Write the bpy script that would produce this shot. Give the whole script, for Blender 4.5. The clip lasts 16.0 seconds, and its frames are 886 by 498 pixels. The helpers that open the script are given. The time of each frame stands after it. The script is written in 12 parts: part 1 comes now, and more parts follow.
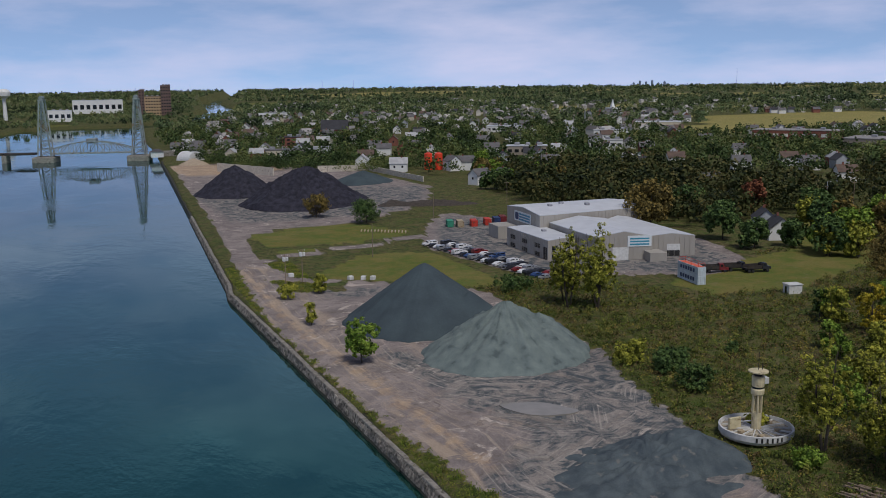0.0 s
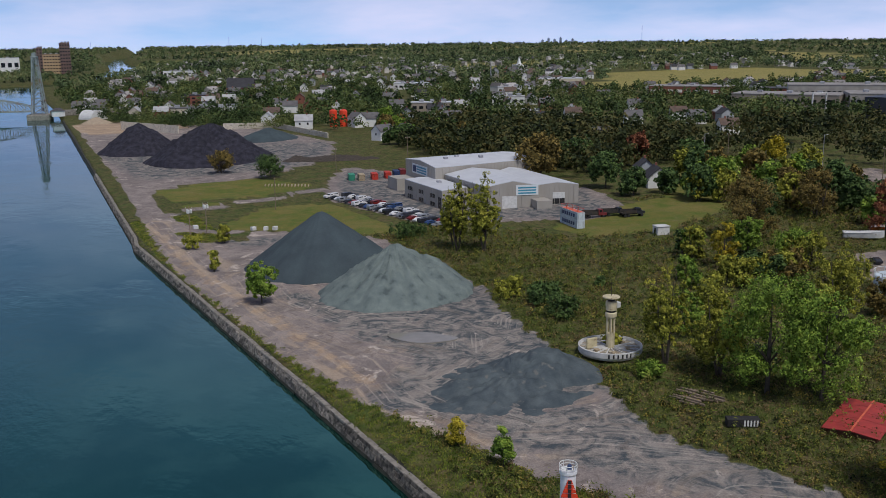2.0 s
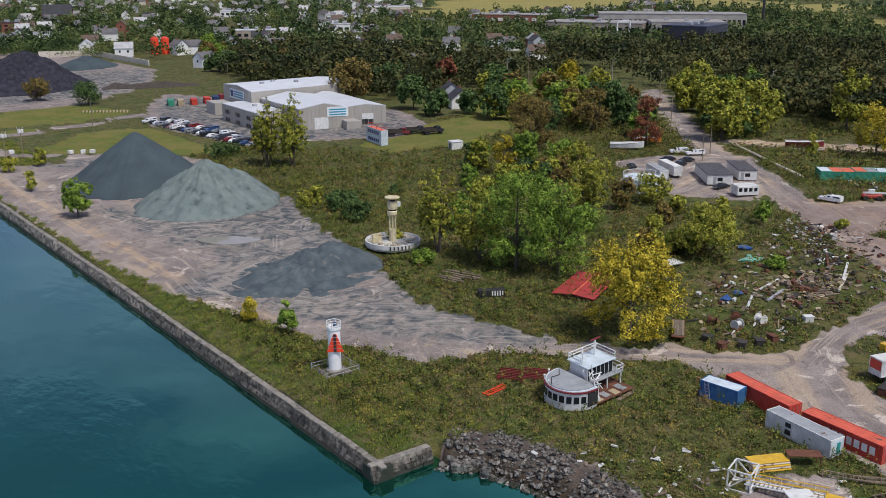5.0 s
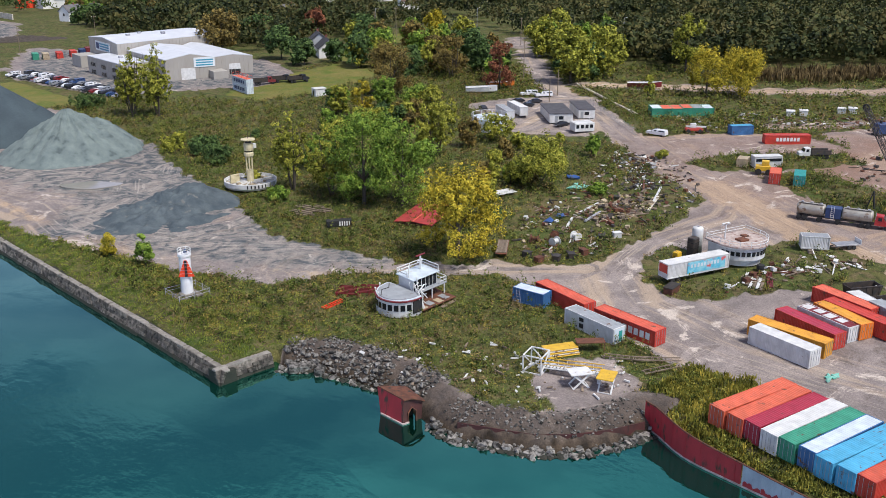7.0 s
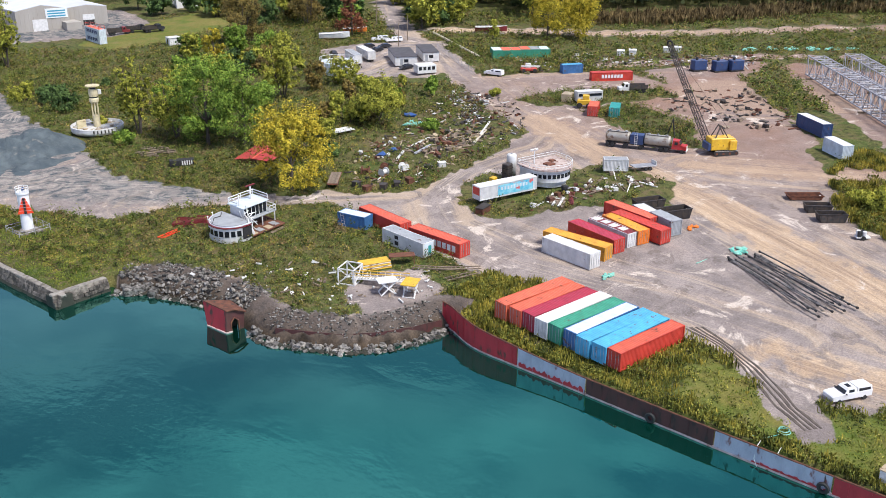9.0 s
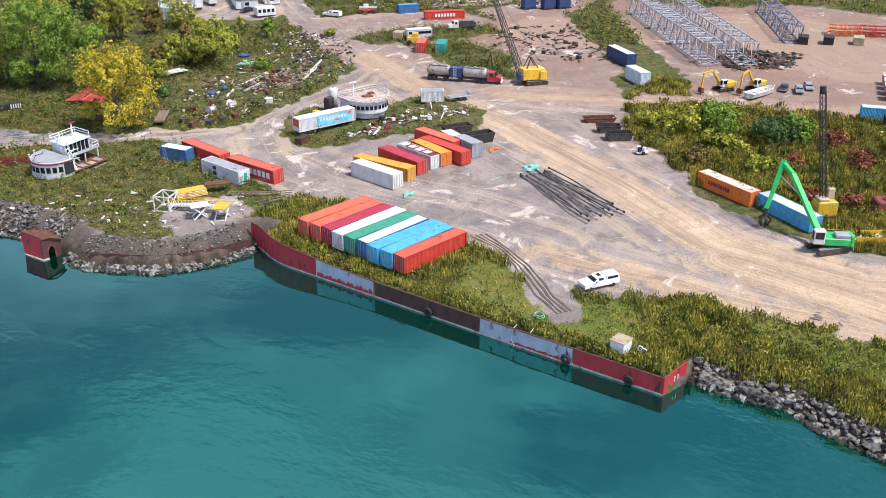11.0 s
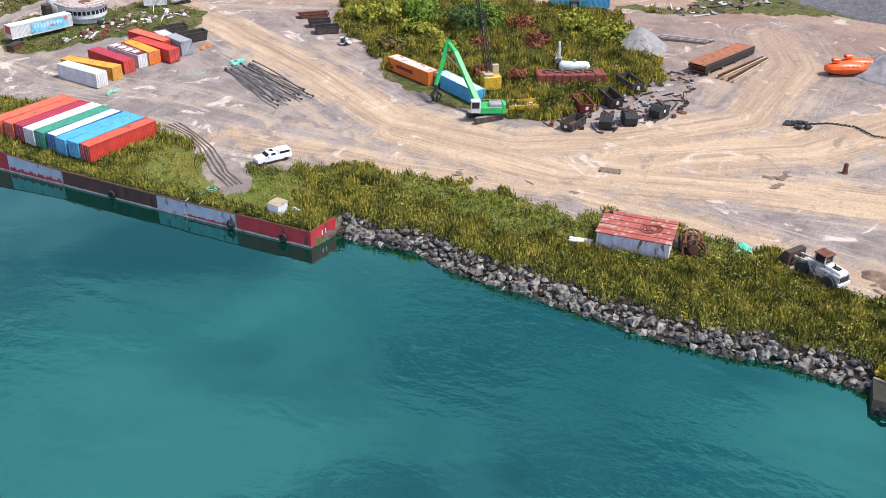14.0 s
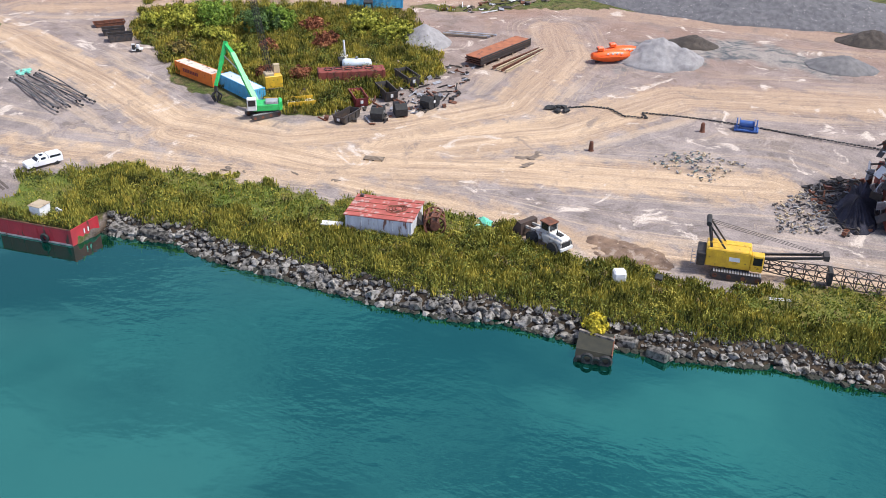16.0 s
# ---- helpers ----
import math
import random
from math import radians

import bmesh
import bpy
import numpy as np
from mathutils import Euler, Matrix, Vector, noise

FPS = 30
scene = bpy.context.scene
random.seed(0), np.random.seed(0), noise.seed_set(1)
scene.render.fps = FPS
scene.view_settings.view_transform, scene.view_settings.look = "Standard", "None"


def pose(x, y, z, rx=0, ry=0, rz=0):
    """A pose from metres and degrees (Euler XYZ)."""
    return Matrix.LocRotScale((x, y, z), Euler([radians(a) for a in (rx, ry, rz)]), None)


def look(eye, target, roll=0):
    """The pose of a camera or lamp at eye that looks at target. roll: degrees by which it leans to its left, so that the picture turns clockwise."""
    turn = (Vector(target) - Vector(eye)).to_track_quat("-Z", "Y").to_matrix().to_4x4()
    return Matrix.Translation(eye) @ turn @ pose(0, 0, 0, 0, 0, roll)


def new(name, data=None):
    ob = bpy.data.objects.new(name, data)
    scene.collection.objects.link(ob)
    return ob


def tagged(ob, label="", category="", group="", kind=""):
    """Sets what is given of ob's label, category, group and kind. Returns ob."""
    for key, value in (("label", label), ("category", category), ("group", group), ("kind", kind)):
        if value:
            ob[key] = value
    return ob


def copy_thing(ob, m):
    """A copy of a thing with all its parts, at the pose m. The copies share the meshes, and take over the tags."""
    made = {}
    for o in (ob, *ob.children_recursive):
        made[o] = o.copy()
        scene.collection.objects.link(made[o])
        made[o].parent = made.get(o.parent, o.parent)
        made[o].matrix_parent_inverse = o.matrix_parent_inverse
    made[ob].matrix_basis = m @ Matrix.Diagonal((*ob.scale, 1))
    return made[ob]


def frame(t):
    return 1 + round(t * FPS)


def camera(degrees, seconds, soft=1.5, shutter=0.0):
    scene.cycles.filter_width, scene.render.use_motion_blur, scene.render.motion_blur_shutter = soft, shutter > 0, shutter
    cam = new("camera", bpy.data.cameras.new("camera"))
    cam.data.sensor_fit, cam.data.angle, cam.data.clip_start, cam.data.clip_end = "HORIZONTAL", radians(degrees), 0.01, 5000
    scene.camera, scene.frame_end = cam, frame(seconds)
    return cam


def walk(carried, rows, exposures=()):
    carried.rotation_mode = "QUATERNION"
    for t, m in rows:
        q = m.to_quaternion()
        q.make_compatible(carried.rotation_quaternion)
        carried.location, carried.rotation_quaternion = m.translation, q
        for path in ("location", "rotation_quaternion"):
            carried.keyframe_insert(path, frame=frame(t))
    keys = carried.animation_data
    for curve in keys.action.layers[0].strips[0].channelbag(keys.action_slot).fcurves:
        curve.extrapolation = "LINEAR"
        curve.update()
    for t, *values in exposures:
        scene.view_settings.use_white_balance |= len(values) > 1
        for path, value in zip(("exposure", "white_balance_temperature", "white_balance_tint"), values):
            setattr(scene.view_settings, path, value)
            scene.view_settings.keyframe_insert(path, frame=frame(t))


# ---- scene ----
cam = camera(49.4, 16.0, soft=0.5)
PATH = [
    (0, (-0.105, 1.941, 64.41), (0.61, 3.777, 64.067), -0.7),
    (0.5, (-0.523, -2.813, 64.42), (0.223, -0.993, 64.056), -0.8),
    (1, (-1.03, -7.615, 64.46), (-0.248, -5.815, 64.075), -0.8),
    (1.5, (-1.614, -12.458, 64.525), (-0.789, -10.683, 64.117), -0.8),
    (2, (-2.262, -17.338, 64.609), (-1.393, -15.589, 64.18), -0.7),
    (2.5, (-2.962, -22.249, 64.71), (-2.048, -20.528, 64.257), -0.6),
    (3, (-3.701, -27.187, 64.822), (-2.744, -25.497, 64.345), -0.6),
    (3.5, (-4.47, -32.148, 64.943), (-3.469, -30.49, 64.443), -0.5),
    (4, (-5.258, -37.129, 65.068), (-4.215, -35.505, 64.544), -0.4),
    (6.3, (-8.896, -60.205, 65.638), (-7.672, -58.753, 65.009), -0.0),
    (6.5, (-9.198, -62.22, 65.683), (-7.96, -60.785, 65.046), -0.1),
    (7, (-9.936, -67.263, 65.791), (-8.662, -65.869, 65.132), -0.0),
    (7.5, (-10.645, -72.31, 65.892), (-9.336, -70.96, 65.211), 0.1),
    (8, (-11.319, -77.363, 65.986), (-9.978, -76.056, 65.283), 0.1),
    (8.5, (-11.956, -82.421, 66.072), (-10.583, -81.16, 65.347), 0.2),
    (8.7, (-12.199, -84.445, 66.104), (-10.814, -83.203, 65.37), 0.2),
    (10.8, (-14.345, -105.776, 66.394), (-12.85, -104.738, 65.565), 0.5),
    (11, (-14.509, -107.817, 66.42), (-13.005, -106.8, 65.581), 0.5),
    (11.5, (-14.889, -112.93, 66.484), (-13.365, -111.964, 65.622), 0.6),
    (12, (-15.228, -118.06, 66.552), (-13.685, -117.147, 65.666), 0.8),
    (12.5, (-15.528, -123.211, 66.627), (-13.97, -122.349, 65.716), 0.8),
    (13, (-15.791, -128.386, 66.711), (-14.221, -127.576, 65.775), 0.9),
    (13.5, (-16.022, -133.59, 66.81), (-14.443, -132.834, 65.844), 0.9),
    (14, (-16.225, -138.828, 66.927), (-14.632, -138.123, 65.944), 1.0),
    (14.5, (-16.405, -144.104, 67.067), (-14.788, -143.449, 66.089), 1.1),
    (15, (-16.568, -149.423, 67.234), (-14.929, -148.82, 66.261), 1.1),
    (15.5, (-16.721, -154.793, 67.434), (-15.061, -154.241, 66.465), 1.1),
    (16, (-16.871, -160.219, 67.673), (-15.192, -159.715, 66.709), 1.1),
]
walk(cam, [(t, look(eye, target, roll)) for t, eye, target, roll in PATH],
     exposures=[(0, -0.90), (2, -0.69), (3.5, -0.45), (5.5, -0.05), (7.5, 0.34), (9.5, 0.64), (11, 0.70), (16, 0.68)])

# ---- daylight: thin broken cloud, soft sun ----
world = bpy.data.worlds.new("overcast_sky")
scene.world = world
world.use_nodes = True
wn, wl = world.node_tree.nodes, world.node_tree.links
wn.clear()
w_out, w_bg = wn.new("ShaderNodeOutputWorld"), wn.new("ShaderNodeBackground")
w_sky, w_co = wn.new("ShaderNodeTexSky"), wn.new("ShaderNodeTexCoord")
w_sky.sky_type, w_sky.sun_disc = "NISHITA", False
w_sky.sun_elevation, w_sky.sun_rotation = radians(58), radians(175)
w_sky.air_density, w_sky.dust_density, w_sky.ozone_density = 1.0, 0.0, 3.5
w_up = wn.new("ShaderNodeMapping")
w_up.inputs["Location"].default_value = (0, 0, 0.16)
w_map, w_noise, w_noise2 = wn.new("ShaderNodeMapping"), wn.new("ShaderNodeTexNoise"), wn.new("ShaderNodeTexNoise")
w_map.inputs["Scale"].default_value = (1.0, 1.0, 4.2)
w_noise.inputs["Scale"].default_value, w_noise.inputs["Detail"].default_value, w_noise.inputs["Roughness"].default_value = 2.6, 8.0, 0.56
w_noise2.inputs["Scale"].default_value, w_noise2.inputs["Detail"].default_value = 7.5, 6.0
w_add, w_ramp, w_mix = wn.new("ShaderNodeMath"), wn.new("ShaderNodeValToRGB"), wn.new("ShaderNodeMix")
w_add.operation = "MULTIPLY_ADD"
w_add.inputs[1].default_value = 0.35
w_ramp.color_ramp.elements[0].position, w_ramp.color_ramp.elements[1].position = 0.56, 0.84
w_ramp.color_ramp.elements[0].color, w_ramp.color_ramp.elements[1].color = (0.22, 0.22, 0.22, 1), (0.95, 0.95, 0.95, 1)
w_mix.data_type = "RGBA"
w_mix.inputs[7].default_value = (8.2, 8.7, 12.0, 1)
wl.new(w_co.outputs["Generated"], w_map.inputs["Vector"])
wl.new(w_co.outputs["Generated"], w_up.inputs["Vector"])
wl.new(w_up.outputs["Vector"], w_sky.inputs["Vector"])
wl.new(w_map.outputs["Vector"], w_noise.inputs["Vector"])
wl.new(w_map.outputs["Vector"], w_noise2.inputs["Vector"])
wl.new(w_noise2.outputs["Fac"], w_add.inputs[0])
wl.new(w_noise.outputs["Fac"], w_add.inputs[2])
wl.new(w_add.outputs["Value"], w_ramp.inputs["Fac"])
wl.new(w_ramp.outputs["Color"], w_mix.inputs[0])
w_tint = wn.new("ShaderNodeMix")
w_tint.data_type, w_tint.blend_type = "RGBA", "MULTIPLY"
w_tint.inputs[0].default_value, w_tint.inputs[7].default_value = 1.0, (1.25, 1.45, 1.65, 1)
wl.new(w_sky.outputs["Color"], w_tint.inputs[6])
wl.new(w_tint.outputs[2], w_mix.inputs[6])
# the sky brightens towards the horizon
w_sep, w_hor, w_mul = wn.new("ShaderNodeSeparateXYZ"), wn.new("ShaderNodeMapRange"), wn.new("ShaderNodeMath")
for k, v in zip((1, 2, 3, 4), (0.0, 0.45, 2.9, 1.0)):
    w_hor.inputs[k].default_value = v
w_mul.operation = "MULTIPLY"
w_mul.inputs[1].default_value = 0.046
wl.new(w_co.outputs["Generated"], w_sep.inputs["Vector"])
wl.new(w_sep.outputs["Z"], w_hor.inputs[0])
wl.new(w_hor.outputs[0], w_mul.inputs[0])
wl.new(w_mul.outputs[0], w_bg.inputs["Strength"])
wl.new(w_mix.outputs[2], w_bg.inputs["Color"])
wl.new(w_bg.outputs["Background"], w_out.inputs["Surface"])

sun = new("sun", bpy.data.lights.new("sun", "SUN"))
sun.data.energy, sun.data.angle, sun.data.color = 3.7, radians(14), (1.0, 0.955, 0.895)
# the light falls from the south, high behind thin cloud
sun.matrix_world = look((0, 0, 0), (-math.sin(radians(5)), math.cos(radians(5)), -math.tan(radians(58))))

# ---- tools ----
rng = np.random.default_rng(7)


class Shape:
    """Collects the faces of one mesh."""

    def __init__(self):
        self.v, self.f, self.n = [], [], 0

    def add(self, verts, faces, m=None):
        verts = np.asarray(verts, float).reshape(-1, 3)
        if m is not None:
            a = np.array(m)
            verts = verts @ a[:3, :3].T + a[:3, 3]
        self.v.append(verts)
        n = self.n
        self.f.extend([tuple(i + n for i in f) for f in faces])
        self.n += len(verts)
        return self

    def box(self, x0, y0, z0, x1, y1, z1, c=0.0, m=None):
        """A box between two corners, with edges cut off by c."""
        if c <= 0:
            v = [(x, y, z) for x in (x0, x1) for y in (y0, y1) for z in (z0, z1)]
            return self.add(v, [(0, 1, 3, 2), (4, 6, 7, 5), (0, 4, 5, 1), (2, 3, 7, 6), (0, 2, 6, 4), (1, 5, 7, 3)], m)
        c = min(c, 0.45 * (x1 - x0), 0.45 * (y1 - y0), 0.45 * (z1 - z0))
        v, at = [], {}
        for i, (x, sx) in enumerate(((x0, 1), (x1, -1))):
            for j, (y, sy) in enumerate(((y0, 1), (y1, -1))):
                for k, (z, sz) in enumerate(((z0, 1), (z1, -1))):
                    for a in range(3):
                        at[i, j, k, a] = len(v)
                        v.append((x + (0 if a == 0 else sx * c), y + (0 if a == 1 else sy * c), z + (0 if a == 2 else sz * c)))
        f = []
        for a in range(3):
            for s in (0, 1):
                ring = []
                for p, q in ((0, 0), (1, 0), (1, 1), (0, 1)):
                    key = [p, q]
                    key.insert(a, s)
                    ring.append(at[(*key, a)])
                f.append(tuple(ring if (s == 1) == (a != 1) else ring[::-1]))
            b, d = [q for q in range(3) if q != a]
            for p in (0, 1):
                for q in (0, 1):
                    lo, hi = [0, 0, 0], [0, 0, 0]
                    lo[b] = hi[b] = p
                    lo[d] = hi[d] = q
                    hi[a] = 1
                    f.append((at[(*lo, b)], at[(*hi, b)], at[(*hi, d)], at[(*lo, d)]))
        for i in (0, 1):
            for j in (0, 1):
                for k in (0, 1):
                    f.append((at[i, j, k, 0], at[i, j, k, 1], at[i, j, k, 2]))
        return self.add(v, f, m)

    def rod(self, a, b, r, r2=None, n=6, caps=True):
        """A round bar from a to b, of radius r at a and r2 at b."""
        a, b = Vector(a), Vector(b)
        r2 = r if r2 is None else r2
        q = (b - a).to_track_quat("Z", "Y")
        v = []
        for p, s in ((a, r), (b, r2)):
            v += [p + q @ Vector((s * math.cos(2 * math.pi * i / n), s * math.sin(2 * math.pi * i / n), 0)) for i in range(n)]
        f = [(i, (i + 1) % n, n + (i + 1) % n, n + i) for i in range(n)]
        if caps:
            f += [tuple(range(n))[::-1], tuple(range(n, 2 * n))]
        return self.add([tuple(p) for p in v], f)

    def line(self, pts, r, n=6):
        """A round bar bent through points, in one piece."""
        pts = [Vector(p) for p in pts]
        v, m = [], len(pts)
        for k, p in enumerate(pts):
            q = (pts[min(k + 1, m - 1)] - pts[max(k - 1, 0)]).to_track_quat("Z", "Y")
            v += [tuple(p + q @ Vector((r * math.cos(2 * math.pi * i / n), r * math.sin(2 * math.pi * i / n), 0))) for i in range(n)]
        f = [(k * n + i, k * n + (i + 1) % n, (k + 1) * n + (i + 1) % n, (k + 1) * n + i) for k in range(m - 1) for i in range(n)]
        return self.add(v, f + [tuple(range(n))[::-1], tuple(range((m - 1) * n, m * n))])

    def strip(self, low, high, depth):
        """A plate in one piece between two lines of points, of some thickness along x."""
        n = len(low)
        back = [[(x + depth, y, z) for x, y, z in row] for row in (low, high)]
        f = []
        for k in range(n - 1):
            f += [(k, n + k, n + k + 1, k + 1), (2 * n + k, 2 * n + k + 1, 3 * n + k + 1, 3 * n + k), (n + k, 3 * n + k, 3 * n + k + 1, n + k + 1), (k, k + 1, 2 * n + k + 1, 2 * n + k)]
        f += [(0, 2 * n, 3 * n, n), (n - 1, 2 * n - 1, 4 * n - 1, 3 * n - 1)]
        return self.add(list(low) + list(high) + back[0] + back[1], f)

    def beam(self, a, b, w, h=None):
        """A square bar from a to b."""
        a, b = Vector(a), Vector(b)
        q = (b - a).to_track_quat("Z", "Y").to_matrix().to_4x4()
        h = w if h is None else h
        return self.box(-w / 2, -h / 2, 0, w / 2, h / 2, (b - a).length, 0, Matrix.Translation(a) @ q)

    def ring(self, c, r, tube, n=16, k=6, axis="Z", squash=1.0):
        """A torus."""
        v, f = [], []
        for i in range(n):
            for j in range(k):
                a, b = 2 * math.pi * i / n, 2 * math.pi * j / k
                p = ((r + tube * math.cos(b)) * math.cos(a), (r + tube * math.cos(b)) * math.sin(a), tube * math.sin(b) * squash)
                p = {"Z": p, "X": (p[2], p[0], p[1]), "Y": (p[0], p[2], p[1])}[axis]
                v.append((p[0] + c[0], p[1] + c[1], p[2] + c[2]))
                f.append((i * k + j, (i + 1) % n * k + j, (i + 1) % n * k + (j + 1) % k, i * k + (j + 1) % k))
        return self.add(v, f)

    def prism(self, outline, z0, z1, m=None):
        """An upright solid over a plan outline."""
        n = len(outline)
        v = [(x, y, z0) for x, y in outline] + [(x, y, z1) for x, y in outline]
        f = [(i, (i + 1) % n, n + (i + 1) % n, n + i) for i in range(n)] + [tuple(range(n))[::-1], tuple(range(n, 2 * n))]
        return self.add(v, f, m)

    def lathe(self, rows, n=16, m=None, caps=True):
        """A turned form from rows of (radius, height)."""
        v = [(r * math.cos(2 * math.pi * i / n), r * math.sin(2 * math.pi * i / n), z) for r, z in rows for i in range(n)]
        f = [(k * n + i, k * n + (i + 1) % n, (k + 1) * n + (i + 1) % n, (k + 1) * n + i) for k in range(len(rows) - 1) for i in range(n)]
        if caps:
            f += [tuple(range(n))[::-1], tuple(range((len(rows) - 1) * n, len(rows) * n))]
        return self.add(v, f, m)

    def lump(self, c, size, seed=0, rough=0.25):
        """An uneven stone-like lump: a warped icosahedron."""
        p = (1 + 5**0.5) / 2
        v = np.array([(-1, p, 0), (1, p, 0), (-1, -p, 0), (1, -p, 0), (0, -1, p), (0, 1, p), (0, -1, -p), (0, 1, -p), (p, 0, -1), (p, 0, 1), (-p, 0, -1), (-p, 0, 1)]) / 1.9
        r = np.random.default_rng(seed)
        v = v * (1 + rough * r.uniform(-1, 1, (12, 1))) + rough * 0.5 * r.uniform(-1, 1, (12, 3))
        f = [(0, 11, 5), (0, 5, 1), (0, 1, 7), (0, 7, 10), (0, 10, 11), (1, 5, 9), (5, 11, 4), (11, 10, 2), (10, 7, 6), (7, 1, 8),
             (3, 9, 4), (3, 4, 2), (3, 2, 6), (3, 6, 8), (3, 8, 9), (4, 9, 5), (2, 4, 11), (6, 2, 10), (8, 6, 7), (9, 8, 1)]
        a = r.uniform(0, 6.3)
        rot = np.array([[math.cos(a), -math.sin(a), 0], [math.sin(a), math.cos(a), 0], [0, 0, 1]])
        return self.add(v * np.asarray(size) / 2 @ rot.T + np.asarray(c), f)

    def mesh(self, name, material=None, smooth=False):
        me = bpy.data.meshes.new(name)
        me.from_pydata(np.concatenate(self.v).tolist() if self.v else [], [], self.f)
        if material is not None:
            me.materials.append(material)
        if smooth:
            me.polygons.foreach_set("use_smooth", [True] * len(me.polygons))
        me.update()
        return me


def quads(name, verts, material, size=4):
    """A mesh of loose faces of that many corners each, from an array."""
    verts = np.asarray(verts, np.float32).reshape(-1, 3)
    n = len(verts) // size
    me = bpy.data.meshes.new(name)
    me.vertices.add(len(verts))
    me.vertices.foreach_set("co", verts.ravel())
    me.loops.add(len(verts))
    me.loops.foreach_set("vertex_index", np.arange(len(verts), dtype=np.int32))
    me.polygons.add(n)
    me.polygons.foreach_set("loop_start", np.arange(0, len(verts), size, dtype=np.int32))
    me.materials.append(material)
    me.update(calc_edges=True)
    return me


def part(name, shape, material, parent, label="", smooth=False):
    """One mesh under a thing or under a part."""
    me = shape.mesh(name, material, smooth) if isinstance(shape, Shape) else shape
    ob = new(name, me)
    ob.parent = parent
    if label:
        ob["label"] = label
    return ob


def thing(name, label, category, x, y, z=None, turn=0.0, group="", kind="", tilt=(0, 0)):
    """An empty at the base of a thing, which parents its parts."""
    ob = new(name)
    ob.empty_display_size = 0.3
    ob.matrix_basis = pose(x, y, ground_z(x, y) if z is None else z, tilt[0], tilt[1], turn)
    return tagged(ob, label, category, group, kind)


def smooth_step(a, b, x):
    t = np.clip((np.asarray(x, float) - a) / (b - a), 0, 1)
    return t * t * (3 - 2 * t)


def seg_dist(px, py, pts, closed=False):
    """The distance of points from a polyline."""
    best = np.full(np.shape(px), 1e9)
    pts = list(pts) + ([pts[0]] if closed else [])
    for (ax, ay), (bx, by) in zip(pts[:-1], pts[1:]):
        dx, dy = bx - ax, by - ay
        t = np.clip(((px - ax) * dx + (py - ay) * dy) / (dx * dx + dy * dy + 1e-9), 0, 1)
        best = np.minimum(best, np.hypot(px - ax - t * dx, py - ay - t * dy))
    return best


def inside(px, py, pts):
    """Whether points lie in a polygon."""
    hit = np.zeros(np.shape(px), bool)
    for (ax, ay), (bx, by) in zip(pts, pts[1:] + pts[:1]):
        if ay == by:
            continue
        cross = ((ay > py) != (by > py)) & (px < (bx - ax) * (py - ay) / (by - ay) + ax)
        hit ^= cross
    return hit


def poly_sd(px, py, pts):
    """Signed distance to a polygon: positive inside."""
    d = seg_dist(px, py, pts, True)
    return np.where(inside(px, py, pts), d, -d)


def wobble(x, y, size, seed=0.0):
    """A cheap smooth pattern between -1 and 1, for ragged edges."""
    a, b = np.asarray(x) / size * 6.283, np.asarray(y) / size * 6.283
    s = seed * 1.7
    return (np.sin(a + 1.3 * np.sin(b * 0.71 + s) + s) + np.sin(b * 1.13 + 1.1 * np.sin(a * 0.83 - s) + 2 * s) + 0.7 * np.sin(1.9 * a - 1.6 * b + 3 * s)) / 2.7


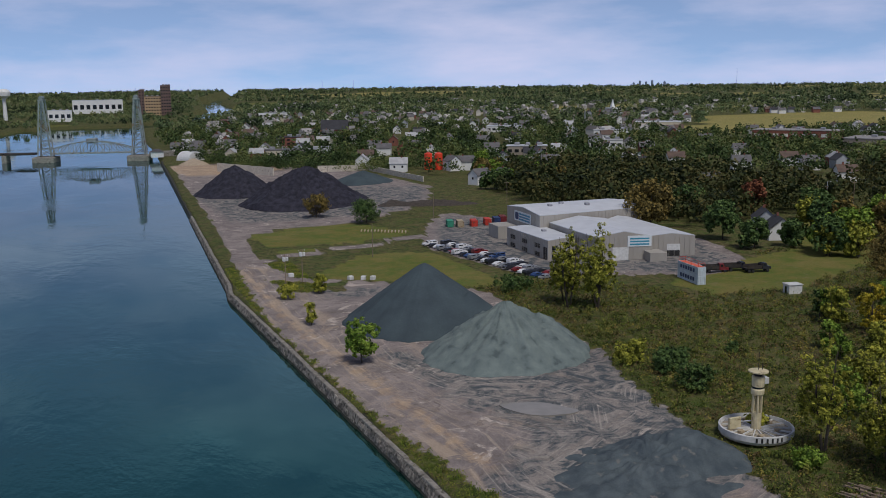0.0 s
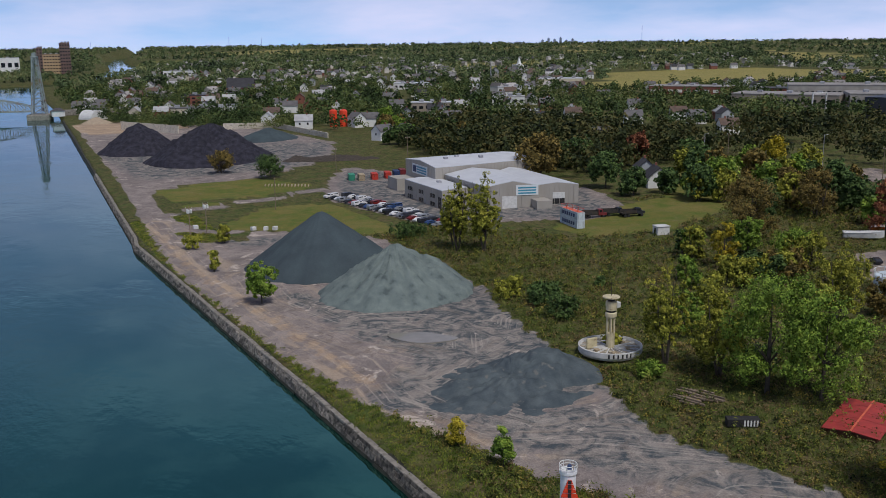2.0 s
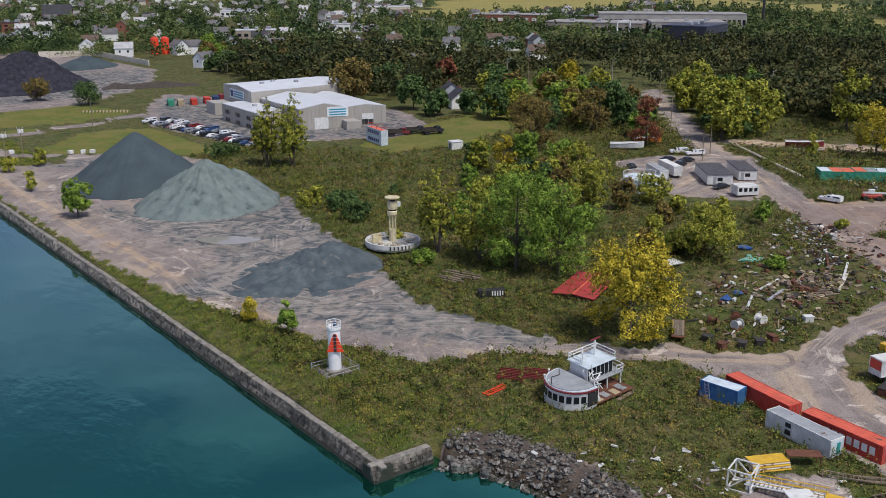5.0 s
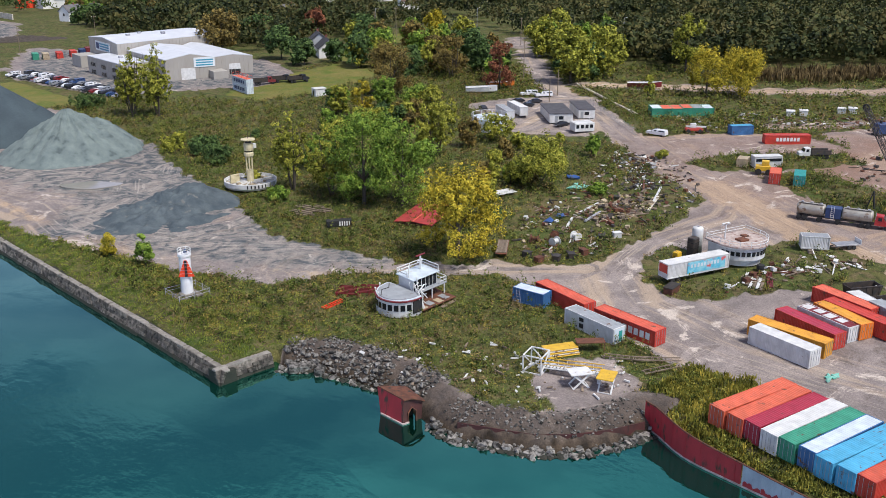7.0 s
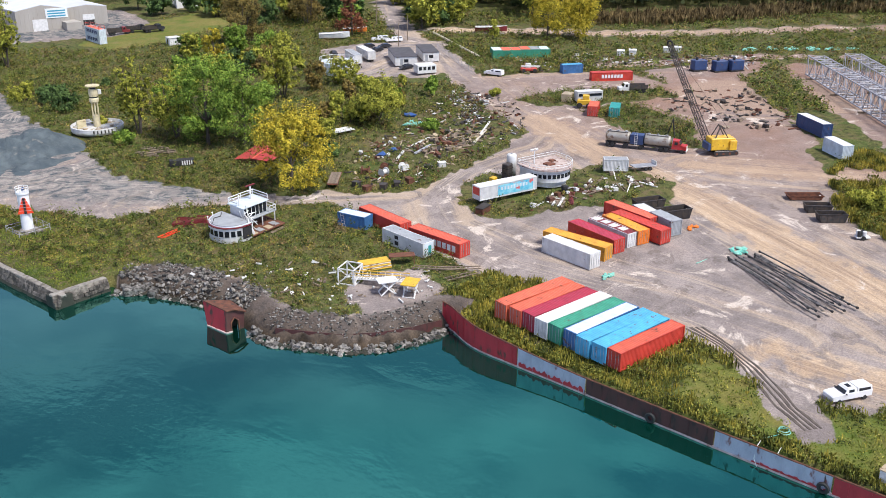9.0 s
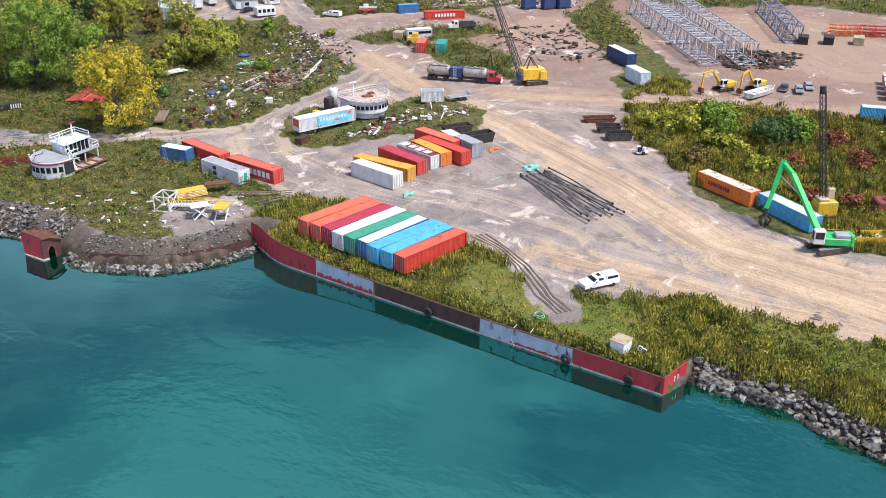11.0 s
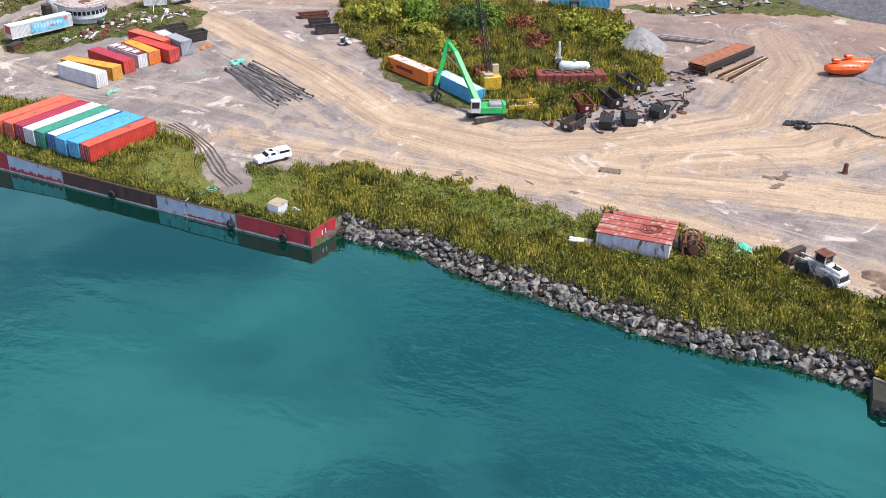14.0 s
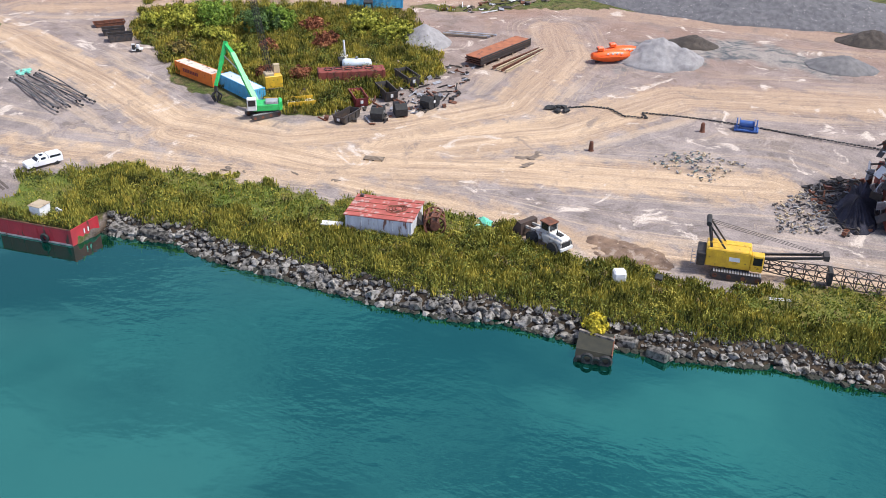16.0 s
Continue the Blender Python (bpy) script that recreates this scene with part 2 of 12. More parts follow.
def mat(name, c1, c2=None, size=1.0, rough=0.8, metal=0.0, bump=0.0, fine=0.15, vary=0.0, stain=None, stain_size=1.0, stain_at=0.58, island=0.0, streak=1.0, spec=0.5):
    """A worn surface: two tones in patches of that size, grain, stains with a shape of their own, and fine relief."""
    c2 = c2 or tuple(0.75 * v for v in c1)
    m = bpy.data.materials.new(name)
    m.use_nodes = True
    n, l = m.node_tree.nodes, m.node_tree.links
    b = n["Principled BSDF"]
    b.inputs["Roughness"].default_value, b.inputs["Metallic"].default_value = rough, metal
    b.inputs["Specular IOR Level"].default_value = spec
    geo, mp = n.new("ShaderNodeNewGeometry"), n.new("ShaderNodeMapping")
    mp.inputs["Scale"].default_value = (1, 1, 1 / streak)
    l.new(geo.outputs["Position"], mp.inputs["Vector"])

    def noise_at(scale, detail=5.0):
        t = n.new("ShaderNodeTexNoise")
        t.inputs["Scale"].default_value, t.inputs["Detail"].default_value = scale, detail
        l.new(mp.outputs["Vector"], t.inputs["Vector"])
        return t

    def mixed(kind, fac, a, c):
        x = n.new("ShaderNodeMix")
        x.data_type, x.blend_type = "RGBA", kind
        for sock, val in ((x.inputs[0], fac), (x.inputs[6], a), (x.inputs[7], c)):
            if isinstance(val, (int, float)):
                sock.default_value = val
            elif isinstance(val, tuple):
                sock.default_value = (*val, 1)
            else:
                l.new(val, sock)
        return x.outputs[2]

    def ramp(sock, lo, hi):
        r = n.new("ShaderNodeMapRange")
        r.inputs[1].default_value, r.inputs[2].default_value = lo, hi
        l.new(sock, r.inputs[0])
        return r.outputs[0]

    big, small = noise_at(1 / size), noise_at(14 / size, 6.0)
    col = mixed("MIX", ramp(big.outputs["Fac"], 0.35, 0.65), tuple(c1), tuple(c2))
    if stain:
        st = noise_at(1 / stain_size, 8.0)
        col = mixed("MIX", ramp(st.outputs["Fac"], stain_at, stain_at + 0.08), col, tuple(stain))
    hsv = n.new("ShaderNodeHueSaturation")
    l.new(col, hsv.inputs["Color"])
    val = n.new("ShaderNodeMath")
    val.operation = "MULTIPLY_ADD"
    val.inputs[1].default_value, val.inputs[2].default_value = 2 * fine, 1 - fine
    l.new(small.outputs["Fac"], val.inputs[0])
    last = val.outputs[0]
    for source, amount in ((("info", "Random"), vary), (("geo", "Random Per Island"), island)):
        if amount:
            src = n.new("ShaderNodeObjectInfo") if source[0] == "info" else geo
            k = n.new("ShaderNodeMath")
            k.operation = "MULTIPLY_ADD"
            k.inputs[1].default_value, k.inputs[2].default_value = 2 * amount, 1 - amount
            l.new(src.outputs[source[1]], k.inputs[0])
            p = n.new("ShaderNodeMath")
            p.operation = "MULTIPLY"
            l.new(last, p.inputs[0])
            l.new(k.outputs[0], p.inputs[1])
            last = p.outputs[0]
    l.new(last, hsv.inputs["Value"])
    l.new(hsv.outputs["Color"], b.inputs["Base Color"])
    if bump:
        bp = n.new("ShaderNodeBump")
        bp.inputs["Strength"].default_value, bp.inputs["Distance"].default_value = 0.7, bump
        l.new(small.outputs["Fac"], bp.inputs["Height"])
        l.new(bp.outputs["Normal"], b.inputs["Normal"])
    return m

# ---- the lie of the land ----
SHORE = [(95, -5000), (92, -300), (85.3, -184), (85.2, -176.5), (86.0, -172), (84.7, -166), (83.7, -159.4), (84.0, -153), (83.6, -147), (84.3, -143), (84.8, -138), (83.6, -131),
         (83.8, -123), (85.0, -113.7), (86.4, -105), (87.0, -98), (88.2, -92), (90.2, -88.3), (89.8, -83), (89.3, -78), (89.8, -75.6), (84.5, -74.2), (84.7, -60), (85.0, -14), (87.6, -3.0),
         (80.6, -1.6), (75.8, 0.8), (71.5, 4.4), (68.8, 9.5), (66.2, 14.5), (66.2, 18.5), (67.2, 24), (68.4, 31), (67.4, 33.5), (66.2, 39), (64.1, 43.5), (61.2, 46.8), (61.2, 48.6),
         (51.5, 48.6), (47.8, 147), (45.8, 195), (41.8, 290), (43.2, 302), (49.9, 427), (71.6, 829), (80, 960), (84, 1136), (105, 1480), (190, 1640), (290, 1900), (400, 2400), (470, 3100), (800, 4700), (1240, 7000)]
EAST_LAND = SHORE + [(9000, 7000), (9000, -5000)]
WEST_LAND = [(-170, -7000), (-170, 1250), (-150, 1330), (-78, 1398), (-60, 1469), (-13, 1530), (103, 1552), (190, 1700), (330, 2400), (400, 3100), (740, 4700), (1100, 7000), (-9000, 7000), (-9000, -7000)]
QUAY = [(61.2, 48.6), (51.5, 48.6), (47.8, 147), (45.8, 195), (41.8, 290), (43.2, 302), (49.9, 427), (71.6, 829)]


def plain_z(x, y):
    """The ground's height far from any bank."""
    far = np.hypot(x, y)
    return np.clip(3 + 0.03 * (np.asarray(x, float) - 100), 3.0, 6.5) + 22 * smooth_step(1500, 4950, far) ** 1.2


def field_z(x, y):
    """The ground's height, banks and canal bed included."""
    x, y = np.asarray(x, float), np.asarray(y, float)
    e, w = poly_sd(x, y, EAST_LAND), poly_sd(x, y, WEST_LAND)
    d = np.maximum(e, w)
    top = plain_z(x, y) + 0.12 * wobble(x, y, 23, 1) + 0.05 * wobble(x, y, 7, 2)
    near_quay = (y > 47.5) & (y < 832) & (e > w)
    rock = np.where(d > 0, smooth_step(-1, 6.5, d + 1.3) * (top + 1.0) - 1.0, -0.1 + 3.5 * np.maximum(d + 0.25 * wobble(x, y, 4.3, 8), -2.4))
    shelf = (e > w) & (y > -3.5) & (y < 17.5) & (x < 87) & (d > 0) & (d < 1.7)
    rock = np.where(shelf, -0.3 + 0.35 * d, rock)
    quay = np.where(d < 1.6, -3.0, 2.15 + (top - 2.15) * smooth_step(2.0, 9.0, d))
    hull = (y < -3) & (y > -75) & (e > w)
    fill = np.where(d < 0.3, -3.0, 2.3 + (top - 2.3) * smooth_step(0.5, 12.0, d))
    return np.where(near_quay, quay, np.where(hull, fill, rock))


def ground_z(x, y):
    return float(field_z(np.array([x]), np.array([y]))[0])


def spaced(lo, hi, a, b, step, grow):
    """Grid lines: even between a and b, ever wider outside."""
    mid = list(np.arange(a, b + 1e-6, step))
    out, s, p = [], step, b
    while p < hi:
        s = min(s * grow, 260)
        p += s
        out.append(p)
    low, s, p = [], step, a
    while p > lo:
        s = min(s * grow, 260)
        p -= s
        low.append(p)
    return np.array(low[::-1] + mid + out)


# zones of bare soil, lawn, sand and fines
BARE = [
    [(55.6, 128), (51.4, 159), (48.8, 206), (46.6, 253), (50.3, 320), (58.6, 428), (67, 605), (74, 760), (112, 760), (182, 628), (192, 515), (165, 445), (118, 410),
     (78, 403), (66, 391), (60, 340), (66, 300), (86, 284), (102, 276), (112, 252), (108, 206), (111, 188), (104, 164), (101, 144), (98, 127), (91, 95), (101, 63), (88, 70), (75, 72), (65, 97)],
    [(121, 332), (133, 264), (143, 261), (165, 250), (180, 240), (205, 255), (215, 290), (190, 350), (160, 410), (143, 388)],
    [(182, 60), (178, 47), (157, 42), (127, 39), (117, 43), (113, 55), (110, 48), (106, 20), (102, 6), (104, -5), (104, -36), (97, -49), (97, -55), (102, -62), (105.5, -70),
     (106.2, -81), (106.6, -93), (104.6, -107), (106.5, -110), (106.5, -123), (105, -133), (101, -138), (98.9, -143), (99.3, -147), (98.7, -154), (96.6, -158), (96.7, -164), (98.6, -169), (101.7, -172), (102.6, -179), (102.3, -185), (101, -220), (98, -320),
     (240, -320), (217, -190), (219, -130), (203, -92), (209, -74), (200, -55), (193, -40), (186, -22), (205, -8), (214, -28), (232, -48), (226, -92), (300, -95), (325, -30), (272, 30),
     (236, 6), (216, -14), (208, 8), (232, 30), (246, 62), (226, 82), (207, 94)],
    [(112, -28), (106, -31), (103, -37), (99.5, -43), (95.5, -47.5), (91, -52), (88, -56), (90.5, -58.5), (95, -57), (99, -55), (106, -58), (114, -44)],
    [(147, -53), (143.5, -55), (140, -66), (134.5, -78), (128, -84), (127, -70), (138, -54)],
    [(190, 140), (208, 152), (236, 152), (238, 134), (226, 122), (214, 103), (200, 104), (190, 122)],
    [(77, 6), (84, 2.5), (92, 3), (96, 11), (90, 18), (82, 15)],
    [(200, -12), (204, 12), (232, 34), (250, 60), (285, 45), (300, 10), (236, -14)],
    [(186, -22), (192, -42), (200, -55), (210, -100), (300, -98), (250, -30), (214, -28)],
]
LANES = [([(60, 335), (86, 345), (117, 354.7), (150, 368)], 3.2), ([(88, 71), (101, 61.5), (109, 50.5), (119, 40), (123, 36)], 2.4),
         ([(345, 270), (317, 235), (283, 197), (262, 172), (248, 155), (228, 121), (206, 92), (186, 61), (176, 40)], 5.0), ([(226, 146), (215, 140), (196, 135)], 7.0),
         ([(240, 140), (222, 150), (212, 152)], 7.5), ([(266, 157), (286, 131), (300, 108), (330, 78), (380, 40), (420, -60)], 6.0), ([(250, 72), (300, 40), (360, -40)], 3.5)]
GREEN = [
    [(127, 30), (142, 36), (145, 25), (166, 18), (161, -1), (146, -7), (139, 7), (126, 13), (121, 20)],
    [(165, -32), (148, -53), (141, -57), (134, -73), (134, -90), (138, -94), (148, -99), (162, -106), (176, -100), (188, -92), (199, -86), (200, -75), (198, -60), (192, -45), (186, -31), (180, -25)],
    [(258, 31), (192, -24), (197, -34), (214, -24), (240, -2), (292, 35)],
    [(198, 46), (212, 42), (204, 18), (186, 7), (180, 15)],
    [(196, 68), (214, 62), (232, 44), (226, 34), (208, 44), (194, 58)],
    [(56, 300), (66, 292), (78, 288), (76, 275), (62, 278)],
]
LAWN = [
    [(70, 300), (97, 333), (120, 325), (122, 265), (129, 259), (112, 262), (92, 281)],
    [(66, 391), (78, 402), (114, 407), (132, 369), (104, 357), (70, 359)],
    [(68, 352), (80, 352), (86, 347), (74, 343)],
    [(163, 238), (214, 257), (226, 258), (262, 300), (330, 335), (305, 262), (240, 232), (190, 213), (165, 218)],
    [(89, -38), (102, -38), (96, -49), (95, -56), (101, -63), (88, -70), (87.5, -50)],
    [(101.5, -79), (106.5, -75), (107.5, -113), (97, -114), (97, -104), (95, -100), (97.5, -93), (98, -88)], [(99.5, -123), (110, -121), (106, -133), (101, -132)], [(93, -166), (100, -172), (104, -180), (103, -186), (93, -186), (92.5, -172)],
    [(932, 1261), (1293, 1257), (1200, 1050), (890, 830), (720, 840), (742, 1004)],
    [(679, 996), (820, 1050), (690, 830), (606, 879)],
    [(330, 2600), (700, 2750), (760, 2500), (380, 2350)], [(700, 3600), (1500, 3800), (1600, 3400), (800, 3200)],
]
SAND = [([(107, -44), (108, -76), (111, -104), (109, -124), (104, -150), (105, -175), (103, -300)], 4), ([(183, 50), (165, 15), (155, -10), (138, -43), (124, -67), (123, -89), (133, -106), (150, -123), (181, -127), (199, -121)], 6.5),
        ([(126, -108), (142, -134), (165, -152), (172, -190), (176, -300)], 8), ([(120, -70), (116, -100), (124, -130), (130, -170)], 7), 
        ([(174, 2), (184, -22), (196, -46), (208, -76), (216, -110), (212, -190)], 5), ([(215, 90), (240, 76), (262, 58)], 5), ([(240, 20), (262, 0), (280, -30), (250, -60)], 22),
        ([(266, 157), (286, 131), (300, 108), (330, 78), (380, 40), (420, -60)], 6),
        ([(53, 320), (51, 253), (54, 206), (58, 160), (61, 130), (66, 104)], 2), ([(62, 750), (90, 740), (110, 700)], 40)]
SWIRLS = [([(183, 44), (165, 38), (140, 40), (122, 35), (112, 22), (109, 0), (112, -25), (110, -44)], 4.5), ([(62, 182), (66, 162), (74, 148), (86, 142), (96, 148), (104, 160)], 3), ([(60, 140), (70, 134), (84, 144), (92, 160), (88, 172), (74, 176)], 3), ([(58, 172), (63, 150), (61, 128), (68, 108), (84, 102), (100, 88)], 4),
          ([(100, 150), (90, 160), (76, 164), (66, 176), (60, 200), (62, 230)], 3), ([(104, 110), (92, 104), (76, 106), (70, 118), (66, 140)], 3)]
DARK = [[(66, 205), (75, 185), (108, 190), (102, 144), (98, 127), (94, 117), (72, 113), (58, 128), (75, 148), (70, 170)], [(64, 560), (68, 430), (130, 425), (165, 445), (190, 520), (100, 575)],
        [(168, -134), (186, -162), (180, -186), (198, -192), (209, -160), (198, -136)], [(116, -172), (136, -170), (134, -200), (112, -200)],
        [(121, 332), (133, 264), (143, 261), (165, 250), (180, 240), (205, 255), (215, 290), (190, 350), (160, 410), (143, 388)],
        [(48, 330), (56, 330), (60, 400), (64, 428), (56, 428), (50, 380)], [(60, 272), (70, 262), (88, 262), (92, 278), (72, 284)],
        [(58, 124), (66, 96), (78, 74), (90, 66), (112, 48), (120, 60), (100, 86), (100, 112)]]


def zones(x, y):
    """Shares of weeds, lawn, sand and dark fines at places on the ground."""
    rag = 1.3 * wobble(x, y, 9, 3) + 0.8 * wobble(x, y, 3.7, 5)
    bare = np.full(x.shape, -50.0)
    for p in BARE:
        bare = np.maximum(bare, poly_sd(x, y, p))
    for p in GREEN:
        bare = np.minimum(bare, -poly_sd(x, y, p))
    for p, w in LANES:
        bare = np.maximum(bare, w - seg_dist(x, y, p))
    lawn = np.full(x.shape, -50.0)
    for p in LAWN:
        lawn = np.maximum(lawn, poly_sd(x, y, p))
    far = np.hypot(x, y)
    fields = wobble(x, y, 900, 4) + 0.8 * wobble(x, y, 330, 9) - 1.3 - 2.5 * (1 - smooth_step(700, 1000, far)) + 0.9 * smooth_step(0.2, 0.75, x / (np.abs(y) + 1)) * (x > 300)
    lawn = np.maximum(lawn, 6 * fields)
    sand = np.full(x.shape, -50.0)
    for p, w in SAND:
        sand = np.maximum(sand, w - seg_dist(x, y, p))
    dark = np.full(x.shape, -50.0)
    for k, p in enumerate(DARK):
        dark = np.maximum(dark, poly_sd(x, y, p) + (3, 0)[k] if k < 2 else poly_sd(x, y, p) - 4)
    shore = poly_sd(x, y, EAST_LAND)
    rocky = smooth_step(2.9, 1.8, shore + 0.5 * rag) * ((y < -75) & (y > -200)) + smooth_step(7.0, 5.4, shore + 0.6 * rag) * ((y > -3) & (y < 49))
    bare = np.where(rocky > 0.5, 9.0, bare)
    return np.stack([1 - smooth_step(-1.2, 1.2, bare + rag), smooth_step(-2, 2, lawn + rag), smooth_step(-3, 4, sand + 1.5 * rag), smooth_step(-4, 5, dark + 2 * rag)], -1)


def tracks(x, y):
    """Place across and along the nearest wheel track, how near it is, and where the bank is rock with painted dark
    gaps.
    """
    best, across, along = np.full(x.shape, 1e9), np.zeros(x.shape), np.zeros(x.shape)
    for k, (pts, w) in enumerate(SAND + SWIRLS + [(p, v + 2) for p, v in LANES[1:5]]):
        s0 = 300.0 * k
        for (ax, ay), (bx, by) in zip(pts[:-1], pts[1:]):
            dx, dy = bx - ax, by - ay
            length = math.hypot(dx, dy)
            t = np.clip(((x - ax) * dx + (y - ay) * dy) / length**2, 0, 1)
            d = np.hypot(x - ax - t * dx, y - ay - t * dy)
            hit = d - w < best
            side = np.where((x - ax) * dy - (y - ay) * dx > 0, 1, -1)
            best = np.where(hit, d - w, best)
            across, along = np.where(hit, d * side, across), np.where(hit, s0 + t * length, along)
            s0 += length
    shore = poly_sd(x, y, EAST_LAND)
    soft = shore + 0.6 * wobble(x, y, 5, 2)
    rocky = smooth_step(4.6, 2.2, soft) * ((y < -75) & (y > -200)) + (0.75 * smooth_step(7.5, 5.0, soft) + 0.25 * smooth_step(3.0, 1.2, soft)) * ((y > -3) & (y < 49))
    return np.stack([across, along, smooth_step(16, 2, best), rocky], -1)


def build_ground():
    xs = spaced(-7000, 7000, 40, 225, 1.2, 1.09)
    ys = spaced(-5000, 7000, -200, 200, 1.2, 1.045)
    x, y = np.meshgrid(xs, ys)
    z = field_z(x, y)
    nx, ny = len(xs), len(ys)
    i = np.arange(nx * ny).reshape(ny, nx)
    f = np.stack([i[:-1, :-1], i[:-1, 1:], i[1:, 1:], i[1:, :-1]], -1).reshape(-1, 4)
    me = bpy.data.meshes.new("ground")
    me.vertices.add(nx * ny)
    me.vertices.foreach_set("co", np.stack([x, y, z], -1).astype(np.float32).ravel())
    me.loops.add(f.size)
    me.loops.foreach_set("vertex_index", f.astype(np.int32).ravel())
    me.polygons.add(len(f))
    me.polygons.foreach_set("loop_start", np.arange(0, f.size, 4, dtype=np.int32))
    me.polygons.foreach_set("use_smooth", np.ones(len(f), bool))
    me.update(calc_edges=True)
    at = me.attributes.new("zone", "FLOAT_COLOR", "POINT")
    at.data.foreach_set("color", zones(x, y).astype(np.float32).ravel())
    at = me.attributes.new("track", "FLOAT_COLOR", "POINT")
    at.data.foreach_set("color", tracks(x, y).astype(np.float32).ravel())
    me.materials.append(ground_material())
    return tagged(new("ground", me), "bare gravel, tan ruts, weeds and lawn of a canal-side yard", "ground", kind="structure")


def ground_material():
    m = bpy.data.materials.new("yard_soil_and_weeds")
    m.use_nodes = True
    n, l = m.node_tree.nodes, m.node_tree.links
    b = n["Principled BSDF"]
    b.inputs["Roughness"].default_value, b.inputs["Specular IOR Level"].default_value = 0.95, 0.15
    geo, att = n.new("ShaderNodeNewGeometry"), n.new("ShaderNodeAttribute")
    att.attribute_name = "zone"
    sep = n.new("ShaderNodeSeparateColor")
    l.new(att.outputs["Color"], sep.inputs["Color"])

    def nz(scale, detail=6.0, rough=0.6, stretch=None, turn=0.0, warp=0.0):
        t = n.new("ShaderNodeTexNoise")
        t.inputs["Distortion"].default_value = warp
        t.inputs["Scale"].default_value, t.inputs["Detail"].default_value, t.inputs["Roughness"].default_value = scale, detail, rough
        if stretch:
            mp = n.new("ShaderNodeMapping")
            mp.inputs["Scale"].default_value, mp.inputs["Rotation"].default_value = stretch, (0, 0, radians(turn))
            l.new(geo.outputs["Position"], mp.inputs["Vector"])
            l.new(mp.outputs["Vector"], t.inputs["Vector"])
        else:
            l.new(geo.outputs["Position"], t.inputs["Vector"])
        return t.outputs["Fac"]

    def rng_map(s, lo, hi, a=0.0, c=1.0):
        r = n.new("ShaderNodeMapRange")
        for k, v in zip((1, 2, 3, 4), (lo, hi, a, c)):
            r.inputs[k].default_value = v
        l.new(s, r.inputs[0])
        return r.outputs[0]

    def mx(f, a, c, kind="MIX"):
        x = n.new("ShaderNodeMix")
        x.data_type, x.blend_type = "RGBA", kind
        for sock, v in ((x.inputs[0], f), (x.inputs[6], a), (x.inputs[7], c)):
            if isinstance(v, (int, float)):
                sock.default_value = v
            elif isinstance(v, tuple):
                sock.default_value = (*v, 1)
            else:
                l.new(v, sock)
        return x.outputs[2]

    def ma(op, a, c):
        x = n.new("ShaderNodeMath")
        x.operation = op
        for sock, v in ((x.inputs[0], a), (x.inputs[1], c)):
            if isinstance(v, (int, float)):
                sock.default_value = v
            else:
                l.new(v, sock)
        return x.outputs[0]

    n20, n6, n2, nf, ng = nz(0.045), nz(0.17), nz(0.6), nz(3.5, 8.0, 0.7), nz(11.0, 6.0, 0.7)
    ruts = nz(0.35, 6.0, 0.55, (1.0, 0.16, 1.0), 12)
    ruts2 = nz(0.30, 6.0, 0.55, (1.0, 0.14, 1.0), -62)
    edge = ma("MULTIPLY_ADD", n2, 0.7)

    def mask(sock, amount=0.7, lo=0.38, hi=0.62):
        add = ma("ADD", sock, ma("MULTIPLY", ma("SUBTRACT", nz(0.9, 8.0, 0.65), 0.5), amount))
        return rng_map(add, lo, hi)

    # streaks that follow the wheel tracks
    trk = n.new("ShaderNodeAttribute")
    trk.attribute_name = "track"
    tsep = n.new("ShaderNodeSeparateColor")
    l.new(trk.outputs["Color"], tsep.inputs["Color"])

    def streak(across, along, detail):
        cb = n.new("ShaderNodeCombineXYZ")
        l.new(ma("MULTIPLY", tsep.outputs["Red"], across), cb.inputs[0])
        l.new(ma("MULTIPLY", tsep.outputs["Green"], along), cb.inputs[1])
        t = n.new("ShaderNodeTexNoise")
        t.inputs["Scale"].default_value, t.inputs["Detail"].default_value, t.inputs["Roughness"].default_value = 1.0, detail, 0.62
        l.new(cb.outputs[0], t.inputs["Vector"])
        return t.outputs["Fac"]

    wide, fine = streak(0.28, 0.022, 5.0), streak(1.5, 0.05, 4.0)
    near = tsep.outputs["Blue"]
    pos = n.new("ShaderNodeSeparateXYZ")
    l.new(geo.outputs["Position"], pos.inputs[0])
    far_red = ma("MULTIPLY", rng_map(pos.outputs["X"], 145, 215), rng_map(pos.outputs["Y"], 115, 40))
    salt, blot = nz(0.11, 9.0, 0.68, warp=1.2), nz(0.19, 9.0, 0.66, warp=1.6)

    bare = mx(rng_map(n6, 0.38, 0.62), (0.196, 0.168, 0.162), (0.300, 0.256, 0.240))
    bare = mx(rng_map(blot, 0.54, 0.62, 0, 0.6), bare, (0.144, 0.118, 0.106))
    bare = mx(ma("MULTIPLY", near, rng_map(wide, 0.50, 0.62, 0, 0.75)), bare, (0.432, 0.337, 0.252))
    bare = mx(ma("MULTIPLY", near, rng_map(fine, 0.55, 0.66, 0, 0.55)), bare, (0.442, 0.367, 0.296))
    red = mx(ma("MULTIPLY", rng_map(n20, 0.36, 0.6, 0.35, 1.0), ma("MULTIPLY", far_red, 0.9)), bare, (0.245, 0.150, 0.112))
    red = mx(rng_map(salt, 0.580, 0.635, 0, 0.7), red, (0.560, 0.480, 0.420))
    sand = mx(rng_map(wide, 0.38, 0.60), (0.317, 0.229, 0.164), (0.470, 0.346, 0.236))
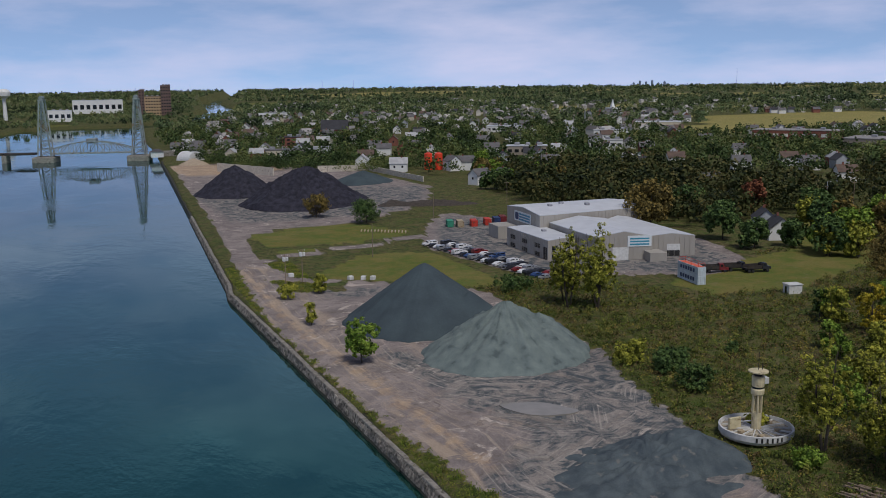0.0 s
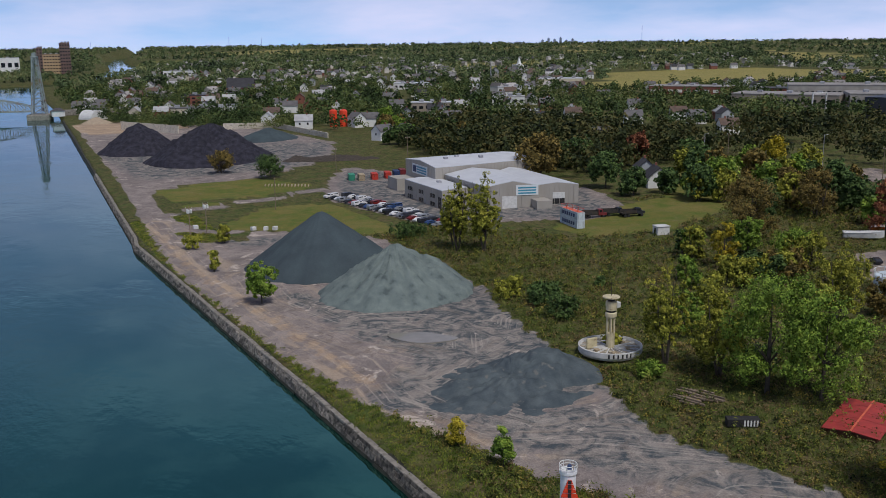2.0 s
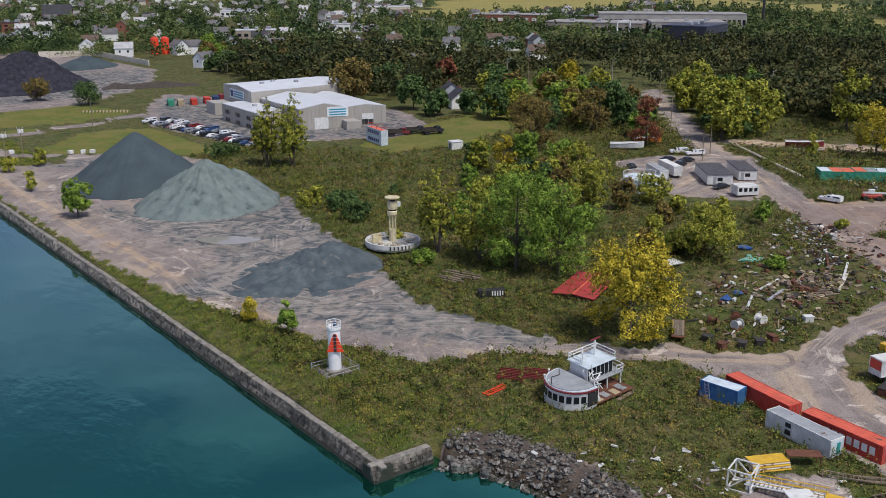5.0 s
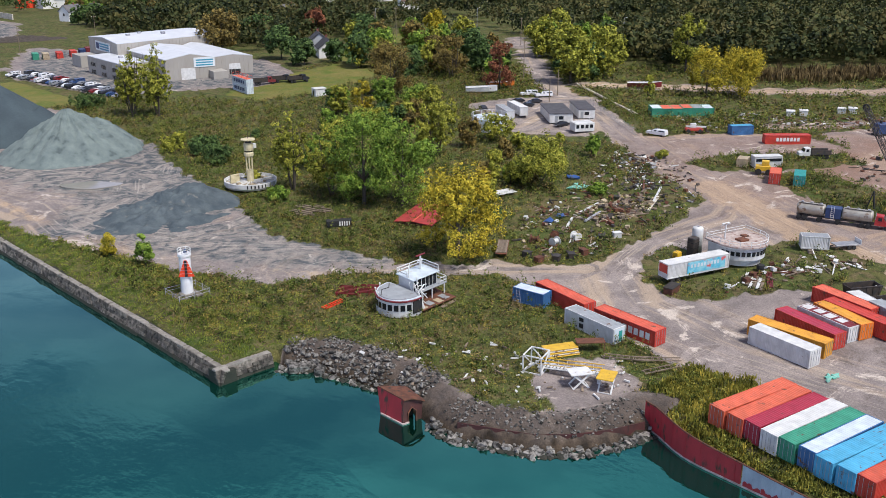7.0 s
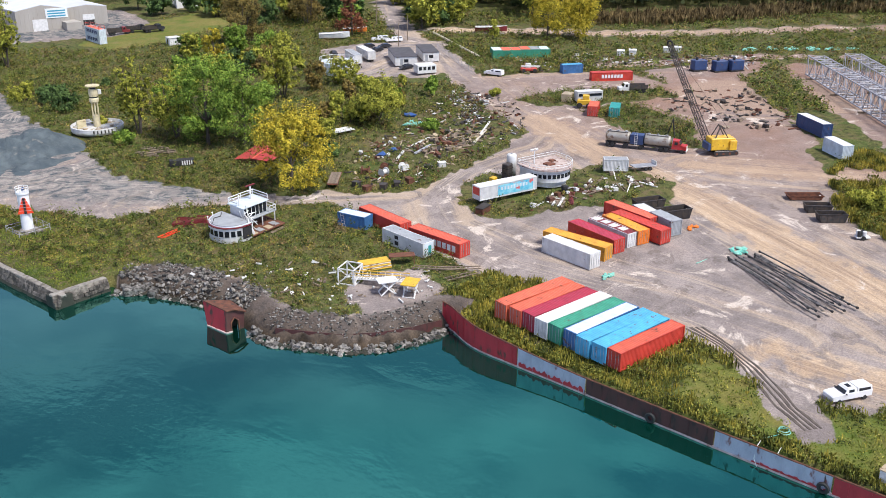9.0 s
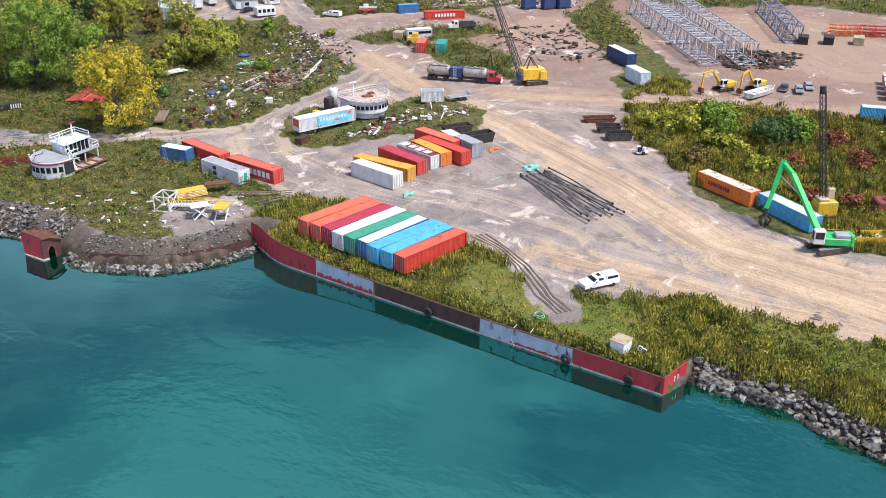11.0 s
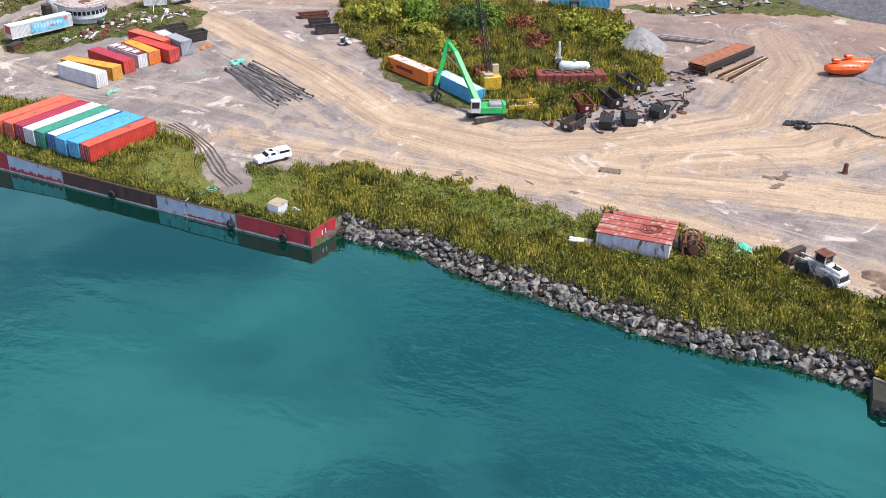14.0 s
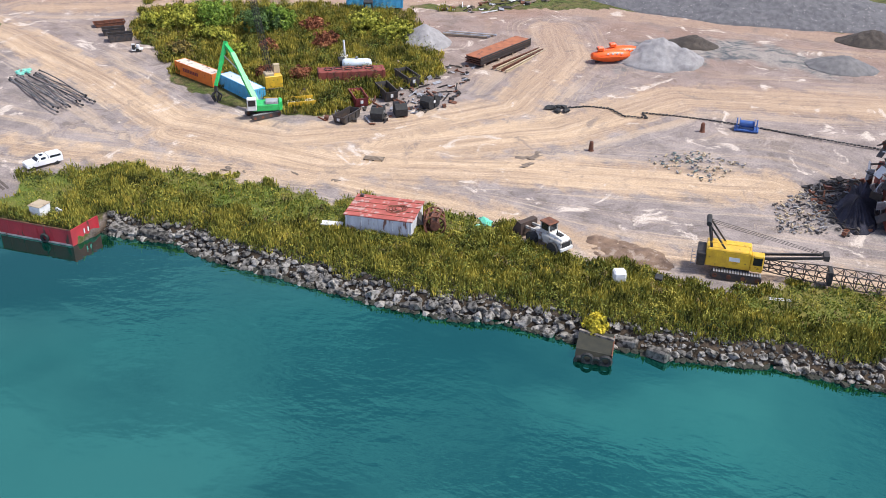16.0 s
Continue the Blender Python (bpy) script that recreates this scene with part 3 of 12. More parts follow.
    sand = mx(rng_map(fine, 0.50, 0.62, 0, 0.55), sand, (0.538, 0.416, 0.304))
    sand = mx(rng_map(fine, 0.44, 0.36, 0, 0.45), sand, (0.226, 0.171, 0.132))
    sand = mx(rng_map(blot, 0.57, 0.66, 0, 0.5), sand, (0.250, 0.197, 0.160))
    dark = mx(rng_map(blot, 0.42, 0.58), (0.070, 0.084, 0.096), (0.270, 0.240, 0.220))
    dark = mx(rng_map(ruts2, 0.55, 0.68, 0, 0.3), dark, (0.33, 0.31, 0.29))
    dark = mx(ma("MULTIPLY", near, rng_map(fine, 0.52, 0.62, 0, 0.55)), dark, (0.42, 0.38, 0.34))
    dark = mx(ma("MULTIPLY", near, rng_map(wide, 0.55, 0.68, 0, 0.6)), dark, (0.26, 0.215, 0.18))
    weed = mx(rng_map(n6, 0.36, 0.64), (0.066, 0.092, 0.022), (0.120, 0.108, 0.040))
    weed = mx(rng_map(n2, 0.46, 0.62, 0, 0.8), weed, (0.026, 0.030, 0.012))
    weed = mx(rng_map(blot, 0.52, 0.60, 0, 0.65), weed, (0.150, 0.112, 0.062))
    weed = mx(rng_map(salt, 0.55, 0.62, 0, 0.5), weed, (0.060, 0.105, 0.020))
    weed = mx(rng_map(nf, 0.56, 0.68, 0, 0.5), weed, (0.235, 0.215, 0.115))
    lawn = mx(rng_map(n6, 0.36, 0.64), (0.096, 0.132, 0.026), (0.165, 0.148, 0.042))
    lawn = mx(rng_map(n20, 0.5, 0.7, 0, 0.6), lawn, (0.22, 0.175, 0.065))
    lawn = mx(rng_map(pos.outputs["X"], 560, 640, 0, 0.75), lawn, mx(n20, (0.20, 0.19, 0.05), (0.42, 0.34, 0.13)))
    lawn = mx(rng_map(blot, 0.56, 0.66, 0, 0.45), lawn, (0.19, 0.16, 0.09))
    sand = mx(ma("MULTIPLY", far_red, 0.8), sand, (0.285, 0.200, 0.160))
    col = mx(mask(sep.outputs["Blue"], 1.2, 0.40, 0.98), red, sand)
    col = mx(mask(att.outputs["Alpha"], 1.1, 0.2, 0.85), col, dark)
    col = mx(ma("MULTIPLY", near, rng_map(salt, 0.60, 0.65, 0, 0.65)), col, (0.56, 0.49, 0.43))
    col = mx(rng_map(salt, 0.40, 0.33, 0, 0.6), col, (0.17, 0.145, 0.135))
    green = mx(mask(sep.outputs["Green"]), weed, lawn)
    col = mx(mask(sep.outputs["Red"]), col, green)
    # brown soil among the bank rocks, darkened to paint the shade in their gaps
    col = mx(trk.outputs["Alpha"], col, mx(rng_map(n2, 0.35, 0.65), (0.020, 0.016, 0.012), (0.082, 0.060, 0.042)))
    speck = mx(1.0, col, mx(rng_map(nf, 0.25, 0.75), (0.60, 0.60, 0.60), (1.40, 1.40, 1.40)), "MULTIPLY")
    speck = mx(1.0, speck, mx(rng_map(ng, 0.3, 0.7), (0.76, 0.76, 0.76), (1.25, 1.25, 1.25)), "MULTIPLY")
    l.new(speck, b.inputs["Base Color"])
    bp = n.new("ShaderNodeBump")
    bp.inputs["Strength"].default_value, bp.inputs["Distance"].default_value = 0.8, 0.12
    l.new(ma("ADD", nf, ma("MULTIPLY", ruts, 1.5)), bp.inputs["Height"])
    l.new(bp.outputs["Normal"], b.inputs["Normal"])
    return m


def water_material():
    """Turbid rippled water: teal silt in suspension, mirroring the sky by its angle."""
    m = bpy.data.materials.new("canal_water")
    m.use_nodes = True
    n, l = m.node_tree.nodes, m.node_tree.links
    n.remove(n["Principled BSDF"])
    geo, mp = n.new("ShaderNodeNewGeometry"), n.new("ShaderNodeMapping")
    mp.inputs["Scale"].default_value, mp.inputs["Rotation"].default_value = (1.0, 0.55, 1.0), (0, 0, radians(25))
    l.new(geo.outputs["Position"], mp.inputs["Vector"])
    t = [n.new("ShaderNodeTexNoise") for _ in range(4)]
    for node, s, d in zip(t, (1.1, 0.35, 0.03, 0.016), (4, 3, 4, 5)):
        node.inputs["Scale"].default_value, node.inputs["Detail"].default_value = s, d
        l.new((geo.outputs["Position"] if s == 0.016 else mp.outputs["Vector"]), node.inputs["Vector"])
    gust, add, mul = n.new("ShaderNodeMapRange"), n.new("ShaderNodeMath"), n.new("ShaderNodeMath")
    gust.inputs[1].default_value, gust.inputs[2].default_value, gust.inputs[3].default_value = 0.46, 0.70, 0.06
    l.new(t[2].outputs["Fac"], gust.inputs[0])
    add.operation, mul.operation = "MULTIPLY_ADD", "MULTIPLY"
    add.inputs[1].default_value = 0.45
    l.new(t[0].outputs["Fac"], add.inputs[0])
    l.new(t[1].outputs["Fac"], add.inputs[2])
    l.new(add.outputs[0], mul.inputs[0])
    l.new(gust.outputs[0], mul.inputs[1])
    bp = n.new("ShaderNodeBump")
    bp.inputs["Strength"].default_value, bp.inputs["Distance"].default_value = 1.0, 0.13
    l.new(mul.outputs[0], bp.inputs["Height"])
    cr = n.new("ShaderNodeValToRGB")
    cr.color_ramp.elements[0].position, cr.color_ramp.elements[1].position = 0.36, 0.66
    cr.color_ramp.elements[0].color, cr.color_ramp.elements[1].color = (0.001, 0.009, 0.006, 1), (0.001, 0.023, 0.016, 1)
    l.new(t[3].outputs["Fac"], cr.inputs["Fac"])
    fr, gl, df, mx = n.new("ShaderNodeFresnel"), n.new("ShaderNodeBsdfGlossy"), n.new("ShaderNodeBsdfDiffuse"), n.new("ShaderNodeMixShader")
    fr.inputs["IOR"].default_value, gl.inputs["Roughness"].default_value = 4.0, 0.03
    lw, lm, lc = n.new("ShaderNodeLayerWeight"), n.new("ShaderNodeMapRange"), n.new("ShaderNodeMix")
    lw.inputs["Blend"].default_value = 0.5
    lm.inputs[1].default_value, lm.inputs[2].default_value = 0.46, 0.90
    lc.data_type = "RGBA"
    lc.inputs[6].default_value, lc.inputs[7].default_value = (0.23, 1.0, 0.80, 1), (0.84, 0.95, 1.0, 1)
    l.new(lw.outputs["Facing"], lm.inputs[0])
    l.new(lm.outputs[0], lc.inputs[0])
    l.new(lc.outputs[2], gl.inputs["Color"])
    l.new(cr.outputs["Color"], df.inputs["Color"])
    l.new(bp.outputs["Normal"], gl.inputs["Normal"])
    l.new(bp.outputs["Normal"], fr.inputs["Normal"])
    l.new(fr.outputs[0], mx.inputs[0])
    l.new(df.outputs[0], mx.inputs[1])
    l.new(gl.outputs[0], mx.inputs[2])
    l.new(mx.outputs[0], n["Material Output"].inputs["Surface"])
    return m


build_ground()
sheet = Shape().add([(-7000, -5000, 0), (1500, -5000, 0), (1500, 7000, 0), (-7000, 7000, 0)], [(0, 1, 2, 3)])
tagged(new("water", sheet.mesh("water", water_material())), "calm teal canal water with faint gusts", "water", kind="structure")

CLEARED = [(228, 506, 22), (142.5, -58, 4.2), (140, -63, 4.2), (137, -69, 4.2), (134.5, -75, 4.2), (131.5, -80, 4.5), (240, 285, 16), (108, 131, 8), (62, 77, 5), (205, 120, 22), (172, 280, 45), (165, 235, 10), (183, 208, 4)]

# ---- shared materials ----
CONCRETE = mat("weathered_concrete", (0.30, 0.275, 0.245), (0.17, 0.155, 0.135), 1.2, 0.9, bump=0.03, fine=0.2, stain=(0.10, 0.09, 0.075), stain_size=1.4, stain_at=0.6)
STONE = mat("quay_stone", (0.23, 0.20, 0.17), (0.060, 0.052, 0.045), 0.8, 0.9, bump=0.08, fine=0.4, vary=0.45, island=0.5, stain=(0.035, 0.032, 0.026), stain_size=0.9, stain_at=0.56)
# near-black: algae growth, and painted dark for reflections and shaded insides
ALGAE_AND_SHADE = mat("dark_algae_stone", (0.022, 0.024, 0.018), (0.035, 0.034, 0.024), 1.0, 0.9, fine=0.2)
WHITE = mat("white_paint", (0.74, 0.74, 0.73), (0.60, 0.60, 0.59), 0.9, 0.5, fine=0.06, stain=(0.30, 0.22, 0.16), stain_size=1.2, stain_at=0.66)
CREAM = mat("cream_paint", (0.66, 0.58, 0.38), (0.52, 0.45, 0.28), 0.8, 0.6, fine=0.1, stain=(0.22, 0.14, 0.08), stain_size=0.8, stain_at=0.62)
BLACK = mat("black_rubber", (0.016, 0.016, 0.017), (0.03, 0.03, 0.03), 0.5, 0.8, fine=0.3)
DARK_STEEL = mat("dark_steel", (0.035, 0.034, 0.036), (0.07, 0.055, 0.045), 0.7, 0.6, metal=0.2, fine=0.2, vary=0.3)
RUST = mat("rusty_steel", (0.17, 0.065, 0.035), (0.09, 0.035, 0.022), 0.9, 0.85, bump=0.02, fine=0.3, stain=(0.04, 0.03, 0.025), stain_size=0.7, stain_at=0.6, vary=0.2)
GREY_STEEL = mat("galvanised_steel", (0.42, 0.43, 0.46), (0.30, 0.30, 0.33), 0.8, 0.5, metal=0.3, fine=0.12, vary=0.15)
GLASS = mat("dark_window_glass", (0.012, 0.015, 0.02), (0.02, 0.024, 0.03), 0.8, 0.08, fine=0.05)
WOOD = mat("grey_timber", (0.26, 0.20, 0.145), (0.16, 0.125, 0.095), 0.4, 0.85, bump=0.01, fine=0.25, vary=0.25)
YELLOW = mat("yellow_machine_paint", (0.72, 0.45, 0.03), (0.58, 0.34, 0.03), 0.8, 0.45, fine=0.1, stain=(0.16, 0.08, 0.03), stain_size=0.7, stain_at=0.64)
GREEN_PAINT = mat("green_machine_paint", (0.03, 0.48, 0.12), (0.025, 0.36, 0.09), 0.8, 0.4, fine=0.1)
ORANGE = mat("orange_hull_paint", (0.85, 0.13, 0.015), (0.70, 0.10, 0.015), 0.9, 0.4, fine=0.06)
BLUE = mat("blue_paint", (0.03, 0.10, 0.34), (0.03, 0.08, 0.24), 0.9, 0.5, fine=0.12, vary=0.2)


# ---- quay wall of squared stone blocks ----
def build_quay():
    quay = tagged(new("quay_wall"), "long battered quay wall of weathered stone blocks with concrete cap", "quay wall", kind="structure")
    rest = Shape()
    block = Shape().box(0, -0.3, 0, 1.0, 0.3, 1.0, 0.06).mesh("quay_block", STONE)
    # lowest course: algae, plus the wall's dark reflection put into its colour
    wet = Shape().box(0, -0.3, 0, 1.0, 0.3, 1.0, 0.06).mesh("wet_block", ALGAE_AND_SHADE)
    cap = Shape().box(0, -0.5, 0, 1.0, 0.5, 0.45, 0.07).mesh("cap_stone", CONCRETE)
    pieces = []
    for (ax, ay), (bx, by) in zip(QUAY[:-1], QUAY[1:]):
        a, b = Vector((ax, ay, 0)), Vector((bx, by, 0))
        run = (b - a).normalized()
        inland = Vector((run.y, -run.x, 0))
        if inland.x < 0 and abs(run.y) > 0.5:
            inland = -inland
        if abs(run.y) < 0.5:
            inland = Vector((0, 1, 0))
        length = (b - a).length
        # the backing, one solid wedge behind the blocks
        v = []
        for p in (a, b):
            for off, z in ((0.12, -2.6), (1.2, 1.95), (3.0, 1.95), (3.0, -2.6)):
                q = p + inland * off
                v.append((q.x, q.y, z))
        rest.add(v, [(0, 1, 5, 4), (1, 2, 6, 5), (2, 3, 7, 6), (0, 3, 2, 1), (4, 5, 6, 7)])
        turn = math.atan2(run.y, run.x)
        for row in range(4):
            s = -rng.uniform(0, 1.5)
            while s < length:
                w = rng.uniform(1.6, 2.8)
                lo, hi = max(s, 0), min(s + w - 0.05, length)
                if hi - lo > 0.3:
                    off = 0.28 + (row + 0.5) * 0.22 + rng.uniform(-0.13, 0.13)
                    p = a + run * lo + inland * off
                    lean = Matrix.Rotation(turn, 4, "Z") @ Matrix.Rotation(radians(-20 if inland.cross(run).z < 0 else 20), 4, "X")
                    pieces.append((p.y, block if row else wet, Matrix.Translation((p.x, p.y, row * 0.56 - 0.2 + rng.uniform(-0.05, 0.05))) @ lean @ Matrix.Diagonal((hi - lo, 0.9, 0.62, 1))))
                s += w
        s = 0.0
        while s < length:
            w = min(rng.uniform(3.2, 4.6), length - s)
            p = a + run * s + inland * (1.55 + rng.uniform(-0.08, 0.08))
            pieces.append((p.y, cap, Matrix.Translation((p.x, p.y, 1.80 + rng.uniform(-0.1, 0.06))) @ Matrix.Rotation(turn, 4, "Z") @ Matrix.Diagonal((max(w - 0.06, 0.2), 1, 1, 1))))
            s += w
    part("backing", rest, ALGAE_AND_SHADE, quay, "dark algae-grown lower wall")
    far = {"quay_block": Shape(), "wet_block": Shape(), "cap_stone": Shape()}
    for y, me, m in pieces:
        if y < 128:
            ob = new(me.name, me)
            ob.parent, ob.matrix_basis = quay, m
        elif y < 470:
            co = np.empty(len(me.vertices) * 3)
            me.vertices.foreach_get("co", co)
            far[me.name].add(co.reshape(-1, 3), [tuple(p.vertices) for p in me.polygons], m)
    for name, material in (("quay_block", STONE), ("wet_block", ALGAE_AND_SHADE), ("cap_stone", CONCRETE)):
        ob = part("far_" + name + "s", far[name], material, quay)
        ob["kind"] = "stuff"


build_quay()


# ---- heaps ----
def heap(name, label, x, y, rx, ry, height, material, turn=0.0, crest=0.10, rough=0.25, seed=1, lobes=(), gully=0.0):
    """A conical heap of loose stuff, with lobes and slumped gullies."""
    n, rings = 96, 34
    v, f = [], []
    off = Vector((seed * 7.3, seed * 3.1, 0))
    for k in range(rings + 1):
        r = k / rings
        for i in range(n):
            a = 2 * math.pi * i / n
            wob = 1 + 0.07 * noise.noise(Vector((2 * math.cos(a), 2 * math.sin(a), seed))) + 0.06 * noise.noise(Vector((7 * math.cos(a), 7 * math.sin(a), seed + 4.0)))
            px, py = r * math.cos(a) * rx * wob, r * math.sin(a) * ry * wob
            h = height * (1 - math.sqrt(r * r + crest * crest) / math.sqrt(1 + crest * crest)) / (1 - crest / math.sqrt(1 + crest * crest))
            for lx, ly, lr, lh in lobes:
                d = math.hypot(px - lx, py - ly) / lr
                h = max(h, lh * (1 - d))
            q = Vector((px * 0.5, py * 0.5, 0)) + off
            h += rough * (noise.noise(q * 0.5) + 0.5 * noise.noise(q * 1.7)) * min(1, 3 * (1 - r)) * (1.0 if r > 0.02 else 0)
            if gully:
                h += gully * noise.noise(Vector((9 * math.cos(a), 9 * math.sin(a), r * 1.5 + seed))) * math.sin(math.pi * min(1, r * 1.05))
            if k == rings:
                h = -0.4
            v.append((px, py, h))
    for k in range(rings):
        for i in range(n):
            f.append((k * n + i, (k + 1) * n + i, (k + 1) * n + (i + 1) % n, k * n + (i + 1) % n))
    me = Shape().add(v, f).mesh(name, material, True)
    ob = new(name, me)
    ob.matrix_basis = pose(x, y, float(plain_z(x, y)) - 0.1, 0, 0, turn)
    return tagged(ob, label, name.replace("_", " "))


FINES = mat("dark_stone_fines", (0.066, 0.090, 0.102), (0.052, 0.070, 0.082), 6.0, 0.95, bump=0.12, fine=0.18, spec=0.2)
PALE_STONE = mat("pale_green_stone", (0.190, 0.232, 0.222), (0.128, 0.160, 0.160), 2.6, 0.95, bump=0.2, fine=0.25, spec=0.2, stain=(0.090, 0.115, 0.118), stain_size=2.6, stain_at=0.60)
COAL = mat("black_coal", (0.016, 0.016, 0.025), (0.042, 0.041, 0.060), 2.2, 0.85, bump=0.3, fine=0.35, spec=0.3)
GRIT = mat("grey_gravel", (0.31, 0.30, 0.30), (0.22, 0.21, 0.215), 1.5, 0.95, bump=0.15, fine=0.3)
SOIL = mat("dark_soil", (0.075, 0.06, 0.05), (0.05, 0.042, 0.036), 1.0, 0.95, bump=0.15, fine=0.3)
heap("stone_heap", "tall smooth conical heap of dark grey stone fines", 84, 231.5, 21.5, 21.5, 15.3, FINES, seed=2, rough=0.15, crest=0.05, lobes=((9, -9, 12, 9.2),))
heap("stone_heap", "conical heap of pale green-grey crushed stone with slumped face", 90, 195, 20, 18, 12.4, PALE_STONE, seed=5, rough=0.9, crest=0.03, gully=1.7, lobes=((8, -2, 13, 9.0),))
DUSTY = mat("dusty_stone_fines", (0.108, 0.132, 0.145), (0.060, 0.078, 0.092), 3.2, 0.95, bump=0.15, fine=0.25, spec=0.2, stain=(0.15, 0.155, 0.15), stain_size=2.0, stain_at=0.62)
heap("stone_heap", "low uneven heap of dark stone fines with pale dust streaks", 82.0, 125, 19, 14, 0.5, DUSTY, turn=8, seed=8, rough=1.0, crest=0.6, gully=0.8, lobes=((11, 1, 9, 4.8), (7, 2, 11, 4.9), (3, 2, 10, 4.2), (-2, 1, 9, 3.0), (-7, 0, 8, 2.0), (1, -5, 8, 2.6), (13, -3, 6, 3.0), (-12, -2, 6, 1.2)))
heap("coal_heap", "pointed black coal heap", 88, 549, 24, 24, 16.5, COAL, seed=3, rough=1.1, crest=0.06, gully=1.5)
heap("coal_heap", "broad black coal heap with furrowed sides", 114, 489, 34, 34, 18.5, COAL, seed=9, rough=1.5, crest=0.10, gully=2.8, lobes=((-20, -12, 15, 7), (10, -8, 20, 11)))

# ---- the moored barge that serves as a quay ----
RED_HULL = mat("red_hull_paint", (0.42, 0.024, 0.036), (0.30, 0.020, 0.030), 1.6, 0.6, fine=0.15, stain=(0.075, 0.032, 0.024), stain_size=1.1, stain_at=0.60, streak=2.5)
DARK_HULL = mat("dark_red_hull_paint", (0.085, 0.026, 0.024), (0.055, 0.022, 0.02), 1.5, 0.7, fine=0.2, stain=(0.03, 0.018, 0.016), stain_size=1.2, stain_at=0.58, streak=2.5)
GREY_HULL = mat("grey_blue_hull_paint", (0.40, 0.41, 0.50), (0.31, 0.32, 0.40), 1.4, 0.6, fine=0.12, stain=(0.16, 0.05, 0.045), stain_size=1.0, stain_at=0.60, streak=2.5)
BOOT = mat("pale_waterline", (0.55, 0.46, 0.44), (0.36, 0.28, 0.26), 1.0, 0.7, fine=0.2, stain=(0.2, 0.08, 0.06), stain_size=0.6, stain_at=0.6)


def hull_x(y):
    """Where the barge's side stands along its length: straight, drawn in at the bow."""
    return 84.3 + 0.5 * smooth_step(-60, -10, y) + 3.0 * smooth_step(-14, -0.5, y) ** 2


def build_barge():
    barge = thing("barge", "old steel barge with patched red and grey side", "barge", 86, -38, 0.0)
    inv = barge.matrix_basis.inverted()

    def put(name, s, material, label="", parent=barge):
        ob = part(name, s, material, parent, label)
        if parent == barge:
            ob.matrix_parent_inverse = inv
        return ob

    spans = [(-74, -61.6, RED_HULL, "bright red plating"), (-61.4, -47.2, GREY_HULL, "grey-blue plating with rust bleeds"), (-47, -28.6, DARK_HULL, "dark oxide-red plating"),
             (-28.4, -17.2, GREY_HULL, "grey-blue plating with rust bleeds"), (-17, -0.6, RED_HULL, "bright red plating")]
    def rim(y):
        return 2.55 + 1.5 * float(smooth_step(-30, 0, y))

    for a, b, material, label in spans:
        ys = np.linspace(a, b, max(3, int((b - a) / 0.8)) + 1)
        low = [(float(hull_x(y)) + 0.04 * math.sin(y * 3), y, 0.28) for y in ys]
        high = [(float(hull_x(y)) + 0.03 * math.sin(y * 2 + 1), y, rim(y) + 0.02 * math.sin(y * 5)) for y in ys]
        put("side_plate", Shape().strip(low, high, 0.16), material, label)
        for y in ys[1:-1:3]:
            put("weld_seam", Shape().beam((float(hull_x(y)) - 0.03, y, 0.3), (float(hull_x(y)) - 0.03, y, rim(y)), 0.05), material)
    for a, b, tall in ((-28.2, -17.4, 0.75), (-61.0, -52.0, 0.3)):
        ys = np.linspace(a, b, 40)
        put("bare_primer", Shape().strip([(float(hull_x(y)) - 0.05, y, 0.3) for y in ys], [(float(hull_x(y)) - 0.05, y, 0.38 + tall * (0.6 + 0.5 * math.sin(y * 2.1) * math.sin(y * 5.3 + 1))) for y in ys], 0.04), RED_HULL, "ragged red primer showing under flaked grey paint")
    ys = np.linspace(-74.05, -0.6, 40)
    put("boot_top", Shape().strip([(float(hull_x(y)) - 0.05, y, 0.02) for y in ys], [(float(hull_x(y)) - 0.05, y, 0.28) for y in ys], 0.3), BOOT, "pale worn band along the waterline")
    put("underwater_side", Shape().strip([(float(hull_x(y)) - 0.02, y, -2.6) for y in ys], [(float(hull_x(y)) - 0.04, y, 0.02) for y in ys], 0.3), ALGAE_AND_SHADE, "black algae-grown bottom plating")
    put("rubbing_rail", Shape().line([(float(hull_x(y)) + 0.05, y, rim(y)) for y in ys], 0.11), RUST)
    end = Shape().add([(84.3, -74.05, 0.0), (89.6, -74.9, 0.0), (89.6, -74.9, 2.6), (84.3, -74.05, 2.6), (84.3, -73.9, 0.0), (89.6, -74.7, 0.0), (89.6, -74.7, 2.6), (84.3, -73.9, 2.6)],
                      [(0, 1, 2, 3), (7, 6, 5, 4), (3, 2, 6, 7), (0, 4, 5, 1), (1, 5, 6, 2), (0, 3, 7, 4)])
    put("end_plate", end, RED_HULL)
    put("underwater_end", Shape().box(84.3, -73.95, -2.6, 89.6, -73.7, 0.0), ALGAE_AND_SHADE)
    for i in range(2):
        mark = Shape().box(86.6 + i * 0.75, -74.52 - i * 0.12, 1.1, 86.8 + i * 0.75, -74.44 - i * 0.12, 1.8)
        put("painted_mark", mark, WHITE, "worn white bar")
    for y in (-38.5, -60.6, -69.5):
        t = Shape().ring((float(hull_x(y)) - 0.18, y, 0.72), 0.52, 0.24, 16, 6, "X")
        put("tyre_fender", t, BLACK)
        put("fender_chain", Shape().line([(float(hull_x(y)) - 0.1, y, 1.2), (float(hull_x(y)) + 0.02, y, 2.5)], 0.05), DARK_STEEL)
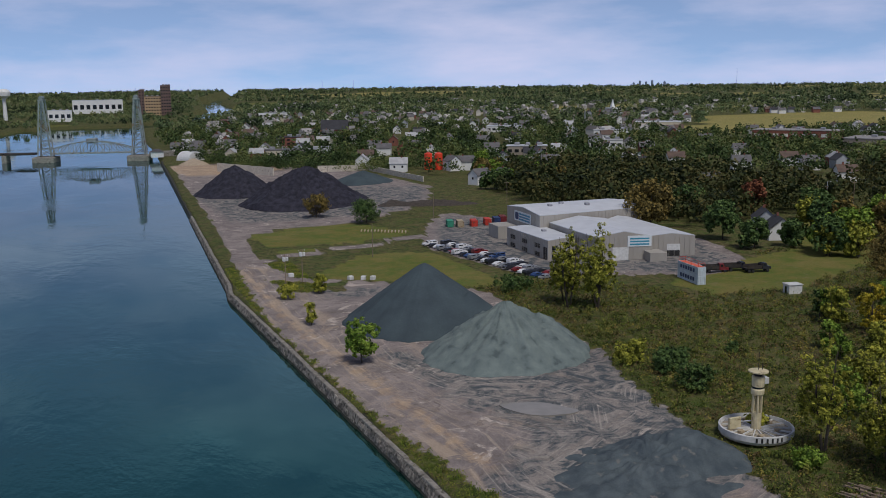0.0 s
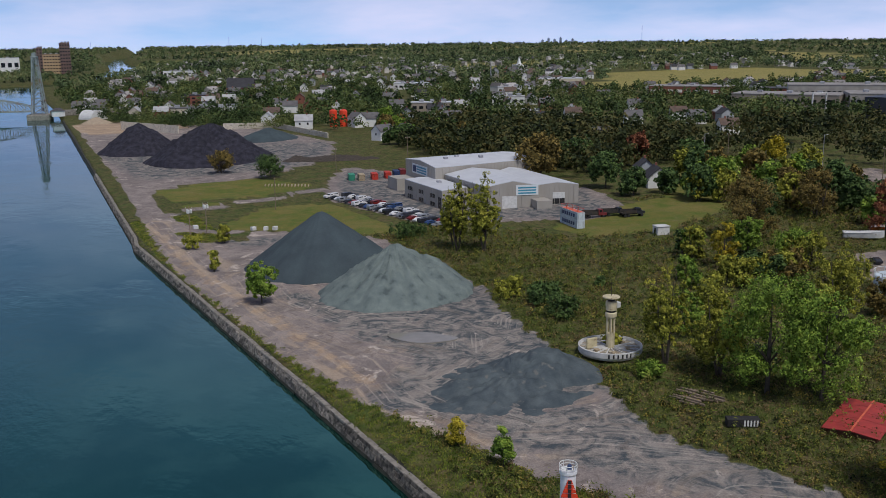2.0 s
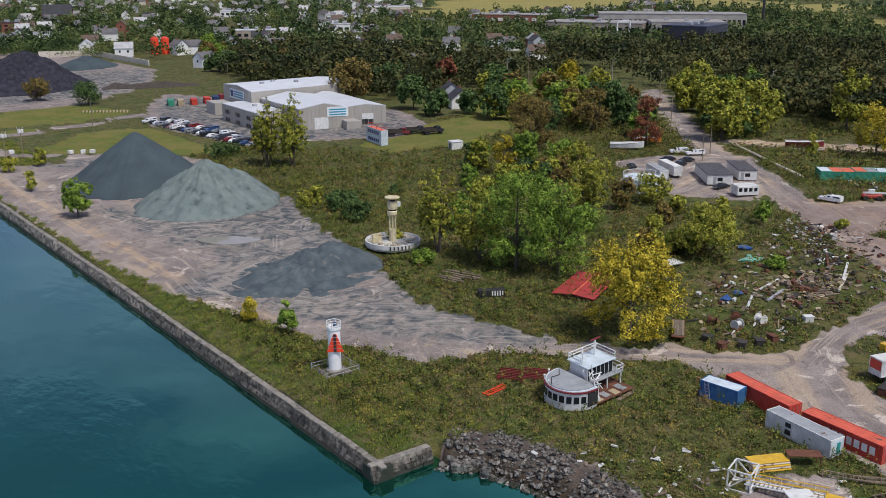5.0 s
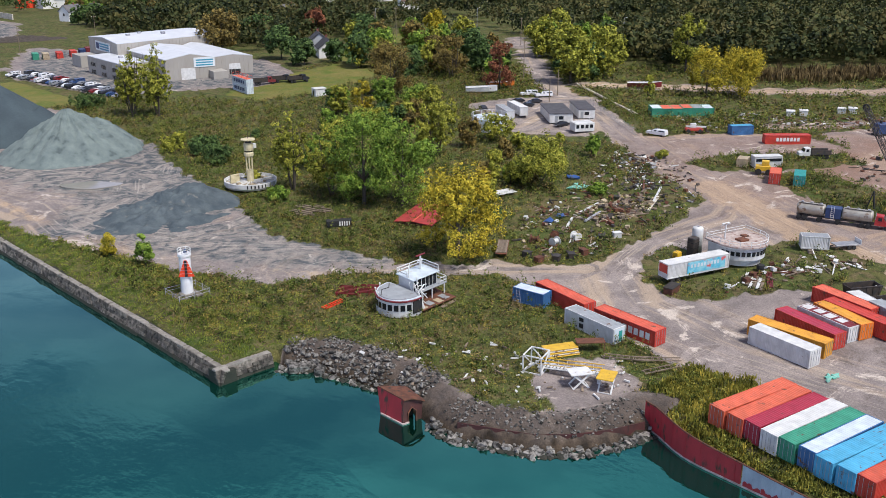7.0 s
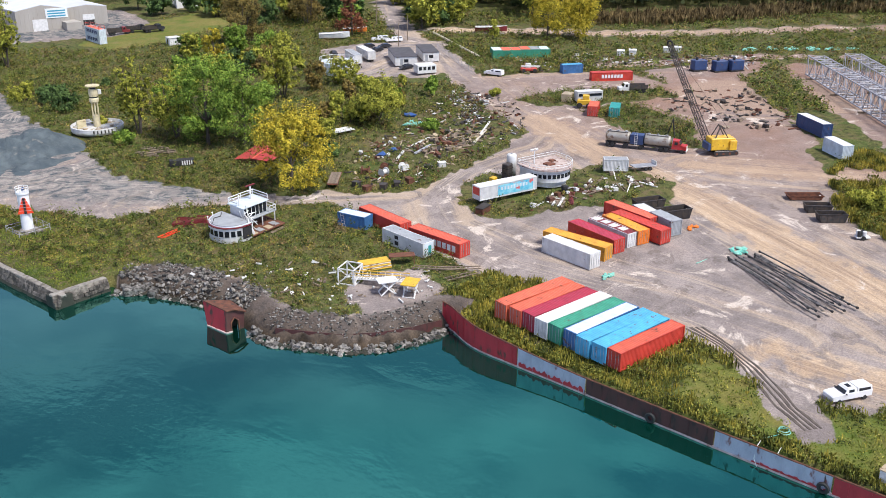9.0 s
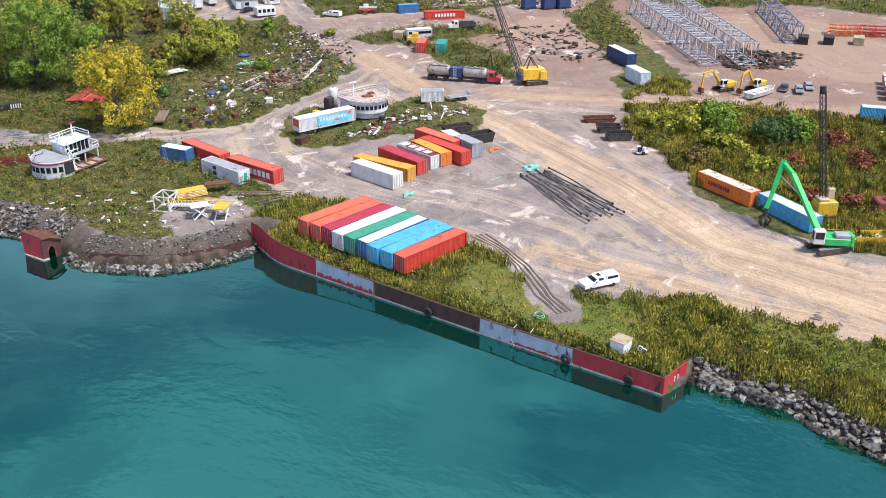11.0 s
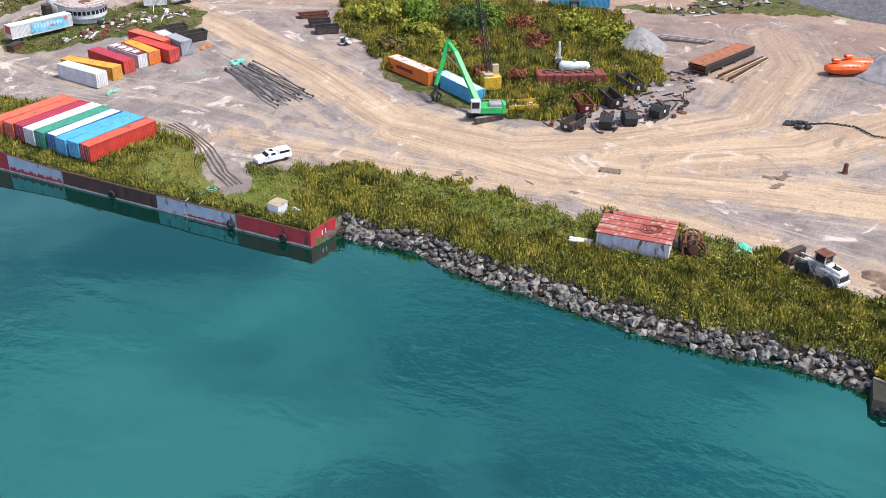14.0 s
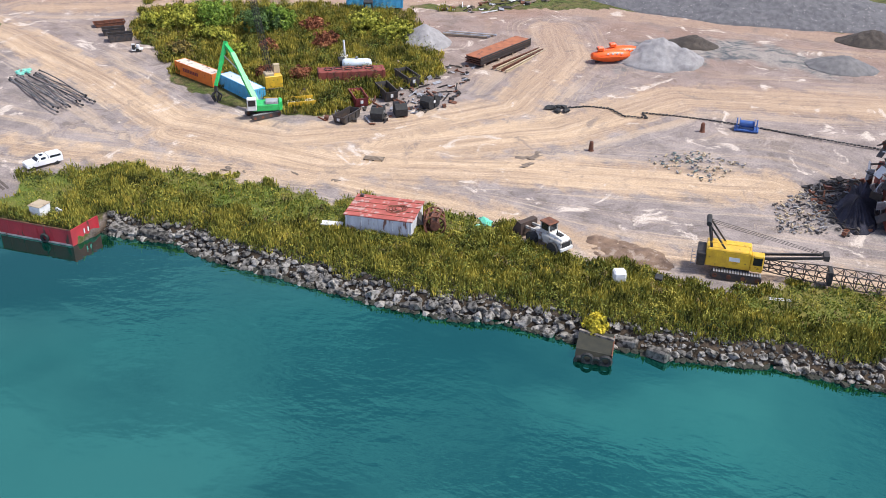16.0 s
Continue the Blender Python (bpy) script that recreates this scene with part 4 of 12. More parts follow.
    put("mooring_rope", Shape().line([(86.5, -52.2, 2.6), (84.4, -52.4, 2.5), (84.35, -52.3, 0.8), (84.2, -52.8, 0.0)], 0.05), WHITE)
    put("mooring_rope", Shape().line([(87.2, -54.5, 2.6), (84.5, -54.9, 2.55), (84.4, -55.1, 0.6)], 0.04), WHITE)
    return barge


build_barge()

# the cut-off bow section that lies on the rocks
bow = thing("wrecked_bow", "cut-off rusty red bow section leaning on the shore rocks", "hull wreck", 64.2, 22.0, 0.0)


def slab_of(pts, thick, way):
    """A plate on a flat outline, some way thick."""
    n, o = len(pts), Vector(way).normalized() * thick
    v = [tuple(p) for p in pts] + [tuple(Vector(p) + o) for p in pts]
    return Shape().add(v, [tuple(range(n)), tuple(range(n, 2 * n))[::-1]] + [(i, n + i, n + (i + 1) % n, (i + 1) % n) for i in range(n)])


part("side_plate", slab_of([(-0.2, 4.4, -0.6), (0, 0, -0.6), (0.35, 0.2, 3.5), (0.2, 5.6, 3.6)], 0.15, (1, 0, 0)), RED_HULL, bow, "dull red plating with rust bleeds")
part("deck_plate", slab_of([(0.2, 5.6, 3.6), (0.35, 0.2, 3.5), (3.4, -0.5, 2.75), (3.7, 3.6, 3.1)], 0.14, (0, 0, 1)), RUST, bow, "rust-brown buckled deck")
part("end_plate", slab_of([(0, 0, -0.5), (1.0, -0.1, -0.5), (1.0, -0.02, 1.5), (1.5, -0.12, 2.2), (2.1, -0.25, 1.6), (2.15, -0.25, -0.5), (3.0, -0.4, -0.5), (3.3, -0.4, 2.75), (0.35, 0.15, 3.45)], 0.14, (0, 1, 0)), DARK_HULL, bow)
arch = [(0.95, -0.15, -0.4), (0.95, -0.12, 1.5), (1.5, -0.22, 2.25), (2.15, -0.35, 1.6), (2.2, -0.35, -0.4)]
part("arch_rim", Shape().line(arch, 0.12), RUST, bow)
# solid block, coloured near-black in place of shade behind the arch
part("bulkhead", Shape().box(0.3, 1.2, -1.2, 3.0, 4.2, 2.7, 0.05), ALGAE_AND_SHADE, bow, "near-black block standing for the shaded hollow inside")
part("keel_edge", Shape().beam((-0.25, 4.4, 0.05), (-0.05, -0.1, 0.1), 0.22).beam((-0.05, -0.1, 0.1), (1.0, -0.2, 0.1), 0.2), BOOT, bow, "pale worn edge at the waterline")
part("bent_rib", Shape().line([(0.4, 0.1, 3.5), (1.5, -0.3, 3.6), (2.4, -0.6, 3.2), (3.4, -0.6, 2.7)], 0.14), RUST, bow)

# the rusty sheet wall behind the rocks at the barge's bow
WALL_LINE = [(86.6, -1.6), (81.6, 0.2), (77.2, 2.6), (73.2, 6.2), (70.6, 10.6), (68.0, 15.2)]
wall = tagged(new("sheet_wall"), "low rusted steel edge behind shore rocks", "retaining wall", kind="structure")
s = Shape()
for (ax, ay), (bx, by) in zip(WALL_LINE[:-1], WALL_LINE[1:]):
    s.add([(ax, ay, -0.5), (bx, by, -0.5), (bx, by, 1.75), (ax, ay, 1.75), (ax + .15, ay + .15, -0.5), (bx + .15, by + .15, -0.5), (bx + .15, by + .15, 1.7), (ax + .15, ay + .15, 1.7)],
          [(0, 3, 2, 1), (4, 5, 6, 7), (3, 7, 6, 2), (0, 4, 7, 3), (1, 2, 6, 5)])
part("sheet", s, DARK_HULL, wall)


# ---- shore rocks ----
ROCK = mat("shore_rock", (0.25, 0.235, 0.215), (0.050, 0.046, 0.042), 0.6, 0.9, bump=0.08, fine=0.4, vary=0.5, island=0.6, stain=(0.030, 0.028, 0.024), stain_size=0.6, stain_at=0.53)


def build_rocks():
    bank = tagged(new("rock_bank"), "tumbled grey and pale boulders along the water's edge", "shore rocks", kind="structure")
    shapes = [Shape().lump((0, 0, 0), (1, 1, 1), 40 + i, 0.36).mesh("boulder", ROCK) for i in range(11)]
    r = np.random.default_rng(3)
    south, point = SHORE[2:21], SHORE[24:31]
    rubble = SHORE[31:37]
    # the lines: shore, rows of (way inland, least and greatest size), small stones a metre, how far inland they lie
    lines = ((south, ((-0.1, 0.6, 1.9), (0.6, 0.7, 2.1), (1.3, 0.5, 1.7), (2.0, 0.5, 1.5), (2.7, 0.3, 0.9)), 5, (-0.3, 3.2)),
             (point, ((-0.45, 0.8, 1.5), (0.45, 1.0, 2.0), (1.2, 0.6, 1.2)), 15, (2.0, 6.4)),
             (rubble, ((-0.2, 0.5, 1.5), (0.9, 0.4, 1.4), (1.6, 0.4, 1.3), (2.4, 0.4, 1.3), (3.2, 0.3, 1.2), (4.0, 0.35, 1.2), (5.2, 0.3, 0.9), (6.2, 0.25, 0.8)), 30, (-0.2, 7.4)))
    places = []
    for line, rows, small, (near, far) in lines:
        for (ax, ay), (bx, by) in zip(line[:-1], line[1:]):
            length = math.hypot(bx - ax, by - ay)
            dx, dy = (bx - ax) / length, (by - ay) / length
            ix, iy = dy, -dx
            for o, low, high in rows:
                if line is south and ay < -152:
                    low, high = low * 0.6, high * 0.75
                t = 0.0
                while t < length:
                    size = low + (high - low) * float(r.uniform()) ** 2.2
                    t += size * 0.78
                    q = o + float(r.uniform(-0.3, 0.3))
                    places.append((ax + dx * t + ix * q, ay + dy * t + iy * q, size))
            for _ in range(int(length * small)):
                t, q = float(r.uniform(0, length)), float(r.uniform(near, far))
                places.append((ax + dx * t + ix * q, ay + dy * t + iy * q, float(r.uniform(0.14, 0.5))))
    # wet algae stones, black also to stand for the rocks' dark reflection
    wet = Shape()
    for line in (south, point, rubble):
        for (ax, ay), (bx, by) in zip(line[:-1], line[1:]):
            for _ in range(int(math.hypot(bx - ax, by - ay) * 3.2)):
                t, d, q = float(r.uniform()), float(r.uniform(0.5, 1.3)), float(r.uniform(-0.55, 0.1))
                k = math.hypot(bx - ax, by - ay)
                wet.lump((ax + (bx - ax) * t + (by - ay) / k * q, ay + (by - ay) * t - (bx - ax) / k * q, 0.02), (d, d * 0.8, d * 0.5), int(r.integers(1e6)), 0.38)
    tagged(new("wet_stones", wet.mesh("wet_stones", ALGAE_AND_SHADE)), "black wet stones with algae, also standing for dark reflections at the waterline", "stones", kind="stuff")
    zs = field_z(np.array([p[0] for p in places]), np.array([p[1] for p in places]))
    order = sorted(range(len(places)), key=lambda k: -places[k][2])
    rest, count = Shape(), 0
    for k in order:
        x, y, d = places[k]
        size = np.array([d * r.uniform(0.9, 1.25), d * r.uniform(0.7, 1.0), d * r.uniform(0.5, 0.8)])
        z = max(float(zs[k]), -0.2) + 0.2 * size[2]
        if count < 300:
            ob = new("boulder", shapes[count % 11])
            ob.parent = bank
            ob.matrix_basis = pose(x, y, z, r.uniform(-22, 22), r.uniform(-22, 22), r.uniform(0, 360)) @ Matrix.Diagonal((*size, 1))
            count += 1
        else:
            rest.lump((x, y, z), size, int(r.integers(1e6)), 0.38)
    for x, y, a, l, w in ((90.3, -78.6, -84, 4.4, 1.7), (90.6, -83.6, -88, 4.6, 1.6), (62.6, 45.8, 60, 2.6, 1.6), (64.2, 44.6, -20, 2.8, 1.5), (65.0, 42.2, 35, 2.2, 1.4), (63.2, 47.4, 10, 2.0, 1.5), (84.6, -153.8, 84, 2.6, 1.4), (83.4, -157.7, 70, 2.8, 1.5), (89.2, -173.7, 40, 1.9, 1.7), (89.8, -182.8, 100, 2.4, 1.2), (86.0, -122.6, 60, 1.9, 1.2), (86.6, -104.4, 100, 2.2, 1.3)):
        slab = Shape().box(-l / 2, -w / 2, -0.8, l / 2, w / 2, 0.6, 0.22)
        ob = new("slab", slab.mesh("slab", ROCK))
        ob.parent, ob.matrix_basis = bank, pose(x, y, 0.55, 8, 5, a)
    tagged(new("small_rocks", rest.mesh("small_rocks", ROCK)), "small dark and pale stones between the shore boulders", "rocks", kind="stuff")


build_rocks()

# ---- yard: containers, trailers, vehicles, machines ----
def paint(name, c, rough=0.5, worn=0.63, stain=(0.13, 0.06, 0.035)):
    return mat(name + "_paint", c, tuple(0.78 * v for v in c), 1.4, rough, fine=0.10, stain=stain, stain_size=0.9, stain_at=worn, vary=0.05)


P = {
    "red": paint("container_red", (0.56, 0.055, 0.035)), "coral": paint("faded_coral", (0.70, 0.145, 0.075)), "orange_red": paint("faded_orange_red", (0.66, 0.12, 0.065)),
    "crimson": paint("crimson", (0.42, 0.035, 0.065)), "pale": paint("off_white", (0.70, 0.70, 0.69), worn=0.7), "green": paint("container_green", (0.05, 0.30, 0.19)),
    "ice": paint("ice_blue", (0.62, 0.70, 0.76), worn=0.72), "sky": paint("sky_blue", (0.09, 0.42, 0.66)), "steel_blue": paint("steel_blue", (0.05, 0.16, 0.36)), "amber": paint("amber", (0.74, 0.34, 0.035)),
    "maroon": paint("maroon", (0.20, 0.025, 0.03)), "orange": paint("bright_orange", (0.78, 0.20, 0.025)), "grey": paint("mid_grey", (0.33, 0.35, 0.37)), "dark_blue": paint("navy", (0.03, 0.06, 0.16)),
    "teal": paint("teal", (0.03, 0.32, 0.30)), "cab_red": paint("cab_red", (0.48, 0.03, 0.03)), "light_roof": paint("pale_roof", (0.66, 0.60, 0.50), worn=0.6), "tan": paint("tan", (0.45, 0.36, 0.24)),
}


def axis(a, b):
    """The middle, turn and length between two places."""
    return (a[0] + b[0]) / 2, (a[1] + b[1]) / 2, math.degrees(math.atan2(b[1] - a[1], b[0] - a[0])), math.hypot(b[0] - a[0], b[1] - a[1])


def corrugated(length, height, pitch=0.28, deep=0.05):
    """A ribbed sheet along x, in the plane y = 0, with its ribs towards -y."""
    s, n = Shape(), max(3, int(length / pitch))
    p, v, f = length / n, [], []
    for i in range(n):
        x = -length / 2 + i * p
        for dx, dy in ((0, 0), (0.3, 0), (0.5, -deep), (0.8, -deep)):
            v += [(x + dx * p, dy, 0), (x + dx * p, dy, height)]
    v += [(length / 2, 0, 0), (length / 2, 0, height)]
    for k in range(len(v) // 2 - 1):
        f.append((2 * k, 2 * k + 2, 2 * k + 3, 2 * k + 1))
    return s.add(v, f)


def turned(shape, m):
    """The same faces at another pose."""
    out = Shape()
    out.add(np.concatenate(shape.v), shape.f, m)
    return out


def container(label, x, y, turn, length, side, roof=None, z=None, height=2.6, width=2.44, mark=None, name="shipping_container", group="", doors=1, category="container"):
    ob = thing(name, label, category, x, y, z, turn, group)
    roof = roof or side
    w, h = width / 2, height
    frame_s = Shape()
    for sx in (-1, 1):
        for sy in (-1, 1):
            frame_s.box(sx * length / 2 - 0.09, sy * w - 0.09, 0, sx * length / 2 + 0.09, sy * w + 0.09, h, 0.02)
    for sy in (-1, 1):
        frame_s.box(-length / 2, sy * w - 0.07, 0.02, length / 2, sy * w + 0.07, 0.2).box(-length / 2, sy * w - 0.06, h - 0.14, length / 2, sy * w + 0.06, h - 0.01)
    for sx in (-1, 1):
        frame_s.box(sx * length / 2 - 0.07, -w, 0.02, sx * length / 2 + 0.07, w, 0.2).box(sx * length / 2 - 0.07, -w, h - 0.16, sx * length / 2 + 0.07, w, h - 0.01)
    part("frame", frame_s, side, ob)
    sheet = corrugated(length - 0.2, h - 0.3)
    part("side_wall", turned(sheet, pose(0, -w + 0.05, 0.15)), side, ob)
    part("side_wall", turned(sheet, pose(0, w - 0.05, 0.15, 0, 0, 180)), side, ob)
    end = corrugated(width - 0.2, h - 0.3)
    part("end_wall", turned(end, pose(-length / 2 + 0.03, 0, 0.15, 0, 0, -90)), side, ob)
    roof_s = corrugated(length - 0.1, width - 0.1, 0.42, 0.025)
    part("roof", turned(roof_s, pose(0, width / 2 - 0.05, h - 0.03, 90, 0, 0)), roof, ob)
    for sy in (-1, 1) if doors else ():
        d = part("door", Shape().box(length / 2 + 0.0, min(0.02 * sy, sy * (w - 0.08)), 0.18, length / 2 + 0.07, max(0.02 * sy, sy * (w - 0.08)), h - 0.16, 0.015), side, ob)
        for k in (0.3, 0.75):
            part("locking_bar", Shape().rod((length / 2 + 0.1, sy * w * k, 0.2), (length / 2 + 0.1, sy * w * k, h - 0.18), 0.03, n=5), GREY_STEEL, d)
    if not doors:
        part("end_wall", turned(end, pose(length / 2 - 0.03, 0, 0.15, 0, 0, 90)), side, ob)
    if mark:
        material, x0, x1, z0, z1, n, face = mark
        step = (x1 - x0) / n
        for i in range(n):
            part("painted_mark", Shape().box(x0 + i * step, face * (w + 0.035) - 0.012, z0, x0 + (i + 0.72) * step, face * (w + 0.035) + 0.012, z1), material, ob)
    return ob


# nine long containers side by side behind the barge
ROW = [("coral", "coral", "faded coral"), ("orange_red", "coral", "faded orange-red"), ("crimson", "crimson", "faded crimson"), ("pale", "pale", "off-white"), ("green", "green", "green"),
       ("steel_blue", "ice", "blue container with pale ice-blue roof"), ("sky", "sky", "sky-blue"), ("sky", "sky", "sky-blue"), ("red", "orange_red", "bright red")]
for i, (side, roof, word) in enumerate(ROW):
    x, y = 97.3 - 0.25 * i, -10.9 - 2.55 * i
    label = (word if "container" in word else word + " long shipping container") + " in a tight row on weeds"
    container(label, x, y, 171 + (0.9 if i % 2 else -0.7), 14.0 - 0.3 * (i % 3), P[side], P[roof], height=2.75, width=2.3, group="containers in the barge-side row", mark=(WHITE, 5.0, 6.4, 1.7, 2.0, 3, 1) if side == "crimson" else None)

# a loose line of containers by the bend of the yard road
x, y, a, l = axis((106.0, 22.0), (105.5, 9.8))
container("bright red shipping container with white block lettering", x, y, a, 12.2, P["red"], P["orange_red"], mark=(WHITE, -2.5, 5.4, 0.8, 1.9, 7, -1), group="containers by the road bend")
x, y, a, l = axis((107.6, 36.0), (105.9, 24.0))
container("red shipping container with faded roof beside the road", x, y, a, 12.2, P["red"], P["orange_red"], group="containers by the road bend")
x, y, a, l = axis((102.6, 25.2), (101.6, 14.6))
ot = container("dirty white office trailer with small dark openings", x, y, a, 10.6, P["pale"], P["grey"], height=2.7, name="office_trailer", category="trailer", doors=0)
# the openings are black plates, their inner shade painted on the closed wall
for sx, z0, z1 in ((-1.6, 1.6, 2.2), (-1.6, 0.5, 1.2)):
    part("opening", Shape().box(sx - 0.45, -1.30, z0, sx + 0.45, -1.22, z1), BLACK, ot, "black plate standing for the shaded inside of a small opening")
part("end_panel", Shape().box(5.32, -1.1, 0.2, 5.38, 1.1, 2.5), P["ice"], ot, "pale blue end panel")
part("door", Shape().box(5.37, -0.1, 0.4, 5.42, 0.6, 2.1), P["teal"], ot)
ob = container("blue steel box with pale roof and open front", 103.6, 34.6, 100, 6.0, P["steel_blue"], P["ice"], name="steel_box", category="container", doors=1)
s = Shape()
for k in range(5):
    s.beam((1.2 + 0.1 * k, 1.6, 0.5 * k + 0.2), (1.8 + 0.1 * k, 1.6, 0.5 * k + 0.2), 0.06)
s.beam((1.1, 1.6, 0), (1.6, 1.6, 2.6), 0.06).beam((1.8, 1.6, 0), (2.2, 1.6, 2.6), 0.06)
part("ladder", s, GREY_STEEL, ob)

# the block of containers in the middle of the yard
g = "containers in the middle of the yard"
x, y, a, l = axis((116.5, 0.2), (115.2, -10.0))
container("clean white refrigerated container", x, y, a, 10.6, P["pale"], P["pale"], group=g, height=2.8)
x, y, a, l = axis((119.4, 2.6), (119.6, -10.2))
container("amber yellow shipping container", x, y, a, 12.4, P["amber"], P["amber"], group=g)
x, y, a, l = axis((125.8, 0.9), (123.3, -9.6))
container("red shipping container with dull crimson roof", x, y, a, 11.4, P["red"], P["crimson"], group=g)
ob = container("rust-brown container with white roof sheets", (129.5 + 126.9) / 2, (-1.0 - 9.9) / 2, a, 9.8, P["pale"], P["maroon"], group=g)
for k in range(4):
    part("roof_sheet", Shape().box(-4.6 + 2.1 * k, -0.9 + 0.25 * (k % 2), 2.6, -3.1 + 2.1 * k, 0.8, 2.64), P["pale"], ob, "white sheet lying on the roof")
x, y, a, l = axis((132.2, -2.2), (129.2, -11.0))
container("orange container with pale amber roof", x, y, a, 9.8, P["orange"], P["amber"], group=g)
x, y, a, l = axis((134.3, -3.0), (131.9, -13.4))
container("bright red shipping container", x, y, a, 12.0, P["red"], P["red"], group=g)
x, y, a, l = axis((138.0, 1.2), (135.7, -9.4))
container("red container with coral roof", x, y, a, 11.2, P["red"], P["coral"], group=g)
x, y, a, l = axis((138.2, -8.4), (136.3, -13.5))
container("dark grey site office box", x, y, a, 5.8, P["grey"], P["grey"], name="site_office", doors=0, height=2.9)
x, y, a, l = axis((140.6, -3.4), (138.6, -7.4))
container("small white-roofed storage box", x, y, a, 4.5, P["grey"], P["pale"], name="storage_box", doors=0, height=2.4)

# two containers beside the material handler
x, y, a, l = axis((147.4, -54.8), (142.2, -66.2))
container("orange shipping container with pale roof", x, y, a, 12.2, P["orange"], P["light_roof"], mark=(P["maroon"], -3.5, 1.6, 1.0, 1.7, 9, -1), group="containers by the handler")
x, y, a, l = axis((143.3, -67.2), (137.2, -77.6))
container("blue shipping container with ice-blue roof", x, y, a, 12.0, P["sky"], P["ice"], group="containers by the handler")


def wheel_at(ob, x, y, r=0.45, w=0.28, name="wheel"):
    o = part(name, turned(Shape().lathe([(r * 0.62, -w / 2), (r, -w / 2 + 0.03), (r, w / 2 - 0.03), (r * 0.62, w / 2)], 14), pose(x, y, r, 90, 0, 0)), BLACK, ob)
    part("rim", turned(Shape().lathe([(r * 0.55, -w / 2 + 0.02), (r * 0.55, w / 2 - 0.02)], 10), pose(x, y, r, 90, 0, 0)), GREY_STEEL, o)
    return o


def profile(pts, y0, y1, inset=0.0, top=None):
    """A solid cut by an outline in x and z, from y0 to y1; points higher than top are drawn in by inset."""
    n = len(pts)
    v = [(x, y0 + (inset if top is not None and z > top else 0), z) for x, z in pts] + [(x, y1 - (inset if top is not None and z > top else 0), z) for x, z in pts]
    f = [(i, n + i, n + (i + 1) % n, (i + 1) % n) for i in range(n)] + [tuple(range(n)), tuple(range(n, 2 * n))[::-1]]
    return Shape().add(v, f)


def car(label, x, y, turn, material, style="saloon", z=None, group=""):
    long = {"saloon": 4.7, "pickup": 5.9, "van": 5.6}[style]
    ob = thing({"saloon": "car", "pickup": "pickup_truck", "van": "van"}[style], label, "car" if style != "pickup" else "pickup", x, y, z, turn, group)
    h, w = long / 2, 0.92 if style == "saloon" else 1.0
    if style == "pickup":
        body = [(-h, 0.5), (h, 0.5), (h, 1.05), (h - 0.2, 1.2), (h - 1.5, 1.28), (-h, 1.28)]
        cab = [(h - 1.6, 1.26), (h - 2.3, 1.9), (-0.5, 1.92), (-0.65, 1.26)]
    elif style == "van":
        body = [(-h, 0.45), (h, 0.45), (h, 1.1), (h - 0.9, 1.3), (-h, 1.3)]
        cab = [(h - 0.9, 1.28), (h - 1.6, 2.1), (-h + 0.05, 2.15), (-h, 1.28)]
    else:
        body = [(-h, 0.4), (h, 0.4), (h, 0.75), (h - 0.9, 0.95), (-h + 0.2, 1.0), (-h, 0.9)]
        cab = [(h - 1.25, 0.93), (h - 2.0, 1.45), (-h + 1.1, 1.45), (-h + 0.35, 0.98)]
    part("body", profile(body, -w, w), material, ob)
    c = part("cabin", profile(cab, -w + 0.08, w - 0.08, 0.14, cab[0][1] + 0.1), material, ob)
    zt = cab[1][1]
    part("window", profile([(cab[0][0] + 0.03, cab[0][1] + 0.08), (cab[1][0] + 0.06, zt - 0.1), (cab[1][0] - 0.2, zt - 0.1), (cab[0][0] - 0.45, cab[0][1] + 0.08)], -w + 0.12, w - 0.12, 0.1, zt - 0.3), GLASS, c)
    part("window", profile([(cab[1][0] - 0.1, cab[0][1] + 0.12), (cab[1][0] - 0.1, zt - 0.12), (cab[2][0] + 0.2, zt - 0.12), (cab[3][0] + 0.45, cab[0][1] + 0.12)], -w + 0.07, w - 0.07, 0.13, zt - 0.3), GLASS, c)
    if style == "pickup":
        cap = part("bed_cap", profile([(-0.72, 1.28), (-0.72, 1.9), (-h + 0.08, 1.88), (-h, 1.28)], -w + 0.04, w - 0.04, 0.1, 1.5), material, ob)
        part("window", profile([(-0.9, 1.4), (-0.9, 1.74), (-h + 0.3, 1.72), (-h + 0.3, 1.4)], -w + 0.02, w - 0.02, 0.06, 1.6), GLASS, cap)
        part("sunroof", Shape().box(-0.1, -0.4, 1.915, 0.5, 0.4, 1.94), GLASS, ob)
    for sx in (h - 1.0, -h + 1.05):
        for sy in (-1, 1):
            wheel_at(ob, sx, sy * (w - 0.12), 0.40 if style == "pickup" else 0.34, 0.25)
    for sy in (-1, 1):
        part("headlight", Shape().box(h - 0.02, sy * (w - 0.22) - 0.14, body[2][1] - 0.22, h + 0.03, sy * (w - 0.22) + 0.14, body[2][1] - 0.02), WHITE, ob)
        part("mirror", Shape().box(cab[0][0] - 0.3, sy * (w + 0.1) - 0.09, cab[0][1], cab[0][0] - 0.18, sy * (w + 0.1) + 0.09, cab[0][1] + 0.16), BLACK, ob)
    part("bumper", Shape().box(h - 0.03, -w + 0.05, 0.42, h + 0.08, w - 0.05, 0.62, 0.03), GREY_STEEL, ob)
    return ob


CAR_WHITE = mat("white_car_paint", (0.78, 0.78, 0.79), (0.72, 0.72, 0.73), 2.0, 0.25, fine=0.03)
CAR_DARK = mat("dark_car_paint", (0.025, 0.027, 0.033), (0.03, 0.032, 0.04), 2.0, 0.25, fine=0.05, vary=0.3)
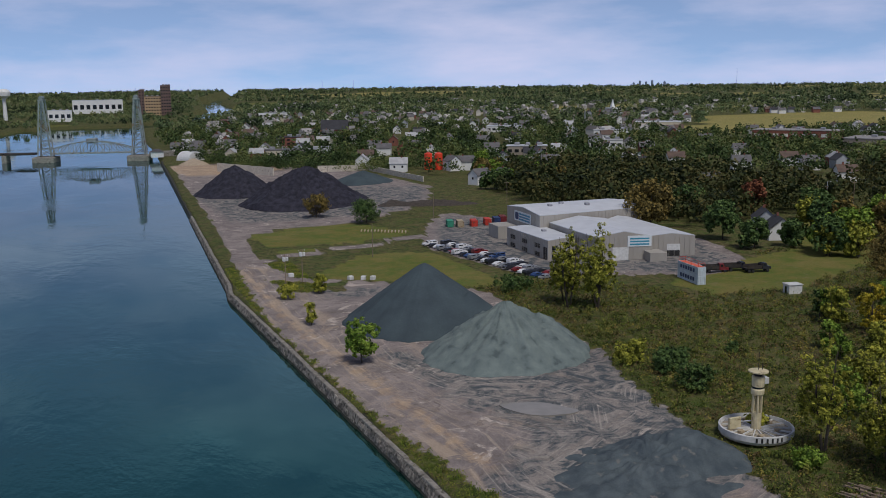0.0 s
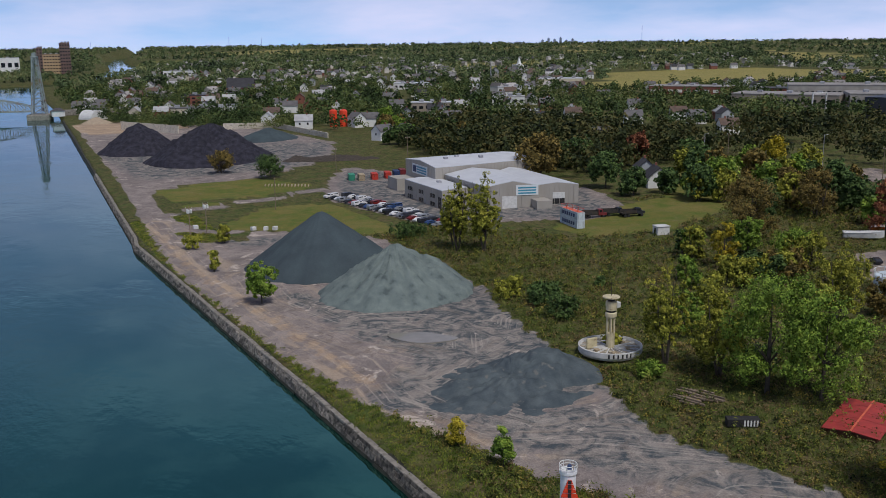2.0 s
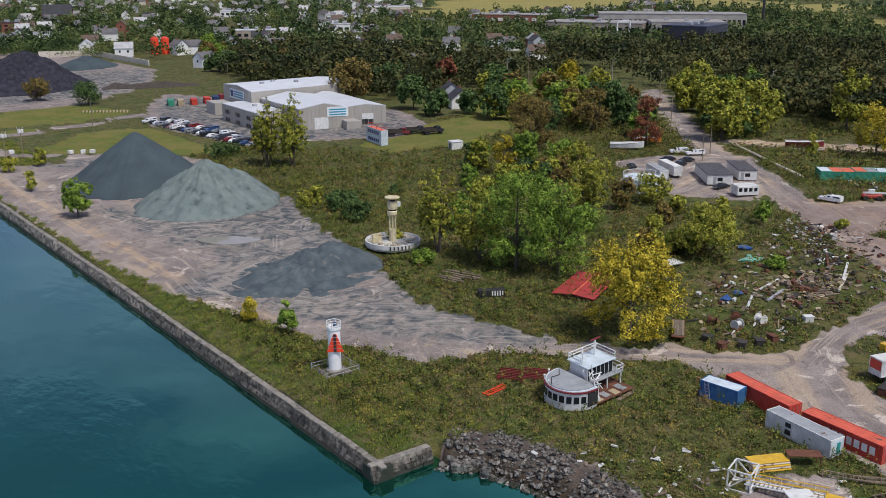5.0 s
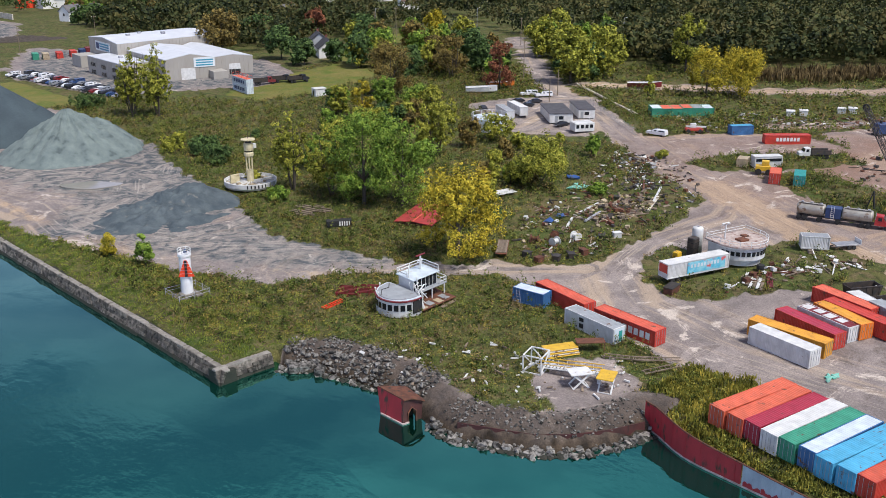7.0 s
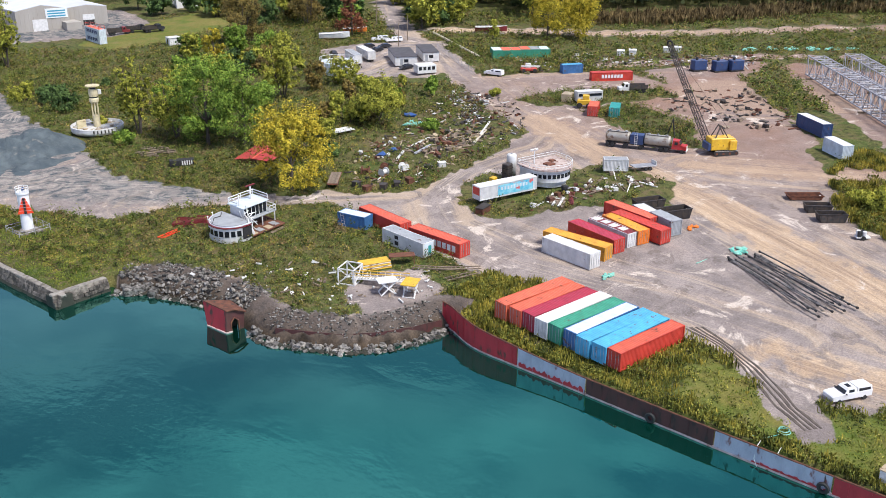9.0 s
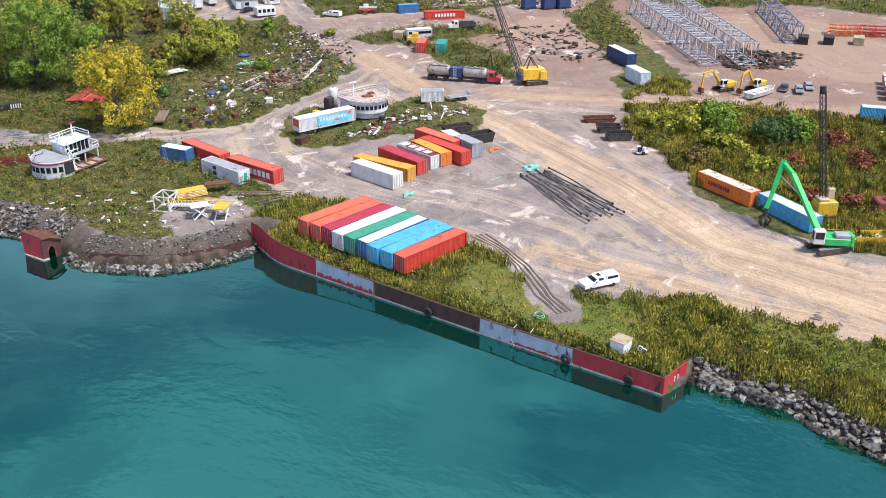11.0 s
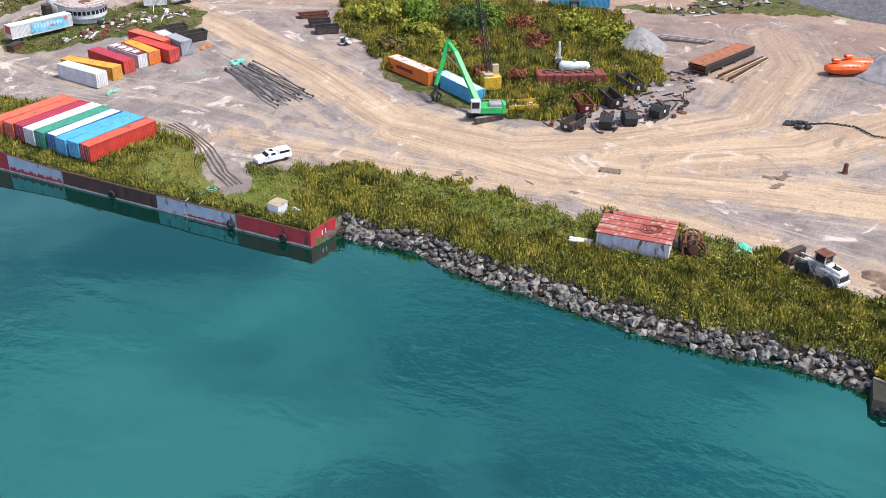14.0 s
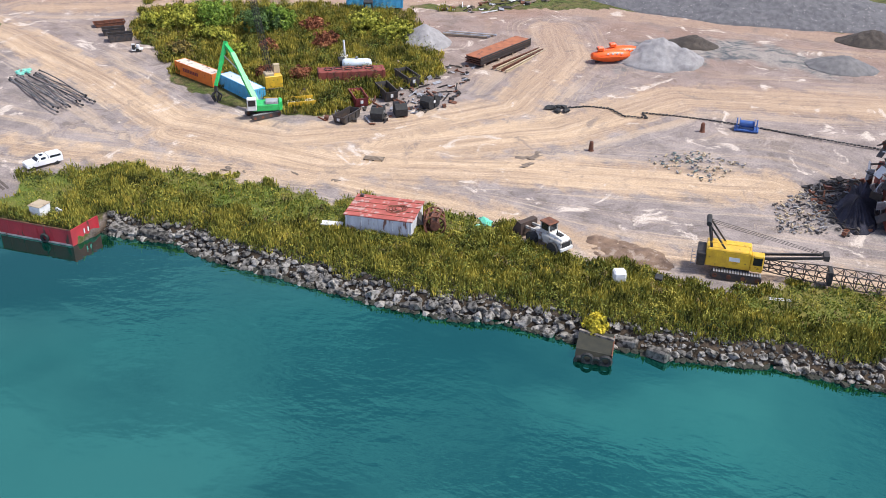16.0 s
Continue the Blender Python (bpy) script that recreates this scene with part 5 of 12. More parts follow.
CAR_GREY = mat("silver_car_paint", (0.36, 0.37, 0.39), (0.32, 0.33, 0.35), 2.0, 0.3, metal=0.4, fine=0.04, vary=0.2)
CAR_RED = mat("red_car_paint", (0.22, 0.02, 0.02), (0.18, 0.018, 0.018), 2.0, 0.3, fine=0.05)
CAR_BLUE = mat("blue_car_paint", (0.03, 0.07, 0.20), (0.025, 0.06, 0.16), 2.0, 0.3, fine=0.05)
car("clean white crew-cab pickup with bed cap on the gravel", 101.6, -56.6, 180 - 31, CAR_WHITE, "pickup")
car("white pickup parked on the yard road", 214.8, 89.3, 100, CAR_WHITE, "pickup")

# ---- trailers, tanks and the round wheelhouse on the weedy island ----
MURAL = mat("faded_mural", (0.06, 0.42, 0.62), (0.30, 0.62, 0.70), 1.1, 0.5, fine=0.1, stain=(0.60, 0.12, 0.12), stain_size=1.6, stain_at=0.58)
x, y, a, l = axis((126.2, 24.0), (139.4, 20.2))
tr = container("long white box trailer with faded blue mural and red doors", x, y, a, 13.8, P["pale"], P["pale"], z=ground_z(x, y) + 0.95, height=2.75, name="box_trailer", category="trailer", doors=0)
part("mural", Shape().box(-2.6, -1.31, 0.35, 6.0, -1.285, 2.45), MURAL, tr, "faded blue and pink painted panel")
part("red_door", Shape().box(-6.99, -1.1, 1.0, -6.93, 1.1, 2.5), P["red"], tr, "red upper door")
for i in range(9):
    part("painted_mark", Shape().box(-1.9 + 0.75 * i, -1.34, 1.35, -1.45 + 0.75 * i, -1.312, 2.0), P["ice"], tr)
for sx in (-5.6, -4.4):
    for sy in (-1, 1):
        wheel_at(tr, sx, sy * 1.0, 0.48, 0.5).matrix_basis = pose(0, 0, -0.95)
part("landing_leg", Shape().box(4.0, -0.9, -0.95, 4.15, -0.75, 0.05).box(4.0, 0.75, -0.95, 4.15, 0.9, 0.05), DARK_STEEL, tr)

tk = thing("storage_tank", "tall white upright storage tank", "tank", 143.4, 28.6)
part("shell", Shape().lathe([(1.05, 0), (1.05, 5.0), (0.95, 5.2), (0.3, 5.35)], 20), P["pale"], tk, smooth=True)
part("hatch", turned(Shape().lathe([(0.25, 0), (0.25, 0.15)], 10), pose(0, 0, 5.33)), GREY_STEEL, tk)
bt = thing("black_tank", "black upright steel tank beside a white one", "tank", 141.2, 28.0)
part("shell", Shape().box(-0.9, -0.8, 0.1, 0.9, 0.8, 3.9, 0.15), DARK_STEEL, bt)
for z in (0.9, 1.9, 2.9):
    part("band", Shape().box(-0.95, -0.85, z, 0.95, 0.85, z + 0.12), BLACK, bt)
yt = thing("yellow_tote", "small yellow plastic tote in weeds", "tote", 138.6, 29.6)
part("body", Shape().box(-0.7, -0.6, 0, 0.7, 0.6, 1.2, 0.1), YELLOW, yt)


def wheelhouse_round(x, y):
    """The ship's round wheelhouse, set down in the weeds."""
    ob = thing("ship_wheelhouse", "round white ship wheelhouse with dark windows and railed roof", "wheelhouse", x, y)
    front = [(4.6 * math.cos(a), 4.6 * math.sin(a)) for a in np.linspace(-math.pi, 0, 17)]
    plan = front + [(4.6, 3.4), (-4.6, 3.4)]

    def grown(k):
        return [(px * k, py * k) for px, py in plan]

    part("skirt", Shape().prism(grown(0.86), 0.3, 1.5), P["pale"], ob)
    part("wall", Shape().prism(grown(1.0), 1.5, 3.6), P["pale"], ob)
    part("band", Shape().prism(grown(1.03), 3.6, 3.95), WHITE, ob)
    part("roof", Shape().prism(grown(1.12), 3.95, 4.2), mat("scuffed_roof", (0.50, 0.42, 0.38), (0.36, 0.27, 0.24), 0.9, 0.8, fine=0.25, stain=(0.2, 0.1, 0.08), stain_size=0.8), ob)
    n = 15
    for i in range(n):
        a = -math.pi + (i + 0.5) * math.pi / n
        c, sn = math.cos(a), math.sin(a)
        part("window", Shape().box(-0.34, -0.04, 2.35, 0.34, 0.05, 3.15, 0.0, pose(4.62 * c, 4.62 * sn, 0, 0, 0, math.degrees(a) + 90)), GLASS, ob)
    posts = grown(1.08)
    for z in (4.7, 5.2):
        rail = Shape()
        for a, b in zip(posts, posts[1:] + posts[:1]):
            rail.rod((*a, z), (*b, z), 0.05, n=5)
        part("rail", rail, WHITE, ob)
    for p in posts[::2]:
        part("post", Shape().rod((*p, 4.2), (*p, 5.2), 0.05, n=5), WHITE, ob)
    mast = part("mast", Shape().rod((-2.5, 1.4, 4.2), (-2.5, 1.4, 7.2), 0.12).rod((-3.6, 1.4, 7.1), (-1.6, 1.4, 7.1), 0.1).rod((-1.8, 2.4, 4.2), (-2.5, 1.4, 6.4), 0.07), WHITE, ob)
    part("radar_bar", Shape().box(-3.5, 1.2, 7.2, -1.7, 1.6, 7.45, 0.05), WHITE, mast)
    part("deck_clutter", Shape().box(-1.2, -1.5, 4.2, 0.8, 0.2, 4.55, 0.05).box(1.4, 0.4, 4.2, 2.6, 1.5, 4.5, 0.05), RUST, ob)
    part("bollard", turned(Shape().lathe([(0.6, 0), (0.75, 0.7), (0.7, 1.2)], 12), pose(-0.5, -6.0, 0)), BLACK, ob)
    ob.matrix_basis = pose(x, y, ground_z(x, y), 0, 0, -14)


wheelhouse_round(145.0, 20.5)
wb = container("white ribbed cargo box with dark door", 160.2, 13.6, -52, 5.0, P["pale"], P["grey"], z=ground_z(160, 13.6) + 0.4, name="cargo_box", doors=0, height=2.5)
part("skid", Shape().box(-2.3, -1.0, -0.42, 2.3, -0.7, 0.05).box(-2.3, 0.7, -0.42, 2.3, 1.0, 0.05), WOOD, wb)
part("door", Shape().box(2.44, -0.5, 0.2, 2.52, 0.5, 2.1), GLASS, wb)
fl = thing("flatbed_trailer", "small grey flatbed trailer", "trailer", 165.0, 9.6, turn=-32)
part("deck", Shape().box(-2.6, -1.1, 0.85, 2.6, 1.1, 1.1, 0.03), GREY_STEEL, fl)
part("headboard", Shape().box(2.45, -1.1, 1.1, 2.6, 1.1, 1.9, 0.03), P["pale"], fl)
part("drawbar", Shape().beam((-2.6, 0, 0.8), (-4.2, 0, 0.7), 0.15), DARK_STEEL, fl)
for sx in (0.2, 1.2):
    for sy in (-1, 1):
        wheel_at(fl, sx, sy * 0.95, 0.42, 0.3)


def tanker(x, y, turn):
    ob = thing("tank_truck", "tank truck with two dull cylindrical tanks and red cab", "truck", x, y, turn=turn)
    dull = mat("dull_tank_steel", (0.42, 0.40, 0.36), (0.32, 0.29, 0.25), 1.2, 0.45, metal=0.3, fine=0.1, stain=(0.2, 0.14, 0.1), stain_size=1.0)
    for x0, x1 in ((-9.3, -3.6), (-0.4, 5.6)):
        rows = [(0.6, 0), (1.22, 0.25), (1.25, 0.5), (1.25, x1 - x0 - 0.5), (1.22, x1 - x0 - 0.25), (0.6, x1 - x0)]
        t = part("tank", turned(Shape().lathe(rows, 20), Matrix.Translation((x0, 0, 2.35)) @ pose(0, 0, 0, 0, 90, 0)), dull, ob, smooth=True)
        for k in range(3):
            part("hatch", turned(Shape().lathe([(0.3, 0), (0.3, 0.22)], 10), pose(x0 + 1 + k * (x1 - x0 - 2) / 2, 0, 3.55)), GREY_STEEL, t)
        part("catwalk", Shape().box(x0 + 0.5, -0.75, 3.5, x1 - 0.5, -0.45, 3.56), DARK_STEEL, t)
    part("pump_frame", Shape().box(-3.5, -1.15, 1.1, -0.5, 1.15, 3.3, 0.05), P["dark_blue"], ob, "dark blue middle section")
    s = Shape()
    for k in range(7):
        s.beam((-2.4, -1.25, 1.0 + 0.4 * k), (-1.8, -1.25, 1.0 + 0.4 * k), 0.06)
    part("ladder", s.beam((-2.4, -1.25, 0.8), (-2.4, -1.25, 3.9), 0.07).beam((-1.8, -1.25, 0.8), (-1.8, -1.25, 3.9), 0.07), WHITE, ob)
    part("chassis", Shape().box(-9.2, -0.5, 0.75, 9.0, 0.5, 1.1), DARK_STEEL, ob)
    cab = part("cab", profile([(6.0, 0.9), (9.2, 0.9), (9.2, 1.75), (7.9, 1.9), (7.5, 2.85), (6.0, 2.9)], -1.15, 1.15, 0.12, 2.0), P["cab_red"], ob, "dark red cab")
    part("window", profile([(7.98, 1.98), (7.6, 2.75), (7.3, 2.75), (7.3, 1.98)], -0.95, 0.95), GLASS, cab)
    part("window", Shape().box(6.6, -1.17, 1.95, 7.3, 1.17, 2.6), GLASS, cab)
    part("grille", Shape().box(9.18, -0.6, 0.95, 9.28, 0.6, 1.65, 0.02), WHITE, cab)
    part("bumper", Shape().box(9.15, -1.15, 0.5, 9.4, 1.15, 0.85, 0.05), WHITE, cab)
    part("stack", Shape().rod((6.1, -1.0, 1.0), (6.1, -1.0, 3.6), 0.09), GREY_STEEL, cab)
    for sx in (-8.6, -7.5, -4.6, -1.0, 3.6, 4.8, 8.3):
        for sy in (-1, 1):
            wheel_at(ob, sx, sy * 1.0, 0.5, 0.4)


x, y, a, l = axis((175.6, 25.0), (181.0, 8.4))
tanker(x, y, a)


# ---- lattice work ----
def lattice(a, b, w0, w1, bays, r=0.07, h=None, chord=0.1):
    """A square lattice girder from a to b, w0 wide at a and w1 at b."""
    a, b = Vector(a), Vector(b)
    d = (b - a)
    q = d.to_track_quat("Z", "Y")
    s, rings = Shape(), []
    for i in range(bays + 1):
        t = i / bays
        w = (w0 + (w1 - w0) * t) / 2
        hh = w if h is None else (h / 2)
        rings.append([a + d * t + q @ Vector((sx * w, sy * hh, 0)) for sx, sy in ((-1, -1), (1, -1), (1, 1), (-1, 1))])
    for k in range(4):
        for p, o in zip(rings[:-1], rings[1:]):
            s.rod(p[k], o[k], chord, n=4, caps=False)
            s.rod(p[k], o[(k + 1) % 4], r, n=4, caps=False)
        for p in rings:
            s.rod(p[k], p[(k + 1) % 4], r, n=4, caps=False)
    return s


def girder(ob, a, b, w0, w1, bays, r, material, h=None, chord=0.1):
    """The same girder under a thing: four chords, rings and braces as parts."""
    a, b = Vector(a), Vector(b)
    d = b - a
    q = d.to_track_quat("Z", "Y")
    rings = []
    for i in range(bays + 1):
        w = (w0 + (w1 - w0) * i / bays) / 2
        hh = w if h is None else h / 2
        rings.append([a + d * i / bays + q @ Vector((sx * w, sy * hh, 0)) for sx, sy in ((-1, -1), (1, -1), (1, 1), (-1, 1))])
    for k in range(4):
        part("chord", Shape().line([p[k] for p in rings], chord, 5), material, ob)
        part("lacing", Shape().line([p[(k + i) % 2 + k if k < 3 else (3, 0)[i % 2]] for i, p in enumerate(rings)], r, 4), material, ob)
    for p in rings:
        part("ring_frame", Shape().line([p[0], p[1], p[2], p[3], p[0]], r, 4), material, ob)


def crawler(ob, length, width, height, gauge, material=DARK_STEEL):
    """Two tracks with pads and rollers."""
    for sy in (-1, 1):
        h, r = length / 2, height / 2
        pts = [(-h + r + r * math.cos(t), r + r * math.sin(t)) for t in np.linspace(math.pi / 2, 1.5 * math.pi, 7)] + [(h - r + r * math.cos(t), r + r * math.sin(t)) for t in np.linspace(-math.pi / 2, math.pi / 2, 7)]
        t = part("track", profile(pts, sy * gauge / 2 - width / 2, sy * gauge / 2 + width / 2), material, ob)
        pads = Shape()
        for k in range(int(length / 0.35)):
            px = -h + 0.3 + k * 0.35
            if px < h - 0.3:
                pads.box(px, sy * gauge / 2 - width / 2 - 0.02, height, px + 0.2, sy * gauge / 2 + width / 2 + 0.02, height + 0.05)
        part("track_belt", pads, GREY_STEEL, t)["kind"] = "stuff"
        for k in range(4):
            px = -h + r + (length - height) * k / 3
            part("roller", turned(Shape().lathe([(r * 0.55, -width / 2 - 0.04), (r * 0.55, width / 2 + 0.04)], 10), pose(px, sy * gauge / 2, r, 90, 0, 0)), RUST, t)


# the yellow crawler crane by the shore, with its boom laid along the ground
cr = thing("crawler_crane", "yellow lattice-boom crawler crane with boom lowered", "crane", 102.0, -165.6, turn=-88)
crawler(cr, 6.6, 0.95, 1.15, 3.6)
part("carbody", Shape().box(-1.6, -1.4, 0.7, 1.6, 1.4, 1.35), DARK_STEEL, cr)
house = part("machine_house", Shape().box(-4.2, -1.6, 1.5, 1.6, 1.6, 4.1, 0.12), YELLOW, cr)
for k in range(4):
    part("panel_door", Shape().box(-3.9 + 1.3 * k, -1.63, 1.7, -2.75 + 1.3 * k, -1.6, 3.8, 0.01), YELLOW, house)
part("painted_mark", Shape().box(-1.2, -1.65, 2.6, 0.2, -1.625, 3.2), WHITE, house, "plain pale patch")
part("counterweight", Shape().box(-5.3, -1.7, 1.4, -4.2, 1.7, 3.3, 0.1), DARK_STEEL, cr)
cab = part("cab", Shape().box(1.6, -1.7, 1.5, 3.2, -0.4, 3.9, 0.1), YELLOW, cr)
part("window", Shape().box(1.85, -1.72, 2.5, 3.0, -1.69, 3.6), GLASS, cab)
part("window", Shape().box(3.19, -1.6, 2.4, 3.22, -0.5, 3.7), GLASS, cab)
part("roof_rail", Shape().line([(-4, -1.5, 4.1), (-4, -1.5, 5.0), (1.2, -1.5, 5.0), (1.2, -1.5, 4.1)], 0.04), YELLOW, cr)
part("gantry", Shape().beam((-3.6, -1.1, 4.0), (-4.3, -1.0, 7.3), 0.3).beam((-3.6, 1.1, 4.0), (-4.3, 1.0, 7.3), 0.3).beam((-1.8, -1.1, 4.0), (-4.3, -1.0, 7.3), 0.22).beam((-1.8, 1.1, 4.0), (-4.3, 1.0, 7.3), 0.22), DARK_STEEL, cr)
part("sheave", Shape().rod((-4.4, -1.2, 7.4), (-4.4, 1.2, 7.4), 0.35, n=10), BLACK, cr)
part("mast", Shape().beam((2.2, -0.7, 3.0), (10.9, -0.5, 4.4), 0.3).beam((2.2, 0.7, 3.0), (10.9, 0.5, 4.4), 0.3).beam((10.8, -0.8, 4.4), (10.8, 0.8, 4.4), 0.7), DARK_STEEL, cr)
part("boom_section", lattice((2.6, 0, 1.9), (11.6, 0, 1.6), 1.0, 1.9, 6, 0.06, chord=0.09), DARK_STEEL, cr)
part("joint", Shape().box(11.5, -1.0, 0.6, 12.0, 1.0, 2.6, 0.05), BLACK, cr)
part("boom_section", lattice((12.0, 0, 1.5), (21.0, 0, 1.3), 1.9, 1.9, 6, 0.06, chord=0.09), DARK_STEEL, cr)
part("boom_section", lattice((21.2, 0, 1.3), (31.0, 0, 1.2), 1.9, 0.9, 6, 0.06, chord=0.09), DARK_STEEL, cr)
for k, yy in enumerate((-0.5, 0.0, 0.5)):
    part("hoist_rope", Shape().line([(-4.3, yy, 7.4), (10.9, yy * 0.7, 4.5)], 0.035, 4), DARK_STEEL, cr)
st = Shape()
for k in range(5):
    st.box(-6.0, -1.5, 1.5 + 0.42 * k, -5.3, -1.46, 1.56 + 0.42 * k)
part("ladder", st.beam((-6.0, -1.5, 1.3), (-6.0, -1.5, 3.6), 0.06).beam((-5.4, -1.5, 1.3), (-5.4, -1.5, 3.6), 0.06), GREY_STEEL, cr)

# the yellow crane far across the yard, boom raised
yc = thing("lattice_crane", "old yellow crawler crane with raised dark lattice boom", "crane", 186.0, 1.6, turn=-40)
crawler(yc, 5.6, 0.8, 1.0, 3.4)
h2 = part("machine_house", Shape().box(-3.6, -1.6, 1.2, 2.0, 1.6, 3.9, 0.15), YELLOW, yc)
part("cab", Shape().box(0.6, -2.0, 1.2, 2.3, -1.0, 3.4, 0.1), YELLOW, yc)
part("counterweight", Shape().box(-4.3, -1.6, 1.2, -3.6, 1.6, 2.8, 0.1), P["dark_blue"], yc)
part("gantry", Shape().beam((-2.6, -1.2, 3.8), (-1.4, -0.6, 6.6), 0.2).beam((-2.6, 1.2, 3.8), (-1.4, 0.6, 6.6), 0.2).beam((0.4, -1.2, 3.8), (-1.4, -0.6, 6.6), 0.2).beam((0.4, 1.2, 3.8), (-1.4, 0.6, 6.6), 0.2), DARK_STEEL, yc)
inv = yc.matrix_basis.inverted()
foot, tip = Vector((184.4, 4.0, 6.8)), Vector((205.0, 27.0, 24.5))
ob = part("boom", lattice(foot, tip, 1.3, 0.9, 15, 0.06, chord=0.11), DARK_STEEL, yc)
ob.matrix_parent_inverse = inv
ob = part("boom_head", Shape().ring(tuple(tip), 0.7, 0.2, 12, 5, "X"), BLACK, yc)
ob.matrix_parent_inverse = inv
ob = part("hoist_rope", Shape().line([(186.6, 1.2, 11.2), tuple(tip)], 0.04, 4), DARK_STEEL, yc)
ob.matrix_parent_inverse = inv

# the black upright mast of the small yellow rig in the weeds
mr = thing("mast_rig", "small yellow rig with tall black lattice mast", "rig", 143.6, -77.2, turn=-50)
part("body", Shape().box(-1.7, -1.2, 0.8, 1.7, 1.2, 3.2, 0.1), YELLOW, mr)
part("engine_cover", Shape().box(-1.5, -1.0, 3.2, 0.2, 1.0, 3.7, 0.08).box(0.4, 0.3, 3.2, 1.6, 1.1, 5.0, 0.08), P["tan"], mr)
crawler(mr, 3.6, 0.5, 0.8, 2.2)
inv = mr.matrix_basis.inverted()
for nm, sh, m in (("mast", lattice((143.6, -77.0, 6.2), (143.4, -73.8, 25.4), 0.95, 0.85, 18, 0.03, chord=0.055), BLACK), ("mast_head", Shape().rod((143.4, -73.8, 25.0), (143.4, -73.7, 26.2), 0.5, n=8), BLACK), ("lead", Shape().beam((143.2, -77.0, 6), (143.0, -73.9, 25), 0.09), DARK_STEEL)):
    part(nm, sh, m, mr).matrix_parent_inverse = inv


# ---- green material handler ----
mh = thing("material_handler", "bright green tracked material handler with bent boom and grapple", "excavator", 131.6, -81.0, turn=-40)
crawler(mh, 5.6, 0.7, 1.0, 3.0, DARK_STEEL)
inv = mh.matrix_basis.inverted()


def at_world(ob):
    ob.matrix_parent_inverse = inv
    return ob


part("slew_ring", turned(Shape().lathe([(1.1, 0.9), (1.1, 1.4)], 16), pose(0, 0, 0)), DARK_STEEL, mh)
ub = pose(131.6, -81.0, ground_z(131.6, -81.0), 0, 0, 118)
upper = at_world(part("upper_body", turned(Shape().box(-3.0, -1.5, 1.4, 1.6, 1.5, 2.6, 0.12), ub), GREEN_PAINT, mh))
at_world(part("counterweight", turned(Shape().prism([(-3.0, -1.5), (-3.5, -1.0), (-3.6, 0), (-3.5, 1.0), (-3.0, 1.5)], 1.4, 2.9), ub), GREEN_PAINT, mh))
at_world(part("engine_cover", turned(Shape().box(-2.8, -0.4, 2.6, -0.6, 1.4, 3.2, 0.1), ub), P["grey"], mh))
at_world(part("platform", turned(Shape().box(-3.2, -2.3, 1.5, 0.5, -1.55, 1.6), ub), YELLOW, mh))
at_world(part("handrail", turned(Shape().line([(-3.2, -2.25, 1.6), (-3.2, -2.25, 2.6), (0.4, -2.25, 2.6), (0.4, -2.25, 1.6)], 0.04), ub), YELLOW, mh))
hcab = at_world(part("cab", turned(Shape().box(1.0, 0.5, 1.6, 2.7, 1.7, 3.9, 0.12), ub), P["pale"], mh))
for sh in (Shape().box(1.2, 1.69, 2.5, 2.5, 1.73, 3.6), Shape().box(2.69, 0.65, 2.2, 2.73, 1.55, 3.6), Shape().box(1.2, 0.47, 2.5, 2.5, 0.51, 3.6)):
    w = part("window", turned(sh, ub), GLASS, hcab)
    w.matrix_parent_inverse = Matrix()
root, apex, nose = Vector((132.4, -79.6, 5.6)), Vector((138.2, -70.9, 14.2)), Vector((134.4, -70.2, 7.4))
mid, bend = root.lerp(apex, 0.42) + Vector((0, 0, 0.5)), root.lerp(apex, 0.78) + Vector((0, 0, 0.9))
at_world(part("boom", Shape().beam(root, mid, 1.0, 0.6).beam(mid, bend, 0.85, 0.55).beam(bend, apex, 0.65, 0.5), GREEN_PAINT, mh))
at_world(part("stick", Shape().beam(apex + Vector((0.3, 0.1, 0.5)), apex.lerp(nose, 0.5), 0.7, 0.5).beam(apex.lerp(nose, 0.5), nose, 0.55, 0.45), GREEN_PAINT, mh))
at_world(part("boom_cylinder", Shape().rod(root + Vector((0.8, 0.6, -0.6)), mid + Vector((0, 0, -0.3)), 0.14), GREY_STEEL, mh))
at_world(part("stick_cylinder", Shape().rod(mid + Vector((0.2, 0.5, 0.5)), apex.lerp(nose, 0.25), 0.11), GREY_STEEL, mh))
at_world(part("grapple_head", Shape().rod(nose, nose - Vector((0, 0, 1.0)), 0.3, 0.35), BLACK, mh))
for k in range(5):
    a = 2 * math.pi * k / 5
    p = nose + Vector((0, 0, -1.0))
    o = Vector((math.cos(a), math.sin(a), 0))
    at_world(part("grapple_tine", Shape().beam(p, p + o * 1.0 + Vector((0, 0, -0.8)), 0.3).beam(p + o * 1.0 + Vector((0, 0, -0.8)), p + o * 0.45 + Vector((0, 0, -2.0)), 0.24), BLACK, mh))


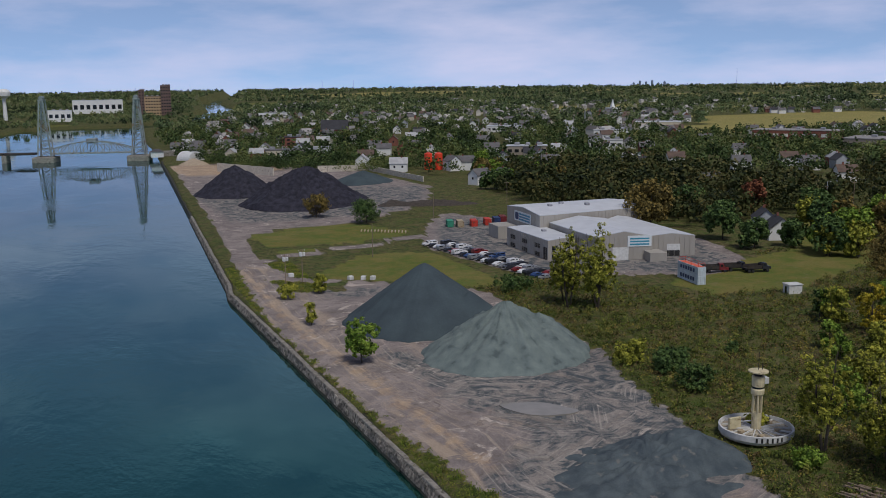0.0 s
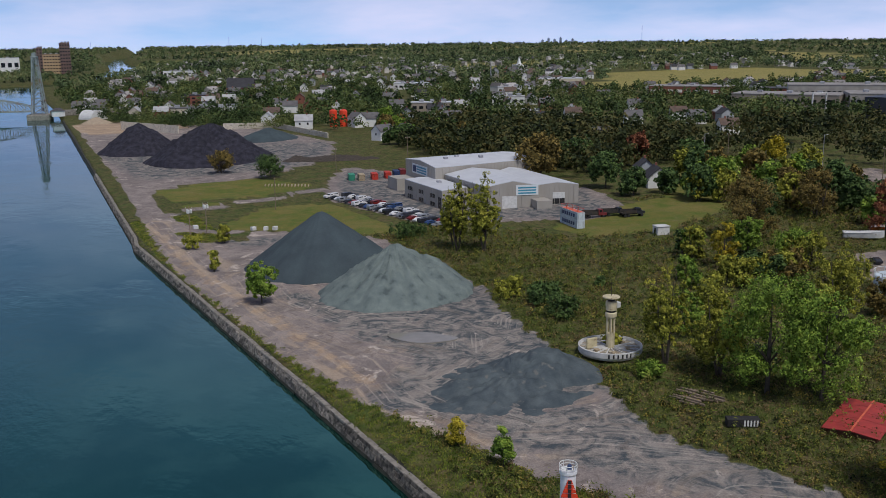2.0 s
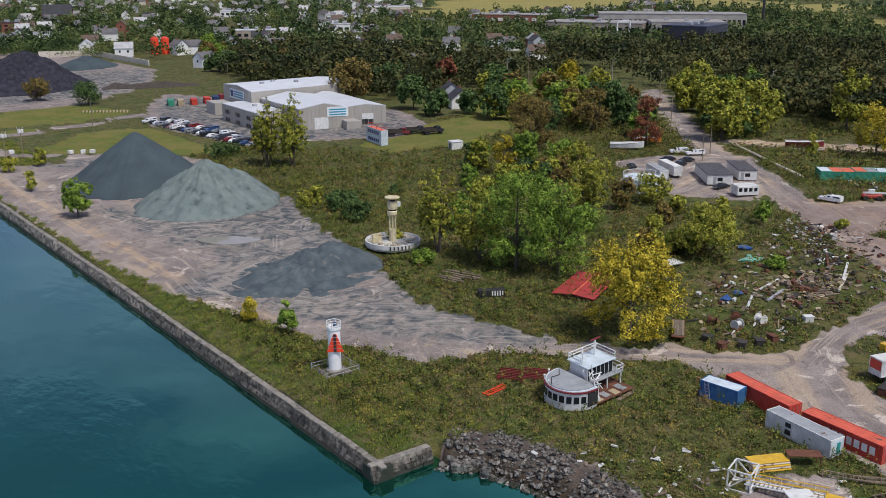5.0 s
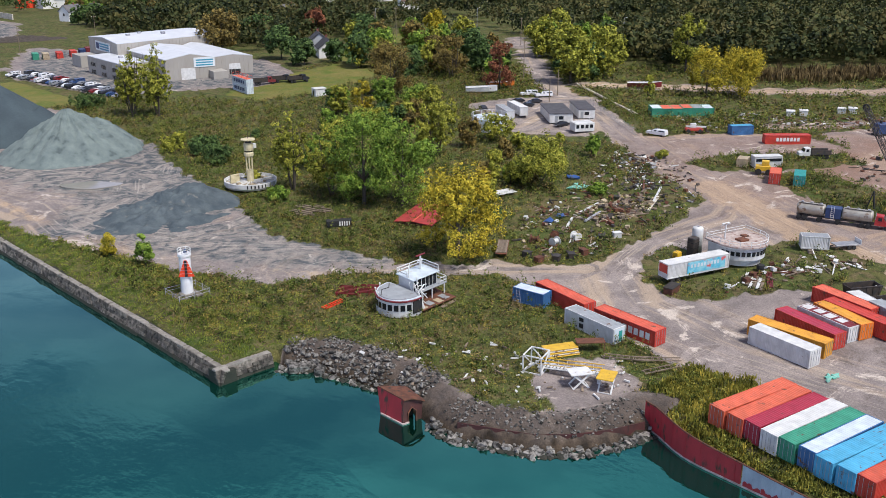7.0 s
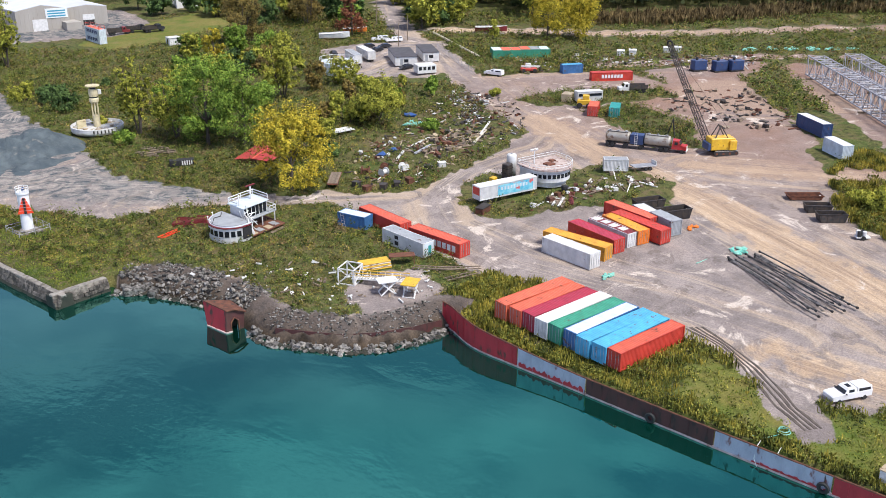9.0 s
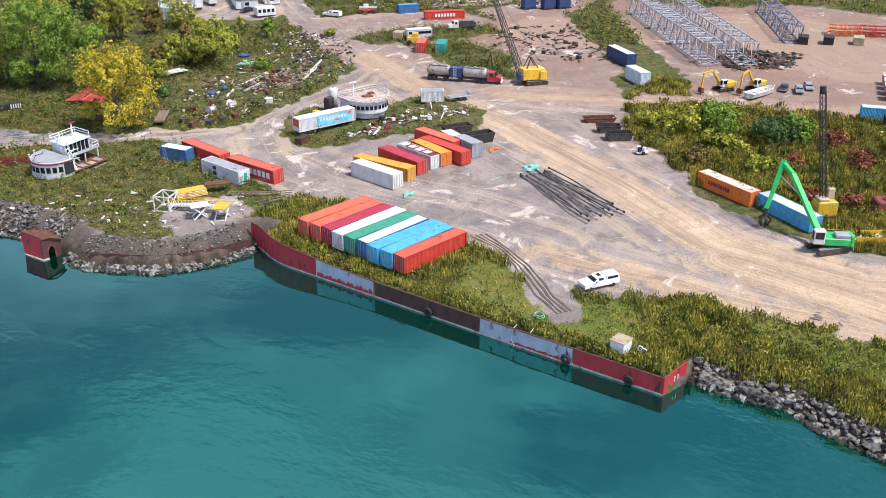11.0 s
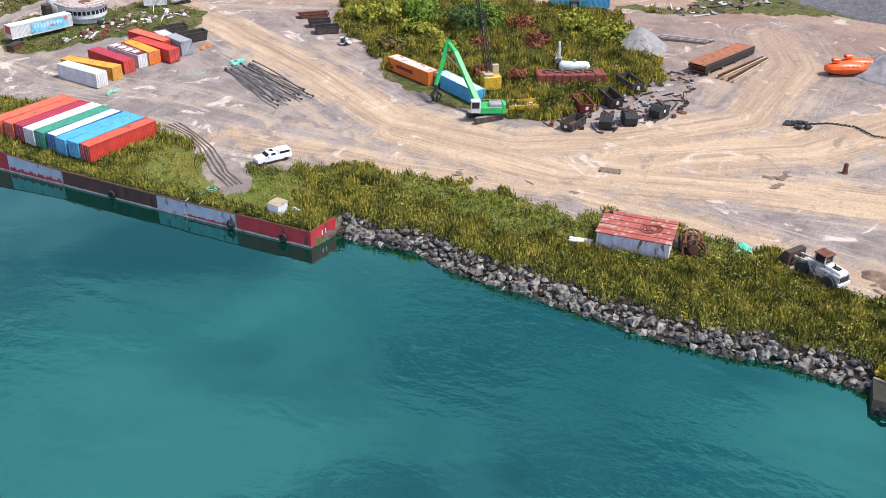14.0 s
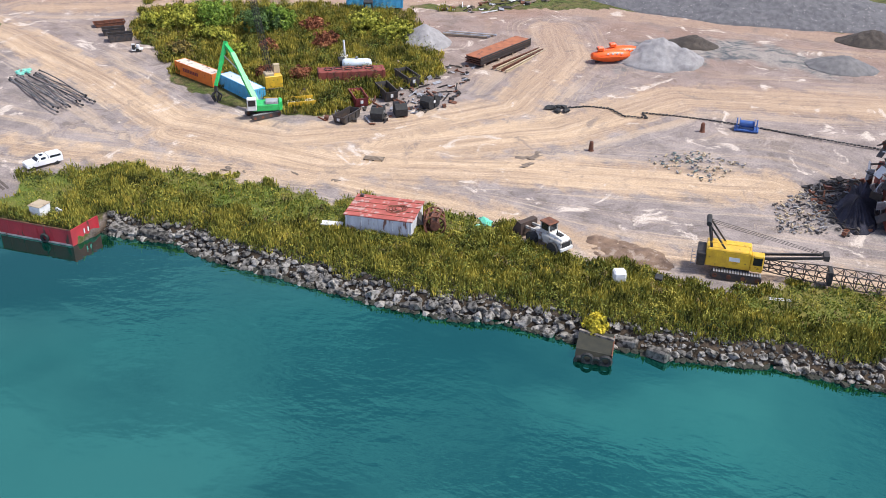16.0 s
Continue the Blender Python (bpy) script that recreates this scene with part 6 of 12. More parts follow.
# ---- excavators, dinghy and cars beyond the track ----
def excavator(x, y, turn, label, reach=1.0):
    ob = thing("excavator", label, "excavator", x, y, turn=turn)
    crawler(ob, 4.2, 0.55, 0.9, 2.4)
    part("upper_body", Shape().box(-2.4, -1.3, 1.0, 1.0, 1.3, 2.2, 0.15), YELLOW, ob)
    part("counterweight", Shape().box(-2.9, -1.2, 1.1, -2.4, 1.2, 2.1, 0.15), YELLOW, ob)
    c = part("cab", Shape().box(0.0, 0.35, 1.1, 1.5, 1.3, 2.9, 0.1), P["pale"], ob)
    part("window", Shape().box(0.2, 1.29, 1.9, 1.3, 1.33, 2.7), GLASS, c)
    part("window", Shape().box(1.48, 0.45, 1.7, 1.53, 1.2, 2.7), GLASS, c)
    part("boom", Shape().beam((0.9, -0.2, 1.8), (3.6 * reach, -0.2, 5.0), 0.5, 0.36).beam((3.6 * reach, -0.2, 5.0), (6.0 * reach, -0.2, 4.6), 0.42, 0.34), YELLOW, ob)
    part("stick", Shape().beam((6.0 * reach, -0.2, 4.7), (6.4 * reach, -0.2, 1.3), 0.34, 0.3), YELLOW, ob)
    part("boom_cylinder", Shape().rod((1.4, -0.2, 1.6), (3.4 * reach, -0.2, 4.4), 0.11), GREY_STEEL, ob)
    part("bucket", profile([(5.9 * reach, 0.1), (6.9 * reach, 0.2), (6.8 * reach, 1.4), (6.1 * reach, 1.3)], -0.8, 0.4), RUST, ob)
    return ob


excavator(204.5, -38.4, 150, "faded yellow excavator parked among scrap", 1.0)
excavator(208.5, -44.6, 165, "yellow excavator with white cab beside a dinghy", 0.95)


def boat(x, y, turn, length, beam, depth, material, label, name="boat", lift=0.0, deck=None, ribs=False):
    """An open or decked boat hull, sharp at one end."""
    ob = thing(name, label, "boat", x, y, ground_z(x, y) + lift, turn)
    n, v, f = 14, [], []
    for i in range(n + 1):
        t = i / n
        w = beam / 2 * min(1, 1.35 * math.sin(math.pi * (0.12 + 0.88 * (1 - t)) ** 0.75) if t > 0.5 else 1) * (1 - t**5)
        px, sheer = -length / 2 + t * length, depth * (1 + 0.35 * t * t)
        v += [(px, -w, sheer), (px, -w * 0.75, depth * 0.25), (px, 0, 0.0 + 0.35 * depth * t**4), (px, w * 0.75, depth * 0.25), (px, w, sheer)]
    for i in range(n):
        for k in range(4):
            f.append((5 * i + k, 5 * i + k + 1, 5 * i + 6 + k, 5 * i + 5 + k))
    f.append((0, 4, 3, 2, 1))
    part("hull", Shape().add(v, f), material, ob)
    inner = [(px, py * 0.93, pz + (-0.12 if k in (0, 4) else 0.10)) for k, (px, py, pz) in ((j % 5, q) for j, q in enumerate(v))]
    part("inner_hull", Shape().add(inner, [tuple(reversed(q)) for q in f]), deck or material, ob)
    if deck:
        d = Shape()
        dv = []
        for i in range(n + 1):
            dv += [(v[5 * i][0], v[5 * i][1] * 0.9, v[5 * i][2] - 0.15), (v[5 * i][0], -v[5 * i][1] * 0.9, v[5 * i][2] - 0.15)]
        d.add(dv, [(2 * i, 2 * i + 2, 2 * i + 3, 2 * i + 1) for i in range(n)])
        part("deck", d, deck, ob)
    gun = Shape()
    for k in (0, 4):
        for i in range(n):
            gun.rod(v[5 * i + k], v[5 * i + 5 + k], 0.07, n=5)
    part("gunwale", gun, WHITE, ob)
    for k in (-0.25, 0.05, 0.28):
        part("thwart", Shape().box(k * length - 0.15, -beam * 0.42, depth * 0.8, k * length + 0.15, beam * 0.42, depth * 0.86), WOOD, ob)
    return ob


boat(204.6, -47.2, -18, 9.5, 2.8, 1.3, P["pale"], "white open dinghy on the ground", lift=0.1)
car("silver car with open bonnet parked askew", 212.4, -53.6, 200, CAR_GREY)
car("pale green car parked beside scrap", 216.4, -54.6, 205, CAR_GREY)
car("dark wrecked car beside the excavators", 212.0, -50.2, 190, CAR_DARK)

# vans behind the weed strip
container("white-roofed dark box van body", 214.8, -7.6, -127, 11.0, P["dark_blue"], P["pale"], height=3.2, name="van_body", category="trailer", doors=0)
container("white box van body", 200.4, -18.6, -128, 7.6, P["ice"], P["pale"], height=3.2, name="van_body", category="trailer", doors=0)

# blue trailer behind the hedge
bl = container("bright blue box trailer with white roof", 200.6, -76.6, -71, 13.4, P["sky"], P["pale"], z=ground_z(200, -76) + 0.6, height=2.9, name="box_trailer", category="trailer", doors=0)
for sy in (-1, 1):
    wheel_at(bl, 5.2, sy * 0.9, 0.5, 0.4).matrix_basis = pose(0, 0, -0.6)
    wheel_at(bl, -5.2, sy * 0.9, 0.5, 0.4).matrix_basis = pose(0, 0, -0.6)
P_BLK = thing("scrap_cab", "black steel cab frame in weeds", "cab", 196.6, -76.4, turn=20)
part("frame", Shape().beam((-0.9, -0.9, 0), (-0.9, -0.9, 2.6), 0.3).beam((0.9, -0.9, 0), (0.9, -0.9, 2.6), 0.3).beam((-0.9, 0.9, 0), (-0.9, 0.9, 2.6), 0.3).beam((0.9, 0.9, 0), (0.9, 0.9, 2.6), 0.3).box(-1.1, -1.1, 2.4, 1.1, 1.1, 2.9, 0.1), BLACK, P_BLK)


# lifeboats stacked in white frames, dump truck and container at the far side
for k in range(4):
    b = boat(218.9 + 4.3 * k, -75.9 + 1.1 * k, -76, 9.6, 3.3, 1.9, P["pale"], "white lifeboat with red stripe on blocks", "lifeboat", lift=0.5, deck=WHITE)
    part("stripe", Shape().box(-4.7, -1.74, 1.15, 2.6, -1.62, 1.6), P["red"], b)
    part("stripe", Shape().box(-4.7, 1.62, 1.15, 2.6, 1.74, 1.6), P["red"], b)
    part("transom_panel", Shape().box(-4.9, -1.3, 0.7, -4.75, 1.3, 1.5, 0.02), P["red"], b)
    part("chock", Shape().box(-3, -1.2, -0.5, -2.6, 1.2, 0.4).box(2.4, -1.2, -0.5, 2.8, 1.2, 0.4), WOOD, b)


def dump_truck(x, y, turn, label, body, cabm):
    ob = thing("dump_truck", label, "truck", x, y, turn=turn)
    part("chassis", Shape().box(-3.6, -0.5, 0.8, 3.6, 0.5, 1.1), DARK_STEEL, ob)
    part("tipper_body", Shape().box(-3.8, -1.2, 1.2, 1.2, 1.2, 1.35).box(-3.8, -1.25, 1.2, 1.2, -1.15, 2.4).box(-3.8, 1.15, 1.2, 1.2, 1.25, 2.4).box(1.1, -1.2, 1.2, 1.25, 1.2, 2.7), body, ob)
    c = part("cab", profile([(1.4, 0.9), (4.2, 0.9), (4.2, 1.7), (3.0, 1.85), (2.7, 2.8), (1.4, 2.85)], -1.1, 1.1, 0.1, 1.9), cabm, ob)
    part("window", profile([(3.06, 1.92), (2.76, 2.7), (2.5, 2.7), (2.5, 1.92)], -0.95, 0.95), GLASS, c)
    part("window", Shape().box(1.8, -1.12, 1.95, 2.5, 1.12, 2.6), GLASS, c)
    part("grille", Shape().box(4.18, -0.6, 1.0, 4.27, 0.6, 1.6), GREY_STEEL, c)
    for sx in (-2.9, -1.7, 3.2):
        for sy in (-1, 1):
            wheel_at(ob, sx, sy * 0.95, 0.5, 0.35)
    return ob


dump_truck(226.0, -80.6, -155, "white dump truck with dark tipper body", P["grey"], P["pale"])
dump_truck(222.4, 46.2, 137, "white-cabbed truck with dark tipper body", DARK_STEEL, P["pale"])
container("pale blue shipping container on the far yard", 232.6, -84.0, -28, 12.0, P["steel_blue"], P["pale"])

# ---- the far side of the yard, along the access road ----
container("red shipping container with white block lettering", 232.6, 59.6, -42, 12.2, P["red"], P["red"], mark=(WHITE, -3.2, 3.4, 0.9, 1.9, 7, -1))
container("blue shipping container with paler roof", 233.6, 74.2, -32, 6.4, P["steel_blue"], P["sky"])
for i, (x, y, c, r, word) in enumerate([(196.8, 42.6, "red", "coral", "red container with coral roof"), (198.6, 37.4, "teal", "teal", "teal-green container end on to the road")]):
    container(word, x, y, 27 + 180, 6.1, P[c], P[r])
ob = thing("yellow_loader", "old yellow front loader beside red container", "loader", 200.4, 47.4, turn=-60)
part("body", Shape().box(-2.2, -1.0, 0.9, 1.2, 1.0, 2.2, 0.15), YELLOW, ob)
part("cab", Shape().box(-0.8, -0.8, 2.2, 0.9, 0.8, 3.4, 0.1), YELLOW, ob)
part("arm", Shape().beam((1.0, -0.8, 1.8), (3.2, -0.8, 0.8), 0.25).beam((1.0, 0.8, 1.8), (3.2, 0.8, 0.8), 0.25), YELLOW, ob)
part("bucket", profile([(3.0, 0.1), (4.2, 0.1), (3.6, 1.2), (3.0, 1.3)], -1.3, 1.3), RUST, ob)
for sx in (-1.5, 0.9):
    for sy in (-1, 1):
        wheel_at(ob, sx, sy * 1.0, 0.75, 0.5)
bb = container("white bus body on blocks", 206.6, 50.6, -35, 7.0, P["pale"], P["pale"], height=2.8, name="bus_body", category="bus", doors=0)
part("window_band", Shape().box(-3.3, -1.29, 1.5, 3.3, -1.27, 2.2), GLASS, bb)
ct = thing("wooden_crate", "large pale orange timber crate", "crate", 203.2, 55.0, turn=20)
part("box", Shape().box(-1.8, -1.3, 0, 1.8, 1.3, 2.2, 0.05), P["tan"], ct)
for k in range(4):
    part("slat", Shape().box(-1.8 + 1.1 * k, -1.34, 0.0, -1.6 + 1.1 * k, -1.3, 2.2), WOOD, ct)
th = thing("telehandler", "red and white telehandler parked on the road", "telehandler", 225.6, 84.4, turn=-44)
part("chassis", Shape().box(-2.4, -1.0, 0.7, 2.4, 1.0, 1.4, 0.1), P["red"], th)
part("cab", Shape().box(-0.9, 0.0, 1.4, 0.7, 1.0, 2.7, 0.1), P["pale"], th)
part("boom", Shape().beam((-2.4, -0.5, 2.0), (3.4, -0.5, 1.9), 0.4), P["pale"], th)
part("fork", Shape().box(3.3, -1.0, 0.5, 3.5, 0.4, 1.9).box(3.5, -0.9, 0.5, 4.6, -0.7, 0.6).box(3.5, 0.1, 0.5, 4.6, 0.3, 0.6), DARK_STEEL, th)
for sx in (-1.7, 1.7):
    for sy in (-1, 1):
        wheel_at(th, sx, sy * 1.0, 0.65, 0.45)

# green store of six container sheds under red and pale roofs
for i in range(6):
    t = (i + 0.5) / 6
    x, y = 236.6 + (250.4 - 236.6) * t, 107.5 + (94.6 - 107.5) * t
    container("green container store with " + ("pale roof" if i in (0, 4, 5) else "faded red roof"), x, y, 47, 6.1, P["green"], P["ice"] if i in (0, 5) else (P["grey"] if i == 4 else P["coral"]), height=2.9, width=3.0, group="row of green stores")

# site cabins
SHINGLE = mat("dark_flat_roof", (0.085, 0.082, 0.092), (0.06, 0.058, 0.066), 1.5, 0.85, fine=0.2)
for x, y, turn, l, w in ((212.7, 125.0, 52, 16.0, 7.0), (222.0, 122.6, 52, 14.0, 5.0)):
    ob = thing("site_cabin", "white portable site cabin with dark flat roof", "cabin", x, y, turn=turn)
    part("wall", Shape().box(-l / 2, -w / 2, 0.3, l / 2, w / 2, 3.0, 0.04), P["pale"], ob)
    part("roof", Shape().box(-l / 2 - 0.2, -w / 2 - 0.2, 3.0, l / 2 + 0.2, w / 2 + 0.2, 3.2, 0.03), SHINGLE, ob)
    part("skirt", Shape().box(-l / 2 + 0.1, -w / 2 + 0.1, 0, l / 2 - 0.1, w / 2 - 0.1, 0.3), DARK_STEEL, ob)
    for k in range(4):
        wn = part("window", Shape().box(-l / 2 + 1 + k * l / 4, -w / 2 - 0.04, 1.3, -l / 2 + 2.2 + k * l / 4, -w / 2 + 0.02, 2.3), GLASS, ob)
        part("sill", Shape().box(-l / 2 + 0.9 + k * l / 4, -w / 2 - 0.1, 1.2, -l / 2 + 2.3 + k * l / 4, -w / 2, 1.3), WHITE, wn)
    part("window", Shape().box(-l / 2 - 0.04, -0.7, 1.3, -l / 2 + 0.02, 0.7, 2.3), GLASS, ob)
    part("door", Shape().box(-l / 2 - 0.04, 1.0, 0.4, -l / 2 + 0.02, 1.9, 2.4), P["grey"], ob)
for x, y, turn in ((201.6, 136.0, 62), (208.2, 137.0, 65)):
    ob = container("white box trailer parked by the cabins", x, y, turn, 11.0, P["pale"], P["grey"] if x < 202 else P["pale"], z=ground_z(x, y) + 0.7, height=2.7, name="box_trailer", category="trailer", doors=1)
    for sy in (-1, 1):
        wheel_at(ob, -4.0, sy * 0.9, 0.48, 0.4).matrix_basis = pose(0, 0, -0.7)
lt = thing("lattice_tanks", "low white ringed tank with rails and ladders", "tank", 188.6, 129.8)
part("shell", Shape().lathe([(5.0, 0), (5.0, 3.6), (4.8, 3.8), (0.5, 4.1)], 28), P["ice"], lt, smooth=False)
for k in range(10):
    a = 2 * math.pi * k / 10
    part("stay", Shape().beam((5.2 * math.cos(a), 5.2 * math.sin(a), 0), (5.2 * math.cos(a), 5.2 * math.sin(a), 4.8), 0.16), WHITE, lt)
part("rail", Shape().ring((0, 0, 4.8), 5.2, 0.07, 24, 5), WHITE, lt)
wf = thing("pilot_cabin", "white steel pilot cabin frame beside the fence", "cabin", 204.4, 107.8, turn=-28)
part("wall", Shape().box(-3.0, -2.0, 0.4, 3.0, 2.0, 2.9, 0.1), P["pale"], wf)
for k in range(4):
    part("window", Shape().box(-2.6 + 1.4 * k, -2.04, 1.4, -1.7 + 1.4 * k, -1.98, 2.4), GLASS, wf)
part("roof_rail", Shape().line([(-3, -2, 2.9), (-3, -2, 3.9), (3, -2, 3.9), (3, 2, 3.9), (3, 2, 2.9)], 0.06), WHITE, wf)
for i, (x, y, a, c) in enumerate(((236.0, 151.0, 150, CAR_WHITE), (234.0, 156.0, 150, CAR_WHITE), (226.0, 146.0, 160, CAR_DARK), (222.5, 150.5, 160, CAR_DARK), (219.0, 143.0, 165, CAR_DARK), (206.0, 150.0, 60, CAR_DARK), (205.6, 116.6, 170, CAR_DARK))):
    car(("white pickup" if c == CAR_WHITE else "dark car") + " parked by the site cabins", x, y, a, c, "pickup" if c == CAR_WHITE else "saloon", group="cars by the site cabins")
boat(226.0, 171.0, -42, 11.0, 3.2, 1.9, P["pale"], "white cabin boat on the grass", lift=0.3, deck=WHITE)
boat(239.6, 174.4, -42, 9.0, 2.8, 1.6, P["orange"], "orange work boat on the grass", lift=0.3, deck=P["pale"])
boat(275.0, 138.0, -55, 12.0, 3.4, 1.8, P["maroon"], "dark red boat on the far gravel", lift=0.3, deck=P["pale"])
bx = container("old van body painted red and white", 246.0, 262.0, 20, 9.0, P["red"], P["coral"], name="van_body", category="trailer", doors=0)

# wire fence by the cabins
fe = tagged(new("chain_fence"), "grey chain-link fence along the yard road", "fence", kind="")
fe.matrix_basis = pose(237.0, 131.5, 6.4)
inv = fe.matrix_basis.inverted()
pts = [(237.0, 131.5), (228.2, 118.7), (219.4, 105.8), (210.6, 93.0)]
for (ax, ay), (bx_, by) in zip(pts[:-1], pts[1:]):
    for t in (0, 0.25, 0.5, 0.75):
        x, y = ax + (bx_ - ax) * t, ay + (by - ay) * t
        part("post", Shape().rod((x, y, ground_z(x, y) - 0.1), (x, y, ground_z(x, y) + 1.9), 0.06, n=5), GREY_STEEL, fe).matrix_parent_inverse = inv
    s = Shape()
    for k in range(16):
        t = k / 16
        x, y = ax + (bx_ - ax) * t, ay + (by - ay) * t
        s.rod((x, y, ground_z(x, y) + 0.1), (x, y, ground_z(x, y) + 1.75), 0.02, n=4, caps=False)
    for zz in (0.1, 0.95, 1.8):
        s.rod((ax, ay, ground_z(ax, ay) + zz), (bx_, by, ground_z(bx_, by) + zz), 0.025, n=4)
    part("mesh_panel", s, GREY_STEEL, fe).matrix_parent_inverse = inv
pp = thing("yellow_pipe", "long pale yellow pipe lying along the road", "pipe", 247.6, 134.0, turn=-121)
part("pipe", Shape().rod((-28, 0, 0.45), (28, 0, 0.45), 0.45, n=10), P["light_roof"], pp)
for k in range(7):
    part("cradle", Shape().box(-24 + 8 * k, -0.7, 0, -23.6 + 8 * k, 0.7, 0.3), WOOD, pp)


def pole(x, y, height, label, arm=0.0, lamp=False, transformer=0, name="utility_pole"):
    ob = thing(name, label, "pole", x, y)
    part("shaft", Shape().rod((0, 0, -0.3), (0, 0, height), 0.17, 0.11, 8), GREY_STEEL if lamp else WOOD, ob)
    if arm:
        part("crossarm", Shape().beam((-arm, 0, height - 0.6), (arm, 0, height - 0.6), 0.14), WOOD, ob)
        for k in (-0.9, 0.0, 0.9):
            part("insulator", Shape().rod((k * arm, 0, height - 0.55), (k * arm, 0, height - 0.25), 0.06, n=5), WHITE, ob)
    if lamp:
        part("lamp_arm", Shape().rod((0, 0, height - 0.3), (1.6, 0, height), 0.05, n=5), GREY_STEEL, ob)
        part("lamp_head", Shape().box(1.4, -0.16, height - 0.08, 2.2, 0.16, height + 0.08, 0.03), WHITE, ob)
    for k in range(transformer):
        part("transformer", turned(Shape().lathe([(0.3, 0), (0.42, 0.1), (0.42, 1.1), (0.2, 1.25)], 10), pose(0.65 * math.cos(2.1 * k), 0.65 * math.sin(2.1 * k), height - 2.2)), P["pale"], ob)
    return ob


for x, y, h in ((253.8, 177.0, 15), (242.0, 150.0, 9), (231.0, 144.0, 8), (304.0, 311.0, 15), (320.0, 300.0, 13), (296.0, 318.0, 13), (262.0, 262.0, 11), (330.0, 250.0, 13)):
    pole(x, y, h, "weathered wooden utility pole", 1.1 if h > 12 else 0.0)
for x, y, h in ((300.0, 322.0, 14), (340.0, 290.0, 14), (356.0, 210.0, 14)):
    pole(x, y, h, "tall grey street lamp beside the road", 0, True, name="street_lamp")
pole(99.2, 326.0, 12.0, "pale wooden pole in the lawn")
pole(59.4, 287.0, 10.5, "wooden pole with three pale transformers", 1.0, False, 3)
pole(66.0, 293.0, 10.5, "wooden pole with three pale transformers", 1.0, False, 3)
pole(196.0, 420.0, 11, "wooden utility pole behind the hall", 1.2)
pole(150.6, 400.0, 12, "wooden pole at the car park edge", 0.0)

# ---- north: lighthouse, gun-turret-like tower, wheelhouse, hall, bridge, town ----
FLUOR = mat("fluorescent_red", (0.85, 0.07, 0.02), (0.75, 0.06, 0.02), 0.8, 0.5, fine=0.05)
li = thing("lighthouse", "slim white range light with red-orange triangular daymark", "lighthouse", 62.2, 77.4)
part("plinth", Shape().box(-2.2, -1.9, -0.3, 2.2, 1.9, 0.25, 0.05), STONE, li)
part("base", turned(Shape().lathe([(1.5, 0.25), (1.5, 0.6), (1.2, 0.75)], 8), pose(0, 0, 0)), CONCRETE, li)
part("tower", Shape().lathe([(1.02, 0.7), (1.0, 7.2), (1.15, 7.4), (1.15, 7.8)], 22), mat("bright_white_paint", (0.82, 0.82, 0.83), (0.74, 0.74, 0.75), 1.2, 0.45, fine=0.04), li, smooth=False)
ga = part("gallery", Shape().ring((0, 0, 8.6), 1.12, 0.06, 20, 5).ring((0, 0, 8.2), 1.12, 0.05, 20, 5), WHITE, li)
for k in range(8):
    a = 2 * math.pi * k / 8
    part("post", Shape().rod((1.12 * math.cos(a), 1.12 * math.sin(a), 7.8), (1.12 * math.cos(a), 1.12 * math.sin(a), 8.6), 0.05, n=5), WHITE, ga)
part("lamp", turned(Shape().lathe([(0.3, 7.8), (0.3, 8.3), (0.15, 8.5)], 10), pose(0.2, 0, 0)), P["dark_blue"], li)
# the daymark faces down the canal to the south-west
dm = pose(-0.45, -1.05, 3.9, 0, 0, -33)
for k in range(5):
    z0, z1 = 0.62 * k, 0.62 * k + 0.5
    w0, w1 = 1.35 * (1 - z0 / 3.6), 1.35 * (1 - z1 / 3.6)
    part("daymark_slat", Shape().add([(-w0, -0.06, z0), (w0, -0.06, z0), (w1, -0.06, z1), (-w1, -0.06, z1), (-w0, 0.06, z0), (w0, 0.06, z0), (w1, 0.06, z1), (-w1, 0.06, z1)],
                                     [(0, 1, 2, 3), (7, 6, 5, 4), (0, 3, 7, 4), (1, 5, 6, 2), (3, 2, 6, 7), (0, 4, 5, 1)], dm), FLUOR, li)
    part("daymark_stripe", Shape().box(-0.22, -0.1, z0, 0.22, -0.062, z1, 0, dm), BLACK, li)
for a, b in (((-2.9, -2.5), (2.9, -2.5)), ((2.9, -2.5), (2.9, 2.5)), ((2.9, 2.5), (-2.9, 2.5)), ((-2.9, 2.5), (-2.9, -2.5))):
    for zz in (0.8, 1.35):
        part("fence_rail", Shape().rod((*a, zz), (*b, zz), 0.04, n=4), GREY_STEEL, li)
    part("fence_post", Shape().rod((*a, 0.2), (*a, 1.5), 0.06, n=5), GREY_STEEL, li)
    m = ((a[0] + b[0]) / 2, (a[1] + b[1]) / 2)
    part("fence_post", Shape().rod((*m, 0.2), (*m, 1.5), 0.06, n=5), GREY_STEEL, li)


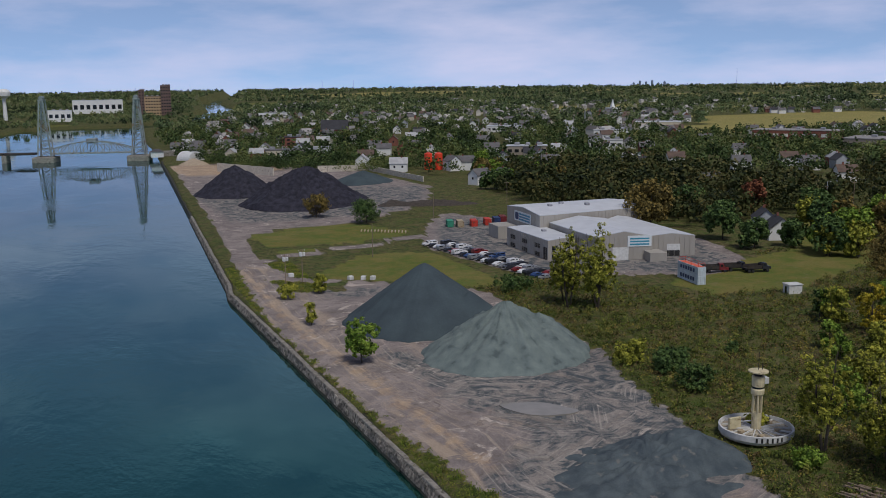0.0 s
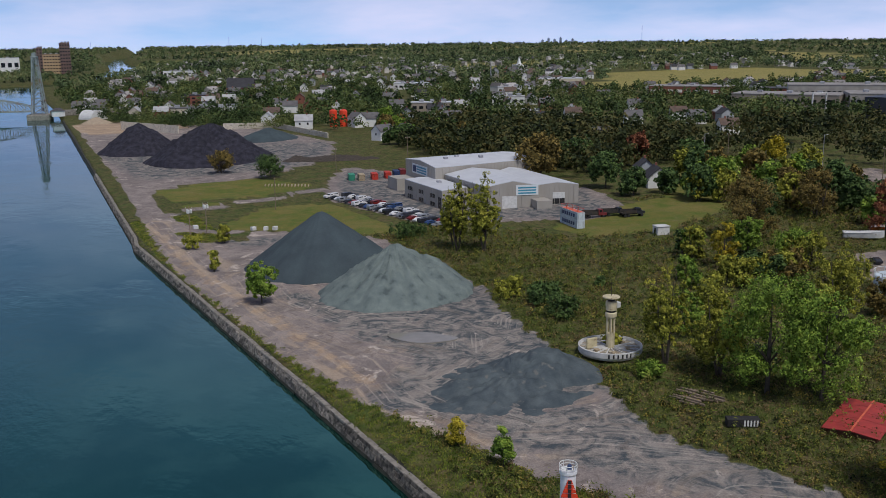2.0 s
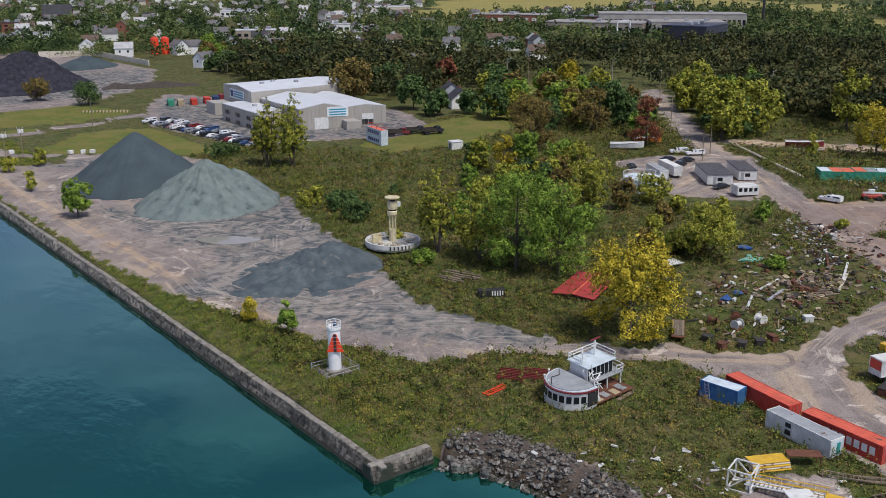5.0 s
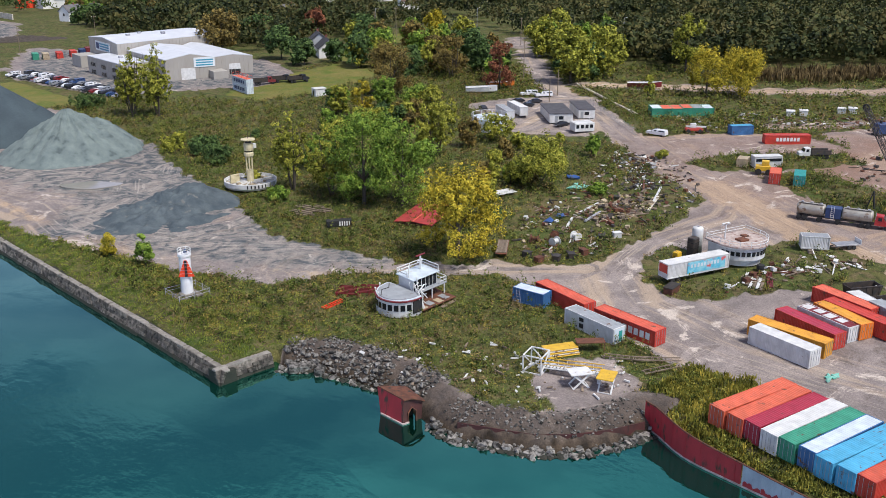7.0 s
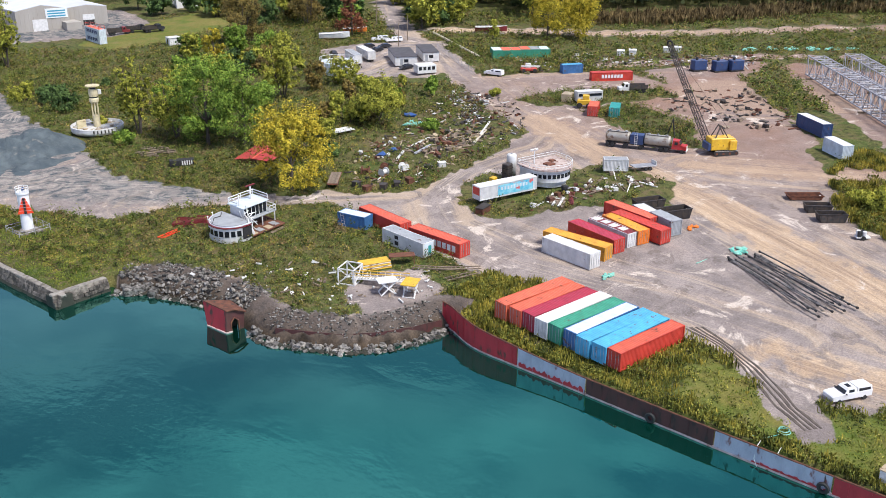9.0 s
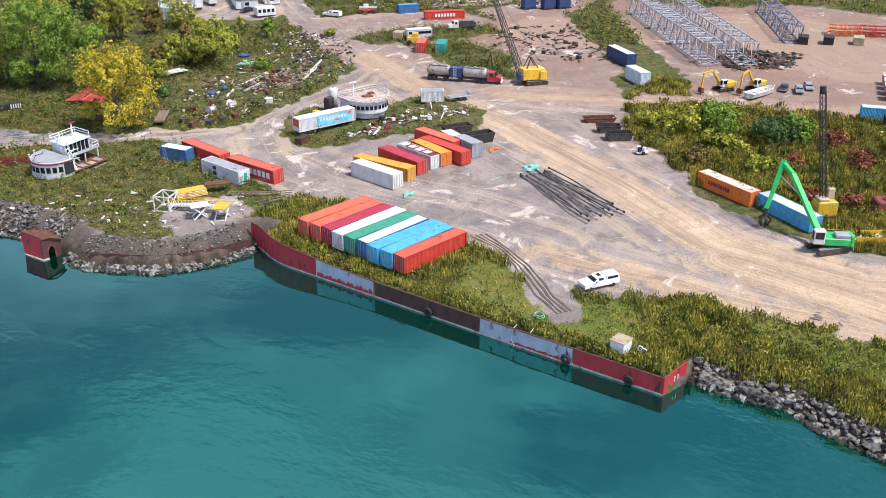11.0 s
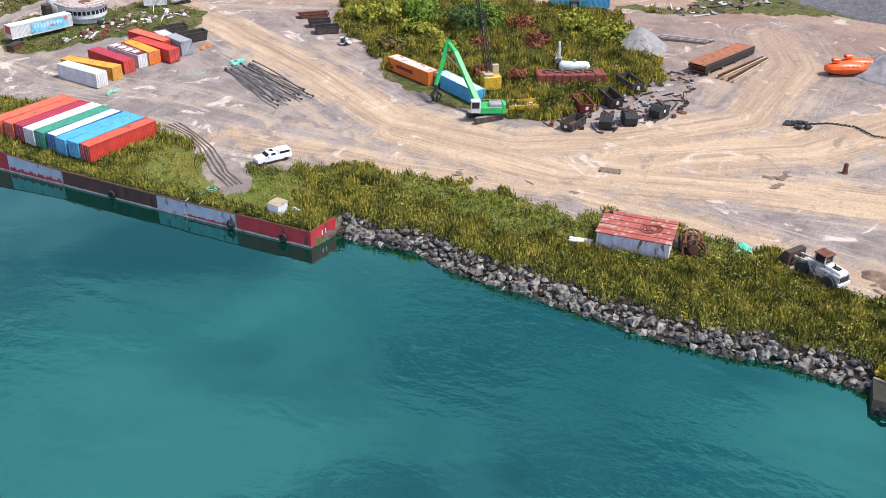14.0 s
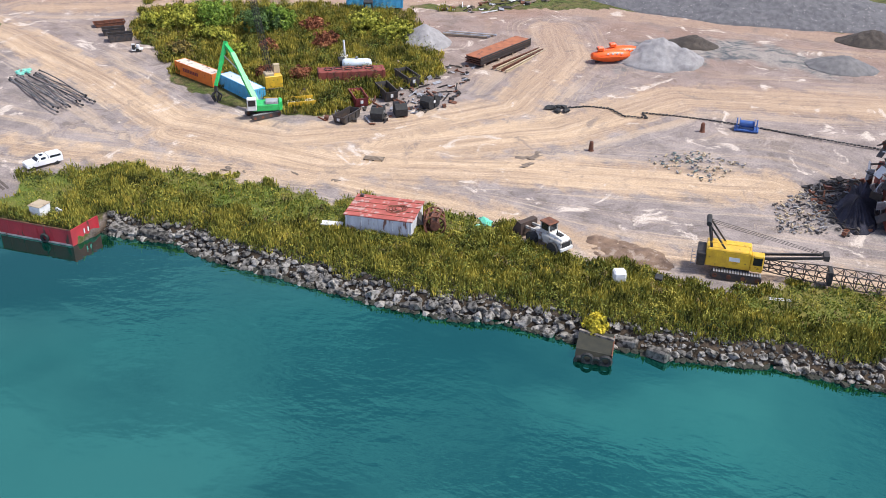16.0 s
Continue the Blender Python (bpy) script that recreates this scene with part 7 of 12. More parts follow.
def ship_tower(x, y):
    """A ship's funnel mast on a round deck, set down as a curiosity."""
    ob = thing("ship_mast_deck", "cream ship mast tower on a round white deck platform", "ship superstructure", x, y)
    part("rim", Shape().lathe([(6.0, 0.4), (6.3, 0.9), (6.3, 1.9), (6.05, 1.95), (5.9, 1.3)], 40, caps=False), P["pale"], ob)
    part("deck", Shape().lathe([(6.05, 0.4), (6.05, 1.25)], 40), mat("dirty_deck", (0.46, 0.42, 0.33), (0.26, 0.22, 0.17), 1.0, 0.85, fine=0.25, stain=(0.1, 0.085, 0.07), stain_size=0.9, stain_at=0.52), ob)
    for k in range(16):
        a = 2 * math.pi * k / 16
        part("deck_beam", Shape().box(1.0, -0.08, 1.25, 5.9, 0.08, 1.5, 0, pose(0, 0, 0, 0, 0, math.degrees(a))), P["pale"], ob)
    for k in range(6):
        a = radians(-128 + 8 * k)
        part("vent_slot", Shape().box(6.26, -0.16, 0.95, 6.34, 0.16, 1.75, 0, pose(0, 0, 0, 0, 0, math.degrees(a))), BLACK, ob)
    c = part("column", Shape().lathe([(0.85, 1.2), (0.85, 4.2)], 12), CREAM, ob)
    for k in range(6):
        a = 2 * math.pi * k / 6
        part("leg_tube", Shape().rod((0.75 * math.cos(a), 0.75 * math.sin(a), 4.2), (0.75 * math.cos(a), 0.75 * math.sin(a), 7.6), 0.2, n=6), CREAM, ob)
    part("lower_collar", Shape().lathe([(0.95, 7.4), (1.15, 7.7), (1.15, 8.4), (0.95, 8.6)], 14), CREAM, ob)
    part("window_band", Shape().lathe([(0.98, 8.6), (0.98, 8.95)], 14), GLASS, ob)
    part("upper_collar", Shape().lathe([(1.05, 8.95), (1.1, 10.6), (0.9, 10.8)], 14), CREAM, ob)
    part("platform", Shape().lathe([(0.8, 11.4), (1.7, 11.5), (1.7, 11.7), (0.6, 11.8)], 18), CREAM, ob)
    part("neck", Shape().lathe([(0.7, 10.8), (0.7, 11.5)], 12), BLACK, ob)
    part("antenna", Shape().rod((0, 0, 11.7), (0, 0, 15.0), 0.06, n=5).rod((0.8, 0, 11.7), (0.8, 0, 13.0), 0.05, n=5), DARK_STEEL, ob)
    part("side_box", Shape().box(1.0, -0.6, 9.3, 1.9, 0.6, 10.4, 0.06), P["pale"], ob)
    part("brace", Shape().beam((1.5, 0, 9.3), (0.9, 0, 7.8), 0.12), CREAM, ob)
    part("locker", Shape().box(-4.6, 1.2, 1.3, -2.2, 1.7, 3.3, 0.05), CREAM, ob)
    part("rail", Shape().line([(-2.2, 1.4, 2.4), (-0.6, 0.6, 2.6)], 0.1), P["pale"], ob)
    for px, py in ((2.6, -2.4), (-1.8, -3.6), (3.8, 1.2), (-3.6, -0.6), (1.0, 3.9)):
        part("deck_fitting", Shape().box(px - 0.5, py - 0.4, 1.25, px + 0.5, py + 0.4, 1.7, 0.08), P["tan"], ob)


ship_tower(107.8, 130.6)


def wheelhouse_boat(x, y, turn):
    """The front of a small ferry cut off and set on the grass: round cabin, open deck, bridge on stilts."""
    ob = thing("ferry_wheelhouse", "white ferry bow house, torn open, with railed bridge", "boat superstructure", x, y, turn=turn, tilt=(2, -2))
    n = 13
    arc = [(-2.4 - 4.2 * math.sin(t), 4.1 * math.cos(t)) for t in np.linspace(0, math.pi, n)]
    plan = arc + [(-1.4, -4.1), (-1.4, 4.1)]
    part("wall", Shape().prism(plan, 0.5, 3.3), P["pale"], ob)
    part("roof_rim", Shape().prism([(px * 1.02 - 0.05, py * 1.04) for px, py in plan], 3.3, 3.5), P["maroon"], ob, "faded maroon roof edge")
    part("roof", Shape().prism([(px * 0.985, py * 0.99) for px, py in plan], 3.5, 3.6), P["ice"], ob, "pale blue-grey roof deck")
    # grey instead of the pale roof colour: shadow on the roof is painted in
    part("roof_dome", Shape().prism([(px * 0.95 - 0.1, py * 0.9) for px, py in plan], 3.6, 3.74), P["grey"], ob, "inner roof deck with shadow put into its grey")
    part("roof_cable", Shape().line([(-6.2, 0.6, 3.8), (-4.6, 2.2, 3.8), (-3.2, 2.0, 3.8), (-2.0, 3.2, 3.8)], 0.07, 5), DARK_STEEL, ob)
    for i in range(n - 1):
        mx, my = (arc[i][0] + arc[i + 1][0]) / 2, (arc[i][1] + arc[i + 1][1]) / 2
        a = math.degrees(math.atan2(arc[i + 1][1] - arc[i][1], arc[i + 1][0] - arc[i][0]))
        part("window", Shape().box(-0.38, -0.07, 1.7, 0.38, 0.07, 2.75, 0, pose(mx, my, 0, 0, 0, a)), GLASS, ob)
    for px, py in arc[::3]:
        part("leg", Shape().beam((px * 0.92, py * 0.92, -0.6), (px * 0.92, py * 0.92, 0.6), 0.32), P["pale"], ob)
    for px, py in ((-6.3, 1.2), (-5.4, 2.9), (-3.6, 3.8)):
        part("roof_lamp", Shape().rod((px, py, 3.5), (px, py, 4.1), 0.08).lump((px, py, 4.15), (0.4, 0.4, 0.3), 3, 0.1), WHITE, ob)
    # the torn side: black panels painted as a shaded hollow behind bent white frames
    part("hollow", Shape().box(-1.42, -3.9, 0.9, -1.3, 0.4, 3.3), BLACK, ob, "black panel standing for the shaded hollow of the cut-open cabin")
    part("hollow", Shape().box(-3.4, -4.16, 1.0, -1.42, -4.04, 3.2), BLACK, ob)
    part("torn_plating", Shape().add([(-2.2, -4.2, 3.5), (-1.0, -4.0, 0.9), (-0.5, -3.9, 1.0), (-1.5, -3.3, 4.4), (-2.1, -4.1, 3.6), (-0.9, -3.9, 1.0), (-0.4, -3.8, 1.1), (-1.4, -3.2, 4.5)],
                                     [(0, 1, 2, 3), (7, 6, 5, 4), (0, 3, 7, 4), (1, 5, 6, 2), (0, 4, 5, 1), (3, 2, 6, 7)]), P["pale"], ob, "bent strip of white plating")
    for k, yy in enumerate((-3.6, -2.3, -1.0)):
        part("bent_frame", Shape().line([(-0.9, yy, 1.0), (-0.7, yy, 3.2), (-1.2, yy + 0.2, 4.4 + 0.2 * k), (0.2, yy + 0.7, 4.7)], 0.11), WHITE, ob)
    for zz in (1.9, 2.8, 3.7):
        part("bent_rail", Shape().line([(-0.8, -3.7, zz), (-0.7, -2.0, zz + 0.15), (0.4, -1.5, zz + 0.3), (2.2, -1.5, zz + 0.1)], 0.08), WHITE, ob)
    part("main_deck", Shape().box(-1.4, -4.2, 0.75, 6.6, 3.6, 0.95, 0.03), RUST, ob, "rusty deck with loose plates")
    for k in range(4):
        part("deck_plate", Shape().box(-1.0 + 1.8 * k, -4.0 + 0.3 * (k % 2), 0.96, 0.2 + 1.8 * k, -1.9 - 0.3 * (k % 3), 1.04), P["grey"] if k % 2 else P["tan"], ob)
        part("deck_leg", Shape().beam((-0.6 + 2.2 * k, -3.8, -0.6), (-0.6 + 2.2 * k, -3.8, 0.8), 0.22), RUST, ob)
    part("loose_plank", Shape().box(2.4, -4.9, 0.9, 6.4, -4.3, 1.0, 0.02, pose(0, 0, 0, 8, 0, 4)), WOOD, ob)
    up = part("bridge_house", Shape().box(-0.6, -1.2, 3.0, 5.0, 2.4, 5.2, 0.06), P["pale"], ob)
    part("bridge_roof", Shape().box(-0.9, -1.6, 5.2, 5.3, 2.8, 5.36, 0.03), P["ice"], up)
    for k in range(6):
        part("window", Shape().box(-0.42 + 0.9 * k, -1.28, 3.15, 0.28 + 0.9 * k, -1.16, 5.05), GLASS, up)
    part("bridge_deck", Shape().box(-1.0, -2.0, 2.82, 6.6, 3.2, 3.0, 0.03), P["grey"], ob)
    for px in (0.2, 3.2, 6.2):
        part("pillar", Shape().beam((px, -1.8, 0.9), (px, -1.8, 2.9), 0.18), P["pale"], ob)
        part("pillar", Shape().beam((px, 3.0, 0.9), (px, 3.0, 2.9), 0.18), P["pale"], ob)
    # dark material here paints the shade below the bridge deck
    part("inner_wall", Shape().box(0.4, 0.8, 0.95, 5.0, 1.0, 2.85), DARK_STEEL, ob, "inner wall coloured dark for the shade under the bridge")
    for zz in (3.5, 4.1):
        part("deck_rail", Shape().line([(5.0, -1.9, zz), (6.5, -1.9, zz), (6.5, 3.1, zz), (5.2, 3.1, zz)], 0.08), WHITE, ob)
    for zz in (5.9, 6.4):
        part("roof_rail", Shape().line([(-0.7, 0.2, zz), (-0.7, 2.6, zz), (5.1, 2.6, zz), (5.1, -1.4, zz)], 0.08), WHITE, ob)
    for px, py in ((-0.7, 0.2), (-0.7, 2.6), (2.2, 2.6), (5.1, 2.6), (5.1, -1.4)):
        part("post", Shape().rod((px, py, 5.3), (px, py, 6.4), 0.08, n=5), WHITE, ob)
    for px, py in ((5.0, -1.9), (6.5, -1.9), (6.5, 0.6), (6.5, 3.1)):
        part("post", Shape().rod((px, py, 3.0), (px, py, 4.1), 0.08, n=5), WHITE, ob)
    part("stair", Shape().line([(0.9, -2.6, 1.0), (-0.6, -1.9, 3.0), (-0.9, -1.8, 5.0)], 0.09).line([(1.3, -2.6, 1.9), (-0.2, -1.9, 4.0), (-0.4, -1.7, 6.0)], 0.09), WHITE, ob)
    m = part("mast", Shape().rod((3.4, 1.2, 5.3), (3.4, 1.2, 7.9), 0.17).rod((2.7, 1.2, 7.0), (4.1, 1.2, 7.0), 0.1), WHITE, ob)
    part("radar_bar", Shape().box(2.3, 1.0, 7.9, 4.5, 1.35, 8.1, 0.05), P["maroon"], m)
    part("lamp_mast", Shape().line([(-0.5, 0.0, 5.3), (-0.5, 0.0, 7.2), (0.0, 0.5, 7.2), (0.0, 0.5, 5.3)], 0.1).rod((-0.9, 0, 6.3), (0.4, 0, 6.3), 0.07), WHITE, ob)


wheelhouse_boat(88.0, 47.9, 3)
for k, (x, y, a) in enumerate(((83.6, 59.2, -52), (86.6, 57.0, -50))):
    ob = thing("steel_rack", "dark red steel rack lying on the grass", "rack", x, y, turn=a)
    for i in range(7):
        part("bar", Shape().box(-2.2, -1.8 + 0.6 * i, 0.5, 2.2, -1.65 + 0.6 * i, 0.68), P["maroon"], ob)
    for i in range(3):
        part("bearer", Shape().box(-2.0 + 1.9 * i, -1.9, 0, -1.8 + 1.9 * i, 2.0, 0.5), P["maroon"], ob)
ob = thing("orange_grating", "bright orange-red grating lying flat in grass", "grating", 78.4, 56.9, turn=10)
for i in range(9):
    part("bar", Shape().box(-2.3 + 0.55 * i, -0.5, 0.05, -2.1 + 0.55 * i, 0.5, 0.2), FLUOR, ob)
part("edge", Shape().box(-2.4, -0.6, 0.05, 2.4, -0.5, 0.25).box(-2.4, 0.5, 0.05, 2.4, 0.6, 0.25), FLUOR, ob)

# red sheet roof lying in the trees' edge
RED_ROOF = mat("faded_red_roofing", (0.42, 0.045, 0.04), (0.30, 0.035, 0.032), 1.6, 0.7, fine=0.15, stain=(0.38, 0.25, 0.22), stain_size=1.5, stain_at=0.66)
rr = thing("low_shed", "low shed under a faded red sheet roof", "shed", 121.6, 82.2, turn=27)
for sgn in (-1, 1):
    for k in range(5):
        x0, x1 = -7.6 + 3.04 * k, -4.62 + 3.04 * k
        v = [(x0, sgn * 4.3, 0.75), (x1, sgn * 4.3, 0.75), (x1, 0, 1.15), (x0, 0, 1.15)]
        v += [(a, b, c + 0.1) for a, b, c in v]
        f = [(4, 5, 6, 7), (3, 2, 1, 0), (0, 1, 5, 4), (1, 2, 6, 5), (3, 0, 4, 7)]
        part("roof_sheet", Shape().add(v, f if sgn < 0 else [tuple(reversed(q)) for q in f]), RED_ROOF, rr)
part("ridge", Shape().beam((-7.6, 0, 1.26), (7.6, 0, 1.26), 0.3, 0.1), P["coral"], rr)
part("wall", Shape().box(-7.2, -3.9, -0.2, 7.2, 3.9, 0.8), RUST, rr)

# the service hall
CLAD = mat("beige_metal_cladding", (0.40, 0.375, 0.34), (0.36, 0.335, 0.30), 4.0, 0.6, fine=0.05, streak=4)
ROOF_PALE = mat("white_metal_roof", (0.62, 0.64, 0.68), (0.55, 0.57, 0.61), 5.0, 0.5, fine=0.06)
ha = thing("service_hall", "large beige metal-clad service hall with stepped white roofs", "industrial hall", 172, 290, 5.0)
inv = ha.matrix_basis.inverted()


def hall_block(plan, z0, z1, rise, ridge_dir, name):
    """A clad block on a four-cornered plan with a shallow pitched roof."""
    w = part(name, Shape().prism(plan, z0, z1), CLAD, ha)
    w.matrix_parent_inverse = inv
    a, b, c, d = [Vector((*p, z1)) for p in plan]
    if ridge_dir == 0:
        m0, m1 = (a + d) / 2, (b + c) / 2
        tri = [(a, b, m1, m0), (c, d, m0, m1)]
        gab = [(a, m0, d), (b, m1, c)]
    else:
        m0, m1 = (a + b) / 2, (d + c) / 2
        tri = [(a, m0, m1, d), (b, c, m1, m0)]
        gab = [(a, b, m0), (d, c, m1)]
    for m in (m0, m1):
        m.z += rise
    for q in tri:
        up = Vector((0, 0, 0.25))
        v = [tuple(p + Vector((0, 0, 0.02))) for p in q] + [tuple(p + up) for p in q]
        r = part("roof_slope", Shape().add(v, [(0, 1, 2, 3), (4, 7, 6, 5), (0, 4, 5, 1), (1, 5, 6, 2), (2, 6, 7, 3), (3, 7, 4, 0)]), ROOF_PALE, ha)
        r.matrix_parent_inverse = inv
    for q in gab:
        r = part("gable", Shape().add([tuple(p) for p in q], [(0, 1, 2)]), CLAD, ha)
        r.matrix_parent_inverse = inv
    ribs = Shape()
    for p, q in zip((a, b, c, d), (b, c, d, a)):
        out = Vector(((q - p).y, -(q - p).x, 0)).normalized()
        n = int((q - p).length / 1.6)
        for k in range(1, n):
            s0 = p.lerp(q, k / n) + out * 0.04
            ribs.box(-0.05, -0.05, z0, 0.05, 0.05, z1, 0, Matrix.Translation((s0.x, s0.y, 0)))
    rb = part("cladding_ribs", ribs, CLAD, ha)
    rb["kind"] = "stuff"
    rb.matrix_parent_inverse = inv
    return w


big = [(159, 313), (206, 317.5), (207.5, 346), (161, 345)]
mid = [(161, 276.5), (179.5, 271.0), (187.2, 313.5), (163, 313)]
low = [(179.6, 273.6), (194.4, 268.2), (198.5, 316.5), (187.3, 313.6)]
off = [(148.8, 287.0), (160.6, 289.5), (162.6, 320.0), (149.6, 321.0)]
hall_block(big, 3.0, 15.6, 1.2, 0, "main_wall")
hall_block(mid, 3.0, 12.8, 1.8, 1, "middle_wall")
hall_block(low, 3.0, 12.4, 0.9, 1, "workshop_wall")
hall_block(off, 3.0, 11.0, 0.3, 1, "office_wall")


def on_wall(name, a, b, t0, t1, z0, z1, material, proud=0.1, label=""):
    """A panel on the wall that runs from a to b, between shares t0 and t1 of its length."""
    a, b = Vector((*a, 0)), Vector((*b, 0))
    d = (b - a).normalized()
    out = Vector((d.y, -d.x, 0))
    p0, p1 = a.lerp(b, t0), a.lerp(b, t1)
    v = []
    for z in (z0, z1):
        for p, o in ((p0, -0.05), (p1, -0.05), (p1, proud), (p0, proud)):
            q = p + out * o
            v.append((q.x, q.y, z))
    o = part(name, Shape().add(v, [(0, 3, 2, 1), (4, 5, 6, 7), (2, 3, 7, 6), (0, 1, 5, 4), (1, 2, 6, 5), (3, 0, 4, 7)]), material, ha, label)
    o.matrix_parent_inverse = inv
    return o


SIGN = mat("white_sign_panel", (0.72, 0.76, 0.78), (0.68, 0.72, 0.74), 3.0, 0.4, fine=0.03)
SIGN_BLUE = mat("sign_blue_print", (0.06, 0.32, 0.46), (0.05, 0.26, 0.40), 2.0, 0.4, fine=0.05)
on_wall("sign", big[3], big[0], 0.25, 0.75, 11.2, 15.0, SIGN, 0.2, "large white sign with blue print bars")
for k in range(3):
    on_wall("sign_bar", big[3], big[0], 0.40, 0.72, 11.8 + 1.0 * k, 12.4 + 1.0 * k, SIGN_BLUE, 0.24)
on_wall("sign_emblem", big[3], big[0], 0.28, 0.38, 11.8, 14.4, P["dark_blue"], 0.24)
on_wall("sign", mid[0], mid[1], 0.56, 0.98, 9.6, 13.2, SIGN, 0.2, "large white sign with blue print bars")
for k in range(3):
    on_wall("sign_bar", mid[0], mid[1], 0.60, 0.94, 10.1 + 0.95 * k, 10.6 + 0.95 * k, SIGN_BLUE, 0.24)
on_wall("roller_door", mid[0], mid[1], 0.30, 0.58, 3.0, 9.4, WHITE, 0.12, "white roller door")
# flat black panel painted as the unlit inside below the half-raised door
on_wall("open_bay", low[0], low[1], 0.40, 0.68, 3.2, 7.6, BLACK, 0.06)
on_wall("roller_door", low[0], low[1], 0.40, 0.68, 7.6, 9.8, WHITE, 0.12, "half-raised white roller door")
for k in range(3):
    for zz in (4.6, 7.6):
        on_wall("window", off[3], off[0], 0.10 + 0.30 * k, 0.22 + 0.30 * k, zz, zz + 1.5, GLASS, 0.06)
for k in range(2):
    for zz in (4.6, 7.6):
        on_wall("window", off[0], off[1], 0.15 + 0.45 * k, 0.35 + 0.45 * k, zz, zz + 1.5, GLASS, 0.06)
on_wall("entrance", off[3], off[0], 0.90, 0.98, 3.2, 8.6, GLASS, 0.08)
for x, y in ((171, 328), (178, 332), (186, 326), (156, 304)):
    v = part("roof_vent", Shape().box(x - 0.8, y - 0.8, 15.6 if y > 313 else 11.0, x + 0.8, y + 0.8, 17.6 if y > 313 else 12.2, 0.1), GREY_STEEL, ha)
    v.matrix_parent_inverse = inv
an = part("lean_to", Shape().prism([(175.6, 266.2), (181.0, 264.6), (182.4, 272.0), (177.2, 273.6)], 3.0, 8.2), CLAD, ha)
an.matrix_parent_inverse = inv
an = part("side_annex", Shape().prism([(152, 334), (159.6, 333.6), (160.4, 344), (152.6, 344.4)], 3.0, 9.4), CLAD, ha)
an.matrix_parent_inverse = inv

# cars on the hall's car park: three ranks
ranks = [((124.6, 336), (134.6, 262), 21), ((131.2, 334), (137.6, 284), 14), ((135.6, 280), (139.8, 262), 5)]
tones = [CAR_WHITE, CAR_DARK, CAR_WHITE, CAR_GREY, CAR_DARK, CAR_RED, CAR_WHITE, CAR_DARK, CAR_BLUE, CAR_GREY, CAR_DARK]
words = {CAR_WHITE: "white", CAR_DARK: "dark", CAR_GREY: "silver", CAR_RED: "dark red", CAR_BLUE: "dark blue"}
first, num = {}, 0
for a, b, n in ranks:
    for i in range(n):
        t = (i + rng.uniform(-0.1, 0.1)) / (n - 1)
        x, y = a[0] + (b[0] - a[0]) * t, a[1] + (b[1] - a[1]) * t
        tone, style = tones[num % len(tones)], "pickup" if num % 3 == 0 else "saloon"
        m = pose(x, y, ground_z(x, y), 0, 0, 14 + (180 if num % 5 == 0 else 0))
        if (tone, style) not in first:
            first[tone, style] = car(words[tone] + (" pickup" if style == "pickup" else " car") + " in the hall's gravel car park", x, y, 14, tone, style, group="cars at the hall")
            first[tone, style].matrix_basis = m
        else:
            copy_thing(first[tone, style], m)
        num += 1

# bins and containers behind the car park
for i, (x, y, c) in enumerate(((148.0, 374, "green"), (151.4, 371, "tan"), (157.0, 369.6, "red"), (163.0, 369.0, "red"), (167.6, 370.0, "dark_blue"), (171.4, 372.0, "maroon"))):
    container({"green": "green", "tan": "sand-coloured", "red": "bright red", "dark_blue": "navy blue", "maroon": "dark red"}[c] + " steel bin behind the car park", x, y, 75, 6.0, P[c], P[c], name="waste_container", group="bins behind the car park")

# two stacked pale containers with red railing
for k in range(2):
    ob = container("pale container painted with dark block letters, stacked in two", 170.4, 236.6, -97, 12.0, P["ice"], P["coral"] if k else P["ice"], z=ground_z(170, 236) + 2.6 * k, group="stacked pale containers", mark=(P["dark_blue"], -4.6, 4.4, 0.8, 1.9, 6, -1))
rl = thing("roof_railing", "red railing on the stacked containers", "railing", 170.4, 236.6, ground_z(170, 236) + 5.2, -97)
for sx in (-5.8, -2, 2, 5.8):
    part("post", Shape().rod((sx, -1.1, 0), (sx, -1.1, 1.1), 0.06, n=5).rod((sx, 1.1, 0), (sx, 1.1, 1.1), 0.06, n=5), P["red"], rl)
part("rail", Shape().line([(-5.8, -1.1, 1.1), (5.8, -1.1, 1.1), (5.8, 1.1, 1.1), (-5.8, 1.1, 1.1), (-5.8, -1.1, 1.1)], 0.05), P["red"], rl)
hu = thing("white_hut", "small white hut in the field", "hut", 184.4, 209.6, turn=-10)
part("wall", Shape().box(-2.0, -1.6, 0, 2.0, 1.6, 2.5, 0.04), WHITE, hu)
part("roof", Shape().box(-2.2, -1.8, 2.5, 2.2, 1.8, 2.7, 0.03), P["pale"], hu)
part("door", Shape().box(-2.06, -0.4, 0, -1.98, 0.5, 2.0), GLASS, hu)
for i, (x, y, a) in enumerate(((183.0, 242.6, -20), (189.6, 241.0, -15), (194.0, 236.4, -10))):
    dump_truck(x, y, a, "dark flatbed truck parked beside the hall", DARK_STEEL, CAR_DARK if i else P["maroon"])

# long low concrete wall round the far stockyard
rw = tagged(new("stockyard_wall"), "long pale concrete retaining wall round the coal yard", "retaining wall", kind="structure")
pts = [(100, 700), (128, 640), (158, 640), (190, 628), (196, 536)]
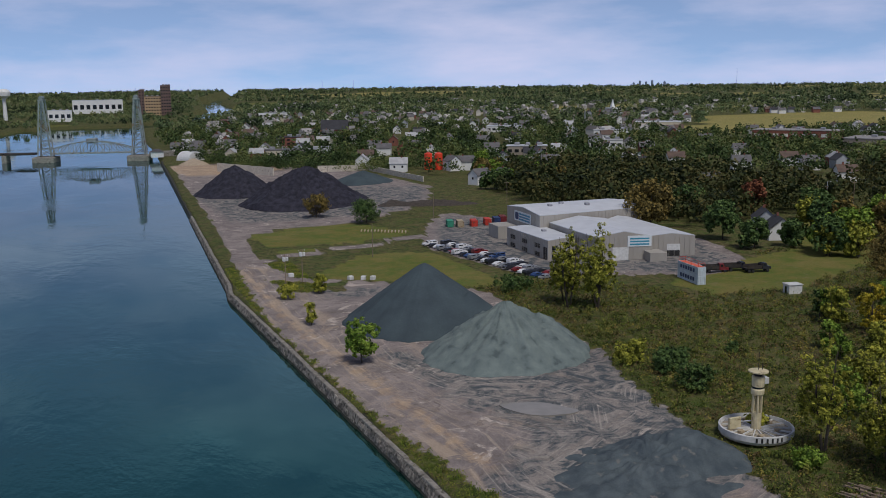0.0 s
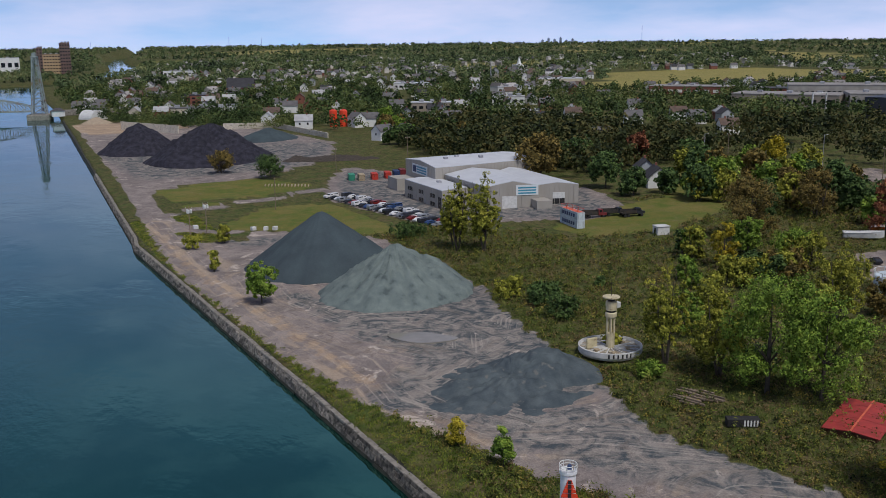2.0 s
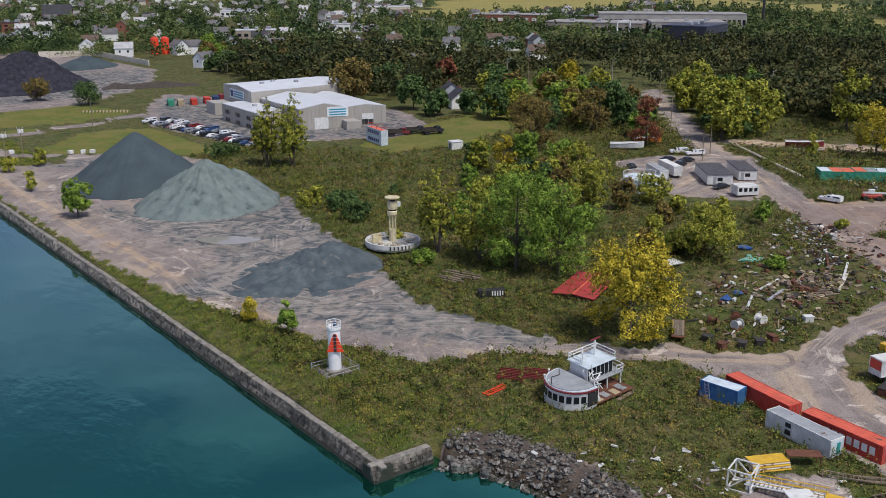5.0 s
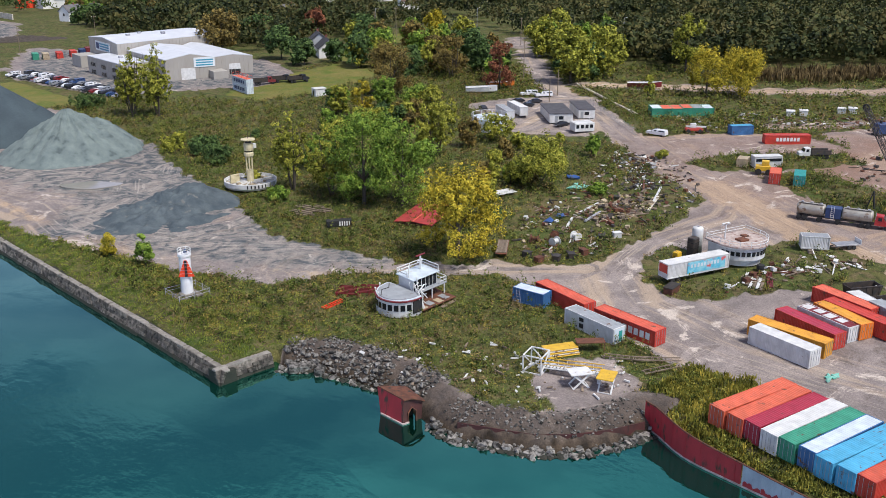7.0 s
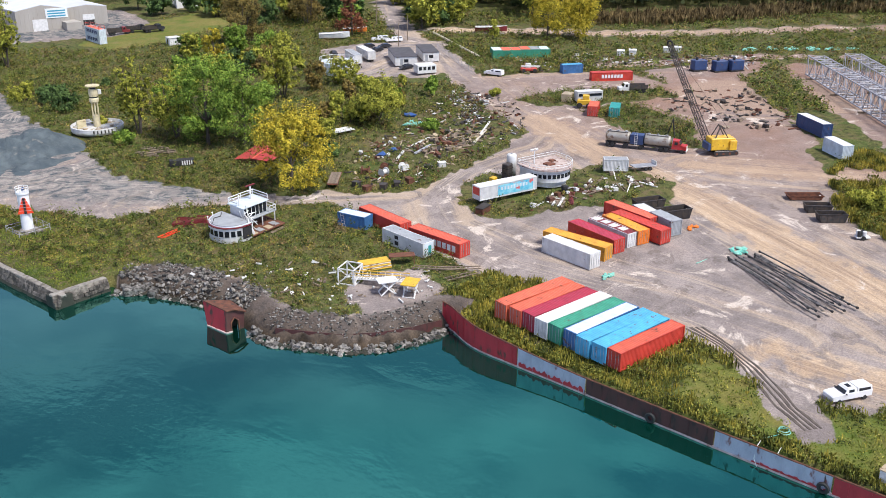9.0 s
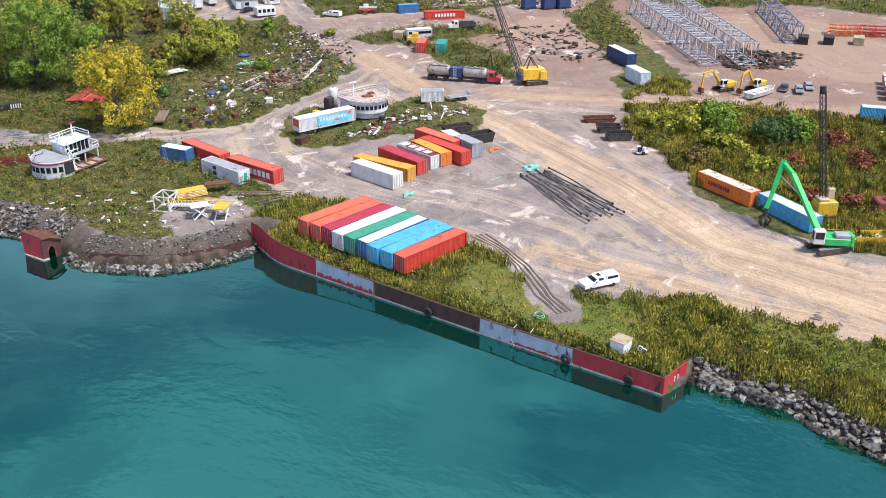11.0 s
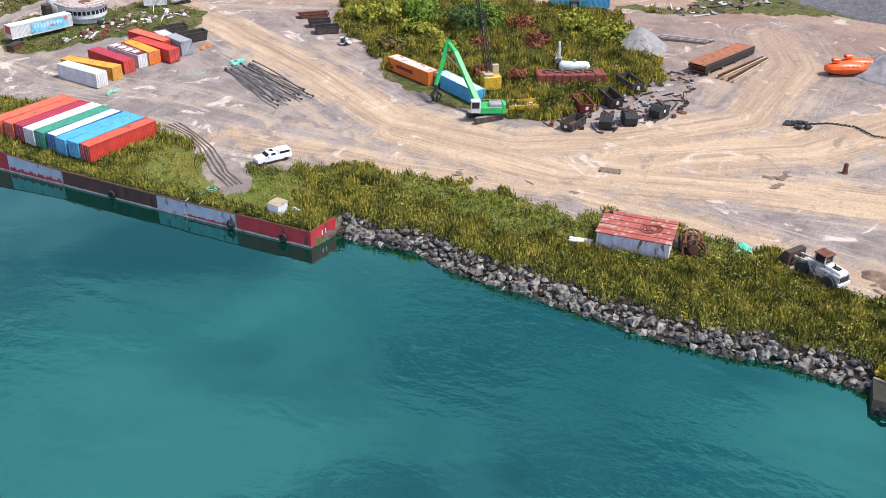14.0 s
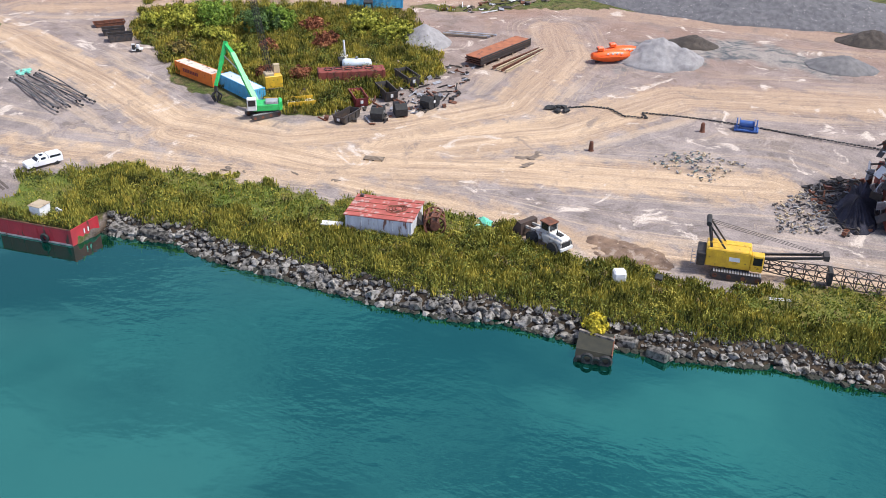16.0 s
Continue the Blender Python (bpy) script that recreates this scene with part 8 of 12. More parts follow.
for (ax, ay), (bx, by) in zip(pts[:-1], pts[1:]):
    if (ax, ay) == (128, 640):
        continue
    n = int(math.hypot(bx - ax, by - ay) / 6)
    for i in range(n):
        t0, t1 = i / n, (i + 0.97) / n
        p, q = Vector((ax + (bx - ax) * t0, ay + (by - ay) * t0, 0)), Vector((ax + (bx - ax) * t1, ay + (by - ay) * t1, 0))
        part("wall_panel", Shape().beam(p + Vector((0, 0, 5.6)), q + Vector((0, 0, 5.6)), 0.6, 7.0), P["light_roof"], rw)
heap("stone_heap", "low grey-green stone heap by the far wall", 166, 560, 20, 18, 7.0, FINES, seed=12)
heap("soil_heap", "reddish scrap and soil heap", 150, 452, 9, 6, 2.6, SOIL, seed=14, rough=0.6)
heap("soil_heap", "long low bank of rubble and earth", 168, 440, 26, 7, 2.6, SOIL, seed=15, rough=0.7, turn=-30)
heap("sand_heap", "pale sand heap beside the far shed", 92, 770, 12, 10, 5.0, mat("pale_sand", (0.42, 0.34, 0.25), (0.34, 0.27, 0.2), 2.0, 0.95, fine=0.2), seed=16)
hg = thing("arched_shelter", "white arched fabric shelter", "shelter", 95, 815, turn=30)
arch = [(8 * math.cos(t), 7.5 * math.sin(t)) for t in np.linspace(0, math.pi, 15)]
part("canopy", turned(profile(arch, -8, 8), pose(0, 0, 0)), WHITE, hg)
for i, (x, y) in enumerate(((64.6, 303.0), (80.8, 290.6), (87.3, 287.6), (84.6, 289.0))):
    ob = thing("white_bollard_block", "white painted concrete block on the lawn", "block", x, y, turn=20 * i)
    part("block", Shape().box(-0.8, -0.7, 0, 0.8, 0.7, 1.2, 0.08), WHITE, ob)
for i in range(14):
    x, y = 112 + 1.15 * i, 383 - 1.0 * i
    ob = thing("log", "pale timber beam laid on the grass", "timber", x, y, turn=70, group="timbers on the lawn")
    part("beam", Shape().box(-2.4, -0.25, 0, 2.4, 0.25, 0.5, 0.04), P["tan"], ob)

# ---- lift bridge ----
BRIDGE = mat("pale_bridge_steel", (0.27, 0.31, 0.31), (0.18, 0.21, 0.22), 4.0, 0.6, fine=0.1, stain=(0.2, 0.14, 0.1), stain_size=4.0)
lb = thing("lift_bridge", "tall twin-tower vertical lift bridge of pale steel lattice", "bridge", 22, 890, 0.0, -14)
for sx in (-1, 1):
    bx = sx * 39
    pier = part("pier", Shape().box(bx - 9, -11, -3, bx + 9, 11, 4.5, 0.4), CONCRETE, lb)
    tower = part("tower", Shape(), BRIDGE, lb)
    for sy in (-1, 1):
        legs = [(bx - 5.5, sy * 5, 4.5), (bx + 5.5, sy * 5, 4.5)]
        tops = [(bx - 1.6, sy * 4, 52), (bx + 1.6, sy * 4, 52)]
        for a, b in zip(legs, tops):
            part("leg", Shape().beam(a, b, 1.05), BRIDGE, tower)
        for k in range(7):
            t0, t1 = k / 7, (k + 1) / 7
            p = [Vector(a).lerp(Vector(b), t) for t in (t0, t1) for a, b in zip(legs, tops)]
            part("brace", Shape().beam(p[0], p[3], 0.5).beam(p[1], p[2], 0.5).beam(p[2], p[3], 0.5), BRIDGE, tower)
    part("sheave_house", Shape().box(bx - 2.6, -4.4, 52, bx + 2.6, 4.4, 53.2, 0.3), BRIDGE, tower)
    part("sheave", turned(Shape().lathe([(1.7, -3.6), (1.7, 3.6)], 16), pose(bx, 0, 54.6, 90, 0, 0)), BRIDGE, tower)
part("flagpole", Shape().rod((39, 0, 55), (39, 0, 62), 0.15, n=5), DARK_STEEL, lb)
span = part("lift_span", Shape().box(-33, -5, 6.6, 33, 5, 7.6, 0.1), BRIDGE, lb)
top = [(-33 + 6 * i, 7.6 + 9.5 * math.sin(math.pi * (0.12 + 0.76 * i / 11))) for i in range(12)]
for sy in (-1, 1):
    for (x0, z0), (x1, z1) in zip(top[:-1], top[1:]):
        part("top_chord", Shape().beam((x0, sy * 5, z0), (x1, sy * 5, z1), 0.8), BRIDGE, span)
    for i, (x0, z0) in enumerate(top):
        part("hanger", Shape().beam((x0, sy * 5, 7.4), (x0, sy * 5, z0), 0.45), BRIDGE, span)
        if i < 11:
            k = i if i < 6 else i + 1
            part("diagonal", Shape().beam((top[i][0] if i < 6 else top[i + 1][0], sy * 5, 7.5), (top[i + 1][0] if i < 6 else top[i][0], sy * 5, (top[i + 1] if i < 6 else top[i])[1]), 0.45), BRIDGE, span)
part("machine_room", Shape().box(-4, -4, 15.5, 4, 4, 19.5, 0.2), BRIDGE, span)
for k in range(3):
    part("approach_span", Shape().box(-72 - 26 * k, -5, 6.4, -47.5 - 26 * k, 5, 8.2, 0.1), DARK_STEEL, lb)
    part("pier", Shape().box(-74 - 26 * k, -6, -3, -70 - 26 * k, 6, 6.4, 0.3), CONCRETE, lb)
part("approach_road", Shape().box(48, -5, 3.0, 150, 5, 7.4, 0.1), CONCRETE, lb)
ch = thing("control_house", "small white bridge control house", "hut", 72, 852, 4.0)
part("wall", Shape().box(-5, -4, 0, 5, 4, 4.5), WHITE, ch)
part("roof", Shape().add([(-5.6, -4.6, 4.5), (5.6, -4.6, 4.5), (5.6, 4.6, 4.5), (-5.6, 4.6, 4.5), (-2, 0, 7), (2, 0, 7)], [(0, 1, 5, 4), (1, 2, 5), (2, 3, 4, 5), (3, 0, 4), (0, 3, 2, 1)]), SHINGLE, ch)

# ---- houses of the town ----
ROOFS = [mat("grey_shingle", (0.15, 0.145, 0.15), (0.11, 0.105, 0.11), 3.0, 0.9, fine=0.2), mat("brown_shingle", (0.14, 0.095, 0.075), (0.10, 0.07, 0.058), 3.0, 0.9, fine=0.2),
         mat("dark_shingle", (0.05, 0.05, 0.058), (0.038, 0.038, 0.044), 3.0, 0.9, fine=0.2), mat("pale_roofing", (0.46, 0.46, 0.47), (0.36, 0.36, 0.37), 3.0, 0.8, fine=0.1)]
WALLS = [mat("white_siding", (0.80, 0.80, 0.79), (0.72, 0.72, 0.71), 3.0, 0.6, fine=0.04), mat("cream_siding", (0.60, 0.54, 0.43), (0.52, 0.47, 0.38), 3.0, 0.7, fine=0.06),
         mat("red_brick", (0.26, 0.10, 0.07), (0.20, 0.08, 0.06), 2.0, 0.9, fine=0.2), mat("grey_siding", (0.42, 0.44, 0.47), (0.36, 0.38, 0.41), 3.0, 0.7, fine=0.06)]
WALL_WORDS, ROOF_WORDS = ("white-sided", "cream-sided", "red brick", "grey-sided"), ("grey roof", "brown roof", "dark roof", "pale roof")


def house(x, y, turn, w, l, h, wall, roof, label=None, group="houses of the town", far=False):
    ob = thing("house", label or f"{WALL_WORDS[wall]} gabled town house with {ROOF_WORDS[roof]} among trees", "house", x, y, float(plain_z(x, y)), turn, group)
    a, b, r = l / 2, w / 2, w * 0.42
    wl = Shape().box(-a, -b, -0.5, a, b, h).add([(-a, -b, h), (-a, b, h), (-a, 0, h + r)], [(0, 2, 1)]).add([(a, -b, h), (a, b, h), (a, 0, h + r)], [(0, 1, 2)])
    part("wall", wl, WALLS[wall], ob)
    for s in (-1, 1):
        e = 0.45
        v = [(-a - e, s * (b + e), h - e * 0.84), (a + e, s * (b + e), h - e * 0.84), (a + e, 0, h + r), (-a - e, 0, h + r)]
        v += [(p[0], p[1], p[2] + 0.22) for p in v]
        f = [(4, 5, 6, 7), (0, 3, 2, 1), (0, 1, 5, 4), (1, 2, 6, 5), (3, 0, 4, 7), (2, 3, 7, 6)]
        part("roof_slope", Shape().add(v, f if s < 0 else [tuple(reversed(q)) for q in f]), ROOFS[roof], ob)
    part("chimney", Shape().box(a * 0.3, -0.4, h, a * 0.3 + 0.8, 0.4, h + r + 1.1), WALLS[2], ob)
    for k in range(2 if far else 3):
        px = -a + l * (k + 0.6) / (2.2 if far else 3.2)
        part("window", Shape().box(px - 0.6, -b - 0.05, h * 0.5, px + 0.6, -b + 0.02, h * 0.5 + 1.4), GLASS, ob)
    part("window", Shape().box(-a - 0.05, -0.6, h * 0.55, -a + 0.02, 0.6, h * 0.55 + 1.4), GLASS, ob)
    return ob


NEAR_HOUSES = [(218, 503, 20, 8, 11, 5.6, 0, 0), (231, 497, 105, 8, 11, 5.8, 0, 0), (240, 281, 62, 9, 12, 4.2, 0, 2), (246, 296, 60, 8, 10, 5.5, 3, 2), (236, 590, 95, 8, 11, 6.5, 0, 0)]
for x, y, t, w, l, h, wall, roof in NEAR_HOUSES:
    house(x, y, t, w, l, h, wall, roof, f"{WALL_WORDS[wall]} house with {ROOF_WORDS[roof]} near the yard", "houses near the yard")
for x in (224.5, 230.5):
    ob = thing("red_silo", "bright red-orange upright silo", "silo", x, 604 - (x - 224) * 0.6)
    part("shell", Shape().lathe([(2.6, 0), (2.6, 10.5), (2.2, 10.9)], 18), FLUOR, ob)
    part("cap", Shape().lathe([(2.2, 10.9), (0.5, 11.8)], 18), P["red"], ob)
rh = np.random.default_rng(77)
kinds = {}
spots_h = []
for i in range(9000):
    d, a = math.sqrt(rh.uniform(440**2, 1750**2)), radians(rh.uniform(3, 66))
    x, y = math.sin(a) * d, math.cos(a) * d
    u, v = (x * 0.93 - y * 0.37) % 95, (x * 0.37 + y * 0.93) % 140
    if not (9 < abs(u - 47) < 19 or 9 < abs(v - 70) < 17):
        continue
    px, py = np.array([x]), np.array([y])
    if poly_sd(px, py, [(75, 1000), (82, 880), (190, 640), (215, 560), (262, 545), (345, 525), (300, 400), (330, 380), (430, 430), (520, 560), (700, 700), (1100, 900), (1400, 1500), (700, 1750), (300, 1750), (140, 1150)])[0] < 0 or zones(px, py)[0, 1] > 0.5:
        continue
    if any((x - p) ** 2 + (y - q) ** 2 < 15**2 for p, q in spots_h) or (x - 640) ** 2 + (y - 560) ** 2 < 170**2:
        continue
    spots_h.append((x, y))
    if len(spots_h) >= 230:
        break
for i, (x, y) in enumerate(spots_h):
    key = (int(rh.choice([0, 0, 0, 1, 2, 3])), int(rh.choice([0, 0, 1, 2, 3])))
    m = pose(x, y, float(plain_z(x, y)), 0, 0, -21.7 + 90 * rh.integers(4))
    if key not in kinds:
        kinds[key] = house(x, y, 0, 8.5, 11.5, 5.8, *key, far=True)
        kinds[key].matrix_basis = m
    else:
        copy_thing(kinds[key], m)
CLEARED += [(x, y, 7.0) for x, y in spots_h] + [(x, y, 8) for x, y, *_ in NEAR_HOUSES]


# ---- large buildings of the town ----
def big_block(x, y, turn, l, w, h, wall, roofm, label, bands=1, name="factory_building", category="factory", windows=10, far_z=None, lit=None):
    ob = thing(name, label, category, x, y, float(plain_z(x, y)) if far_z is None else far_z, turn)
    part("wall", Shape().box(-l / 2, -w / 2, -1, l / 2, w / 2, h), wall, ob)
    part("roof", Shape().box(-l / 2 - 0.3, -w / 2 - 0.3, h, l / 2 + 0.3, w / 2 + 0.3, h + 0.6), roofm, ob)
    for k in range(bands):
        z = h * (k + 0.62) / (bands + 0.25)
        for i in range(windows):
            px = -l / 2 + l * (i + 0.2) / windows
            part("window", Shape().box(px, -w / 2 - 0.12, z - 0.18 * h / bands, px + 0.6 * l / windows, -w / 2 + 0.05, z + 0.16 * h / bands), lit or GLASS, ob)
    for i in range(3):
        part("roof_unit", Shape().box(-l * 0.3 + i * l * 0.28, -2, h + 0.6, -l * 0.3 + i * l * 0.28 + 4, 2, h + 2.6, 0.1), GREY_STEEL, ob)
    CLEARED.append((x, y, 0.62 * max(l, w) * 0.9))
    return ob


FAC_GREY = mat("grey_factory_wall", (0.40, 0.37, 0.34), (0.31, 0.29, 0.27), 6.0, 0.7, fine=0.06)
FAC_TAN = mat("tan_factory_wall", (0.36, 0.31, 0.26), (0.29, 0.25, 0.21), 6.0, 0.8, fine=0.08)
FAC_ROOF = mat("grey_felt_roof", (0.33, 0.31, 0.30), (0.24, 0.225, 0.215), 7.0, 0.8, fine=0.1)
FAC_DARK = mat("blue_black_cladding", (0.035, 0.038, 0.055), (0.05, 0.052, 0.07), 5.0, 0.5, fine=0.08)
big_block(578, 438.5, 18, 44, 34, 14.5, FAC_DARK, FAC_DARK, "dark blue-black clad factory block behind the wood", 1, windows=4)
big_block(645, 505, -42, 60, 44, 12.0, FAC_GREY, FAC_ROOF, "long grey factory hall with pale roof", 1, windows=14)
big_block(606, 568, -58, 84, 40, 10.0, FAC_TAN, FAC_ROOF, "tan factory hall with pale stacks and frames", 1, windows=6)
big_block(706, 575, -44, 132, 40, 14.0, FAC_GREY, FAC_ROOF, "very long grey factory building with a window band", 1, windows=30)
big_block(648, 735, -52, 78, 30, 8.5, WALLS[2], FAC_ROOF, "low red brick works with white windows", 1, windows=9, lit=WHITE)
big_block(700, 650, -50, 60, 26, 8.0, WALLS[2], SHINGLE, "low dark brick works building", 1, windows=7)
ob = thing("white_portal", "white steel portal frame at the factory", "frame", 566, 500)
part("frame", Shape().beam((-7, 0, 0), (-7, 0, 15), 0.9).beam((7, 0, 0), (7, 0, 15), 0.9).beam((-7, 0, 15), (7, 0, 15), 0.9), WHITE, ob)
ob = thing("factory_stack", "tall dark factory chimney stack", "chimney", 770, 520)
part("stack", Shape().lathe([(1.6, 0), (1.1, 38), (1.3, 39)], 12), DARK_STEEL, ob)
big_block(640, 957, -33, 52, 24, 9, WALLS[1], ROOF_PALE, "long white-roofed school building in the town", 1, "town_building", "building", 9)
big_block(165, 783, -15, 34, 14, 6, WALLS[1], ROOFS[0], "flat-roofed cream workshop with dark bays", 1, "town_building", "building", 6)
big_block(190, 760, -12, 18, 12, 6, WALLS[0], ROOFS[3], "white garage building with dark doors", 1, "town_building", "building", 3)
big_block(205, 905, -20, 30, 14, 8, WALLS[2], ROOFS[2], "dark brick shop terrace", 2, "town_building", "building", 6)
big_block(320, 1571, -10, 50, 20, 10, WALLS[0], ROOF_PALE, "large white building in the town", 2, "town_building", "building", 8)
big_block(340, 690, -25, 32, 12, 7, FAC_TAN, ROOF_PALE, "low white-roofed hall among trees", 1, "town_building", "building", 6)
big_block(430, 720, -30, 28, 14, 7, WALLS[0], ROOFS[3], "white flat-roofed building among trees", 1, "town_building", "building", 5)
big_block(520, 860, -30, 36, 14, 7, WALLS[0], ROOFS[3], "white commercial building among trees", 1, "town_building", "building", 6)
big_block(470, 1010, -30, 40, 16, 7, WALLS[0], ROOF_PALE, "long white commercial building", 1, "town_building", "building", 7)
ob = thing("church", "dark-roofed church with steep gable", "church", 270, 1010, turn=70)
part("nave", profile([(-8, 0), (8, 0), (8, 9), (0, 18), (-8, 9)], -14, 14), WALLS[2], ob)
part("roof", Shape().add([(-8.6, -14.5, 8.6), (-8.6, 14.5, 8.6), (0, 14.5, 18.6), (0, -14.5, 18.6)], [(0, 1, 2, 3)]).add([(8.6, -14.5, 8.6), (8.6, 14.5, 8.6), (0, 14.5, 18.6), (0, -14.5, 18.6)], [(3, 2, 1, 0)]), ROOFS[2], ob)
ob = thing("church", "white church with slender spire", "church", 882, 1455)
part("nave", Shape().box(-7, -12, 0, 7, 12, 10), WALLS[0], ob)
part("spire", Shape().add([(-3.5, -3.5, 10), (3.5, -3.5, 10), (3.5, 3.5, 10), (-3.5, 3.5, 10), (0, 0, 24)], [(0, 1, 4), (1, 2, 4), (2, 3, 4), (3, 0, 4)]), WALLS[0], ob)

# apartment towers and pale sheds beyond the bridge
APT = mat("buff_apartment_brick", (0.46, 0.32, 0.18), (0.40, 0.28, 0.16), 6.0, 0.8, fine=0.08)
APT_DARK = mat("brown_apartment_brick", (0.16, 0.10, 0.085), (0.13, 0.085, 0.072), 6.0, 0.8, fine=0.08)
big_block(157, 1895, -5, 34, 16, 34, APT, APT_DARK, "buff apartment block beyond the canal", 6, "apartment_building", "apartment block", 7, far_z=9)
big_block(182, 1890, -5, 18, 20, 54, APT_DARK, APT_DARK, "tall brown apartment tower beyond the canal", 9, "apartment_building", "apartment block", 4, far_z=9)
big_block(139, 1897, -5, 10, 18, 46, APT_DARK, APT_DARK, "slim brown apartment tower beyond the canal", 8, "apartment_building", "apartment block", 2, far_z=9)
big_block(68, 2100, -2, 96, 30, 26, WALLS[0], ROOF_PALE, "long white shed on the far bank", 1, "warehouse", "warehouse", 8, far_z=9)
big_block(-4, 1700, -2, 36, 20, 17, WALLS[0], ROOF_PALE, "white shed on the far bank", 1, "warehouse", "warehouse", 4, far_z=8)
ob = thing("water_tower", "pale water tower on the far bank", "water tower", -90, 1800, 8.0)
part("stem", Shape().lathe([(3.5, 0), (2.6, 36)], 14), WALLS[0], ob)
part("bowl", Shape().lathe([(2.6, 36), (10, 41), (11, 47), (9, 51), (2, 53)], 18), WALLS[0], ob)
# distance haze is painted into the towers as this blue-grey
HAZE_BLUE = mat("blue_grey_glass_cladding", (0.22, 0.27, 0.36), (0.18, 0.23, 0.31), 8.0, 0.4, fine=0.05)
for i, h in enumerate((22, 36, 28, 40, 18, 30)):
    x, y = 2560 + 24 * i, 4030 - 16 * i
    ob = thing("far_tower", "tower on the horizon with haze put into its blue-grey colour", "tower", x, y, float(plain_z(x, y)), group="towers on the horizon")
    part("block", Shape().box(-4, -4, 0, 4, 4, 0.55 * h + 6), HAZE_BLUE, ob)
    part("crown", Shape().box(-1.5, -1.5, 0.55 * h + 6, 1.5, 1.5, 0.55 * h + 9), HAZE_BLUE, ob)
for x, y, h in ((2469, 3149, 78), (1150, 4500, 50), (1290, 4450, 46), (640, 1125, 30), (470, 3900, 40)):
    ob = thing("radio_mast", "thin grey mast on the horizon", "mast", x, y, float(plain_z(x, y)))
    part("mast", Shape().rod((0, 0, 0), (0, 0, h), 0.9, 0.4, 5), GREY_STEEL, ob)
    part("footing", Shape().box(-2, -2, -1, 2, 2, 2), CONCRETE, ob)


# the rest of the town: roofs and gables past counting, between the trees
def far_roofs(n, seed):
    r = np.random.default_rng(seed)
    walls, roofs = Shape(), Shape()
    made = 0
    while made < n:
        d, a = math.sqrt(r.uniform(900**2, 2600**2)), math.radians(r.uniform(6, 52))
        x, y = math.sin(a) * d, math.cos(a) * d
        if zones(np.array([x]), np.array([y]))[0, 1] > 0.5 or poly_sd(np.array([x]), np.array([y]), EAST_LAND)[0] < 40:
            continue
        l, w, h = r.uniform(7, 15), r.uniform(6, 9), r.uniform(4.5, 7.5)
        m = pose(x, y, float(plain_z(x, y)), 0, 0, r.choice([20, 110, 65]) + r.normal(0, 6))
        walls.add([(-l / 2, -w / 2, 0), (l / 2, -w / 2, 0), (l / 2, w / 2, 0), (-l / 2, w / 2, 0), (-l / 2, -w / 2, h), (l / 2, -w / 2, h), (l / 2, w / 2, h), (-l / 2, w / 2, h), (-l / 2, 0, h + 3), (l / 2, 0, h + 3)],
                  [(0, 1, 5, 4), (2, 3, 7, 6), (3, 0, 4, 8, 7), (1, 2, 6, 9, 5)], m)
        roofs.add([(-l / 2 - .4, -w / 2 - .5, h - .3), (l / 2 + .4, -w / 2 - .5, h - .3), (l / 2 + .4, 0, h + 3.2), (-l / 2 - .4, 0, h + 3.2), (-l / 2 - .4, w / 2 + .5, h - .3), (l / 2 + .4, w / 2 + .5, h - .3)], [(0, 1, 2, 3), (3, 2, 5, 4)], m)
        made += 1
    tagged(new("far_house_walls", walls.mesh("far_house_walls", mat("far_gable_paint", (0.62, 0.61, 0.58), (0.40, 0.36, 0.32), 40.0, 0.8, island=0.5))), "pale gables of a distant town", "houses", kind="stuff")
    tagged(new("far_house_roofs", roofs.mesh("far_house_roofs", mat("far_roof_shingle", (0.20, 0.19, 0.19), (0.34, 0.32, 0.31), 40.0, 0.8, island=0.6))), "grey and brown roofs of a distant town", "roofs", kind="stuff")


far_roofs(360, 5)

# ---- scrap, pipes, skips and small things in the yard ----
r70 = np.random.default_rng(70)
for k in range(12):
    a, b = Vector((131.8 + 0.5 * k, -26.2 - 0.32 * k + 0.9 * (k % 2), 0)), Vector((120.4 + 0.66 * k + 0.3 * (k % 3), -45.6 - 0.36 * k + 1.6 * (k % 3), 0))
    ob = thing("black_pipe", "long black pipe in a loose bundle on gravel", "pipe", a.x, a.y, group="bundle of black pipes")
    d = b - a
    z = 0.22 + (0.36 if k % 4 == 3 else 0)
    pts = [Vector((0, 0, z)) + Vector((d.x, d.y, 0)) * (i / 8) + Vector((0.42 * math.sin(i * 0.7 + 2.3 * k), 0.2 * math.cos(i + k), 0)) for i in range(9)]
    part("tube", Shape().line([tuple(p) for p in pts], 0.13, 7), mat("black_hose_pipe", (0.022, 0.022, 0.024), (0.16, 0.15, 0.145), 0.9, 0.5, fine=0.3, vary=0.5) if k == 0 else bpy.data.materials["black_hose_pipe"], ob)
    part("flange", Shape().rod(pts[0] - Vector((0, 0, 0)), pts[0] + (pts[1] - pts[0]).normalized() * 0.3, 0.2, n=8), BLACK, ob)
    part("flange", Shape().rod(pts[-1], pts[-1] + (pts[-1] - pts[-2]).normalized() * 0.3, 0.2, n=8), BLACK, ob)
NET = mat("teal_net", (0.10, 0.42, 0.34), (0.30, 0.55, 0.46), 0.6, 0.8, fine=0.2)


